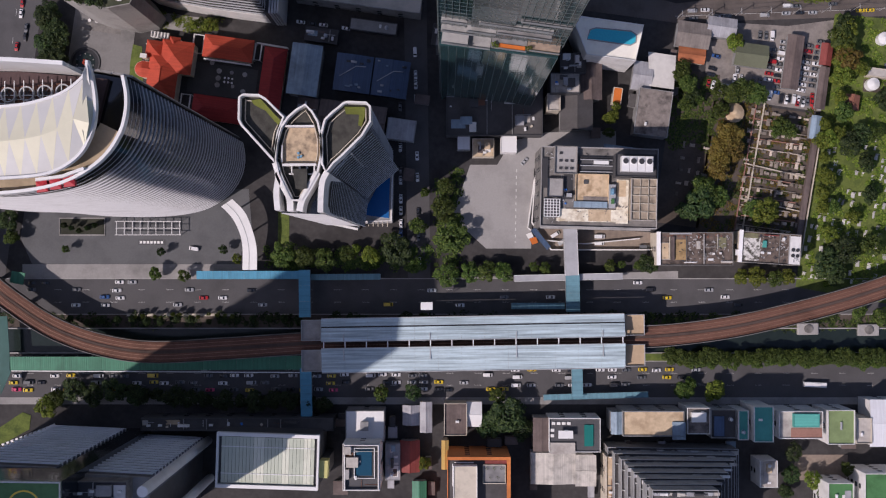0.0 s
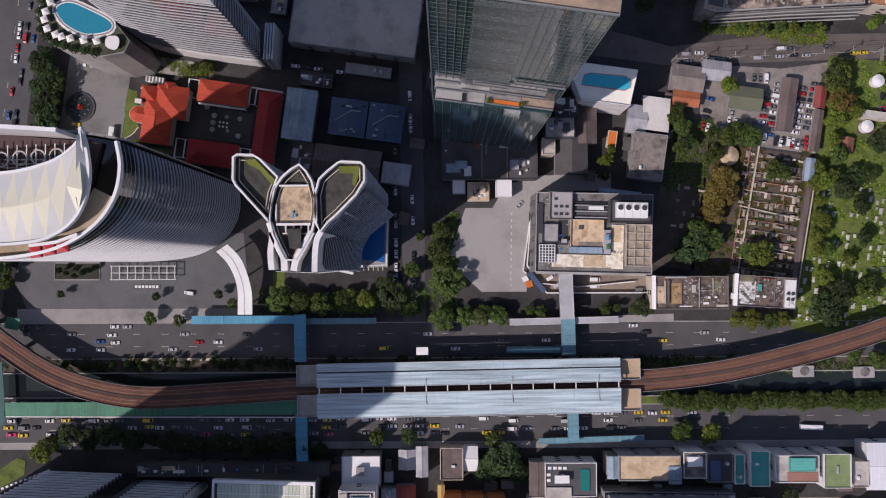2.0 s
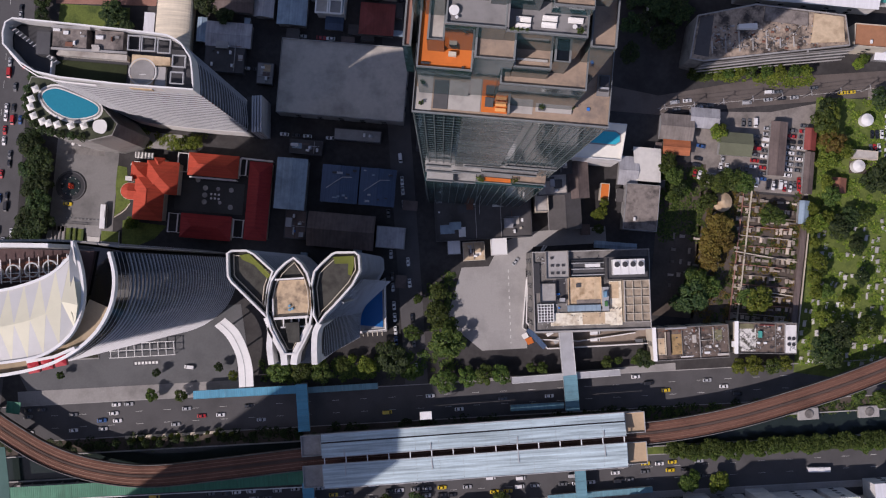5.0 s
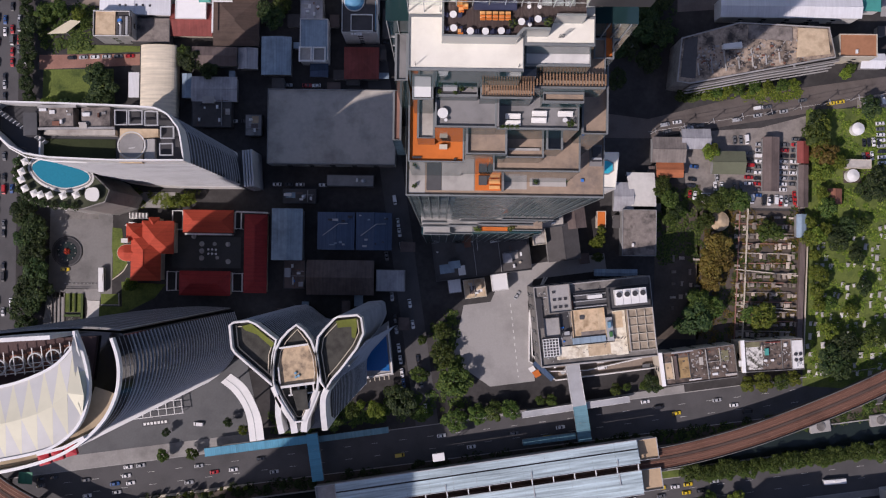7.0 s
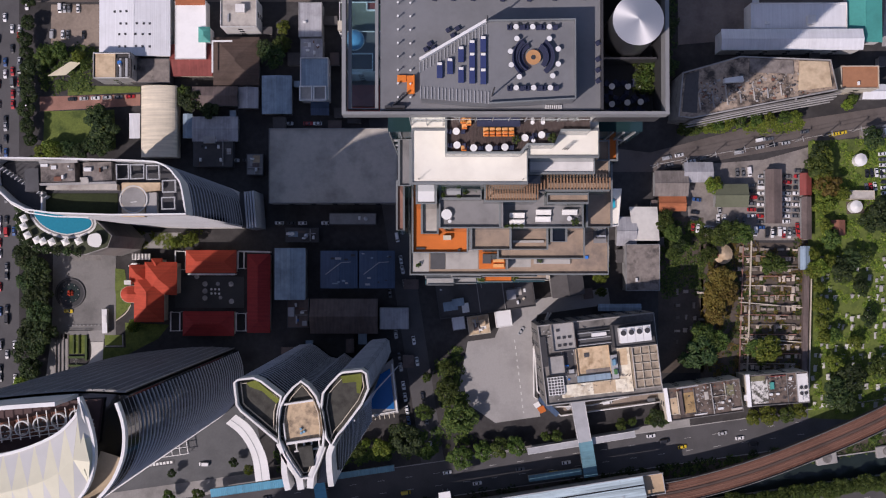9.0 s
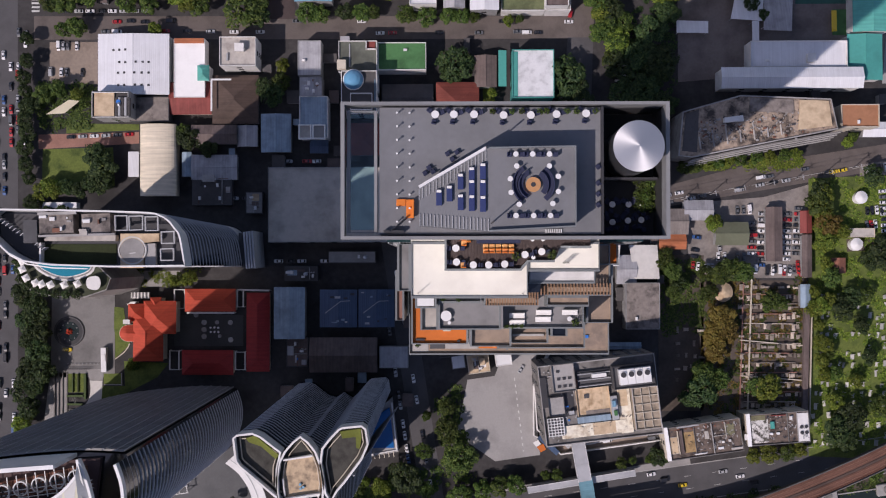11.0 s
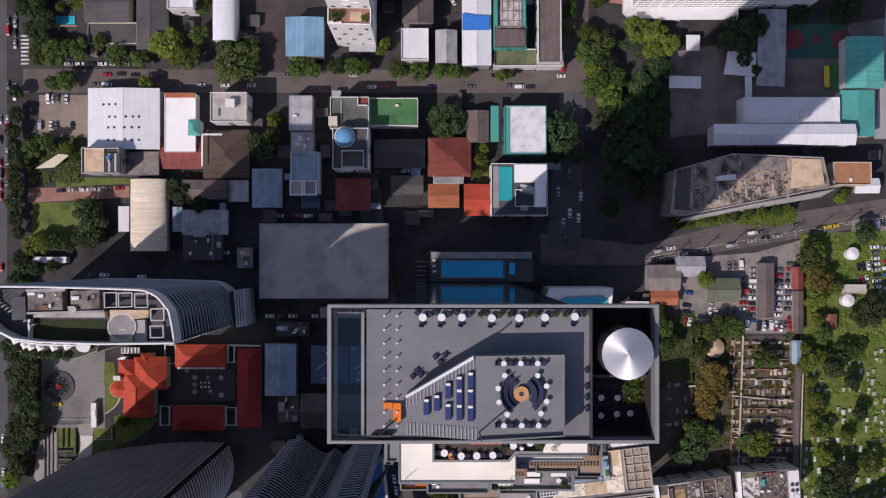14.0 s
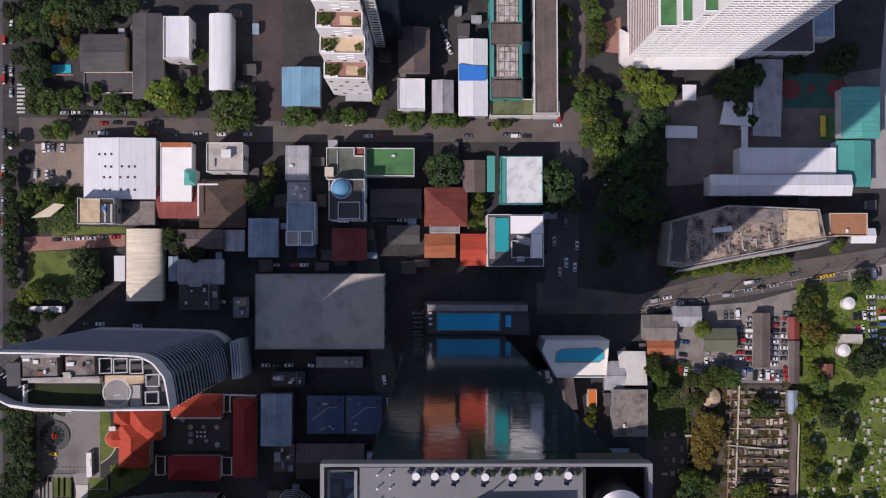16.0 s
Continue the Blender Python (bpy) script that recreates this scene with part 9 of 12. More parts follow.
# ---------------- ruin, school, towers in the north ----------------
ruin_pts = [(108.8, 119.5), (114.4, 117.9), (174.8, 121.5), (173.8, 134.2), (137.3, 140.6), (113, 137.1)]
ruin = thing("derelict_building", "derelict concrete building with broken stained roof", "building")
part("wall", prism(ruin_pts, -0.3, 19.4), CONCRETE_DARK, ruin)
RUBBLE = surface("rubble_roof", (0.36, 0.285, 0.22), 0.95, 0.7, 0.9, 0.8, 0.5, stain_col=(0.06, 0.05, 0.045), large=0.16)
part("roof", prism(offset_line(ruin_pts, -0.5, True), 19.4, 19.6), RUBBLE, ruin)
debris(ruin, 118, 165, 122.5, 132.5, 19.6, 21, 110, CONCRETE, "pale broken concrete slabs")
debris(ruin, 116, 168, 122.0, 133.0, 19.6, 22, 120, METAL_DARK, "dark scrap and beams")
part("parapet", rim(ruin_pts, 0.5, 19.2, 20.4), CONCRETE, ruin)
for dy, z in ((0.0, 17.2), (-0.55, 13.4), (-1.1, 9.6), (-1.65, 5.8)):
    part("front_ledge", band([(114, 116.9 + dy), (144.9, 118.9 + dy), (176.9, 120.3 + dy)], 0.5, z - 0.5, z), CONCRETE, ruin)
part("front_wall", band([(114, 117.2), (144.9, 119.2), (176.9, 120.6)], 0.4, -0.2, 19.2), CONCRETE_DARK, ruin)
part("sunken_roof", prism([(110.6, 121.2), (116.6, 119.8), (119.8, 137.0), (114.2, 136.0)], 19.6, 19.75), ROOF_DARK, ruin)
part("roof_slab", prism([(140.0, 133.5), (158.0, 130.5), (158.4, 136.0), (141.0, 139.0)], 19.6, 20.2), ROOF_WORN, ruin)
for k in range(7):
    part("broken_beam", add_box(bmesh.new(), 118 + k * 5.6, 118.5 + k * 5.6, 121.0 + k * 0.2, 126.0 + (k * 37 % 5), 19.6, 20.1 + 0.1 * (k % 3)), CONCRETE if k % 2 else ROOF_PALE, ruin)
part("tan_roof", prism([(158.7, 123.4), (172.7, 123.2), (172.7, 133.4), (161.1, 135.4)], 19.6, 20.3), ROOF_TAN, ruin)
part("roof_hut", prism([(128.8, 130.3), (136.6, 129.8), (136.5, 132.1), (129, 132.1)], 19.6, 22.4), WALL_WHITE, ruin, "white roof hut")
rnd = random.Random(5)
for k in range(120):
    s, t = rnd.random(), rnd.random()
    x = ruin_pts[5][0] + 6 + (ruin_pts[3][0] - ruin_pts[5][0] - 16) * s
    y = ruin_pts[3][1] - 3 - 9 * t - 4 * s + (1 - s) * 1.5
    w = rnd.uniform(0.3, 1.5)
    part("rubble", add_box(bmesh.new(), x, x + w, y, y + rnd.uniform(0.3, 0.9), 19.6, 19.6 + rnd.uniform(0.2, 0.9), 0.06), rnd.choice((CONCRETE, ROOF_WORN, RUBBLE, ROOF_DARK, CONCRETE_DARK, RUST, ROOF_PALE)), ruin)
flat_building("shed", "low block with rust-orange roof", 187.1, 126.2, 15.5, 9.4, -7.5, 14, WALL_CREAM, surface("rust_roof", (0.36, 0.17, 0.09), 0.9, 0.2, 0.8, 0.35, 0.1), plant=1, seed=75, hut=False)
pitched_building("shed", "shed with pale metal roof beside the street", 196.5, 120.5, 10.1, 6, -7.5, 5, SHEET_WHITE, WALL_GREY, along="X")
wx_, wy_, ww_, wd_, wr_ = 136.3, 222.5, 51.5, 35.4, -7.4
wtower = thing("apartment_tower", "white apartment tower with rows of balconies and green terraces", "tower", wx_, wy_, 0, wr_)
wy0 = -wd_ / 2
RED_LINE = surface("brick_red_panel", (0.22, 0.1, 0.08), 0.8, 0.1, 1.0, 0.2, 0.05)
for x0, x1, h in ((-ww_ / 2, -ww_ / 2 + 6.5, 60), (-ww_ / 2 + 6.5, -ww_ / 2 + 10.5, 67), (-ww_ / 2 + 10.5, -ww_ / 2 + 15.5, 82), (-ww_ / 2 + 15.5, ww_ / 2, 112)):
    part("wall", add_box(bmesh.new(), x0, x1, wy0, wd_ / 2, -0.3, h), WALL_BRIGHT, wtower)
    part("roof_garden", add_box(bmesh.new(), x0 + 0.5, x1 - 0.3, wy0 + 0.6, wd_ / 2 - 0.5, h, h + 0.4), PAINT_GREEN, wtower)
    part("parapet", add_box(bmesh.new(), x0, x1, wy0 - 0.1, wy0 + 0.4, h - 0.5, h + 1.2), WALL_BRIGHT, wtower)
    nf = int((h - 6) / 3.2)
    wide = x1 - x0
    bal = mesh_of("balcony", add_box(bmesh.new(), x0 + 0.1, x1 - 0.1, wy0 - 0.3, wy0 + 0.1, 0, 0.6), WALL_BRIGHT)
    win_ = mesh_of("window_band", add_box(bmesh.new(), x0 + 0.6, x1 - 0.6, wy0 - 0.06, wy0 + 0.1, 0, 1.15), WINDOW)
    for k in range(nf):
        piece("balcony", bal, wtower, 0, 0, 5 + k * 3.2)
        piece("window_band", win_, wtower, 0, 0, 6.2 + k * 3.2)
    for k in range(max(1, int(wide / 3.2)) + 1):
        part("fin_wall", box(0.3, 0.36, 3.5, h - 0.3, min(x0 + 0.5 + k * 3.2, x1 - 0.5), wy0 - 0.1), WALL_BRIGHT, wtower)
for k in range(17):
    part("side_panel", add_box(bmesh.new(), -ww_ / 2 - 0.12, -ww_ / 2 + 0.05, wy0 + 1, wd_ / 2 - 1, 5 + k * 3.2, 5.9 + k * 3.2), RED_LINE, wtower)
part("entrance_canopy", box(34, 5, 4.0, 4.4, 2, wy0 - 2.5), METAL_WHITE, wtower)
flat_building("annex", "low annex with wide dark roof beside the white tower", 173.2, 210.5, 23.2, 19.4, -7.4, 12, WALL_WHITE, ROOF_DARK, plant=0, hut=False, lip=0.6)
wt_podium = thing("podium", "low podium with orange paving at the white tower", "podium")
part("wall", prism([(104.6, 207.5), (107.1, 204.7), (128.4, 201), (129.1, 206.2), (106.4, 221.3)], -0.3, 3), WALL_WHITE, wt_podium)
ground_patch("court", "orange brick forecourt", [(100.9, 225.4), (108, 226.9), (105.9, 211.3), (99.7, 212.8)], 0.1, BRICKPAVE, "court")
# stepped garden tower
gtower = thing("stepped_building", "white stepped apartment building with planted terraces", "building", -9.6, 208.1, 0, -8.3)
GW = 16.4
TIERS = [(0.0, 40.0), (6.4, 55.0), (12.6, 69.0), (18.6, 82.5), (24.4, 95.5), (30.0, 108.0)]
win_small, win_side, louvre_bar = window_mesh(1.5, 1.5, WINDOW), window_mesh(2.2, 1.5, WINDOW), None
for k, (y0, z1) in enumerate(TIERS):
    y1 = TIERS[k + 1][0] if k + 1 < len(TIERS) else 36.0
    z0 = TIERS[k - 1][1] - 0.25 if k else -0.3
    part("tier_wall", add_box(bmesh.new(), -GW / 2, GW / 2, y0, 40 + 0.02 * k, z0, z1 - 0.3), WALL_BRIGHT, gtower)
    part("terrace_floor", add_box(bmesh.new(), -GW / 2 + 0.1, GW / 2 - 0.1, y0 + 0.1, y1 - 0.02, z1 - 0.28, z1), BRICKPAVE if k % 2 == 0 else ROOF_TAN, gtower)
    part("parapet", add_box(bmesh.new(), -GW / 2 - 0.05, GW / 2 + 0.05, y0 - 0.06, y0 + 0.35, z1 - 1.0, z1 + 1.0), WALL_BRIGHT, gtower)
    for s in (-1, 1):
        part("parapet", add_box(bmesh.new(), s * GW / 2 - 0.2, s * GW / 2 + 0.2, y0 + 0.36, y1, z1 - 1.0, z1 + 1.0), WALL_BRIGHT, gtower)
    for j in range(5):
        for f in range(int((z1 - max(z0, 3)) / 9.0)):
            if (j + f + k) % 2:
                piece("window", win_small, gtower, -6.2 + j * 3.1, y0 - 0.03, max(z0, 3) + 2.5 + f * 9.0)
    for j in range(7):
        if y0 + 2.5 + j * 5 < 38:
            piece("window", win_side, gtower, GW / 2 + 0.02, y0 + 2.5 + j * 5, z1 - 4.5, 90)
            piece("window", win_side, gtower, GW / 2 + 0.02, y0 + 2.5 + j * 5, z1 - 9.5, 90)
    part("patio", add_box(bmesh.new(), 0.2, 4.6, y0 + 1.4, y1 - 1.4, z1, z1 + 0.15), ROOF_TAN, gtower, "pale timber patio")
    part("planter", add_box(bmesh.new(), -GW / 2 + 0.3, -GW / 2 + 5.2, y0 + 0.4, y0 + 1.2, z1, z1 + 0.8), WALL_BRIGHT, gtower)
    if k:
        for j in range(4):
            part("sun_louvre", add_box(bmesh.new(), -2.2 + (j % 2) * 3.6, 0.8 + (j % 2) * 3.6, y0 - 0.25, y0 + 0.02, z1 - 9.0 + j * 2.2, z1 - 8.0 + j * 2.2), WALL_BRIGHT, gtower)
    for j, (xx, rr) in enumerate(((-5.4, 2.3), (-3.4, 1.7), (6.0, 1.9), (-6.4, 1.6))):
        b = new("shrub", TREES.setdefault(f"bush{j}", crown_mesh(40 + j, LEAF_BRIGHT if j == 2 else LEAF, r=rr, leaves=420, size=0.75, lobes=6)))
        b.parent, b.location = gtower, (xx, y0 + 2.4 + (j % 2) * 1.6, z1 + 1.1)
part("entrance_canopy", add_box(bmesh.new(), -3.0, GW / 2, -3.2, -0.05, 5.4, 5.7), METAL_GREY, gtower)
slab_tower = thing("apartment_tower", "narrow white stair tower with window rows beside dark glass", "tower", 4.8, 227.1, 0, -8.3)
part("wall", add_box(bmesh.new(), -2.4, 1.6, 0, 26, -0.3, 78), WALL_WHITE, slab_tower)
part("glass_wall", add_box(bmesh.new(), 1.62, 9.5, 1.0, 26, -0.3, 74), GLASS_BLUE, slab_tower)
stair_win = mesh_of("stair_window", add_box(bmesh.new(), -1.9, 1.1, -0.05, 0.1, 0, 1.6), WINDOW)
for k in range(18):
    piece("window", stair_win, slab_tower, 0, 0, 3 + k * 4.1)
hall_side = thing("service_wing", "narrow dark blue roofed wing beside the grey hall", "building", -11.6, 117.1, 0, -7.5)
part("wall", box(4.2, 29.7, -0.3, 7.6), WALL_DARK, hall_side)
part("roof", box(3.8, 29.3, 7.6, 8.0), SHEET_NAVY, hall_side)
# blue glass dome
dome = thing("roof_dome", "faceted blue glass dome on the white block", "dome", -18.4, 167.9, 20.1)
dm = bmesh.new()
bmesh.ops.create_uvsphere(dm, u_segments=16, v_segments=8, radius=4.2)
bmesh.ops.delete(dm, geom=[v for v in dm.verts if v.co.z < -0.05], context="VERTS")
part("glass", dm, surface("blue_dome_glass", (0.12, 0.32, 0.5), 0.25, 0.1, 1.0, 0.15, 0.02), dome)
part("drum", add_cyl(bmesh.new(), 0, 0, 4.3, -0.1, 0.9, 16), WALL_WHITE, dome)
# blue tarpaulin, roof pools and other rooftop pieces
canopy("tarpaulin", "bright blue tarpaulin roof over a terrace", [(35.1, 206.5), (46.2, 205.1), (47, 210.9), (36, 213.5)], 12.6, BLUE_TARP)
for nm, lab, pts, z, m in (("teal_terrace", "teal tiled side terrace", [(40.9, 159.5), (44.2, 159), (46.2, 174.1), (42.9, 174.5)], 8.0, TEAL_PAINT), ("teal_terrace", "teal painted roof edge strip", [(45.7, 153.9), (48, 153.6), (50.5, 172.2), (48.2, 172.5)], 11.4, TEAL_PAINT), ("garden_pool", "small turquoise garden pool", [(-135.5, 234.1), (-127.4, 233.1), (-127, 236.7), (-135, 237.7)], 0.4, POOL), ("terracotta_edge", "terracotta pool surround", [(-137, 233.4), (-126.6, 232), (-126.5, 232.7), (-136.9, 234.1)], 0.4, BRICKPAVE)):
    tagged(new(nm, mesh_of(nm, prism(pts, z - 0.5, z), m)), lab, "terrace", "", "structure")
flat_building("corner_shop", "corner building with curved white terrace", 70.3, 190.6, 10.4, 6.2, -7.4, 9, WALL_WHITE, ROOF_PALE, plant=1, seed=76, hut=False)
canopy("tent", "cream tensile shade sail", [(-150.2, 173.8), (-142.4, 173.2), (-135.2, 177.6), (-139.8, 178.6)], 5, surface("cream_canvas", (0.66, 0.6, 0.44), 0.8, 0.08, 0.8, 0.15, 0.1))
canopy("shade_roof", "white steel frame awning", [(-119.1, 142.9), (-114.7, 142.3), (-113.3, 152.9), (-117.8, 153.5)], 5, SHEET_WHITE)
pyramid = thing("glass_pyramid", "green glazed pyramid roof", "roof", -81.3, 181.6, 0, -7.5)
part("base", box(4.6, 6.2, -0.2, 8.0), WALL_WHITE, pyramid)
part("glazing", hip(4.6, 6.2, 8.0, 1.8, over=0.2, thick=0.15), SHEET_TEAL, pyramid)
canopy("bus_shelter", "long white bus shelter roof", [(119.3, 172.7), (132.6, 170.7), (133.3, 175.7), (120, 177.9)], 4, SHEET_WHITE)
canopy("walkway_roof", "grey covered walkway of the school", [(155.8, 168.7), (167.6, 166.7), (173, 199.1), (161.1, 200.7)], 5, SHEET_GREY)
canopy("walkway_roof", "white covered walkway of the school", [(142.6, 175.3), (155.8, 172.6), (157.7, 182.5), (145.9, 185)], 5, SHEET_WHITE)
canopy("walkway_roof", "narrow white covered path of the school", [(150.1, 162.2), (152.9, 161.9), (154.4, 172.8), (151.5, 173.2)], 5, SHEET_WHITE)
canopy("skylight_roof", "white roof with skylight slots", [(128.6, 187.4), (134.3, 186.7), (135.2, 193.3), (129.4, 194.1)], 4, SHEET_WHITE)
ground_patch("sports_court", "dark green basketball court with red circles", [(172.5, 178.9), (198.1, 175.6), (200.1, 190.5), (174.6, 193.8)], 0.13, surface("court_paint", (0.03, 0.11, 0.09), 0.8, 0.15, 1.0, 0.25, 0.05), "court")
for i, (x, y) in enumerate([(176.1, 186.8), (185.2, 185.6), (196.3, 184.1)]):
    ground_patch("court_circle", "red painted court circle", [(x + (4.4 if i != 1 else 1.8) * math.cos(a * 0.3142), y + (4.4 if i != 1 else 1.8) * math.sin(a * 0.3142)) for a in range(20)], 0.16, surface("court_red", (0.2, 0.05, 0.05), 0.8, 0.1, 1.0, 0.2, 0.05), "court")
play = thing("playground_frame", "yellow playground frame on a green mat", "play frame", 188.1, 168.8, 0.1, -7)
part("mat", box(8, 11, 0, 0.1, 3, 0), PAINT_GREEN, play)
for y in (-4, -1.5, 1.5, 4):
    part("post", box(0.3, 0.3, 0, 2.6, -1.2, y), CAR_PAINT["yellow"], play)
part("beam", box(2.2, 9, 2.5, 2.7, -1.2, 0), CAR_PAINT["yellow"], play)

# ---------------- south strip ----------------
LOUVRE = surface("louvre_metal", (0.84, 0.86, 0.9), 0.5, 0.05, 0.8, 0.12, 0.03)


def louvre_tower(label, p0, p1, depth, h, n):
    """A block whose north face is a screen of horizontal metal louvres."""
    ln = math.hypot(p1[0] - p0[0], p1[1] - p0[1])
    b = thing("office_tower", label, "tower", p0[0], p0[1], 0, math.degrees(math.atan2(p1[1] - p0[1], p1[0] - p0[0])))
    part("wall", add_box(bmesh.new(), 0, ln, -depth, 0, -0.3, h - 1), WALL_DARK, b)
    part("roof", add_box(bmesh.new(), 0, ln, -depth, 0, h - 1, h), ROOF_GREY, b)
    blade = mesh_of("louvre", add_box(bmesh.new(), -0.3, ln + 0.6, -0.2, 0.66, 0, 0.9), LOUVRE)
    for k in range(n):
        piece("louvre", blade, b, 0, 0, 4 + k * (h - 5) / n)
    part("corner_screen", add_box(bmesh.new(), ln, ln + 0.4, -6, 0.5, 4, h), surface("dark_screen", (0.12, 0.14, 0.18), 0.5, 0.1, 1.0, 0.2, 0.03), b)
    return b


louvre_tower("office block with a screen of grey-blue metal louvres", (-165.8, -74.2), (-134.6, -75.4), 26, 79, 17)
louvre_tower("office block with metal louvres and a white corner column", (-142.5, -77.0), (-101.9, -78.9), 26, 78, 17)
tube = thing("corner_column", "tall round white column at the corner of the office block", "column", -100.3, -80.6)
part("shaft", add_cyl(bmesh.new(), 0, 0, 1.9, -0.3, 92, 20), METAL_WHITE, tube)
tube = thing("corner_column", "second round white column of the office block", "column", -99.2, -96.5)
part("shaft", add_cyl(bmesh.new(), 0, 0, 1.9, -0.3, 92, 20), METAL_WHITE, tube)
part_edge = thing("edge_markers", "white dashed coping along the podium lawn", "coping")
e0, e1 = Vector((-196.2, -85.8, 0)), Vector((-164.9, -73.7, 0))
for k in range(16):
    q0, q1 = e0.lerp(e1, k / 16), e0.lerp(e1, (k + 0.55) / 16)
    part("block", band([(q0.x, q0.y), (q1.x, q1.y)], 0.9, -0.1, 1.0), METAL_WHITE, part_edge)
flat_building("podium", "low dark podium in front of the louvred offices", -85.2, -71.4, 80.1, 5.2, 0.3, 12, WALL_DARK, ROOF_DARK, plant=4, seed=81)
ROOF_GLASS_PALE = surface("pale_roof_glass", (0.66, 0.68, 0.56), 0.3, 0.06, 0.5, 0.2, 0.02)
gr_ = thing("glass_roof_hall", "hall with a ribbed glass roof in a white frame", "hall", -69.7, -83.4, 0, -1.5)
gwid, gdep = 40.5, 21.5
part("wall", box(gwid, gdep, -0.3, 26.5), WALL_DARK, gr_)
part("frame", rim(rect(gwid + 0.6, gdep + 0.6), 1.6, 26, 28.6), METAL_WHITE, gr_)
ROOF_GLASS = surface("milky_roof_glass", (0.5, 0.54, 0.44), 0.25, 0.06, 0.5, 0.15, 0.02)
nb = 26
for k in range(nb):
    xx = -gwid / 2 + 1.6 + k * (gwid - 3.2) / nb
    part("glass_strip", add_box(bmesh.new(), xx, xx + (gwid - 3.2) / nb - 0.09, -gdep / 2 + 1.5, gdep / 2 - 1.5, 26.6, 27.4), ROOF_GLASS_PALE if k in (9, 10, 11, 17, 18, 23, 24) else ROOF_GLASS, gr_)
for y in (-gdep / 4, gdep / 4):
    part("purlin", box(gwid - 3, 0.3, 27.4, 27.6, 0, y), METAL_WHITE, gr_)
part("side_pod", box(3.4, 7.0, 20, 26, gwid / 2 + 2.0, -3), surface("yellow_panel", (0.55, 0.52, 0.2), 0.7, 0.1, 1.0, 0.2, 0.05), gr_)
part("pod_shaft", box(3.0, 6.4, -0.3, 20, gwid / 2 + 1.9, -3), WALL_DARK, gr_)
HZ = 100.0
heli = thing("office_tower", "office tower with a green helipad roof", "tower")
h_pts = [(-161.2, -95.6), (-124.6, -95.3), (-124.8, -75.5), (-161.3, -75.2)]
part("wall", prism(h_pts, -0.3, HZ - 1), GLASS_DARK, heli)
part("roof", prism(h_pts, HZ - 1, HZ), surface("helipad_green", (0.1, 0.22, 0.09), 0.8, 0.12, 1.0, 0.3, 0.05), heli)
part("parapet", rim(h_pts, 0.5, HZ - 1, HZ + 0.8), WALL_WHITE, heli)
hc = -136.8, -83.9
part("landing_ring", add_band(bmesh.new(), [(hc[0] + 5.6 * math.cos(a * 0.2618), hc[1] + 5.6 * math.sin(a * 0.2618)) for a in range(24)], [(hc[0] + 5.0 * math.cos(a * 0.2618), hc[1] + 5.0 * math.sin(a * 0.2618)) for a in range(24)], HZ, HZ + 0.05, True), CAR_PAINT["yellow"], heli, "yellow landing circle")
# the tall neighbour whose shade falls on the station
neighbour = thing("office_tower", "tall plain office tower south of the avenue", "tower")
part("wall", prism([(-224, -136), (-170, -136), (-170, -107.5), (-224, -107.5)], -0.3, 205), GLASS_DARK, neighbour)
part("roof", prism([(-224, -136), (-170, -136), (-170, -107.5), (-224, -107.5)], 205, 206), ROOF_GREY, neighbour)
flat_building("plant_building", "rooftop plant block with large round vents", -117, -85.5, 18.1, 13.2, 0.3, 84, CONCRETE_DARK, METAL_DARK, plant=6, seed=82, hut=False, win=False)
# row of low houses south of the avenue
flat_building("shophouse", "shophouse with white roof slab and dark glass front", -32, -71.9, 16, 12.9, 0.3, 12, WALL_GREY, METAL_WHITE, plant=1, seed=61)
flat_building("apartment_block", "white block with a dark pool court on the roof", -32.4, -86.3, 14.9, 18.9, 0.3, 24, WALL_WHITE, WALL_DARK, plant=2, seed=62, hut=False)
tagged(new("roof_pool", mesh_of("roof_pool", prism([(-34.5, -89.8), (-28.2, -89.7), (-28.2, -79.2), (-34.6, -79.3)], 23.9, 24.5), POOL_NAVY)), "dark blue roof pool", "pool", "", "structure")
pitched_building("house", "small house with pale worn roof", -13, -68.2, 6.9, 8.1, 0.3, 6, SHEET_GREY, WALL_GREY, along="Y")
pitched_building("house", "narrow house with pale roof", -6.7, -68.8, 4.8, 12.6, 0.3, 7, SHEET_GREY, WALL_GREY, along="Y")
pitched_building("house", "house with dark crimson roof", -13.5, -85.5, 8.1, 13.1, 0.3, 6, SHEET_MAROON, WALL_GREY, along="Y")
flat_building("house", "house with grey metal roof", -20.6, -87.7, 6.2, 15.5, 0.3, 7, WALL_GREY, SHEET_GREY, plant=2, seed=63, hut=False, lip=0.3)
pitched_building("shed", "shed with dark green roof", -9.4, -102, 5.7, 11.5, 0.3, 5, SHEET_GREEN, WALL_GREY, along="Y")
flat_building("shophouse", "shophouse with brown patio roof", 5.7, -69.3, 9.5, 13.3, 0.3, 9, WALL_CREAM, SHEET_BROWN, plant=1, seed=64, hut=False)
pitched_building("house", "small house with bright white pitched roof", 13.5, -67.5, 6.2, 10.2, 0.3, 7, METAL_WHITE, WALL_WHITE, along="X", rise=1.5)
flat_building("hotel_block", "block with orange-edged dark roof and white roof slab", 15.2, -99.6, 25.5, 34.8, 0.3, 22, surface("orange_wall", (0.6, 0.2, 0.06), 0.75, 0.1, 1.0, 0.2, 0.05), ROOF_DARK, plant=0, hut=False)
ORANGE_RIM = surface("orange_coping", (0.6, 0.19, 0.05), 0.75, 0.12, 1.0, 0.25, 0.05)
hotel_roof = thing("roof_terrace", "orange-edged roof terrace with a grey planted court", "terrace", 15.2, -99.6, 22.05, 0.3)
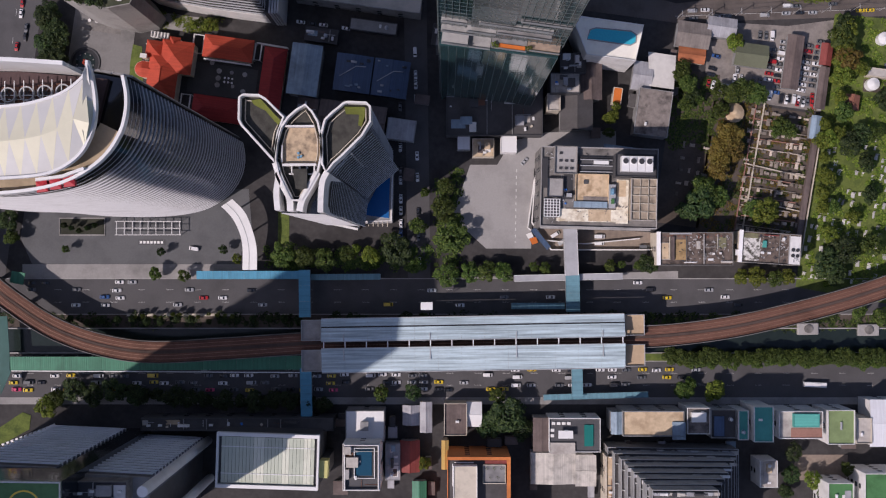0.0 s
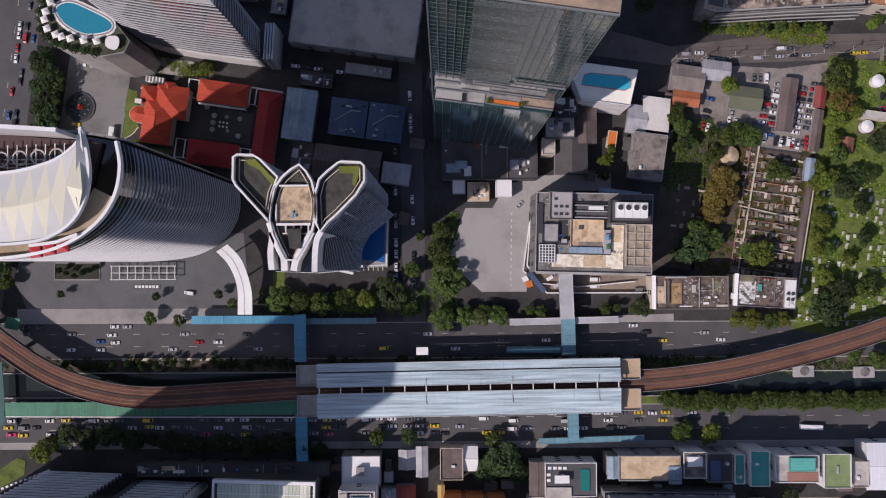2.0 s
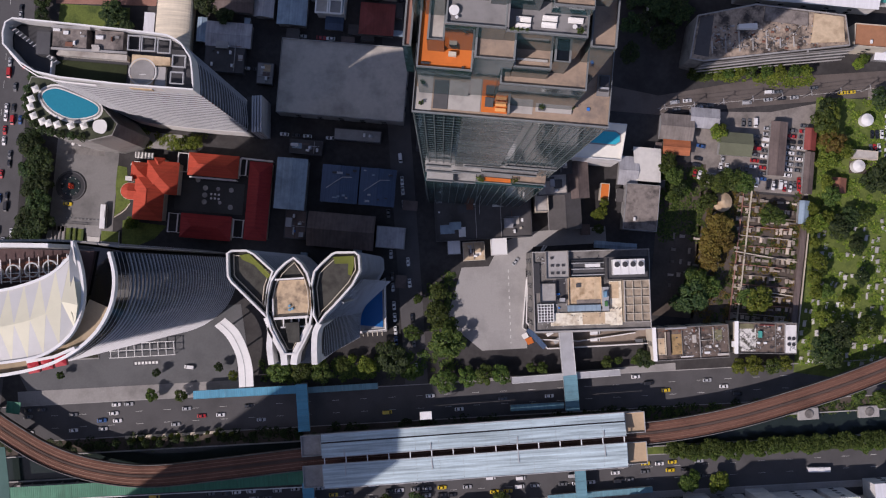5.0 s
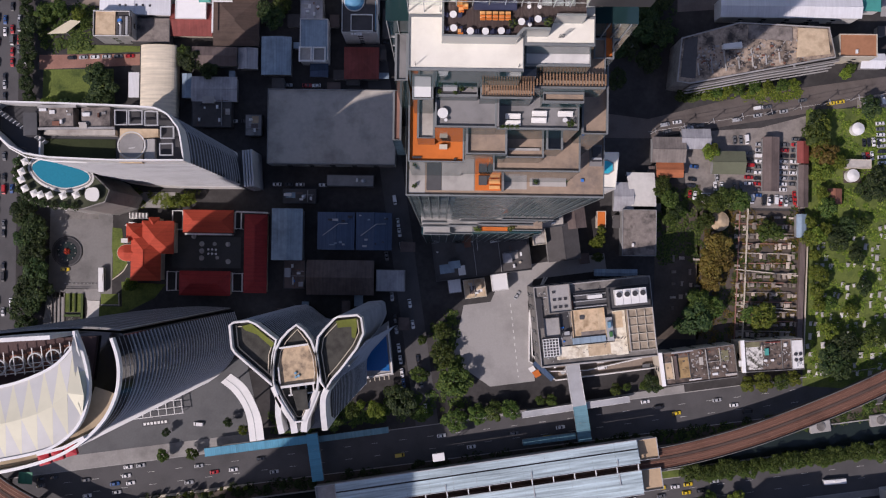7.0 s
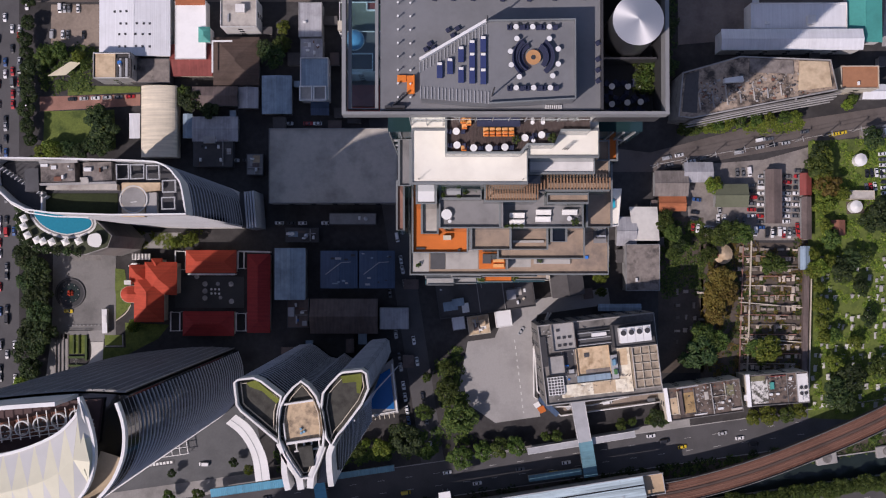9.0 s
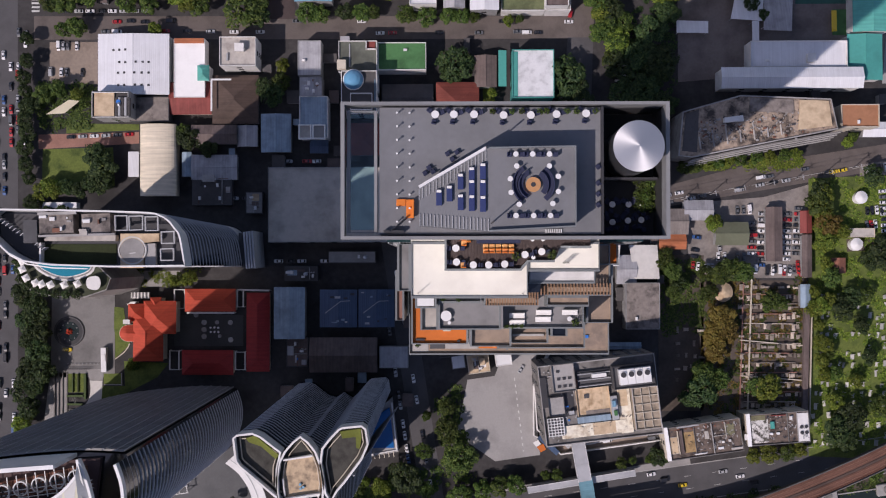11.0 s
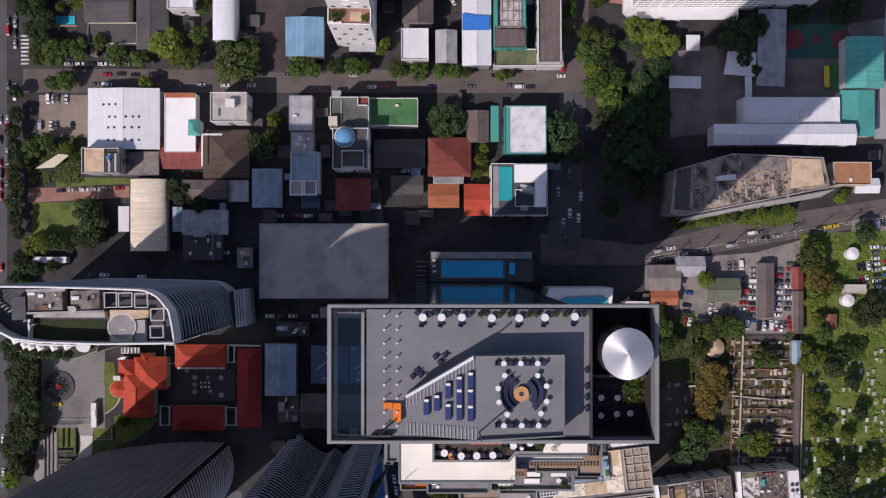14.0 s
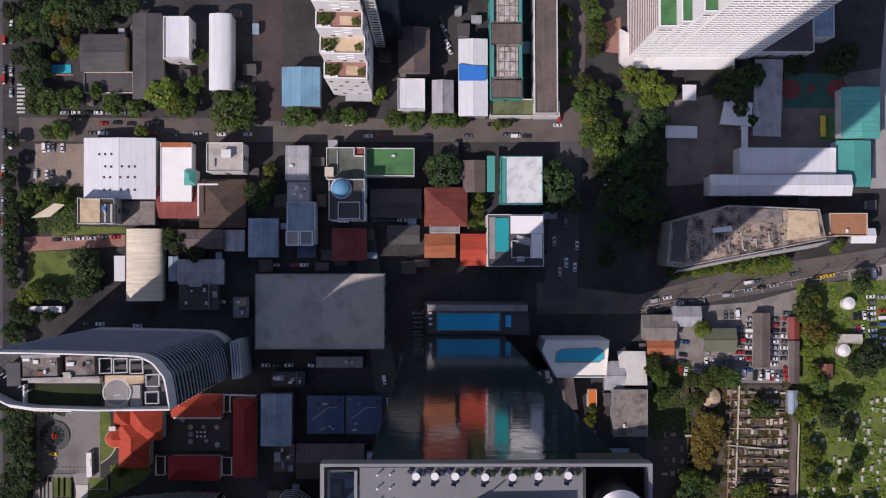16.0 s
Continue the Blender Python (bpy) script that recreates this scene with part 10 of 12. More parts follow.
part("coping", box(25.7, 1.3, 0, 1.3, 0, 16.8), ORANGE_RIM, hotel_roof, "broad orange coping")
part("coping", box(1.5, 33.4, 0, 1.3, 12.1, -0.6), ORANGE_RIM, hotel_roof, "broad orange coping")
part("brown_strip", box(9.0, 1.4, 0, 0.5, 7.0, 15.2), SHEET_MAROON, hotel_roof)
part("court", box(9.0, 7.5, 0, 0.3, 6.2, 10.4), TERRACE_GREY, hotel_roof, "grey paved roof court")
part("court_wall", rim(rect(9.2, 7.7, 6.2, 10.4), 0.3, 0.0, 1.2), WALL_CREAM, hotel_roof)
part("pipe_run", box(8.0, 0.3, 0.0, 0.6, -6.0, 15.0), METAL_WHITE, hotel_roof)
part("pipe_run", box(0.3, 9.0, 0.0, 0.6, -10.6, 10.0), METAL_WHITE, hotel_roof)
for k in range(5):
    b = new("shrub", TREES.setdefault("court_shrub", crown_mesh(17, LEAF, r=0.8, leaves=120, size=0.5, lobes=4)))
    b.parent, b.location = hotel_roof, (3.2 + k * 1.5, 12.6 - (k % 2) * 3.6, 0.9)
flat_building("roof_extension", "white roof slab and planted court on the block", 9.6, -100.6, 9.6, 30.6, 0.3, 26, WALL_WHITE, WALL_CREAM, plant=0, seed=65, hut=False, lip=0.5, win=False)
pitched_building("shophouse", "narrow shophouse with yellow-ochre roof", 1.4, -84.2, 2.6, 11.8, 0.3, 9, surface("ochre_roof", (0.5, 0.33, 0.1), 0.8, 0.1, 1.0, 0.25, 0.1), WALL_CREAM, along="Y", rise=0.6)
flat_building("restaurant", "restaurant with a black roof terrace and teal pool strip", 55, -74.7, 21.1, 14, 0.3, 14, WALL_WHITE, WALL_DARK, plant=0, hut=False)
pitched_building("restaurant_wing", "wing with red-brown ribbed roof", 41.5, -75.1, 6.6, 13.7, 0.3, 11, SHEET_BROWN, WALL_GREY, along="Y", rise=0.6)
tagged(new("roof_pool", mesh_of("roof_pool", prism([(59, -79.3), (62.7, -79.2), (62.7, -70.4), (58.9, -70.4)], 14.0, 14.6), pool_water("green_pool_water", (0.015, 0.17, 0.15)))), "teal roof pool strip", "pool", "", "structure")
for x, y in [(46.2, -69.9), (48.3, -69.9), (50.4, -69.9), (52.5, -69.9), (45.8, -72.7), (45.8, -75), (50.9, -74.1), (52.8, -74.1), (51.6, -73.1)]:
    t = thing("terrace_sofa", "white square roof terrace sofa", "sofa", x, y, 14.12, 0, "terrace seats")
    part("cushion", box(1.5, 1.2, 0.15, 0.5, bevel=0.06), WHITE_CLOTH, t)
    part("base", box(1.3, 1.0, 0, 0.15), METAL_DARK, t)
pitched_building("hall", "hall with weathered white metal roof", 46.7, -89.6, 18.5, 12.8, 0.3, 9, SHEET_OLD, WALL_WHITE, along="Y", rise=1.2)
pitched_building("hall", "hall with weathered white metal roof", 60.2, -90.3, 8.3, 12.7, 0.3, 10, SHEET_OLD, WALL_WHITE, along="X", rise=1.0)
flat_building("shophouse_row", "shophouse row with sandy stained roof", 86.9, -69.3, 25.1, 10.2, 0.3, 17, WALL_GREY, ROOF_TAN, plant=0, seed=66, hut=False)
pitched_building("shophouse", "narrow house with pale blue roof", 72.2, -69.5, 4.4, 8.9, 0.3, 15, SHEET_STEEL, WALL_GREY, along="Y", rise=0.6)
flat_building("shophouse", "shophouse with cluttered grey roof", 105.7, -68.2, 9.3, 10.7, 0.3, 16, WALL_WHITE, ROOF_WORN, plant=1, seed=67, hut=False)
flat_building("shophouse", "shophouse with dark brown roof", 116.2, -69.5, 10.3, 11.7, 0.3, 15, WALL_GREY, ROOF_DARK, plant=1, seed=68, hut=False)
flat_building("shophouse", "shophouse with green-edged roof", 124.1, -69.9, 4.2, 11.9, 0.3, 16, WALL_WHITE, TEAL_PAINT, plant=1, seed=69, hut=False)
flat_building("shophouse", "shophouse with teal roof terrace", 131.5, -69, 7.9, 14.3, 0.3, 19, WALL_WHITE, TEAL_PAINT, plant=1, seed=91, hut=False)
flat_building("shophouse", "white shophouse with green roof cabins", 147, -69.3, 17.8, 11.1, 0.3, 18, WALL_WHITE, ROOF_PALE, plant=1, seed=92, hut=False)
flat_building("roof_cabin", "green roof cabins on the shophouse", 148.8, -67.2, 10.4, 5.3, 0.3, 20, TEAL_PAINT, SHEET_TEAL, plant=0, hut=False, lip=0.2, win=False)
flat_building("shophouse", "shophouse with olive green roof", 163.9, -70.3, 11.1, 13.9, 0.3, 17, WALL_WHITE, surface("olive_paint", (0.2, 0.27, 0.12), 0.85, 0.15, 1.0, 0.3, 0.1), plant=1, seed=93, hut=False)
flat_building("shophouse", "shophouse with brick terrace", 174.5, -72.2, 6.5, 10.5, 0.3, 14, WALL_CREAM, ROOF_PALE, plant=1, seed=94, hut=False)
pitched_building("warehouse", "warehouse with wide white metal roof", 189.4, -69.2, 23.4, 19.2, 0.3, 13, SHEET_WHITE, WALL_WHITE, along="X", rise=1.2)
flat_building("house", "small white house in a green yard", 135.8, -90.7, 7.3, 11, 0.3, 12, WALL_WHITE, ROOF_PALE, plant=2, seed=95, hut=False)
flat_building("town_house", "white building with small windows", 186, -99.6, 25.4, 21.3, 0.3, 18, WALL_WHITE, PAINT_GREEN, plant=1, seed=96, hut=False)
flat_building("town_house", "white building with green roof", 164.3, -102.2, 10.5, 17.4, 0.3, 16, WALL_WHITE, PAINT_GREEN, plant=2, seed=97, hut=False)
ground_patch("yard", "bare earth yard with shrubs", [(149, -96), (173.7, -95.9), (173.6, -85), (151.9, -85.1)], 0.1, EARTH, "yard")
for nm, lab, pts, z0, z1, m in (
        ("tarpaulin", "navy tarpaulin over a shophouse roof", [(112.2, -74.6), (116.5, -74.6), (116.4, -66.4), (112.2, -66.4)], 15.1, 15.9, SHEET_NAVY),
        ("roof_sheet", "pale blue sheet on the sandy roof", [(94.7, -75.8), (100, -75.7), (100, -68.5), (94.6, -68.5)], 17.1, 17.9, SHEET_STEEL),
        ("roof_shed", "white roof shed on the grey shophouse", [(102.5, -68.6), (108.5, -68.5), (108.5, -64.6), (102.5, -64.6)], 16.1, 18.0, METAL_WHITE),
        ("roof_terrace", "stained white slab above the restaurant", [(44.9, -82.5), (55.2, -82.4), (55.1, -77.8), (44.9, -77.8)], 14.1, 15.0, ROOF_PALE),
        ("terrace_canopy", "white flat canopy on the roof terrace", [(48, -75.8), (54.1, -75.7), (54, -72.5), (48, -72.5)], 16.6, 16.8, METAL_WHITE),
        ("court_floor", "brown tiled court inside the white shophouse", [(143.1, -74.4), (155.7, -74.3), (155.7, -70.6), (143.1, -70.6)], 18.1, 18.5, BRICKPAVE),
        ("roof_patch", "cream slab on the green roof house", [(133.9, -96.1), (139.1, -96), (139, -85.7), (133.9, -85.8)], 12.1, 12.9, ROOF_PALE)):
    tagged(new(nm, mesh_of(nm, prism(pts, z0, z1), m)), lab, "roof", "", "structure")
pool_block_edge = thing("pool_court_wall", "white rim wall round the roof pool court", "wall")
part("rim", rim([(-38.8, -95.2), (-38.9, -77.4), (-25.7, -77.4), (-25.6, -95.1)], 0.5, 24.0, 26.0), WALL_WHITE, pool_block_edge)
part("inner_rim", rim([(-35, -90.6), (-35.1, -78.8), (-27.3, -78.7), (-27.2, -90.6)], 0.4, 24.2, 25.0), WALL_WHITE, pool_block_edge)

# stepped block with terraces
slab_block = thing("apartment_block", "grey stepped block with white terrace parapets", "building")
ZIG = [
    [(69.7, -120.1), (69.5, -80.5), (123.8, -81.1), (123.9, -119.8)], [(71.8, -119), (71.7, -82.3), (121.9, -82.7), (122.1, -118.7)], [(73.9, -117.8), (73.8, -84), (119.8, -84.2), (120, -117.5)],
    [(75.7, -116.6), (75.6, -85.7), (117.5, -85.7), (117.6, -116.4)], [(77.5, -115.5), (77.4, -87.4), (115, -87.4), (115.1, -115.2)], [(79.2, -114.3), (79.1, -88.9), (112.5, -89), (112.6, -114.1)],
    [(80.8, -113.1), (80.7, -90.5), (110.1, -90.3), (110.2, -113)], [(82.4, -112), (82.4, -91.7), (107.7, -91.6), (107.7, -111.8)]]
STEP_FLOOR = surface("terrace_tiles", (0.085, 0.08, 0.08), 0.85, 0.3, 0.9, 0.4, 0.15)
rnd = random.Random(31)
for k, pts in enumerate(ZIG):
    z = 13 + k * 7.6
    f = (425.9 - z) / (425.9 - 10 - k * 4.0)
    pts = [(1.1 + (x - 1.1) * f, (y + 0.4) * f - 0.4) for x, y in pts]
    part("storey_wall", prism(pts, (z - 7.8) if k else -0.3, z - 0.25), WALL_GREY, slab_block)
    part("terrace_floor", prism(offset_line(pts, -0.05, True), z - 0.25, z), STEP_FLOOR, slab_block)
    part("parapet", rim(pts, 0.22, z - 0.4, z + 0.7), METAL_GREY, slab_block, "grey terrace parapet")
    (xa, ya), (xb, yb) = pts[1], pts[2]
    for j in range(17):
        u = (j + 0.5 + rnd.uniform(-0.3, 0.3)) / 17
        slab_piece(rnd.choice(("divider", "awning", "planter")), rnd.choice((WALL_WHITE, METAL_GREY, ROOF_PALE, METAL_DARK, SHEET_GREY, WALL_GREY)), slab_block, xa + (xb - xa) * u, ya + (yb - ya) * u - 1.3, z, rnd.uniform(0.3, 3.4), rnd.uniform(0.6, 1.5), rnd.uniform(0.4, 1.8), -1)
    for j in range(4):
        slab_piece("divider", WALL_WHITE, slab_block, xa + 1.4, ya - 4 - j * 8, z, 2.3, 0.25, 1.3)
flat_building("apartment_wing", "narrow wing with tan roof beside the slab block", 70.8, -94.2, 5.6, 21.5, 0.3, 14, WALL_CREAM, ROOF_TAN, plant=2, seed=98, hut=False)


# ---------------- lean-to sheds and yard clutter between the houses ----------------
def free(x, y, r):
    for px0, py0, w, d, rot in PLOTS:
        c, s = math.cos(radians(-rot)), math.sin(radians(-rot))
        u, v = (x - px0) * c - (y - py0) * s, (x - px0) * s + (y - py0) * c
        if abs(u) < w / 2 + r and abs(v) < d / 2 + r:
            return False
    return True


LEAN = {"grey": (SHEET_GREY, "lean-to shed with weathered grey sheet roof"), "brown": (SHEET_BROWN, "lean-to shed with dark brown sheet roof"), "rust": (RUST, "lean-to shed with rusty sheet roof"),
        "white": (SHEET_WHITE, "lean-to shed with white sheet roof"), "steel": (SHEET_STEEL, "lean-to shed with bluish sheet roof"), "tan": (ROOF_TAN, "yard shelter with faded tan roof"), "dark": (ROOF_DARK, "yard shelter with dark felt roof")}


def lean_to(x, y, w, d, h, rot, kind):
    mat, label = LEAN[kind]
    b = thing("lean_to", label, "shed", x, y, 0, rot, "lean-to sheds")
    slab_piece("wall", WALL_GREY if kind != "tan" else WALL_CREAM, b, 0, 0, -0.1, w - 0.5, d - 0.5, h)
    slab_piece("roof", mat, b, 0, 0, h, w, d, 0.14, 0, 4)
    PLOTS.append((x, y, w, d, rot))


def infill(cx, cy, w, d, rot, n, seed):
    """Small sheds and yard shelters that fill the gaps of a block."""
    rnd = random.Random(seed)
    c, s = math.cos(radians(rot)), math.sin(radians(rot))
    for _ in range(n * 6):
        if n <= 0:
            return
        u, v = rnd.uniform(-w / 2, w / 2), rnd.uniform(-d / 2, d / 2)
        x, y = cx + u * c - v * s, cy + u * s + v * c
        a, b = rnd.uniform(2.4, 6.5), rnd.uniform(2.4, 6.0)
        if free(x, y, min(a, b) * 0.42):
            lean_to(x, y, a, b, rnd.uniform(2.4, 4.2), rot, rnd.choice(("grey", "brown", "steel", "dark", "brown", "dark", "dark")))
            n -= 1


infill(-39.8, 163.9, 113, 52.9, -7.5, 18, 301)
infill(41.3, 153.2, 58, 53, -7.5, 6, 302)
infill(29.8, 217.6, 100.3, 43.5, -7.4, 8, 303)
infill(-84.7, 233.6, 73.3, 41, -7.4, 10, 304)
infill(-38.5, 60.8, 62.8, 48.3, -7.7, 6, 305)
infill(11.6, -83.8, 111.3, 35.8, 0.3, 14, 306)
infill(131.3, -73.4, 113.6, 16.4, 0.3, 5, 307)
infill(48.7, 67.7, 38.8, 34, 0.2, 8, 308)
infill(95, 76.0, 30.0, 24.0, -7.6, 4, 309)
infill(161.6, 130.7, 92.3, 21.8, -7.5, 5, 310)


# service yards in the towers' shade
parked(-53.9, 141.2, -37.8, 139.0, 4, 71, 0, 0.9)
parked(-10.1, 154.4, 9.8, 152.0, 5, 72, 0, 0.9)
parked(-64.0, 99.5, -20.0, 93.6, 9, 73, 0, 0.5)
parked(-100.0, 131.5, -64.0, 126.6, 7, 74, 0, 0.7)
# Low blocks added as faint filler; their dark walls carry the shade in colour.
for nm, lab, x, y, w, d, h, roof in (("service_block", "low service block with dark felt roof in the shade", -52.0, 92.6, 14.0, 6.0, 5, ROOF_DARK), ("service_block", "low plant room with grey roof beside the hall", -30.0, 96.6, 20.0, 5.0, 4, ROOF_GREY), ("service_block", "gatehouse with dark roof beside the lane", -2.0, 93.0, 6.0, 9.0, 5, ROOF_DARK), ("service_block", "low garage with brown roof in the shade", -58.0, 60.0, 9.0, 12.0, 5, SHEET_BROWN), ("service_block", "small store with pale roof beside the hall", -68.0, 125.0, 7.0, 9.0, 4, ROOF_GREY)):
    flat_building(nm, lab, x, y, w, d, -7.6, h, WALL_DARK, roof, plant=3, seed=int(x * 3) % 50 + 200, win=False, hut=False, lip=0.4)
flat_building("gate_block", "pale stone block beside the tower's foot", 1.6, 88.6, 9.0, 7.6, -7.6, 20, WALL_GREY, ROOF_PALE, plant=0, win=False, hut=False, lip=0.4)
for k in range(9):
    x, y = 100.0 + k * 12.4, 101.6 + k * 0.55
    p = thing("utility_pole", "grey concrete utility pole with crossarm", "pole", x, y, 0, 4, "utility poles")
    part("shaft", add_cyl(bmesh.new(), 0, 0, 0.2, -0.2, 10.5, 8, 0.13), CONCRETE, p)
    part("crossarm", box(0.16, 2.4, 9.6, 9.8), METAL_GREY, p)
    if k:
        part("cable", add_box(bmesh.new(), -12.4, 0, -0.9, -0.8, 9.5, 9.58), METAL_DARK, p)
        part("cable", add_box(bmesh.new(), -12.4, 0, 0.8, 0.9, 9.5, 9.58), METAL_DARK, p)

road("road_9", "pale concrete lane beside the school", [(204.6, 140.0), (214.2, 181.9), (221.1, 213.6), (229.0, 250.0), (238.0, 250.0), (222.0, 181.0), (213.0, 139.0)], PLAZA, z=0.1)
flat_building("annex", "annex with pale bluish roof beside the white tower", 189.5, 214.0, 9.0, 18.0, -7.4, 12, WALL_WHITE, SHEET_STEEL, plant=0, hut=False, lip=0.3)

# ---------------- trees ----------------
tree(-67.6, -0.5, 6.0)
tree(-58.2, -1.6, 5.3)
tree(-49.8, -2.8, 5.3)
tree(-40.4, -0.3, 3.4)
tree(-30.8, -0.7, 4.4, "bright")
tree(-19.9, 2.2, 7.3, "dark")
tree(-11.6, -4.9, 3.4)
tree(-10.5, 11.8, 3.9)
tree(-7.7, 26.2, 2.4)
tree(1.3, 28.6, 3.9)
tree(0.2, 19, 5.3)
tree(3.8, 7.1, 7.3)
tree(1.6, -9.2, 5.3)
tree(11.6, -7.7, 4.8)
tree(18.7, -7.2, 4.8)
tree(25.9, -7.6, 4.4)
tree(43.4, -5.8, 2.9)
tree(38.7, -5.2, 2.4)
tree(70.9, -4.5, 2.9)
tree(75.8, -4, 1.9)
tree(86.2, -3.9, 4.8, "dark")
tree(-121.8, -9.1, 3.1)
tree(-109.9, -9.8, 2.7)
tree(-166.2, 89.8, 5.8, "dark")
tree(-168.7, 99.4, 5.8, "dark")
tree(-164.1, 82.8, 4.4, "dark")
tree(108.3, 21.9, 8.2, "dark")
tree(102.8, 19.1, 4.8, "dark")
tree(114, 24.4, 4.8)
tree(135.9, 18.5, 6.3, "bright")
tree(131.5, 20.2, 4.4)
tree(123, 90.2, 4.1, "bright")
tree(169.0, 2.2, 6.4, "dark")
tree(162.1, -2.8, 6.8, "dark")
tree(181.8, 5.0, 5.2)
tree(166.1, -7.5, 4.8, "dark")
tree(185.3, -25.3, 4.4)
tree(175.9, -22.5, 3.9)
tree(132.8, -8.9, 4.6, "bright")
tree(126.3, -9, 3.6, "bright")
tree(146.1, -8.9, 3.6, "bright")
tree(140.6, -9.4, 3.6)
tree(102, -57.3, 4.4)
tree(115, -57.2, 4.8, "bright")
tree(105.1, -54.5, 2.9)
tree(27.9, -67.5, 9.2, "dark")
tree(19.7, -72.6, 6.3, "dark")
tree(34.1, -73.8, 5.3, "dark")
tree(23.3, -59.7, 3.9)
tree(-25.7, -59.3, 3.6)
tree(-12.5, -58.5, 3.6, "dark")
tree(-167.5, -65.4, 5.3, "bright")
tree(-163, -61.9, 4.4)
tree(-155.7, -58.2, 5.3, "dark")
tree(-147.4, -60.6, 4.8, "dark")
tree(-138.8, -58.1, 5.8, "dark")
tree(-129.5, -60.5, 4.8, "dark")
tree(-183.7, 13.2, 5.3, "dark")
tree(-182.9, 6.1, 3.6)
tree(118, 43.4, 6.3, "gold")
tree(116.3, 36.3, 5.3, "gold")
tree(120.7, 49.5, 4.4, "gold")
tree(122.8, 68.6, 5.3)
tree(131.4, 68.7, 4.4)
tree(117.2, 69.9, 3.4)
tree(103.9, 72.2, 4.4)
tree(102.9, 63.9, 3.4)
tree(107.8, 66.4, 2.4)
tree(147.1, 52.8, 3.4)
tree(170.5, 96.4, 4.8, "bright")
tree(169.4, 89.2, 4.8, "bright")
tree(168.8, 83.0, 4.4, "bright")
tree(167.4, 75.0, 3.6, "bright")
tree(182.5, 52, 3.4, "green")
tree(167.3, 52.1, 3.6, "bright")
tree(172.8, 44.9, 3.6, "green")
tree(179.5, 38, 3.0, "dark")
tree(164.2, 29.5, 2.4)
tree(173.8, 16.5, 3.2, "bright")
tree(163.4, 9.1, 3.9, "bright")
tree(-7.9, -26.5, 1.9, "dark")
tree(148.7, -82.8, 3.9, "dark")
tree(147.5, -92.3, 3.9, "dark")
tree(145.3, -99.6, 3.4, "dark")
tree(171.5, -89.9, 3.4)
tree(157.1, -94.7, 3.9, "bright")
tree(161, -99.6, 2.4)
tree(-7.6, -88.6, 3.4, "bright")
tree(82.9, -4.4, 2.4)
tree(-36.8, 2.1, 2.4, "bright")
tree(-28.4, -5, 1.9)
tree(69.5, 57.8, 2.4, "bright")
tree(70.2, 51.8, 2.4)
tree(-87.2, -2.5, 2.2, "bright")
tree(-134.9, 220.7, 6.8)
tree(-142.6, 220.8, 4.4)
tree(-125.7, 220.9, 5.3)
tree(-131.5, 249.1, 5.8, "dark")
tree(-126.4, 253.3, 4.8, "gold")
tree(-139.7, 243.2, 4.4, "dark")
tree(-145.9, 251.1, 4.4, "dark")
tree(-118.4, 256.8, 6.8, "dark")
tree(-109.6, 253.5, 5.3, "dark")
tree(-97.4, 256.8, 4.8, "dark")
tree(-123.5, 241.2, 3.4, "bright")
tree(-87.5, 218, 8.2, "bright")
tree(-83.9, 213, 5.3, "bright")
tree(-79.4, 211.3, 5.3)
tree(-74.7, 220.3, 4.8)
tree(-72.1, 232, 3.9)
tree(-60.5, 206, 9.2)
tree(-55.5, 210.5, 6.0)
tree(-63.5, 214, 5.3, "dark")
tree(-54.4, 202.1, 4.4, "dark")
tree(-100.5, 214.1, 4.8)
tree(-109.7, 216.5, 4.8)
tree(-116.3, 223.4, 3.4)
tree(-99.8, 203.3, 3.4, "bright")
tree(-132.1, 208.6, 4.8)
tree(-138.5, 208.4, 3.4)
tree(-154.1, 206.8, 3.4, "dark")
tree(-155.2, 178.2, 4.4, "dark")
tree(-149.8, 182.3, 4.8)
tree(-143.7, 183.9, 4.4)
tree(-136.1, 180.5, 3.1, "bright")
tree(-133.2, 176.6, 2.4)
tree(-130.6, 153.5, 6.3, "dark")
tree(-128.7, 148.5, 7.3, "dark")
tree(-131, 142.8, 5.3, "dark")
tree(-152.5, 143.3, 4.4, "bright")
tree(-148.1, 142, 3.4)
tree(-91.3, 155.4, 5.8, "dark")
tree(-93.5, 159.4, 3.4)
tree(-83.9, 149.7, 4.4, "dark")
tree(-53.8, 169.6, 5.3, "dark")
tree(-49.8, 173.9, 3.9)
tree(-48.2, 181, 3.4, "bright")
tree(-57.1, 172.5, 4.4, "dark")
tree(-35.3, 201.9, 4.8)
tree(-29.5, 200.5, 4.4)
tree(-18.8, 199.8, 4.4, "dark")
tree(-11.8, 198.5, 4.4)
tree(-7.1, 198.4, 3.4)
tree(2.4, 206.9, 2.7, "bright")
tree(0.3, 204, 2.2, "bright")
tree(6.9, 195.3, 4.4)
tree(15.1, 193.5, 4.4)
tree(24.5, 192.5, 4.4)
tree(30.4, 191.3, 3.9)
tree(35.1, 190.6, 2.4)
tree(49.1, 187, 2.4, "bright")
tree(53.9, 187.2, 1.9)
tree(24.1, 171.2, 7.7, "dark")
tree(21.3, 168.2, 4.8, "dark")
tree(69.6, 160.0, 9.6, "dark")
tree(66.2, 163.4, 5.3, "dark")
tree(73.4, 154.1, 5.8, "dark")
tree(67.1, 151.4, 4.8, "dark")
tree(36.1, 153.1, 2.9, "bright")
tree(38, 157.7, 2.4, "bright")
tree(33.7, 147.4, 2.2, "bright")
tree(96.6, 219.6, 4.8)
tree(96, 229.4, 4.8)
tree(93.5, 213, 3.4)
tree(82.6, 221.7, 3.4)
tree(81.5, 209.7, 3.4)
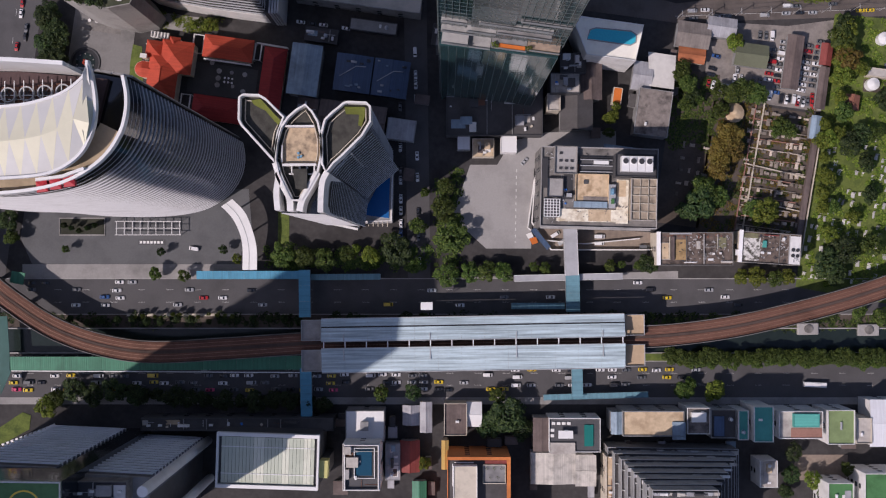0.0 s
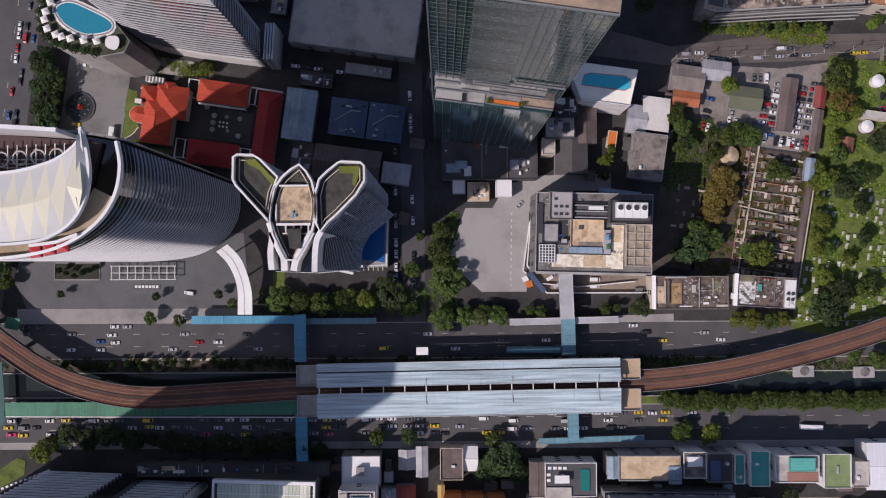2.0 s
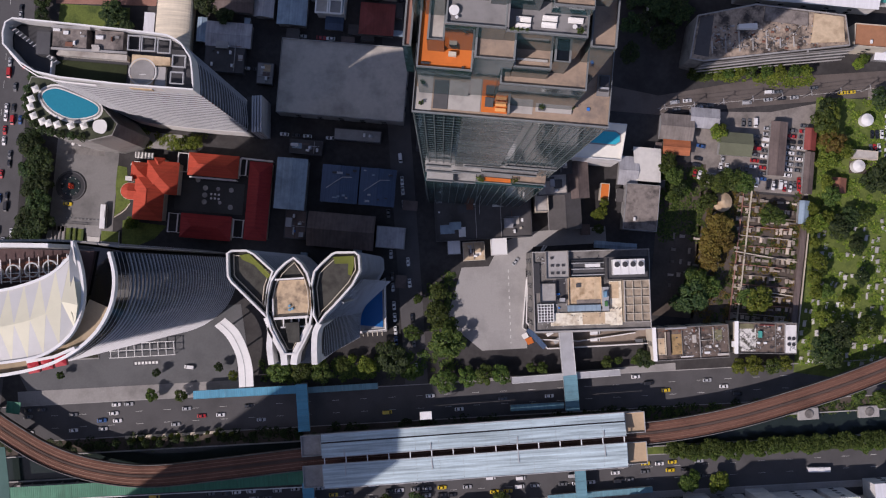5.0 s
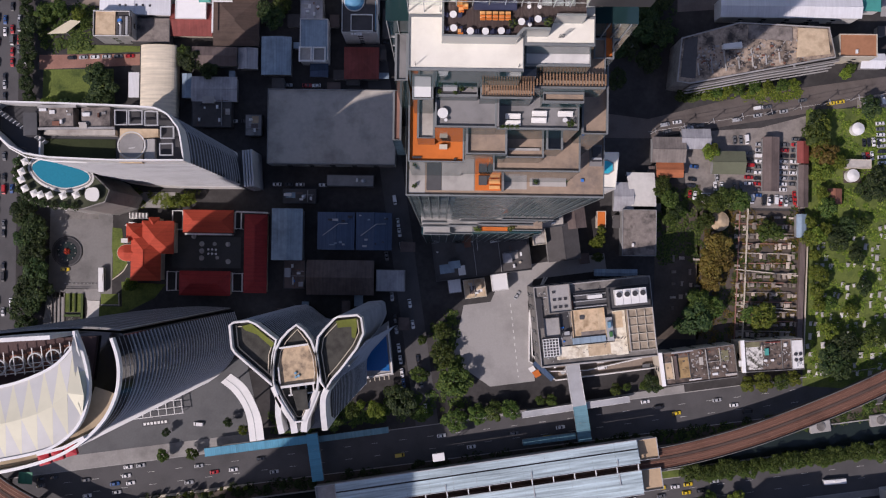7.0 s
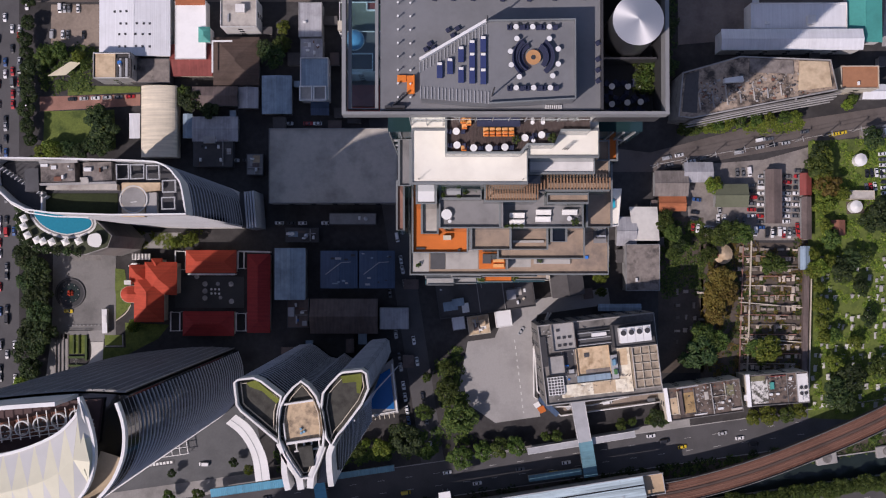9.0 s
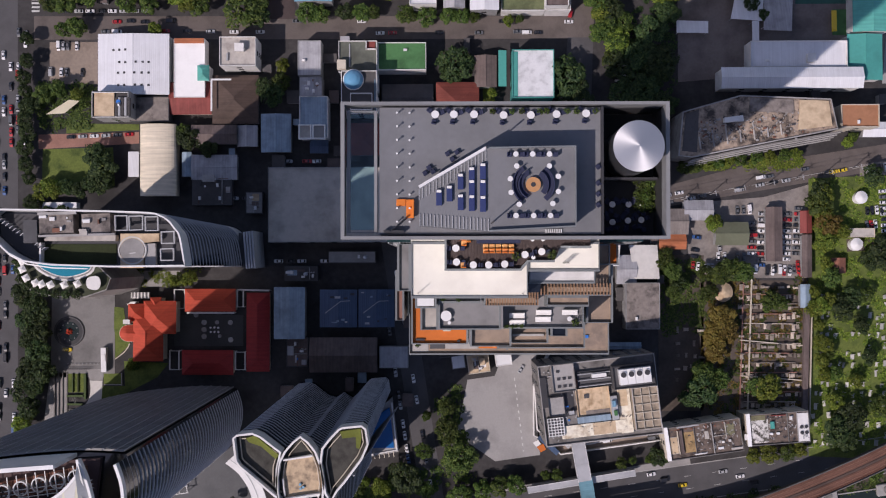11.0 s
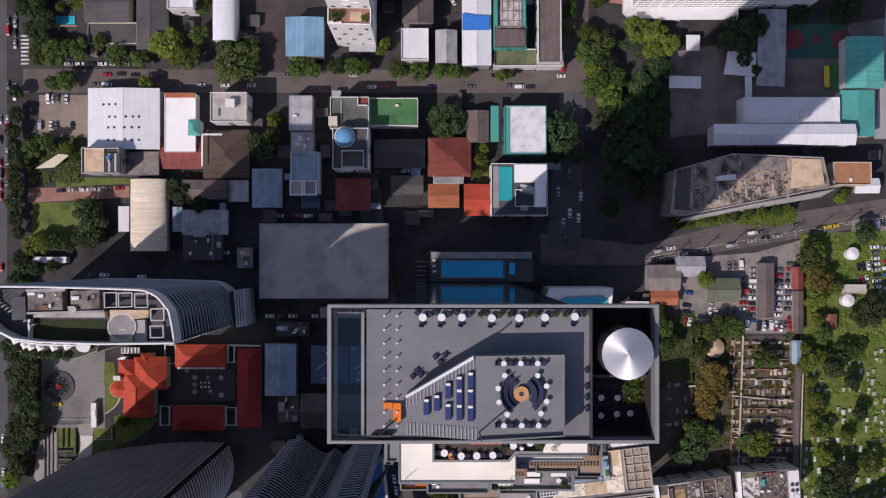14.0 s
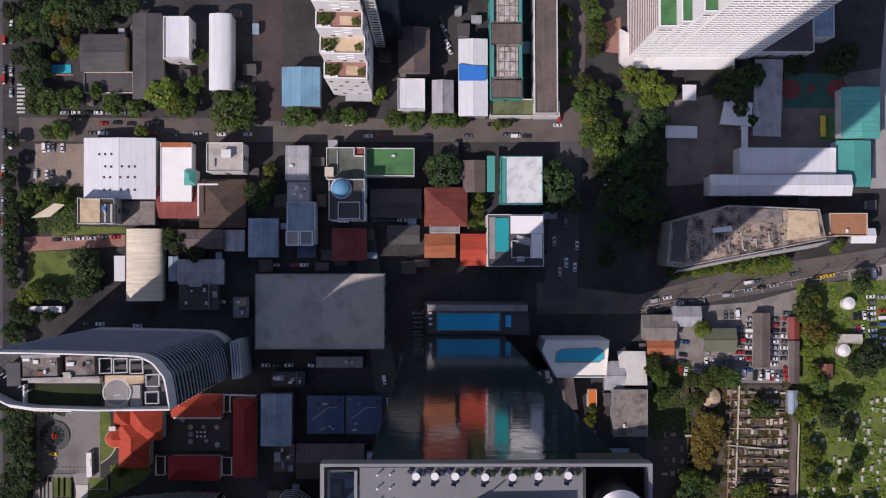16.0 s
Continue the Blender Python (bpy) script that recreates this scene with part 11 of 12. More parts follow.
tree(83.8, 231.1, 3.4)
tree(80.1, 202.7, 2.9)
tree(87.6, 189.4, 6.3)
tree(93.1, 194.7, 6.3)
tree(93.1, 185.1, 5.8, "dark")
tree(89.8, 178.3, 5.8)
tree(93, 171.9, 5.8, "bright")
tree(97.4, 179.9, 4.4)
tree(89.9, 165.2, 3.9)
tree(108.2, 198.8, 5.8, "bright")
tree(116.1, 195.3, 6.3, "bright")
tree(121.6, 191, 5.3, "bright")
tree(114.1, 188.4, 5.3, "bright")
tree(108.3, 174.6, 7.3, "dark")
tree(115.3, 181, 6.3, "dark")
tree(100.9, 163.6, 6.8, "dark")
tree(110, 160, 7.3, "dark")
tree(101.4, 149.2, 6.8, "dark")
tree(108, 143.6, 5.8, "dark")
tree(101.7, 132.4, 5.3, "dark")
tree(150.1, 190.7, 7.7, "dark")
tree(158, 193.5, 6.0, "dark")
tree(145.6, 189.2, 4.8, "dark")
tree(151.9, 180.8, 3.6, "dark")
tree(156.7, 175.1, 2.7, "dark")
tree(196.6, 195.5, 7.3, "dark")
tree(192.2, 194, 4.8, "dark")
tree(177.9, 195.8, 4.8, "dark")
tree(201.3, 198.8, 4.8, "dark")
tree(124.1, 91, 3.6, "bright")
tree(127, 70.3, 5.3)
tree(132.9, 68.3, 4.4)
tree(122.3, 69.2, 3.9, "bright")
tree(101.6, 79.6, 3.6)
tree(102.5, 73.5, 3.4)
tree(99.3, 76.3, 2.9)
tree(105.2, 67.1, 3.4, "dark")
tree(120.6, 50.9, 6.3, "gold")
tree(122.3, 44.7, 5.8, "gold")
tree(116.8, 46.5, 4.4, "gold")
tree(116.8, 39.4, 5.3, "gold")
tree(117.7, 61.8, 3.6)
tree(109.2, 28.6, 6.3)
tree(116.3, 25, 4.4)
tree(143.2, 54.9, 4.4)
tree(140.8, 52.7, 2.9)
tree(168.3, 92.4, 6.3)
tree(170.8, 83.7, 6.3, "gold")
tree(169.5, 98.2, 4.8, "dark")
tree(168.8, 76.7, 5.3, "bright")
tree(176.9, 79.2, 3.4, "bright")
tree(172, 47.6, 5.8, "dark")
tree(176.5, 51.7, 4.4, "dark")
tree(192.6, 68.9, 7.3, "dark")
tree(186.8, 65.9, 4.8, "dark")
tree(169.2, 61.1, 4.8)
tree(163, 49.9, 4.4, "bright")
tree(168, 67.1, 3.4, "bright")
tree(178.7, 40.5, 3.9, "dark")
tree(192.7, 101.2, 5.3, "dark")
tree(114.1, 115.1, 3.4)
tree(119.4, 115.2, 3.4)
tree(124.3, 115.5, 3.4, "bright")
tree(128.7, 115.6, 3.1)
tree(133.5, 115.7, 3.1, "bright")
tree(138.3, 115.6, 3.1)
tree(145.1, 115.4, 2.9)
tree(150.9, 115.1, 2.9, "bright")
tree(157.1, 114.8, 2.9)
tree(161.9, 114.6, 3.1, "bright")
tree(184.5, 116.7, 2.9, "bright")
tree(187.3, 118.7, 2.4)
tree(-163.5, 91.3, 5.8, "dark")
tree(-165.6, 83.3, 6.3, "dark")
tree(-165.5, 75, 6.3, "dark")
tree(-165.3, 66.7, 6.3, "dark")
tree(-168.7, 61.1, 5.3, "dark")
tree(-161, 133.7, 3.9, "dark")
tree(-164.1, 126.9, 4.4, "dark")
tree(-127.3, 64.7, 2.4, "bright")
tree(163.3, 32.9, 3.4, "bright")
tree(180.4, 25.9, 3.9, "dark")
tree(165.3, 20.7, 3.4)
tree(-167, 102.3, 4.4, "dark")
tree(-165.3, 94.9, 5.3, "dark")
tree(-168.4, 88.1, 5.8, "dark")
tree(-168.4, 79.7, 5.3, "dark")
tree(-167.8, 72.4, 4.8, "dark")
tree(-171.1, 66.9, 5.8, "dark")
tree(-173.3, 58.9, 5.8, "dark")
tree(-172.7, 51.6, 5.3, "dark")
tree(-176.5, 46, 4.4, "bright")
tree(-161.6, 128.1, 2.9)
tree(-162, 120.9, 3.4)
tree(-128, 63.4, 2.4, "bright")
tree(-99.4, 96.8, 3.4, "bright")
tree(-105.6, 97, 2.4, "bright")
tree(-103, 98.1, 2.2)
tree(56.2, 62.7, 2.4)
tree(71.2, 58.3, 3.4, "bright")
tree(73.1, 62.8, 2.4, "bright")
tree(-109.4, 87.4, 1.2)
tree_row(94.8, -43, 199.7, -42.4, 26, 3.6, "green", 1)
tree_row(97.2, -45.1, 194.9, -43.9, 20, 3.2, "green", 2)
tree_row(-160.9, -28.7, -58.1, -28.6, 16, 1.7, "dark", 3)
tree_row(-132.2, -26.9, -86.8, -26.6, 12, 0.9, "bright", 4)
tree_row(-131.9, -60.5, -45.9, -63.6, 12, 4.2, "dark", 5)
tree_row(-155.5, 199.7, -161.5, 144.9, 9, 3.6, "dark", 6)
tree_row(-137.1, 259.6, -141.6, 217.1, 7, 3.4, "dark", 7)
tree_row(194.7, 12.9, 266.2, 18, 8, 7, "dark", 8)
tree_row(161.9, 59.6, 160.9, 16.6, 6, 3.5, "bright", 9)
tree(-146.9, 260.8, 4.8, "dark")
tree(-137.2, 261.4, 5.3, "dark")
tree(-129.2, 258.4, 5.3, "green")
tree(-123.2, 251.1, 4.4, "dark")
tree(-133.4, 255.5, 4.4, "dark")
tree(-141.6, 255.3, 4.8, "green")
tree(-116.2, 259.8, 4.4, "green")
tree(-141.6, 238.7, 3.9, "dark")
tree(-137.1, 235.6, 4.4, "dark")
tree(-146, 241.6, 3.9, "dark")
tree(-131.1, 239.9, 2.4, "bright")
tree(-126, 245.2, 2.9, "gold")
tree(-104.6, 257.3, 4.4, "dark")
tree(-143.6, 231.7, 4.4, "dark")
tree(-142.1, 225.6, 3.9, "green")
tree(-114, 250.7, 3.4, "dark")
tree(-156.4, 141.4, 3.9, "bright")
tree(-150.4, 141.6, 3.9, "bright")
tree(-144.8, 142.2, 3.9, "dark")
tree(-139.7, 140.1, 4.4, "dark")
tree(-134.7, 141.8, 4.4, "dark")
tree(-129.6, 143.5, 4.8, "dark")
tree(-160.4, 137.6, 3.9, "dark")
tree(-155.2, 132.1, 3.9, "dark")
tree(-148.2, 132.2, 2.9, "dark")
tree(-162.8, 129.6, 3.4, "dark")
tree(84.3, 228.7, 2.9, "green")
tree(83.5, 221.1, 2.9, "green")
tree(82.7, 213.3, 2.9, "green")
tree(94.6, 231.5, 4.4, "green")
tree(94.7, 222.8, 4.4, "green")
tree(87.6, 200.4, 4.6, "green")
tree(85.8, 192.6, 4.8, "green")
tree(88.3, 185, 5.3, "bright")
tree(86.5, 176.4, 5.3, "green")
tree(92.4, 162.4, 6.3, "dark")
tree(97.7, 153.3, 6.3, "dark")
tree(91.5, 150, 5.8, "dark")
tree(101.3, 144, 5.8, "dark")
tree(94.2, 138.7, 5.3, "dark")
tree(92.5, 171.5, 5.8, "green")
tree(104.2, 165.6, 5.8, "dark")
tree(109.8, 156.5, 4.8, "dark")
tree(-119.6, 0.2, 1.8, "dark")
tree(-93.2, 1.4, 2.2, "dark")
tree(-160.2, 1.2, 1.6)


tree(76.4, 149.3, 4.6, "dark")
tree(88.7, 138.4, 5.4, "dark")
tree(107.9, 163.5, 6.2, "dark")
tree(109.5, 142.0, 5.4, "dark")
tree(103.5, 152.0, 5.0, "dark")
tree(87.5, 126.0, 4.6, "dark")
# ---------------- vehicles ----------------
TAXI_MIX = ["white", "silver", "yellow", "yellow", "grey", "black", "white", "silver", "grey", "white"]
JAM_MIX = ["white", "white", "white", "white", "silver", "yellow", "yellow", "pink", "black", "grey", "grey", "silver"]
traffic(-186, -54.7, -44.2, -53.9, 24, 1, lanes=4, lane=3.0, fill=0.62, mix=JAM_MIX)
traffic(-44.2, -53.6, 28.4, -53.2, 13, 2, lanes=4, lane=3.1, fill=0.65, mix=JAM_MIX)
traffic(28.4, -52.7, 117.9, -52.2, 15, 3, lanes=3, lane=3.2, fill=0.4, mix=TAXI_MIX)
traffic(-185.1, -18.1, -73.5, -17.5, 18, 4, lanes=4, lane=3.2, fill=0.16)
traffic(-63.8, -17.4, 161.3, -16.2, 36, 5, lanes=4, lane=3.2, fill=0.12, mix=TAXI_MIX)
traffic(-167.8, 205.3, -187.4, 41.9, 34, 6, lanes=2, lane=3.0, fill=0.5)
traffic(-163.3, 204.7, -182.6, 41.3, 34, 7, lanes=1, fill=0.3)
traffic(-150.5, 262.8, -164, 162.7, 22, 9, lanes=2, lane=3.0, fill=0.3)
traffic(-129.8, 207.7, -49, 196.6, 16, 10, lanes=1, fill=0.5)
traffic(-39.6, 194.4, 75.3, 179.9, 22, 11, lanes=1, fill=0.35)
traffic(-141.1, 213.5, 78.3, 183.9, 40, 12, lanes=1, fill=0.1)
traffic(77.5, 160.1, 68.7, 112.6, 12, 13, lanes=2, lane=3, fill=0.2, mix=["white", "grey", "black", "silver"])
traffic(104, 103, 205.2, 108.6, 20, 14, lanes=2, lane=3.4, fill=0.2, mix=TAXI_MIX)
traffic(-12.6, 94.5, -10.1, -5, 20, 15, lanes=1, fill=0.35)
traffic(-18.7, 65.3, -17.9, 2.2, 14, 16, lanes=1, fill=0.6)
parked(146.9, 67.6, 158.8, 65.6, 6, 61, 90, 0.9)
parked(123.7, 85.8, 124.5, 95.4, 4, 62, 90, 0.9)
parked(141.3, 89.6, 138.7, 74.1, 6, 63, 90, 0.9)
parked(117.4, 72, 140.9, 68.4, 9, 64, 90, 0.9)
parked(117, 86.7, 114.1, 76.1, 4, 21, 90, 0.9)
parked(120.5, 76.5, 136.8, 74.3, 6, 22, 90, 0.9)
parked(128.8, 94.9, 141.9, 94.1, 5, 23, 90, 0.9)
parked(146.1, 92.6, 141.9, 68.8, 10, 24, 90, 0.9)
parked(156.7, 91.2, 152.8, 69.8, 9, 25, 90, 0.9)
parked(161.8, 92.9, 157.5, 71.6, 9, 26, 90, 0.9)
parked(143.2, 67.4, 162.3, 64.1, 8, 27, 90, 0.9)
parked(125.7, 82.6, 125.7, 78.7, 2, 28, 0, 0.9)
parked(156.7, 68, 162.7, 67.2, 3, 29, 90, 0.9)
parked(112.3, 73.9, 120.6, 71.6, 4, 30, 90, 0.9)
parked(191.7, 103.6, 204.6, 104.3, 5, 31, 90, 0.9)
parked(189.4, 86.8, 199.7, 86.4, 5, 32, 90, 0.9)
parked(188.6, 80.8, 194, 80.8, 3, 33, 90, 0.9)
parked(198.4, 95.4, 197, 76.1, 8, 34, 90, 0.9)
parked(203.3, 94.7, 200.5, 65.8, 10, 35, 90, 0.9)
parked(194.3, 74, 200.2, 72.7, 3, 36, 90, 0.9)
parked(-148.6, 192.7, -133, 190.2, 7, 37, 90, 0.9)
parked(-143.6, 203.2, -134.1, 201.9, 5, 38, 90, 0.9)
parked(-145, 163.9, -115.2, 161.2, 6, 39, 0, 0.95)
parked(-139.4, 217.7, -96.6, 212.1, 9, 40, 0, 0.6)
parked(-110.6, 122.5, -147.1, 129.1, 7, 41, 0, 0.4)
parked(100.5, 81.7, 99.5, 75.6, 3, 42, 90, 0.9)
parked(-67.5, 44, -53.1, 42.8, 2, 43, 0, 0.5)
parked(31.6, 236.8, 33.9, 217, 6, 44, 20, 0.6)
parked(1.4, 155.5, 11, 154.2, 5, 46, 90, 0.6)
parked(-165.9, 11.6, -93, -0.6, 8, 47, 0, 0.25)
car(-155.6, 73.9, -8, 'yellow', 'car', 0.12)
car(34.7, 39.8, 50, 'silver', 'car', 0.13)
car(159, -54.9, -2, 'white', 'bus', 0.06)
car(97, 141.7, 83, 'white', 'bus', 0.06)
car(76.3, 187.8, 70, 'red', 'van', 0.06)


# ---------------- cemetery and graveyard ----------------
STONE = surface("grave_stone", (0.5, 0.49, 0.46), 0.85, 0.15, 1.5, 0.3, 0.1, per_piece=0.3)
TOMB = surface("tomb_plaster", (0.4, 0.345, 0.29), 0.9, 0.25, 1.2, 0.45, 0.15, per_piece=0.6, stain_col=(0.14, 0.11, 0.09))


def grave_make():
    bm = box(0.9, 1.9, 0, 0.3, bevel=0.06)
    add_box(bm, -0.5, 0.5, 1.0, 1.2, 0.3, 1.1, 0.04)
    return bm


def tomb_make():
    bm = box(1.6, 2.4, 0, 0.7, bevel=0.06)
    add_box(bm, -0.9, 0.9, 1.0, 1.35, 0, 1.5, 0.05)
    add_box(bm, -0.45, 0.45, -0.7, 0.7, 0.7, 0.95, 0.04)
    return bm


grave_me = shared("grave", grave_make, STONE)
tomb_me = shared("tomb", tomb_make, TOMB)
rnd = random.Random(11)
gc, gs = math.cos(radians(-7.7)), math.sin(radians(-7.7))
made = 0
for r in range(16):
    for k in range(15):
        if rnd.random() < 0.36:
            continue
        u, v = -24.2 + k * 3.3 + rnd.uniform(-1, 1), -33.1 + r * 4.2 + rnd.uniform(-0.9, 0.9)
        g = new("grave", grave_me)
        g.matrix_basis = pose(182.7 + u * gc - v * gs, 20.7 + u * gs + v * gc, 0.08, 0, 0, -7.7 + rnd.uniform(-14, 10)) @ Matrix.Diagonal((rnd.uniform(0.9, 1.9), rnd.uniform(0.7, 1.35), rnd.uniform(0.6, 1.3), 1))
        tagged(g, "pale stone grave with a headstone on the lawn", "grave", "cemetery graves")
gc, gs = math.cos(radians(-7.7)), math.sin(radians(-7.7))
def put_tomb(u, v, sx, sy, sz, turn):
    g = new("tomb", tomb_me)
    g.matrix_basis = pose(141.2 + u * gc - v * gs, 33.6 + u * gs + v * gc, 0.08, 0, 0, -7.7 + turn) @ Matrix.Diagonal((sx, sy, sz, 1))
    tagged(g, "weathered plaster tomb in a crowded graveyard", "tomb", "graveyard tombs")


for r in range(14):
    v = -27.5 + r * 4.15
    u = -12.4
    while u < 13.2:
        if rnd.random() < 0.2:
            u += rnd.uniform(1.5, 3.5)
            continue
        side = rnd.random() < 0.25
        sx = rnd.uniform(0.45, 1.05)
        put_tomb(u, v + rnd.uniform(-0.5, 0.5), sx, rnd.uniform(0.5, 1.15), rnd.uniform(0.5, 1.4), (90 if side else 0) + rnd.uniform(-3, 3))
        u += (2.4 if side else 1.6 * sx) + rnd.uniform(0.5, 1.1)
for r in range(6):
    for k in range(4):
        if rnd.random() < 0.75:
            put_tomb(-40.0 + k * 3.6 + rnd.uniform(-0.6, 0.6), -18.0 + r * 5.2 + rnd.uniform(-0.8, 0.8), rnd.uniform(0.5, 1.0), rnd.uniform(0.6, 1.2), rnd.uniform(0.5, 1.2), rnd.choice((0, 90)))
for r in range(13):
    v = -26.2 + r * 4.15
    plot = thing("plot_wall", "low crumbling brown wall between rows of tombs", "wall", 141.2 - v * gs, 33.6 + v * gc, 0, -7.7 + (r % 3 - 1) * 0.8, "graveyard plot walls")
    part("wall", box(20.0 + (r * 7 % 5), 0.35, -0.1, 0.7 + (r * 5 % 4) * 0.12, -1.5 + r % 3), TOMB if r % 2 else BRICKPAVE, plot)
lane_wall = thing("graveyard_wall", "long brown-roofed wall along the graveyard path", "wall")
part("wall", band([(159.3, 53.7), (149.8, -3.2)], 2.2, -0.2, 2.6), SHEET_BROWN, lane_wall)
part("wall", band([(161.4, 53.4), (152.5, -1.2)], 0.4, -0.2, 2.2), WALL_CREAM, lane_wall)
path_wall = thing("graveyard_wall", "low wall dividing the graveyard plots", "wall")
part("wall", band([(137.4, 65.1), (127, 4.6)], 0.5, -0.2, 1.2), WALL_CREAM, path_wall)
part("wall", band([(134, 65.6), (123.6, 5)], 0.4, -0.2, 1.1), BRICKPAVE, path_wall)
part("wall", band([(128.9, 39.5), (155.3, 33.5)], 0.4, -0.2, 1.2), WALL_CREAM, path_wall)
part("wall", band([(126.8, 24.5), (152.8, 19)], 0.4, -0.2, 1.2), WALL_CREAM, path_wall)
pitched_building("shed", "brick hut with a brown-red pitched roof among cemetery trees", 173.8, 65.4, 5.6, 6.2, -7.6, 3.2, surface("faded_tiles", (0.27, 0.115, 0.075), 0.85, 0.25, 1.2, 0.35, 0.2, ribs=("X", 0.4)), WALL_CREAM, along="Y", rise=1.2)
pitched_building("shed", "shed with grey-brown roof beside the car park", 160.8, 71.3, 3.8, 17.7, -7.6, 4, SHEET_BROWN, WALL_GREY, along="Y", rise=0.6)
shrine = thing("shrine", "small red-edged round shrine roof in the graveyard", "shrine", 124, 60.8, 0, -8)
part("base", add_cyl(bmesh.new(), 0, 0, 3.4, -0.1, 2.6, 14), WALL_CREAM, shrine)
part("roof", add_cyl(bmesh.new(), 0, 0, 4.2, 2.6, 4.4, 14, 0.6), ROOF_TAN, shrine)
part("eave", add_cyl(bmesh.new(), -2.4, 0, 2.2, 2.7, 3.6, 12, 0.8), SHEET_MAROON, shrine)
for x, y in ((182.8, 73.3), (187.5, 92.8)):
    tank = thing("storage_tank", "round white tank beside the car park", "tank", x, y, 0, 0, "white tanks")
    part("shell", add_cyl(bmesh.new(), 0, 0, 2.7, -0.1, 3.4, 20), METAL_WHITE, tank)
    part("cap", add_cyl(bmesh.new(), 0, 0, 2.7, 3.4, 4.3, 20, 0.3), METAL_WHITE, tank)
flat_building("pump_house", "low pale flat-roofed pump house beside the tanks", 185.6, 77.9, 10.7, 3.7, -7.6, 3.6, WALL_CREAM, ROOF_PALE, plant=2, hut=False, win=False, lip=0.3, seed=77)
ground_patch("tank_yard", "dark stained tank yard", [(180.0, 76.0), (191.6, 74.6), (191.0, 69.6), (179.6, 70.6)], 0.13, DIRT, "yard")


# ---------------- road paint, kerbs, plaza details ----------------
def dashes(name, label, x0, y0, x1, y1, z=0.062, dash=3.0, gap=9.0, w=0.12):
    """A broken white lane line."""
    ln = math.hypot(x1 - x0, y1 - y0)
    ux, uy = (x1 - x0) / ln, (y1 - y0) / ln
    bm = bmesh.new()
    s = 0.0
    while s < ln:
        a, b = (x0 + ux * s, y0 + uy * s), (x0 + ux * min(ln, s + dash), y0 + uy * min(ln, s + dash))
        px, py = -uy * w / 2, ux * w / 2
        add_prism(bm, [(a[0] - px, a[1] - py), (b[0] - px, b[1] - py), (b[0] + px, b[1] + py), (a[0] + px, a[1] + py)], z - 0.02, z)
        s += dash + gap
    return tagged(new(name, mesh_of(name, bm, WHITE_LINE)), label, "road marking", "", "structure")


dashes("lane_line", "broken white lane line", -238.6, -16.7, 270.1, -13.9)
dashes("lane_line", "broken white lane line", -238.5, -22, 270.1, -19.2)
dashes("lane_line", "broken white lane line", -238.2, -52.5, 270.1, -49.6)
dashes("lane_line", "broken white lane line", -238.2, -57.6, 270.1, -54.7)
dashes("lane_line", "broken white lane line", -164.7, 259.1, -194.2, 18.6)
dashes("edge_line", "white road edge line", 99.1, 102.5, 206.9, 106.9, 0.075, 4, 0.2)
dashes("forecourt_line", "broken white line on the forecourt", 31.4, 36.4, 31, 4.9, 0.14, 1.2, 1.6, 0.35)
dashes("crossing_stripe", "worn white crossing stripe", 92.1, 163.1, 97.8, 162.1, 0.085, 9, 9, 0.9)
dashes("crossing_stripe", "worn white crossing stripe", 91.8, 160.9, 97.5, 159.9, 0.085, 9, 9, 0.9)
dashes("crossing_stripe", "worn white crossing stripe", 91.5, 158.7, 97.2, 157.8, 0.085, 9, 9, 0.9)
dashes("crossing_stripe", "worn white crossing stripe", 91.2, 156.6, 96.9, 155.6, 0.085, 9, 9, 0.9)
dashes("crossing_stripe", "white crossing stripe", -150.9, 231.3, -147.6, 230.9, 0.07, 9, 9, 0.8)
dashes("crossing_stripe", "white crossing stripe", -151.1, 229.6, -147.8, 229.2, 0.07, 9, 9, 0.8)
dashes("crossing_stripe", "white crossing stripe", -151.3, 228, -148, 227.5, 0.07, 9, 9, 0.8)
dashes("crossing_stripe", "white crossing stripe", -151.5, 226.3, -148.2, 225.9, 0.07, 9, 9, 0.8)
dashes("crossing_stripe", "white crossing stripe", -151.7, 224.6, -148.4, 224.2, 0.07, 9, 9, 0.8)
dashes("crossing_stripe", "white crossing stripe", -152, 223, -148.6, 222.5, 0.07, 9, 9, 0.8)
dashes("crossing_stripe", "white crossing stripe", -152.2, 221.3, -148.8, 220.8, 0.07, 9, 9, 0.8)
dashes("crossing_stripe", "white crossing stripe", -152.4, 219.6, -149.1, 219.2, 0.07, 9, 9, 0.8)
tagged(new("kerb", mesh_of("kerb", band([(-287.2, -12.2), (294.2, -9)], 0.35, -0.1, 0.22), CONCRETE)), "concrete kerb", "kerb", "", "structure")
tagged(new("kerb", mesh_of("kerb", band([(-287.1, -27.5), (294.2, -24.2)], 0.35, -0.1, 0.22), CONCRETE)), "concrete kerb", "kerb", "", "structure")
tagged(new("kerb", mesh_of("kerb", band([(-286.9, -47.6), (294.3, -44.3)], 0.35, -0.1, 0.22), CONCRETE)), "concrete kerb", "kerb", "", "structure")
tagged(new("kerb", mesh_of("kerb", band([(-286.7, -63.3), (294.3, -60)], 0.35, -0.1, 0.22), CONCRETE)), "concrete kerb", "kerb", "", "structure")
tagged(new("canal_wall", mesh_of("canal_wall", band([(-287, -33.5), (294.2, -30.2)], 0.5, -0.1, 0.9), CONCRETE)), "low concrete canal wall", "wall", "", "structure")
tagged(new("canal_wall", mesh_of("canal_wall", band([(-286.9, -44), (294.2, -40.7)], 0.5, -0.1, 0.9), CONCRETE)), "low concrete canal wall", "wall", "", "structure")

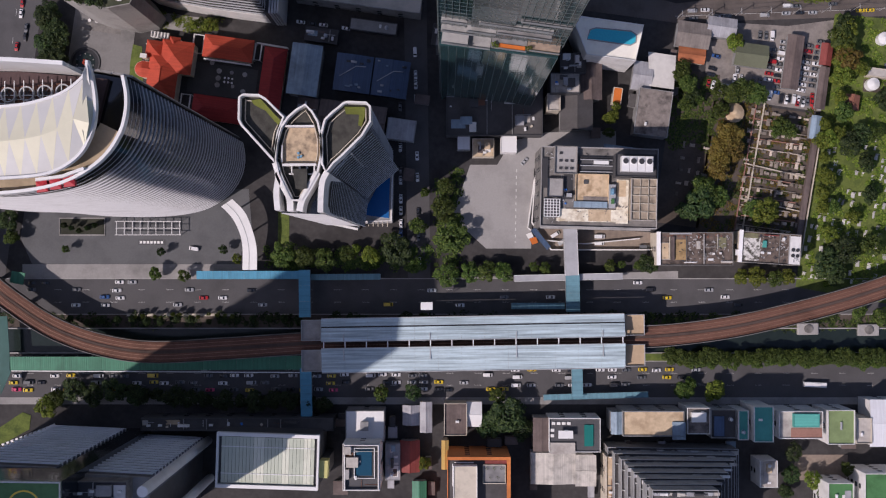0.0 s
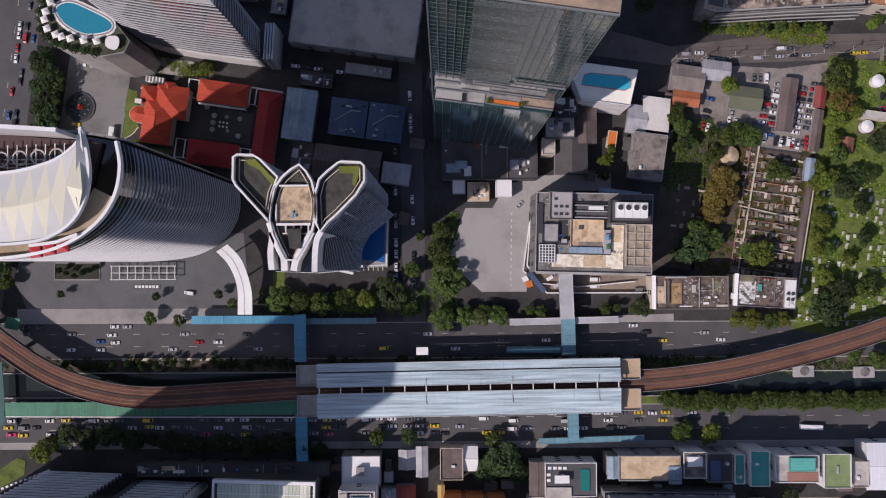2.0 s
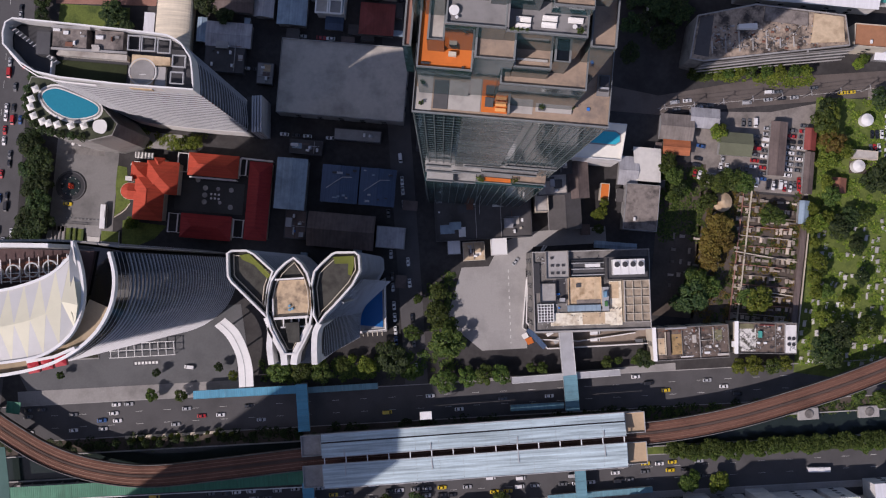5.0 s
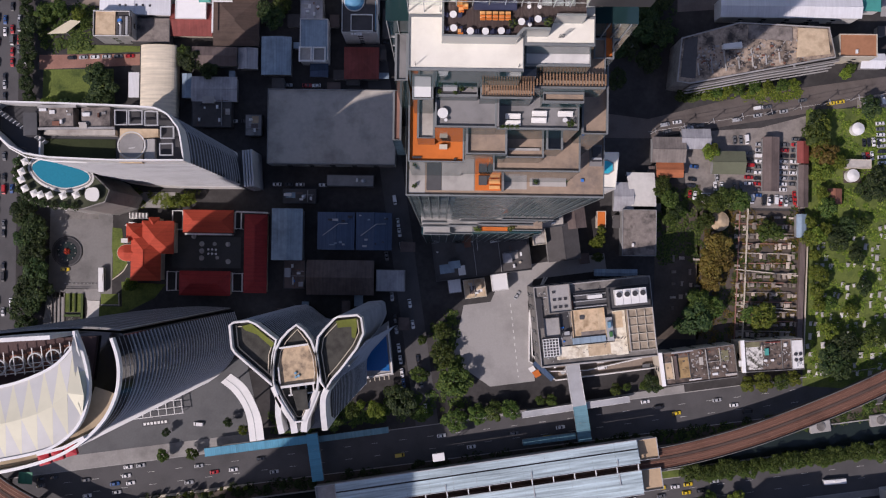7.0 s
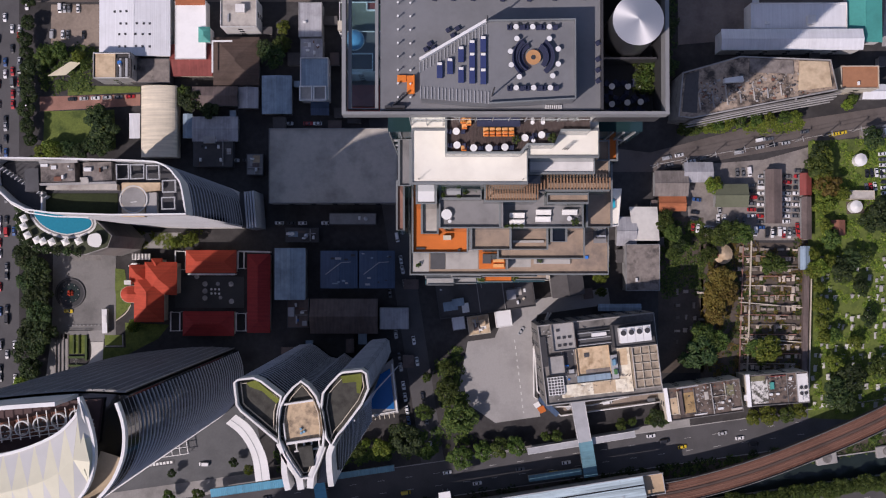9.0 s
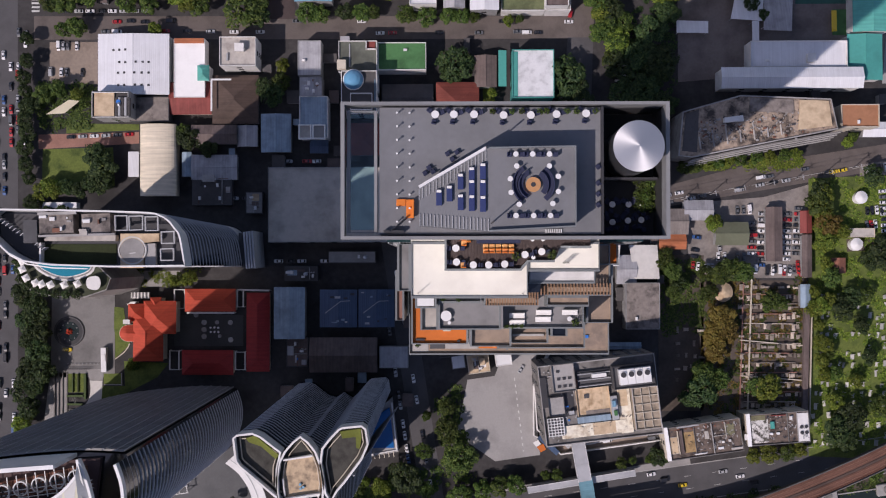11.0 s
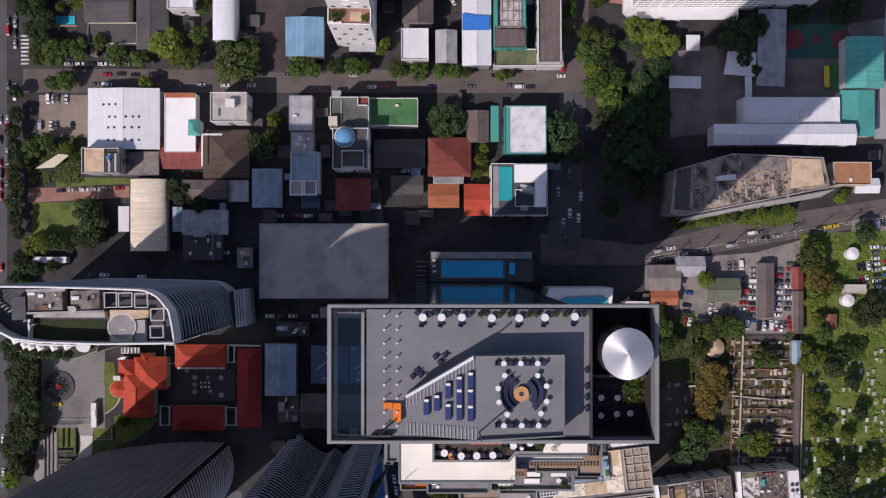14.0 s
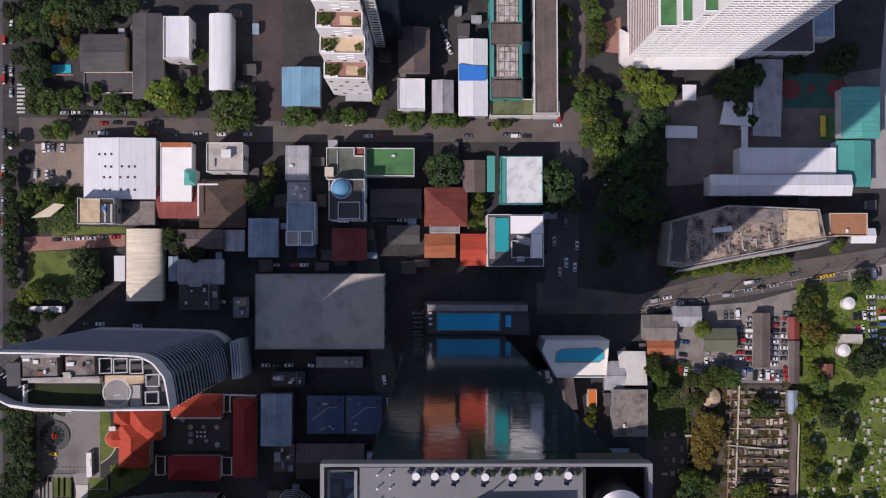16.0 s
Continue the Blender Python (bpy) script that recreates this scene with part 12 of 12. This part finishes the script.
frame_c = thing("plaza_pergola", "white open grid pergola on the plaza", "pergola")
part("beam", band([(-138.9, 13.1), (-138.8, 7.3)], 0.25, 3.8, 4.1), METAL_WHITE, frame_c)
part("beam", band([(-135.5, 13.1), (-135.5, 7.3)], 0.25, 3.8, 4.1), METAL_WHITE, frame_c)
part("beam", band([(-132.1, 13.1), (-132.1, 7.4)], 0.25, 3.8, 4.1), METAL_WHITE, frame_c)
part("beam", band([(-128.8, 13.1), (-128.7, 7.4)], 0.25, 3.8, 4.1), METAL_WHITE, frame_c)
part("beam", band([(-125.4, 13.2), (-125.4, 7.4)], 0.25, 3.8, 4.1), METAL_WHITE, frame_c)
part("beam", band([(-122.1, 13.2), (-122, 7.4)], 0.25, 3.8, 4.1), METAL_WHITE, frame_c)
part("beam", band([(-118.7, 13.2), (-118.6, 7.4)], 0.25, 3.8, 4.1), METAL_WHITE, frame_c)
part("beam", band([(-115.3, 13.2), (-115.3, 7.4)], 0.25, 3.8, 4.1), METAL_WHITE, frame_c)
part("beam", band([(-112, 13.2), (-111.9, 7.5)], 0.25, 3.8, 4.1), METAL_WHITE, frame_c)
part("beam", band([(-139.4, 13.1), (-111.5, 13.2)], 0.25, 3.8, 4.1), METAL_WHITE, frame_c)
part("beam", band([(-139.3, 10.2), (-111.5, 10.3)], 0.25, 3.8, 4.1), METAL_WHITE, frame_c)
part("beam", band([(-139.3, 7.3), (-111.4, 7.5)], 0.25, 3.8, 4.1), METAL_WHITE, frame_c)
part("post", add_cyl(bmesh.new(), -139.5, 13.1, 0.12, -0.1, 3.8, 8), METAL_WHITE, frame_c)
part("post", add_cyl(bmesh.new(), -139.5, 7.4, 0.12, -0.1, 3.8, 8), METAL_WHITE, frame_c)
part("post", add_cyl(bmesh.new(), -126, 13.2, 0.12, -0.1, 3.8, 8), METAL_WHITE, frame_c)
part("post", add_cyl(bmesh.new(), -126, 7.4, 0.12, -0.1, 3.8, 8), METAL_WHITE, frame_c)
part("post", add_cyl(bmesh.new(), -112.5, 13.3, 0.12, -0.1, 3.8, 8), METAL_WHITE, frame_c)
part("post", add_cyl(bmesh.new(), -112.5, 7.5, 0.12, -0.1, 3.8, 8), METAL_WHITE, frame_c)
tagged(new("planter_edge", mesh_of("planter_edge", band([(-135.3, -26.9), (-86.8, -26.6)], 1.1, 0.0, 0.5), WALL_CREAM)), "pale planter edge along the median", "kerb", "", "structure")
flat_building("shed", "long white-roofed shed behind the hotel", -149.7, 135, 14.3, 2.4, -7.7, 4, WALL_WHITE, SHEET_WHITE, plant=0, hut=False, win=False, lip=0.2)
flat_building("shed", "low dark building behind the hotel", -84.7, 132.9, 16.6, 13.1, -7.7, 5, WALL_DARK, ROOF_DARK, plant=3, seed=131, hut=False, win=False, lip=0.3)
ground_patch("planting_bed", "dark planted bed on the plaza", [(-164, 7.5), (-145.5, 7.6), (-145.6, 14.2), (-164, 14.1)], 0.3, surface("bed_plants", (0.04, 0.042, 0.03), 0.95, 0.3, 1.2, 0.3, 0.4), "planting")
tagged(new("bed_kerb", mesh_of("bed_kerb", rim([(-164.6, 6.9), (-144.9, 7.0), (-145.0, 14.8), (-164.6, 14.7)], 0.6, 0.0, 0.45), PAVING)), "pale stone kerb round the planted bed", "kerb", "", "structure")
for x in (-161.0, -158.0, -154.6, -151.2, -148.0):
    tree(x, 9.0 + abs(x + 154.6) * 0.35, 1.3, "dark")
plaza_sign = thing("plaza_sign", "dark sign plate with pale bars on the plaza", "sign", -124.9, 4.3, 0.12, 0)
part("plate", box(11.5, 2.2, 0, 0.15), WALL_DARK, plaza_sign)
for k in range(7):
    part("bar", box(1.0, 1.1, 0.15, 0.2, -4.6 + k * 1.5, 0), METAL_WHITE, plaza_sign)
ground_patch("garden_path", "curving pale garden path", smooth_line([(-148.0, 59.6), (-148.1, 56.1), (-149.2, 52.2), (-151.3, 49.7), (-154.6, 48.3)], 4) + smooth_line([(-155.2, 45.0), (-152.4, 44.4), (-148.7, 45.3), (-145.5, 48.1), (-144.0, 51.5), (-142.6, 58.8)], 4), 0.2, surface("pale_path", (0.6, 0.58, 0.54), 0.85, 0.1, 1.2, 0.25, 0.1), "path")
ground_patch("garden_paving", "grey paving at the head of the garden path", [(-148.6, 64.6), (-141.8, 63.7), (-142.5, 59.0), (-148.0, 59.7)], 0.16, PAVING, "paving")
ground_patch("lawn", "small clipped lawn between dark hedges", [(-156.7, 63.7), (-149.6, 62.8), (-150.6, 54.8), (-157.8, 55.8)], 0.12, GRASS, "lawn")
ground_patch("lawn", "clipped lawn plot beside the garden path", [(-141.7, 61.7), (-133.8, 60.6), (-134.3, 56.3), (-142.3, 57.3)], 0.12, GRASS, "lawn")
ground_patch("lawn", "dark green garden lawn beside the mansion", [(-143.2, 56.5), (-133.4, 55.2), (-132.5, 65.8), (-113.8, 62.4), (-119.3, 57.1), (-144.2, 48.3)], 0.11, GRASS, "lawn")
ground_patch("lawn", "lawn edge beside the turning circle", [(-133.6, 89.3), (-129.7, 88.3), (-129.7, 79.4), (-129.0, 72.5), (-136.1, 67.4), (-134.9, 76.1), (-134.9, 80.5)], 0.13, GRASS, "lawn")
lawn_kerb = thing("lawn_kerb", "cream stone kerb curving round the mansion lawn", "kerb", kind="structure")
part("kerb", band(smooth_line([(-129.0, 72.9), (-131.6, 69.8), (-136.1, 67.2)], 5), 0.4, 0, 0.35), WALL_CREAM, lawn_kerb)
ground_patch("garden_terrace_paving", "pale paved garden terrace", [(-169.6, 44.4), (-167.0, 40.0), (-159.6, 42.0), (-156.9, 64.3), (-164.3, 65.1)], 0.1, PAVING, "paving")
for k, (a, b) in enumerate((((-162.2, 64.9), (-165.5, 39.9)), ((-160.6, 64.7), (-163.8, 40.5)), ((-158.9, 64.4), (-161.9, 41.9)), ((-157.1, 64.2), (-159.9, 42.4)))):
    low_wall = thing("garden_wall", "long low stone wall of a stepped garden terrace", "wall", group="garden terrace walls")
    part("wall", band([a, b], 0.45, 0, 0.9 - 0.15 * k), CONCRETE_DARK, low_wall)
for a, b, wide, high in (((-154.7, 63.4), (-155.7, 55.6), 0.5, 0.9), ((-152.4, 63.1), (-153.4, 55.3), 0.5, 0.9), ((-149.4, 62.6), (-150.8, 52.0), 0.9, 1.1), ((-158.2, 54.4), (-151.3, 53.5), 0.9, 1.1), ((-158.5, 50.9), (-152.2, 50.0), 0.8, 1.0), ((-142.0, 57.0), (-134.2, 56.0), 0.35, 0.8), ((-134.0, 61.0), (-134.5, 55.6), 0.35, 0.8)):
    hedge = new("hedge", mesh_of("hedge", band([a, b], wide, 0, high), CONCRETE if wide < 0.4 else LEAF_DARK))
    tagged(hedge, "low pale garden kerb wall" if wide < 0.4 else "clipped dark green hedge round a small lawn", "wall" if wide < 0.4 else "hedge", "" if wide < 0.4 else "clipped hedges")
pond = thing("garden_pond", "dark rectangular garden pond with a stone edge", "pond")
part("edge", rim([(-159.0, 43.1), (-155.5, 42.6), (-154.7, 48.3), (-158.3, 48.9)], 0.5, 0, 0.5), CONCRETE_DARK, pond)
part("water", sheet([(-158.7, 43.3), (-155.7, 42.9), (-155.0, 48.0), (-158.0, 48.5)], 0.3), CANAL, pond)
topiary = crown_mesh(31, foliage("silver_leaves", [(0.16, 0.19, 0.15), (0.3, 0.33, 0.28), (0.42, 0.44, 0.38)]), r=1.0, leaves=160, size=0.35, lobes=4)
for x, y, k in ((-154.9, 52.4, 1.6), (-154.6, 61.4, 0.7), (-153.9, 60.6, 0.5)):
    tagged(new("shrub", topiary), "silver-leaved round shrub in the garden", "shrub", "silver shrubs").matrix_basis = pose(x, y, 0.7 * k) @ Matrix.Scale(k, 4)
bollard_me = shared("bollard", lambda: add_cyl(bmesh.new(), 0, 0, 0.22, 0, 0.9, 8, 0.16), METAL_GREY)
for k in range(9):
    tagged(new("bollard", bollard_me), "grey bollard at the edge of the turning circle", "bollard", "forecourt bollards").matrix_basis = pose(-156.2 + k * 1.59, 67.9 - k * 0.21, 0.1)
gate_fence = thing("garden_fence", "low dark iron garden fence with bars", "fence")
for z in (0.2, 1.6):
    part("rail", band([(-158.1, 65.9), (-147.0, 64.4)], 0.1, z, z + 0.1), METAL_DARK, gate_fence)
for k in range(12):
    part("bar", add_cyl(bmesh.new(), -158.1 + k * 1.0, 65.9 - k * 0.1355, 0.09, 0, 1.9, 6), METAL_DARK, gate_fence)
ground_patch("garden_apron", "dark paved apron below the hotel podium", [(-157.8, 99.0), (-138.7, 96.8), (-139.1, 93.5), (-157.8, 95.8)], 0.16, CONCRETE_DARK, "paving")
pot_me = shared("plant_pot", lambda: add_cyl(bmesh.new(), 0, 0, 0.55, 0, 0.8, 12, 0.7), WALL_WHITE)
for k in range(5):
    tagged(new("plant_pot", pot_me), "round white plant pot beside the hotel podium", "pot", "podium pots").matrix_basis = pose(-152.1 + k * 2.98, 99.4 - k * 0.4, 0.15)
tree(-126.6, 63.7, 2.6)
ground_patch("hotel_drive", "pale paved drive behind the hotel", [(-126.3, 96.9), (-104.8, 94.1), (-103.9, 100.8), (-125, 103.6)], 0.12, PAVING, "paving")
ground_patch("lawn", "grass strip beside the apartment tower", [(-70.8, 3.9), (-65.9, 3.9), (-66, 17.5), (-70.8, 17.5)], 0.12, GRASS, "lawn")


def ground_cover(name, label, cx, cy, w, d, rot, n, mat, seed, size=0.5):
    """Low plants scattered over a turned rectangle, in tufts."""
    rnd = random.Random(seed)
    verts, faces = [], []
    c, s = math.cos(radians(rot)), math.sin(radians(rot))
    tufts = [(rnd.uniform(-w / 2, w / 2), rnd.uniform(-d / 2, d / 2), rnd.uniform(0.6, 2.6)) for _ in range(max(8, n // 30))]
    for _ in range(n):
        u, v, r = rnd.choice(tufts)
        a, q = rnd.uniform(0, 6.28), r * math.sqrt(rnd.random())
        u, v = u + q * math.cos(a), v + q * math.sin(a)
        x, y, z = cx + u * c - v * s, cy + u * s + v * c, 0.2 + (r - q) * rnd.uniform(0.1, 0.5)
        k = size * rnd.uniform(0.5, 1.4)
        i = len(verts)
        b = rnd.uniform(0, 6.28)
        p, t = (k * math.cos(b), k * math.sin(b)), rnd.uniform(-0.3, 0.5)
        verts += [(x - p[0], y - p[1], z), (x + p[1] * 0.6, y - p[0] * 0.6, z + t * k), (x + p[0], y + p[1], z + 0.1), (x - p[1] * 0.6, y + p[0] * 0.6, z - t * k * 0.4)]
        faces += [(i, i + 1, i + 2), (i, i + 2, i + 3)]
    me = bpy.data.meshes.new(name)
    me.from_pydata(verts, [], faces)
    me.materials.append(mat)
    return tagged(new(name, me), label, "plants", "", "stuff")


ground_cover("cemetery_shrubs", "low shrubs and weeds over the cemetery lawn", 185.8, 42.9, 48.5, 116, -7.7, 15000, LEAF_BRIGHT, 1)
ground_cover("graveyard_weeds", "weeds and shrubs between the tombs", 134.3, 35.1, 42.8, 57.9, -7.7, 5500, LEAF_GOLD, 2, 0.42)
ground_cover("graveyard_shrubs", "dark green shrubs between the tombs", 133.0, 35.0, 44.0, 60.0, -7.7, 4500, LEAF, 12, 0.5)
ground_cover("garden_plants", "dense garden plants under the trees", 107.1, 61.9, 18.6, 31.4, -7.7, 4500, LEAF, 3)
ground_cover("median_plants", "low plants in the canal median", -8.3, -28.8, 411.8, 5.6, 0.3, 9000, LEAF_DARK, 4)
ground_cover("east_bank_plants", "low plants along the canal bank", 140.8, -28.6, 113.7, 5.3, 0.3, 2500, LEAF, 5)
ground_cover("lot_plants", "garden plants round the lawn", -142.8, 176.9, 22.7, 19.2, -7.5, 3000, LEAF, 6)
ground_cover("street_hedge", "roadside hedge with yellowing leaves", 140.3, 113.8, 52.1, 3.9, -7.5, 2500, LEAF_BRIGHT, 7, 0.4)
ground_cover("wood_floor", "undergrowth beneath large trees", 107.9, 163.5, 20.6, 62.9, -7.4, 5000, LEAF_DARK, 8)
ground_cover("terrace_plants", "plants at the foot of the apartment tower", -40.9, -2.1, 70.3, 8.5, 0.3, 4000, LEAF, 9)
ground_cover("forecourt_plants", "plants beside the forecourt trees", 2, 15.7, 10.9, 41.2, 0.3, 2500, LEAF, 10)
ground_cover("hotel_plants", "garden plants behind the hotel", -113.3, 98.9, 32.6, 6.3, -7.7, 1500, LEAF_BRIGHT, 11, 0.4)
def SKY_Z(x, y):
    """Height of the hall's pitched roof over a point of the plan."""
    u = (x - -109.8) * math.cos(radians(-7.5)) + (y - 189.1) * math.sin(radians(-7.5))
    return 8.2 + 1.6 * (1 - min(1.0, abs(u) / 14.75))


sky_me = shared('skylight_dot', lambda: box(0.9, 0.9, 0, 0.25, bevel=0.05), METAL_DARK)
for x, y in ((-117.2, 196.0), (-114.7, 195.7), (-112.1, 195.4), (-115.3, 190.6), (-112.8, 190.2), (-108.4, 189.7), (-105.6, 189.3), (-103.2, 189.0), (-116.4, 186.2), (-113.8, 185.9), (-109.6, 185.3), (-106.6, 184.9), (-103.8, 184.6), (-117.0, 181.1), (-114.5, 180.7), (-110.0, 180.2), (-107.3, 179.8), (-104.5, 179.4)):
    tagged(new('skylight', sky_me), 'small dark roof skylight', 'skylight', 'hall skylights').matrix_basis = pose(x, y, SKY_Z(x, y))
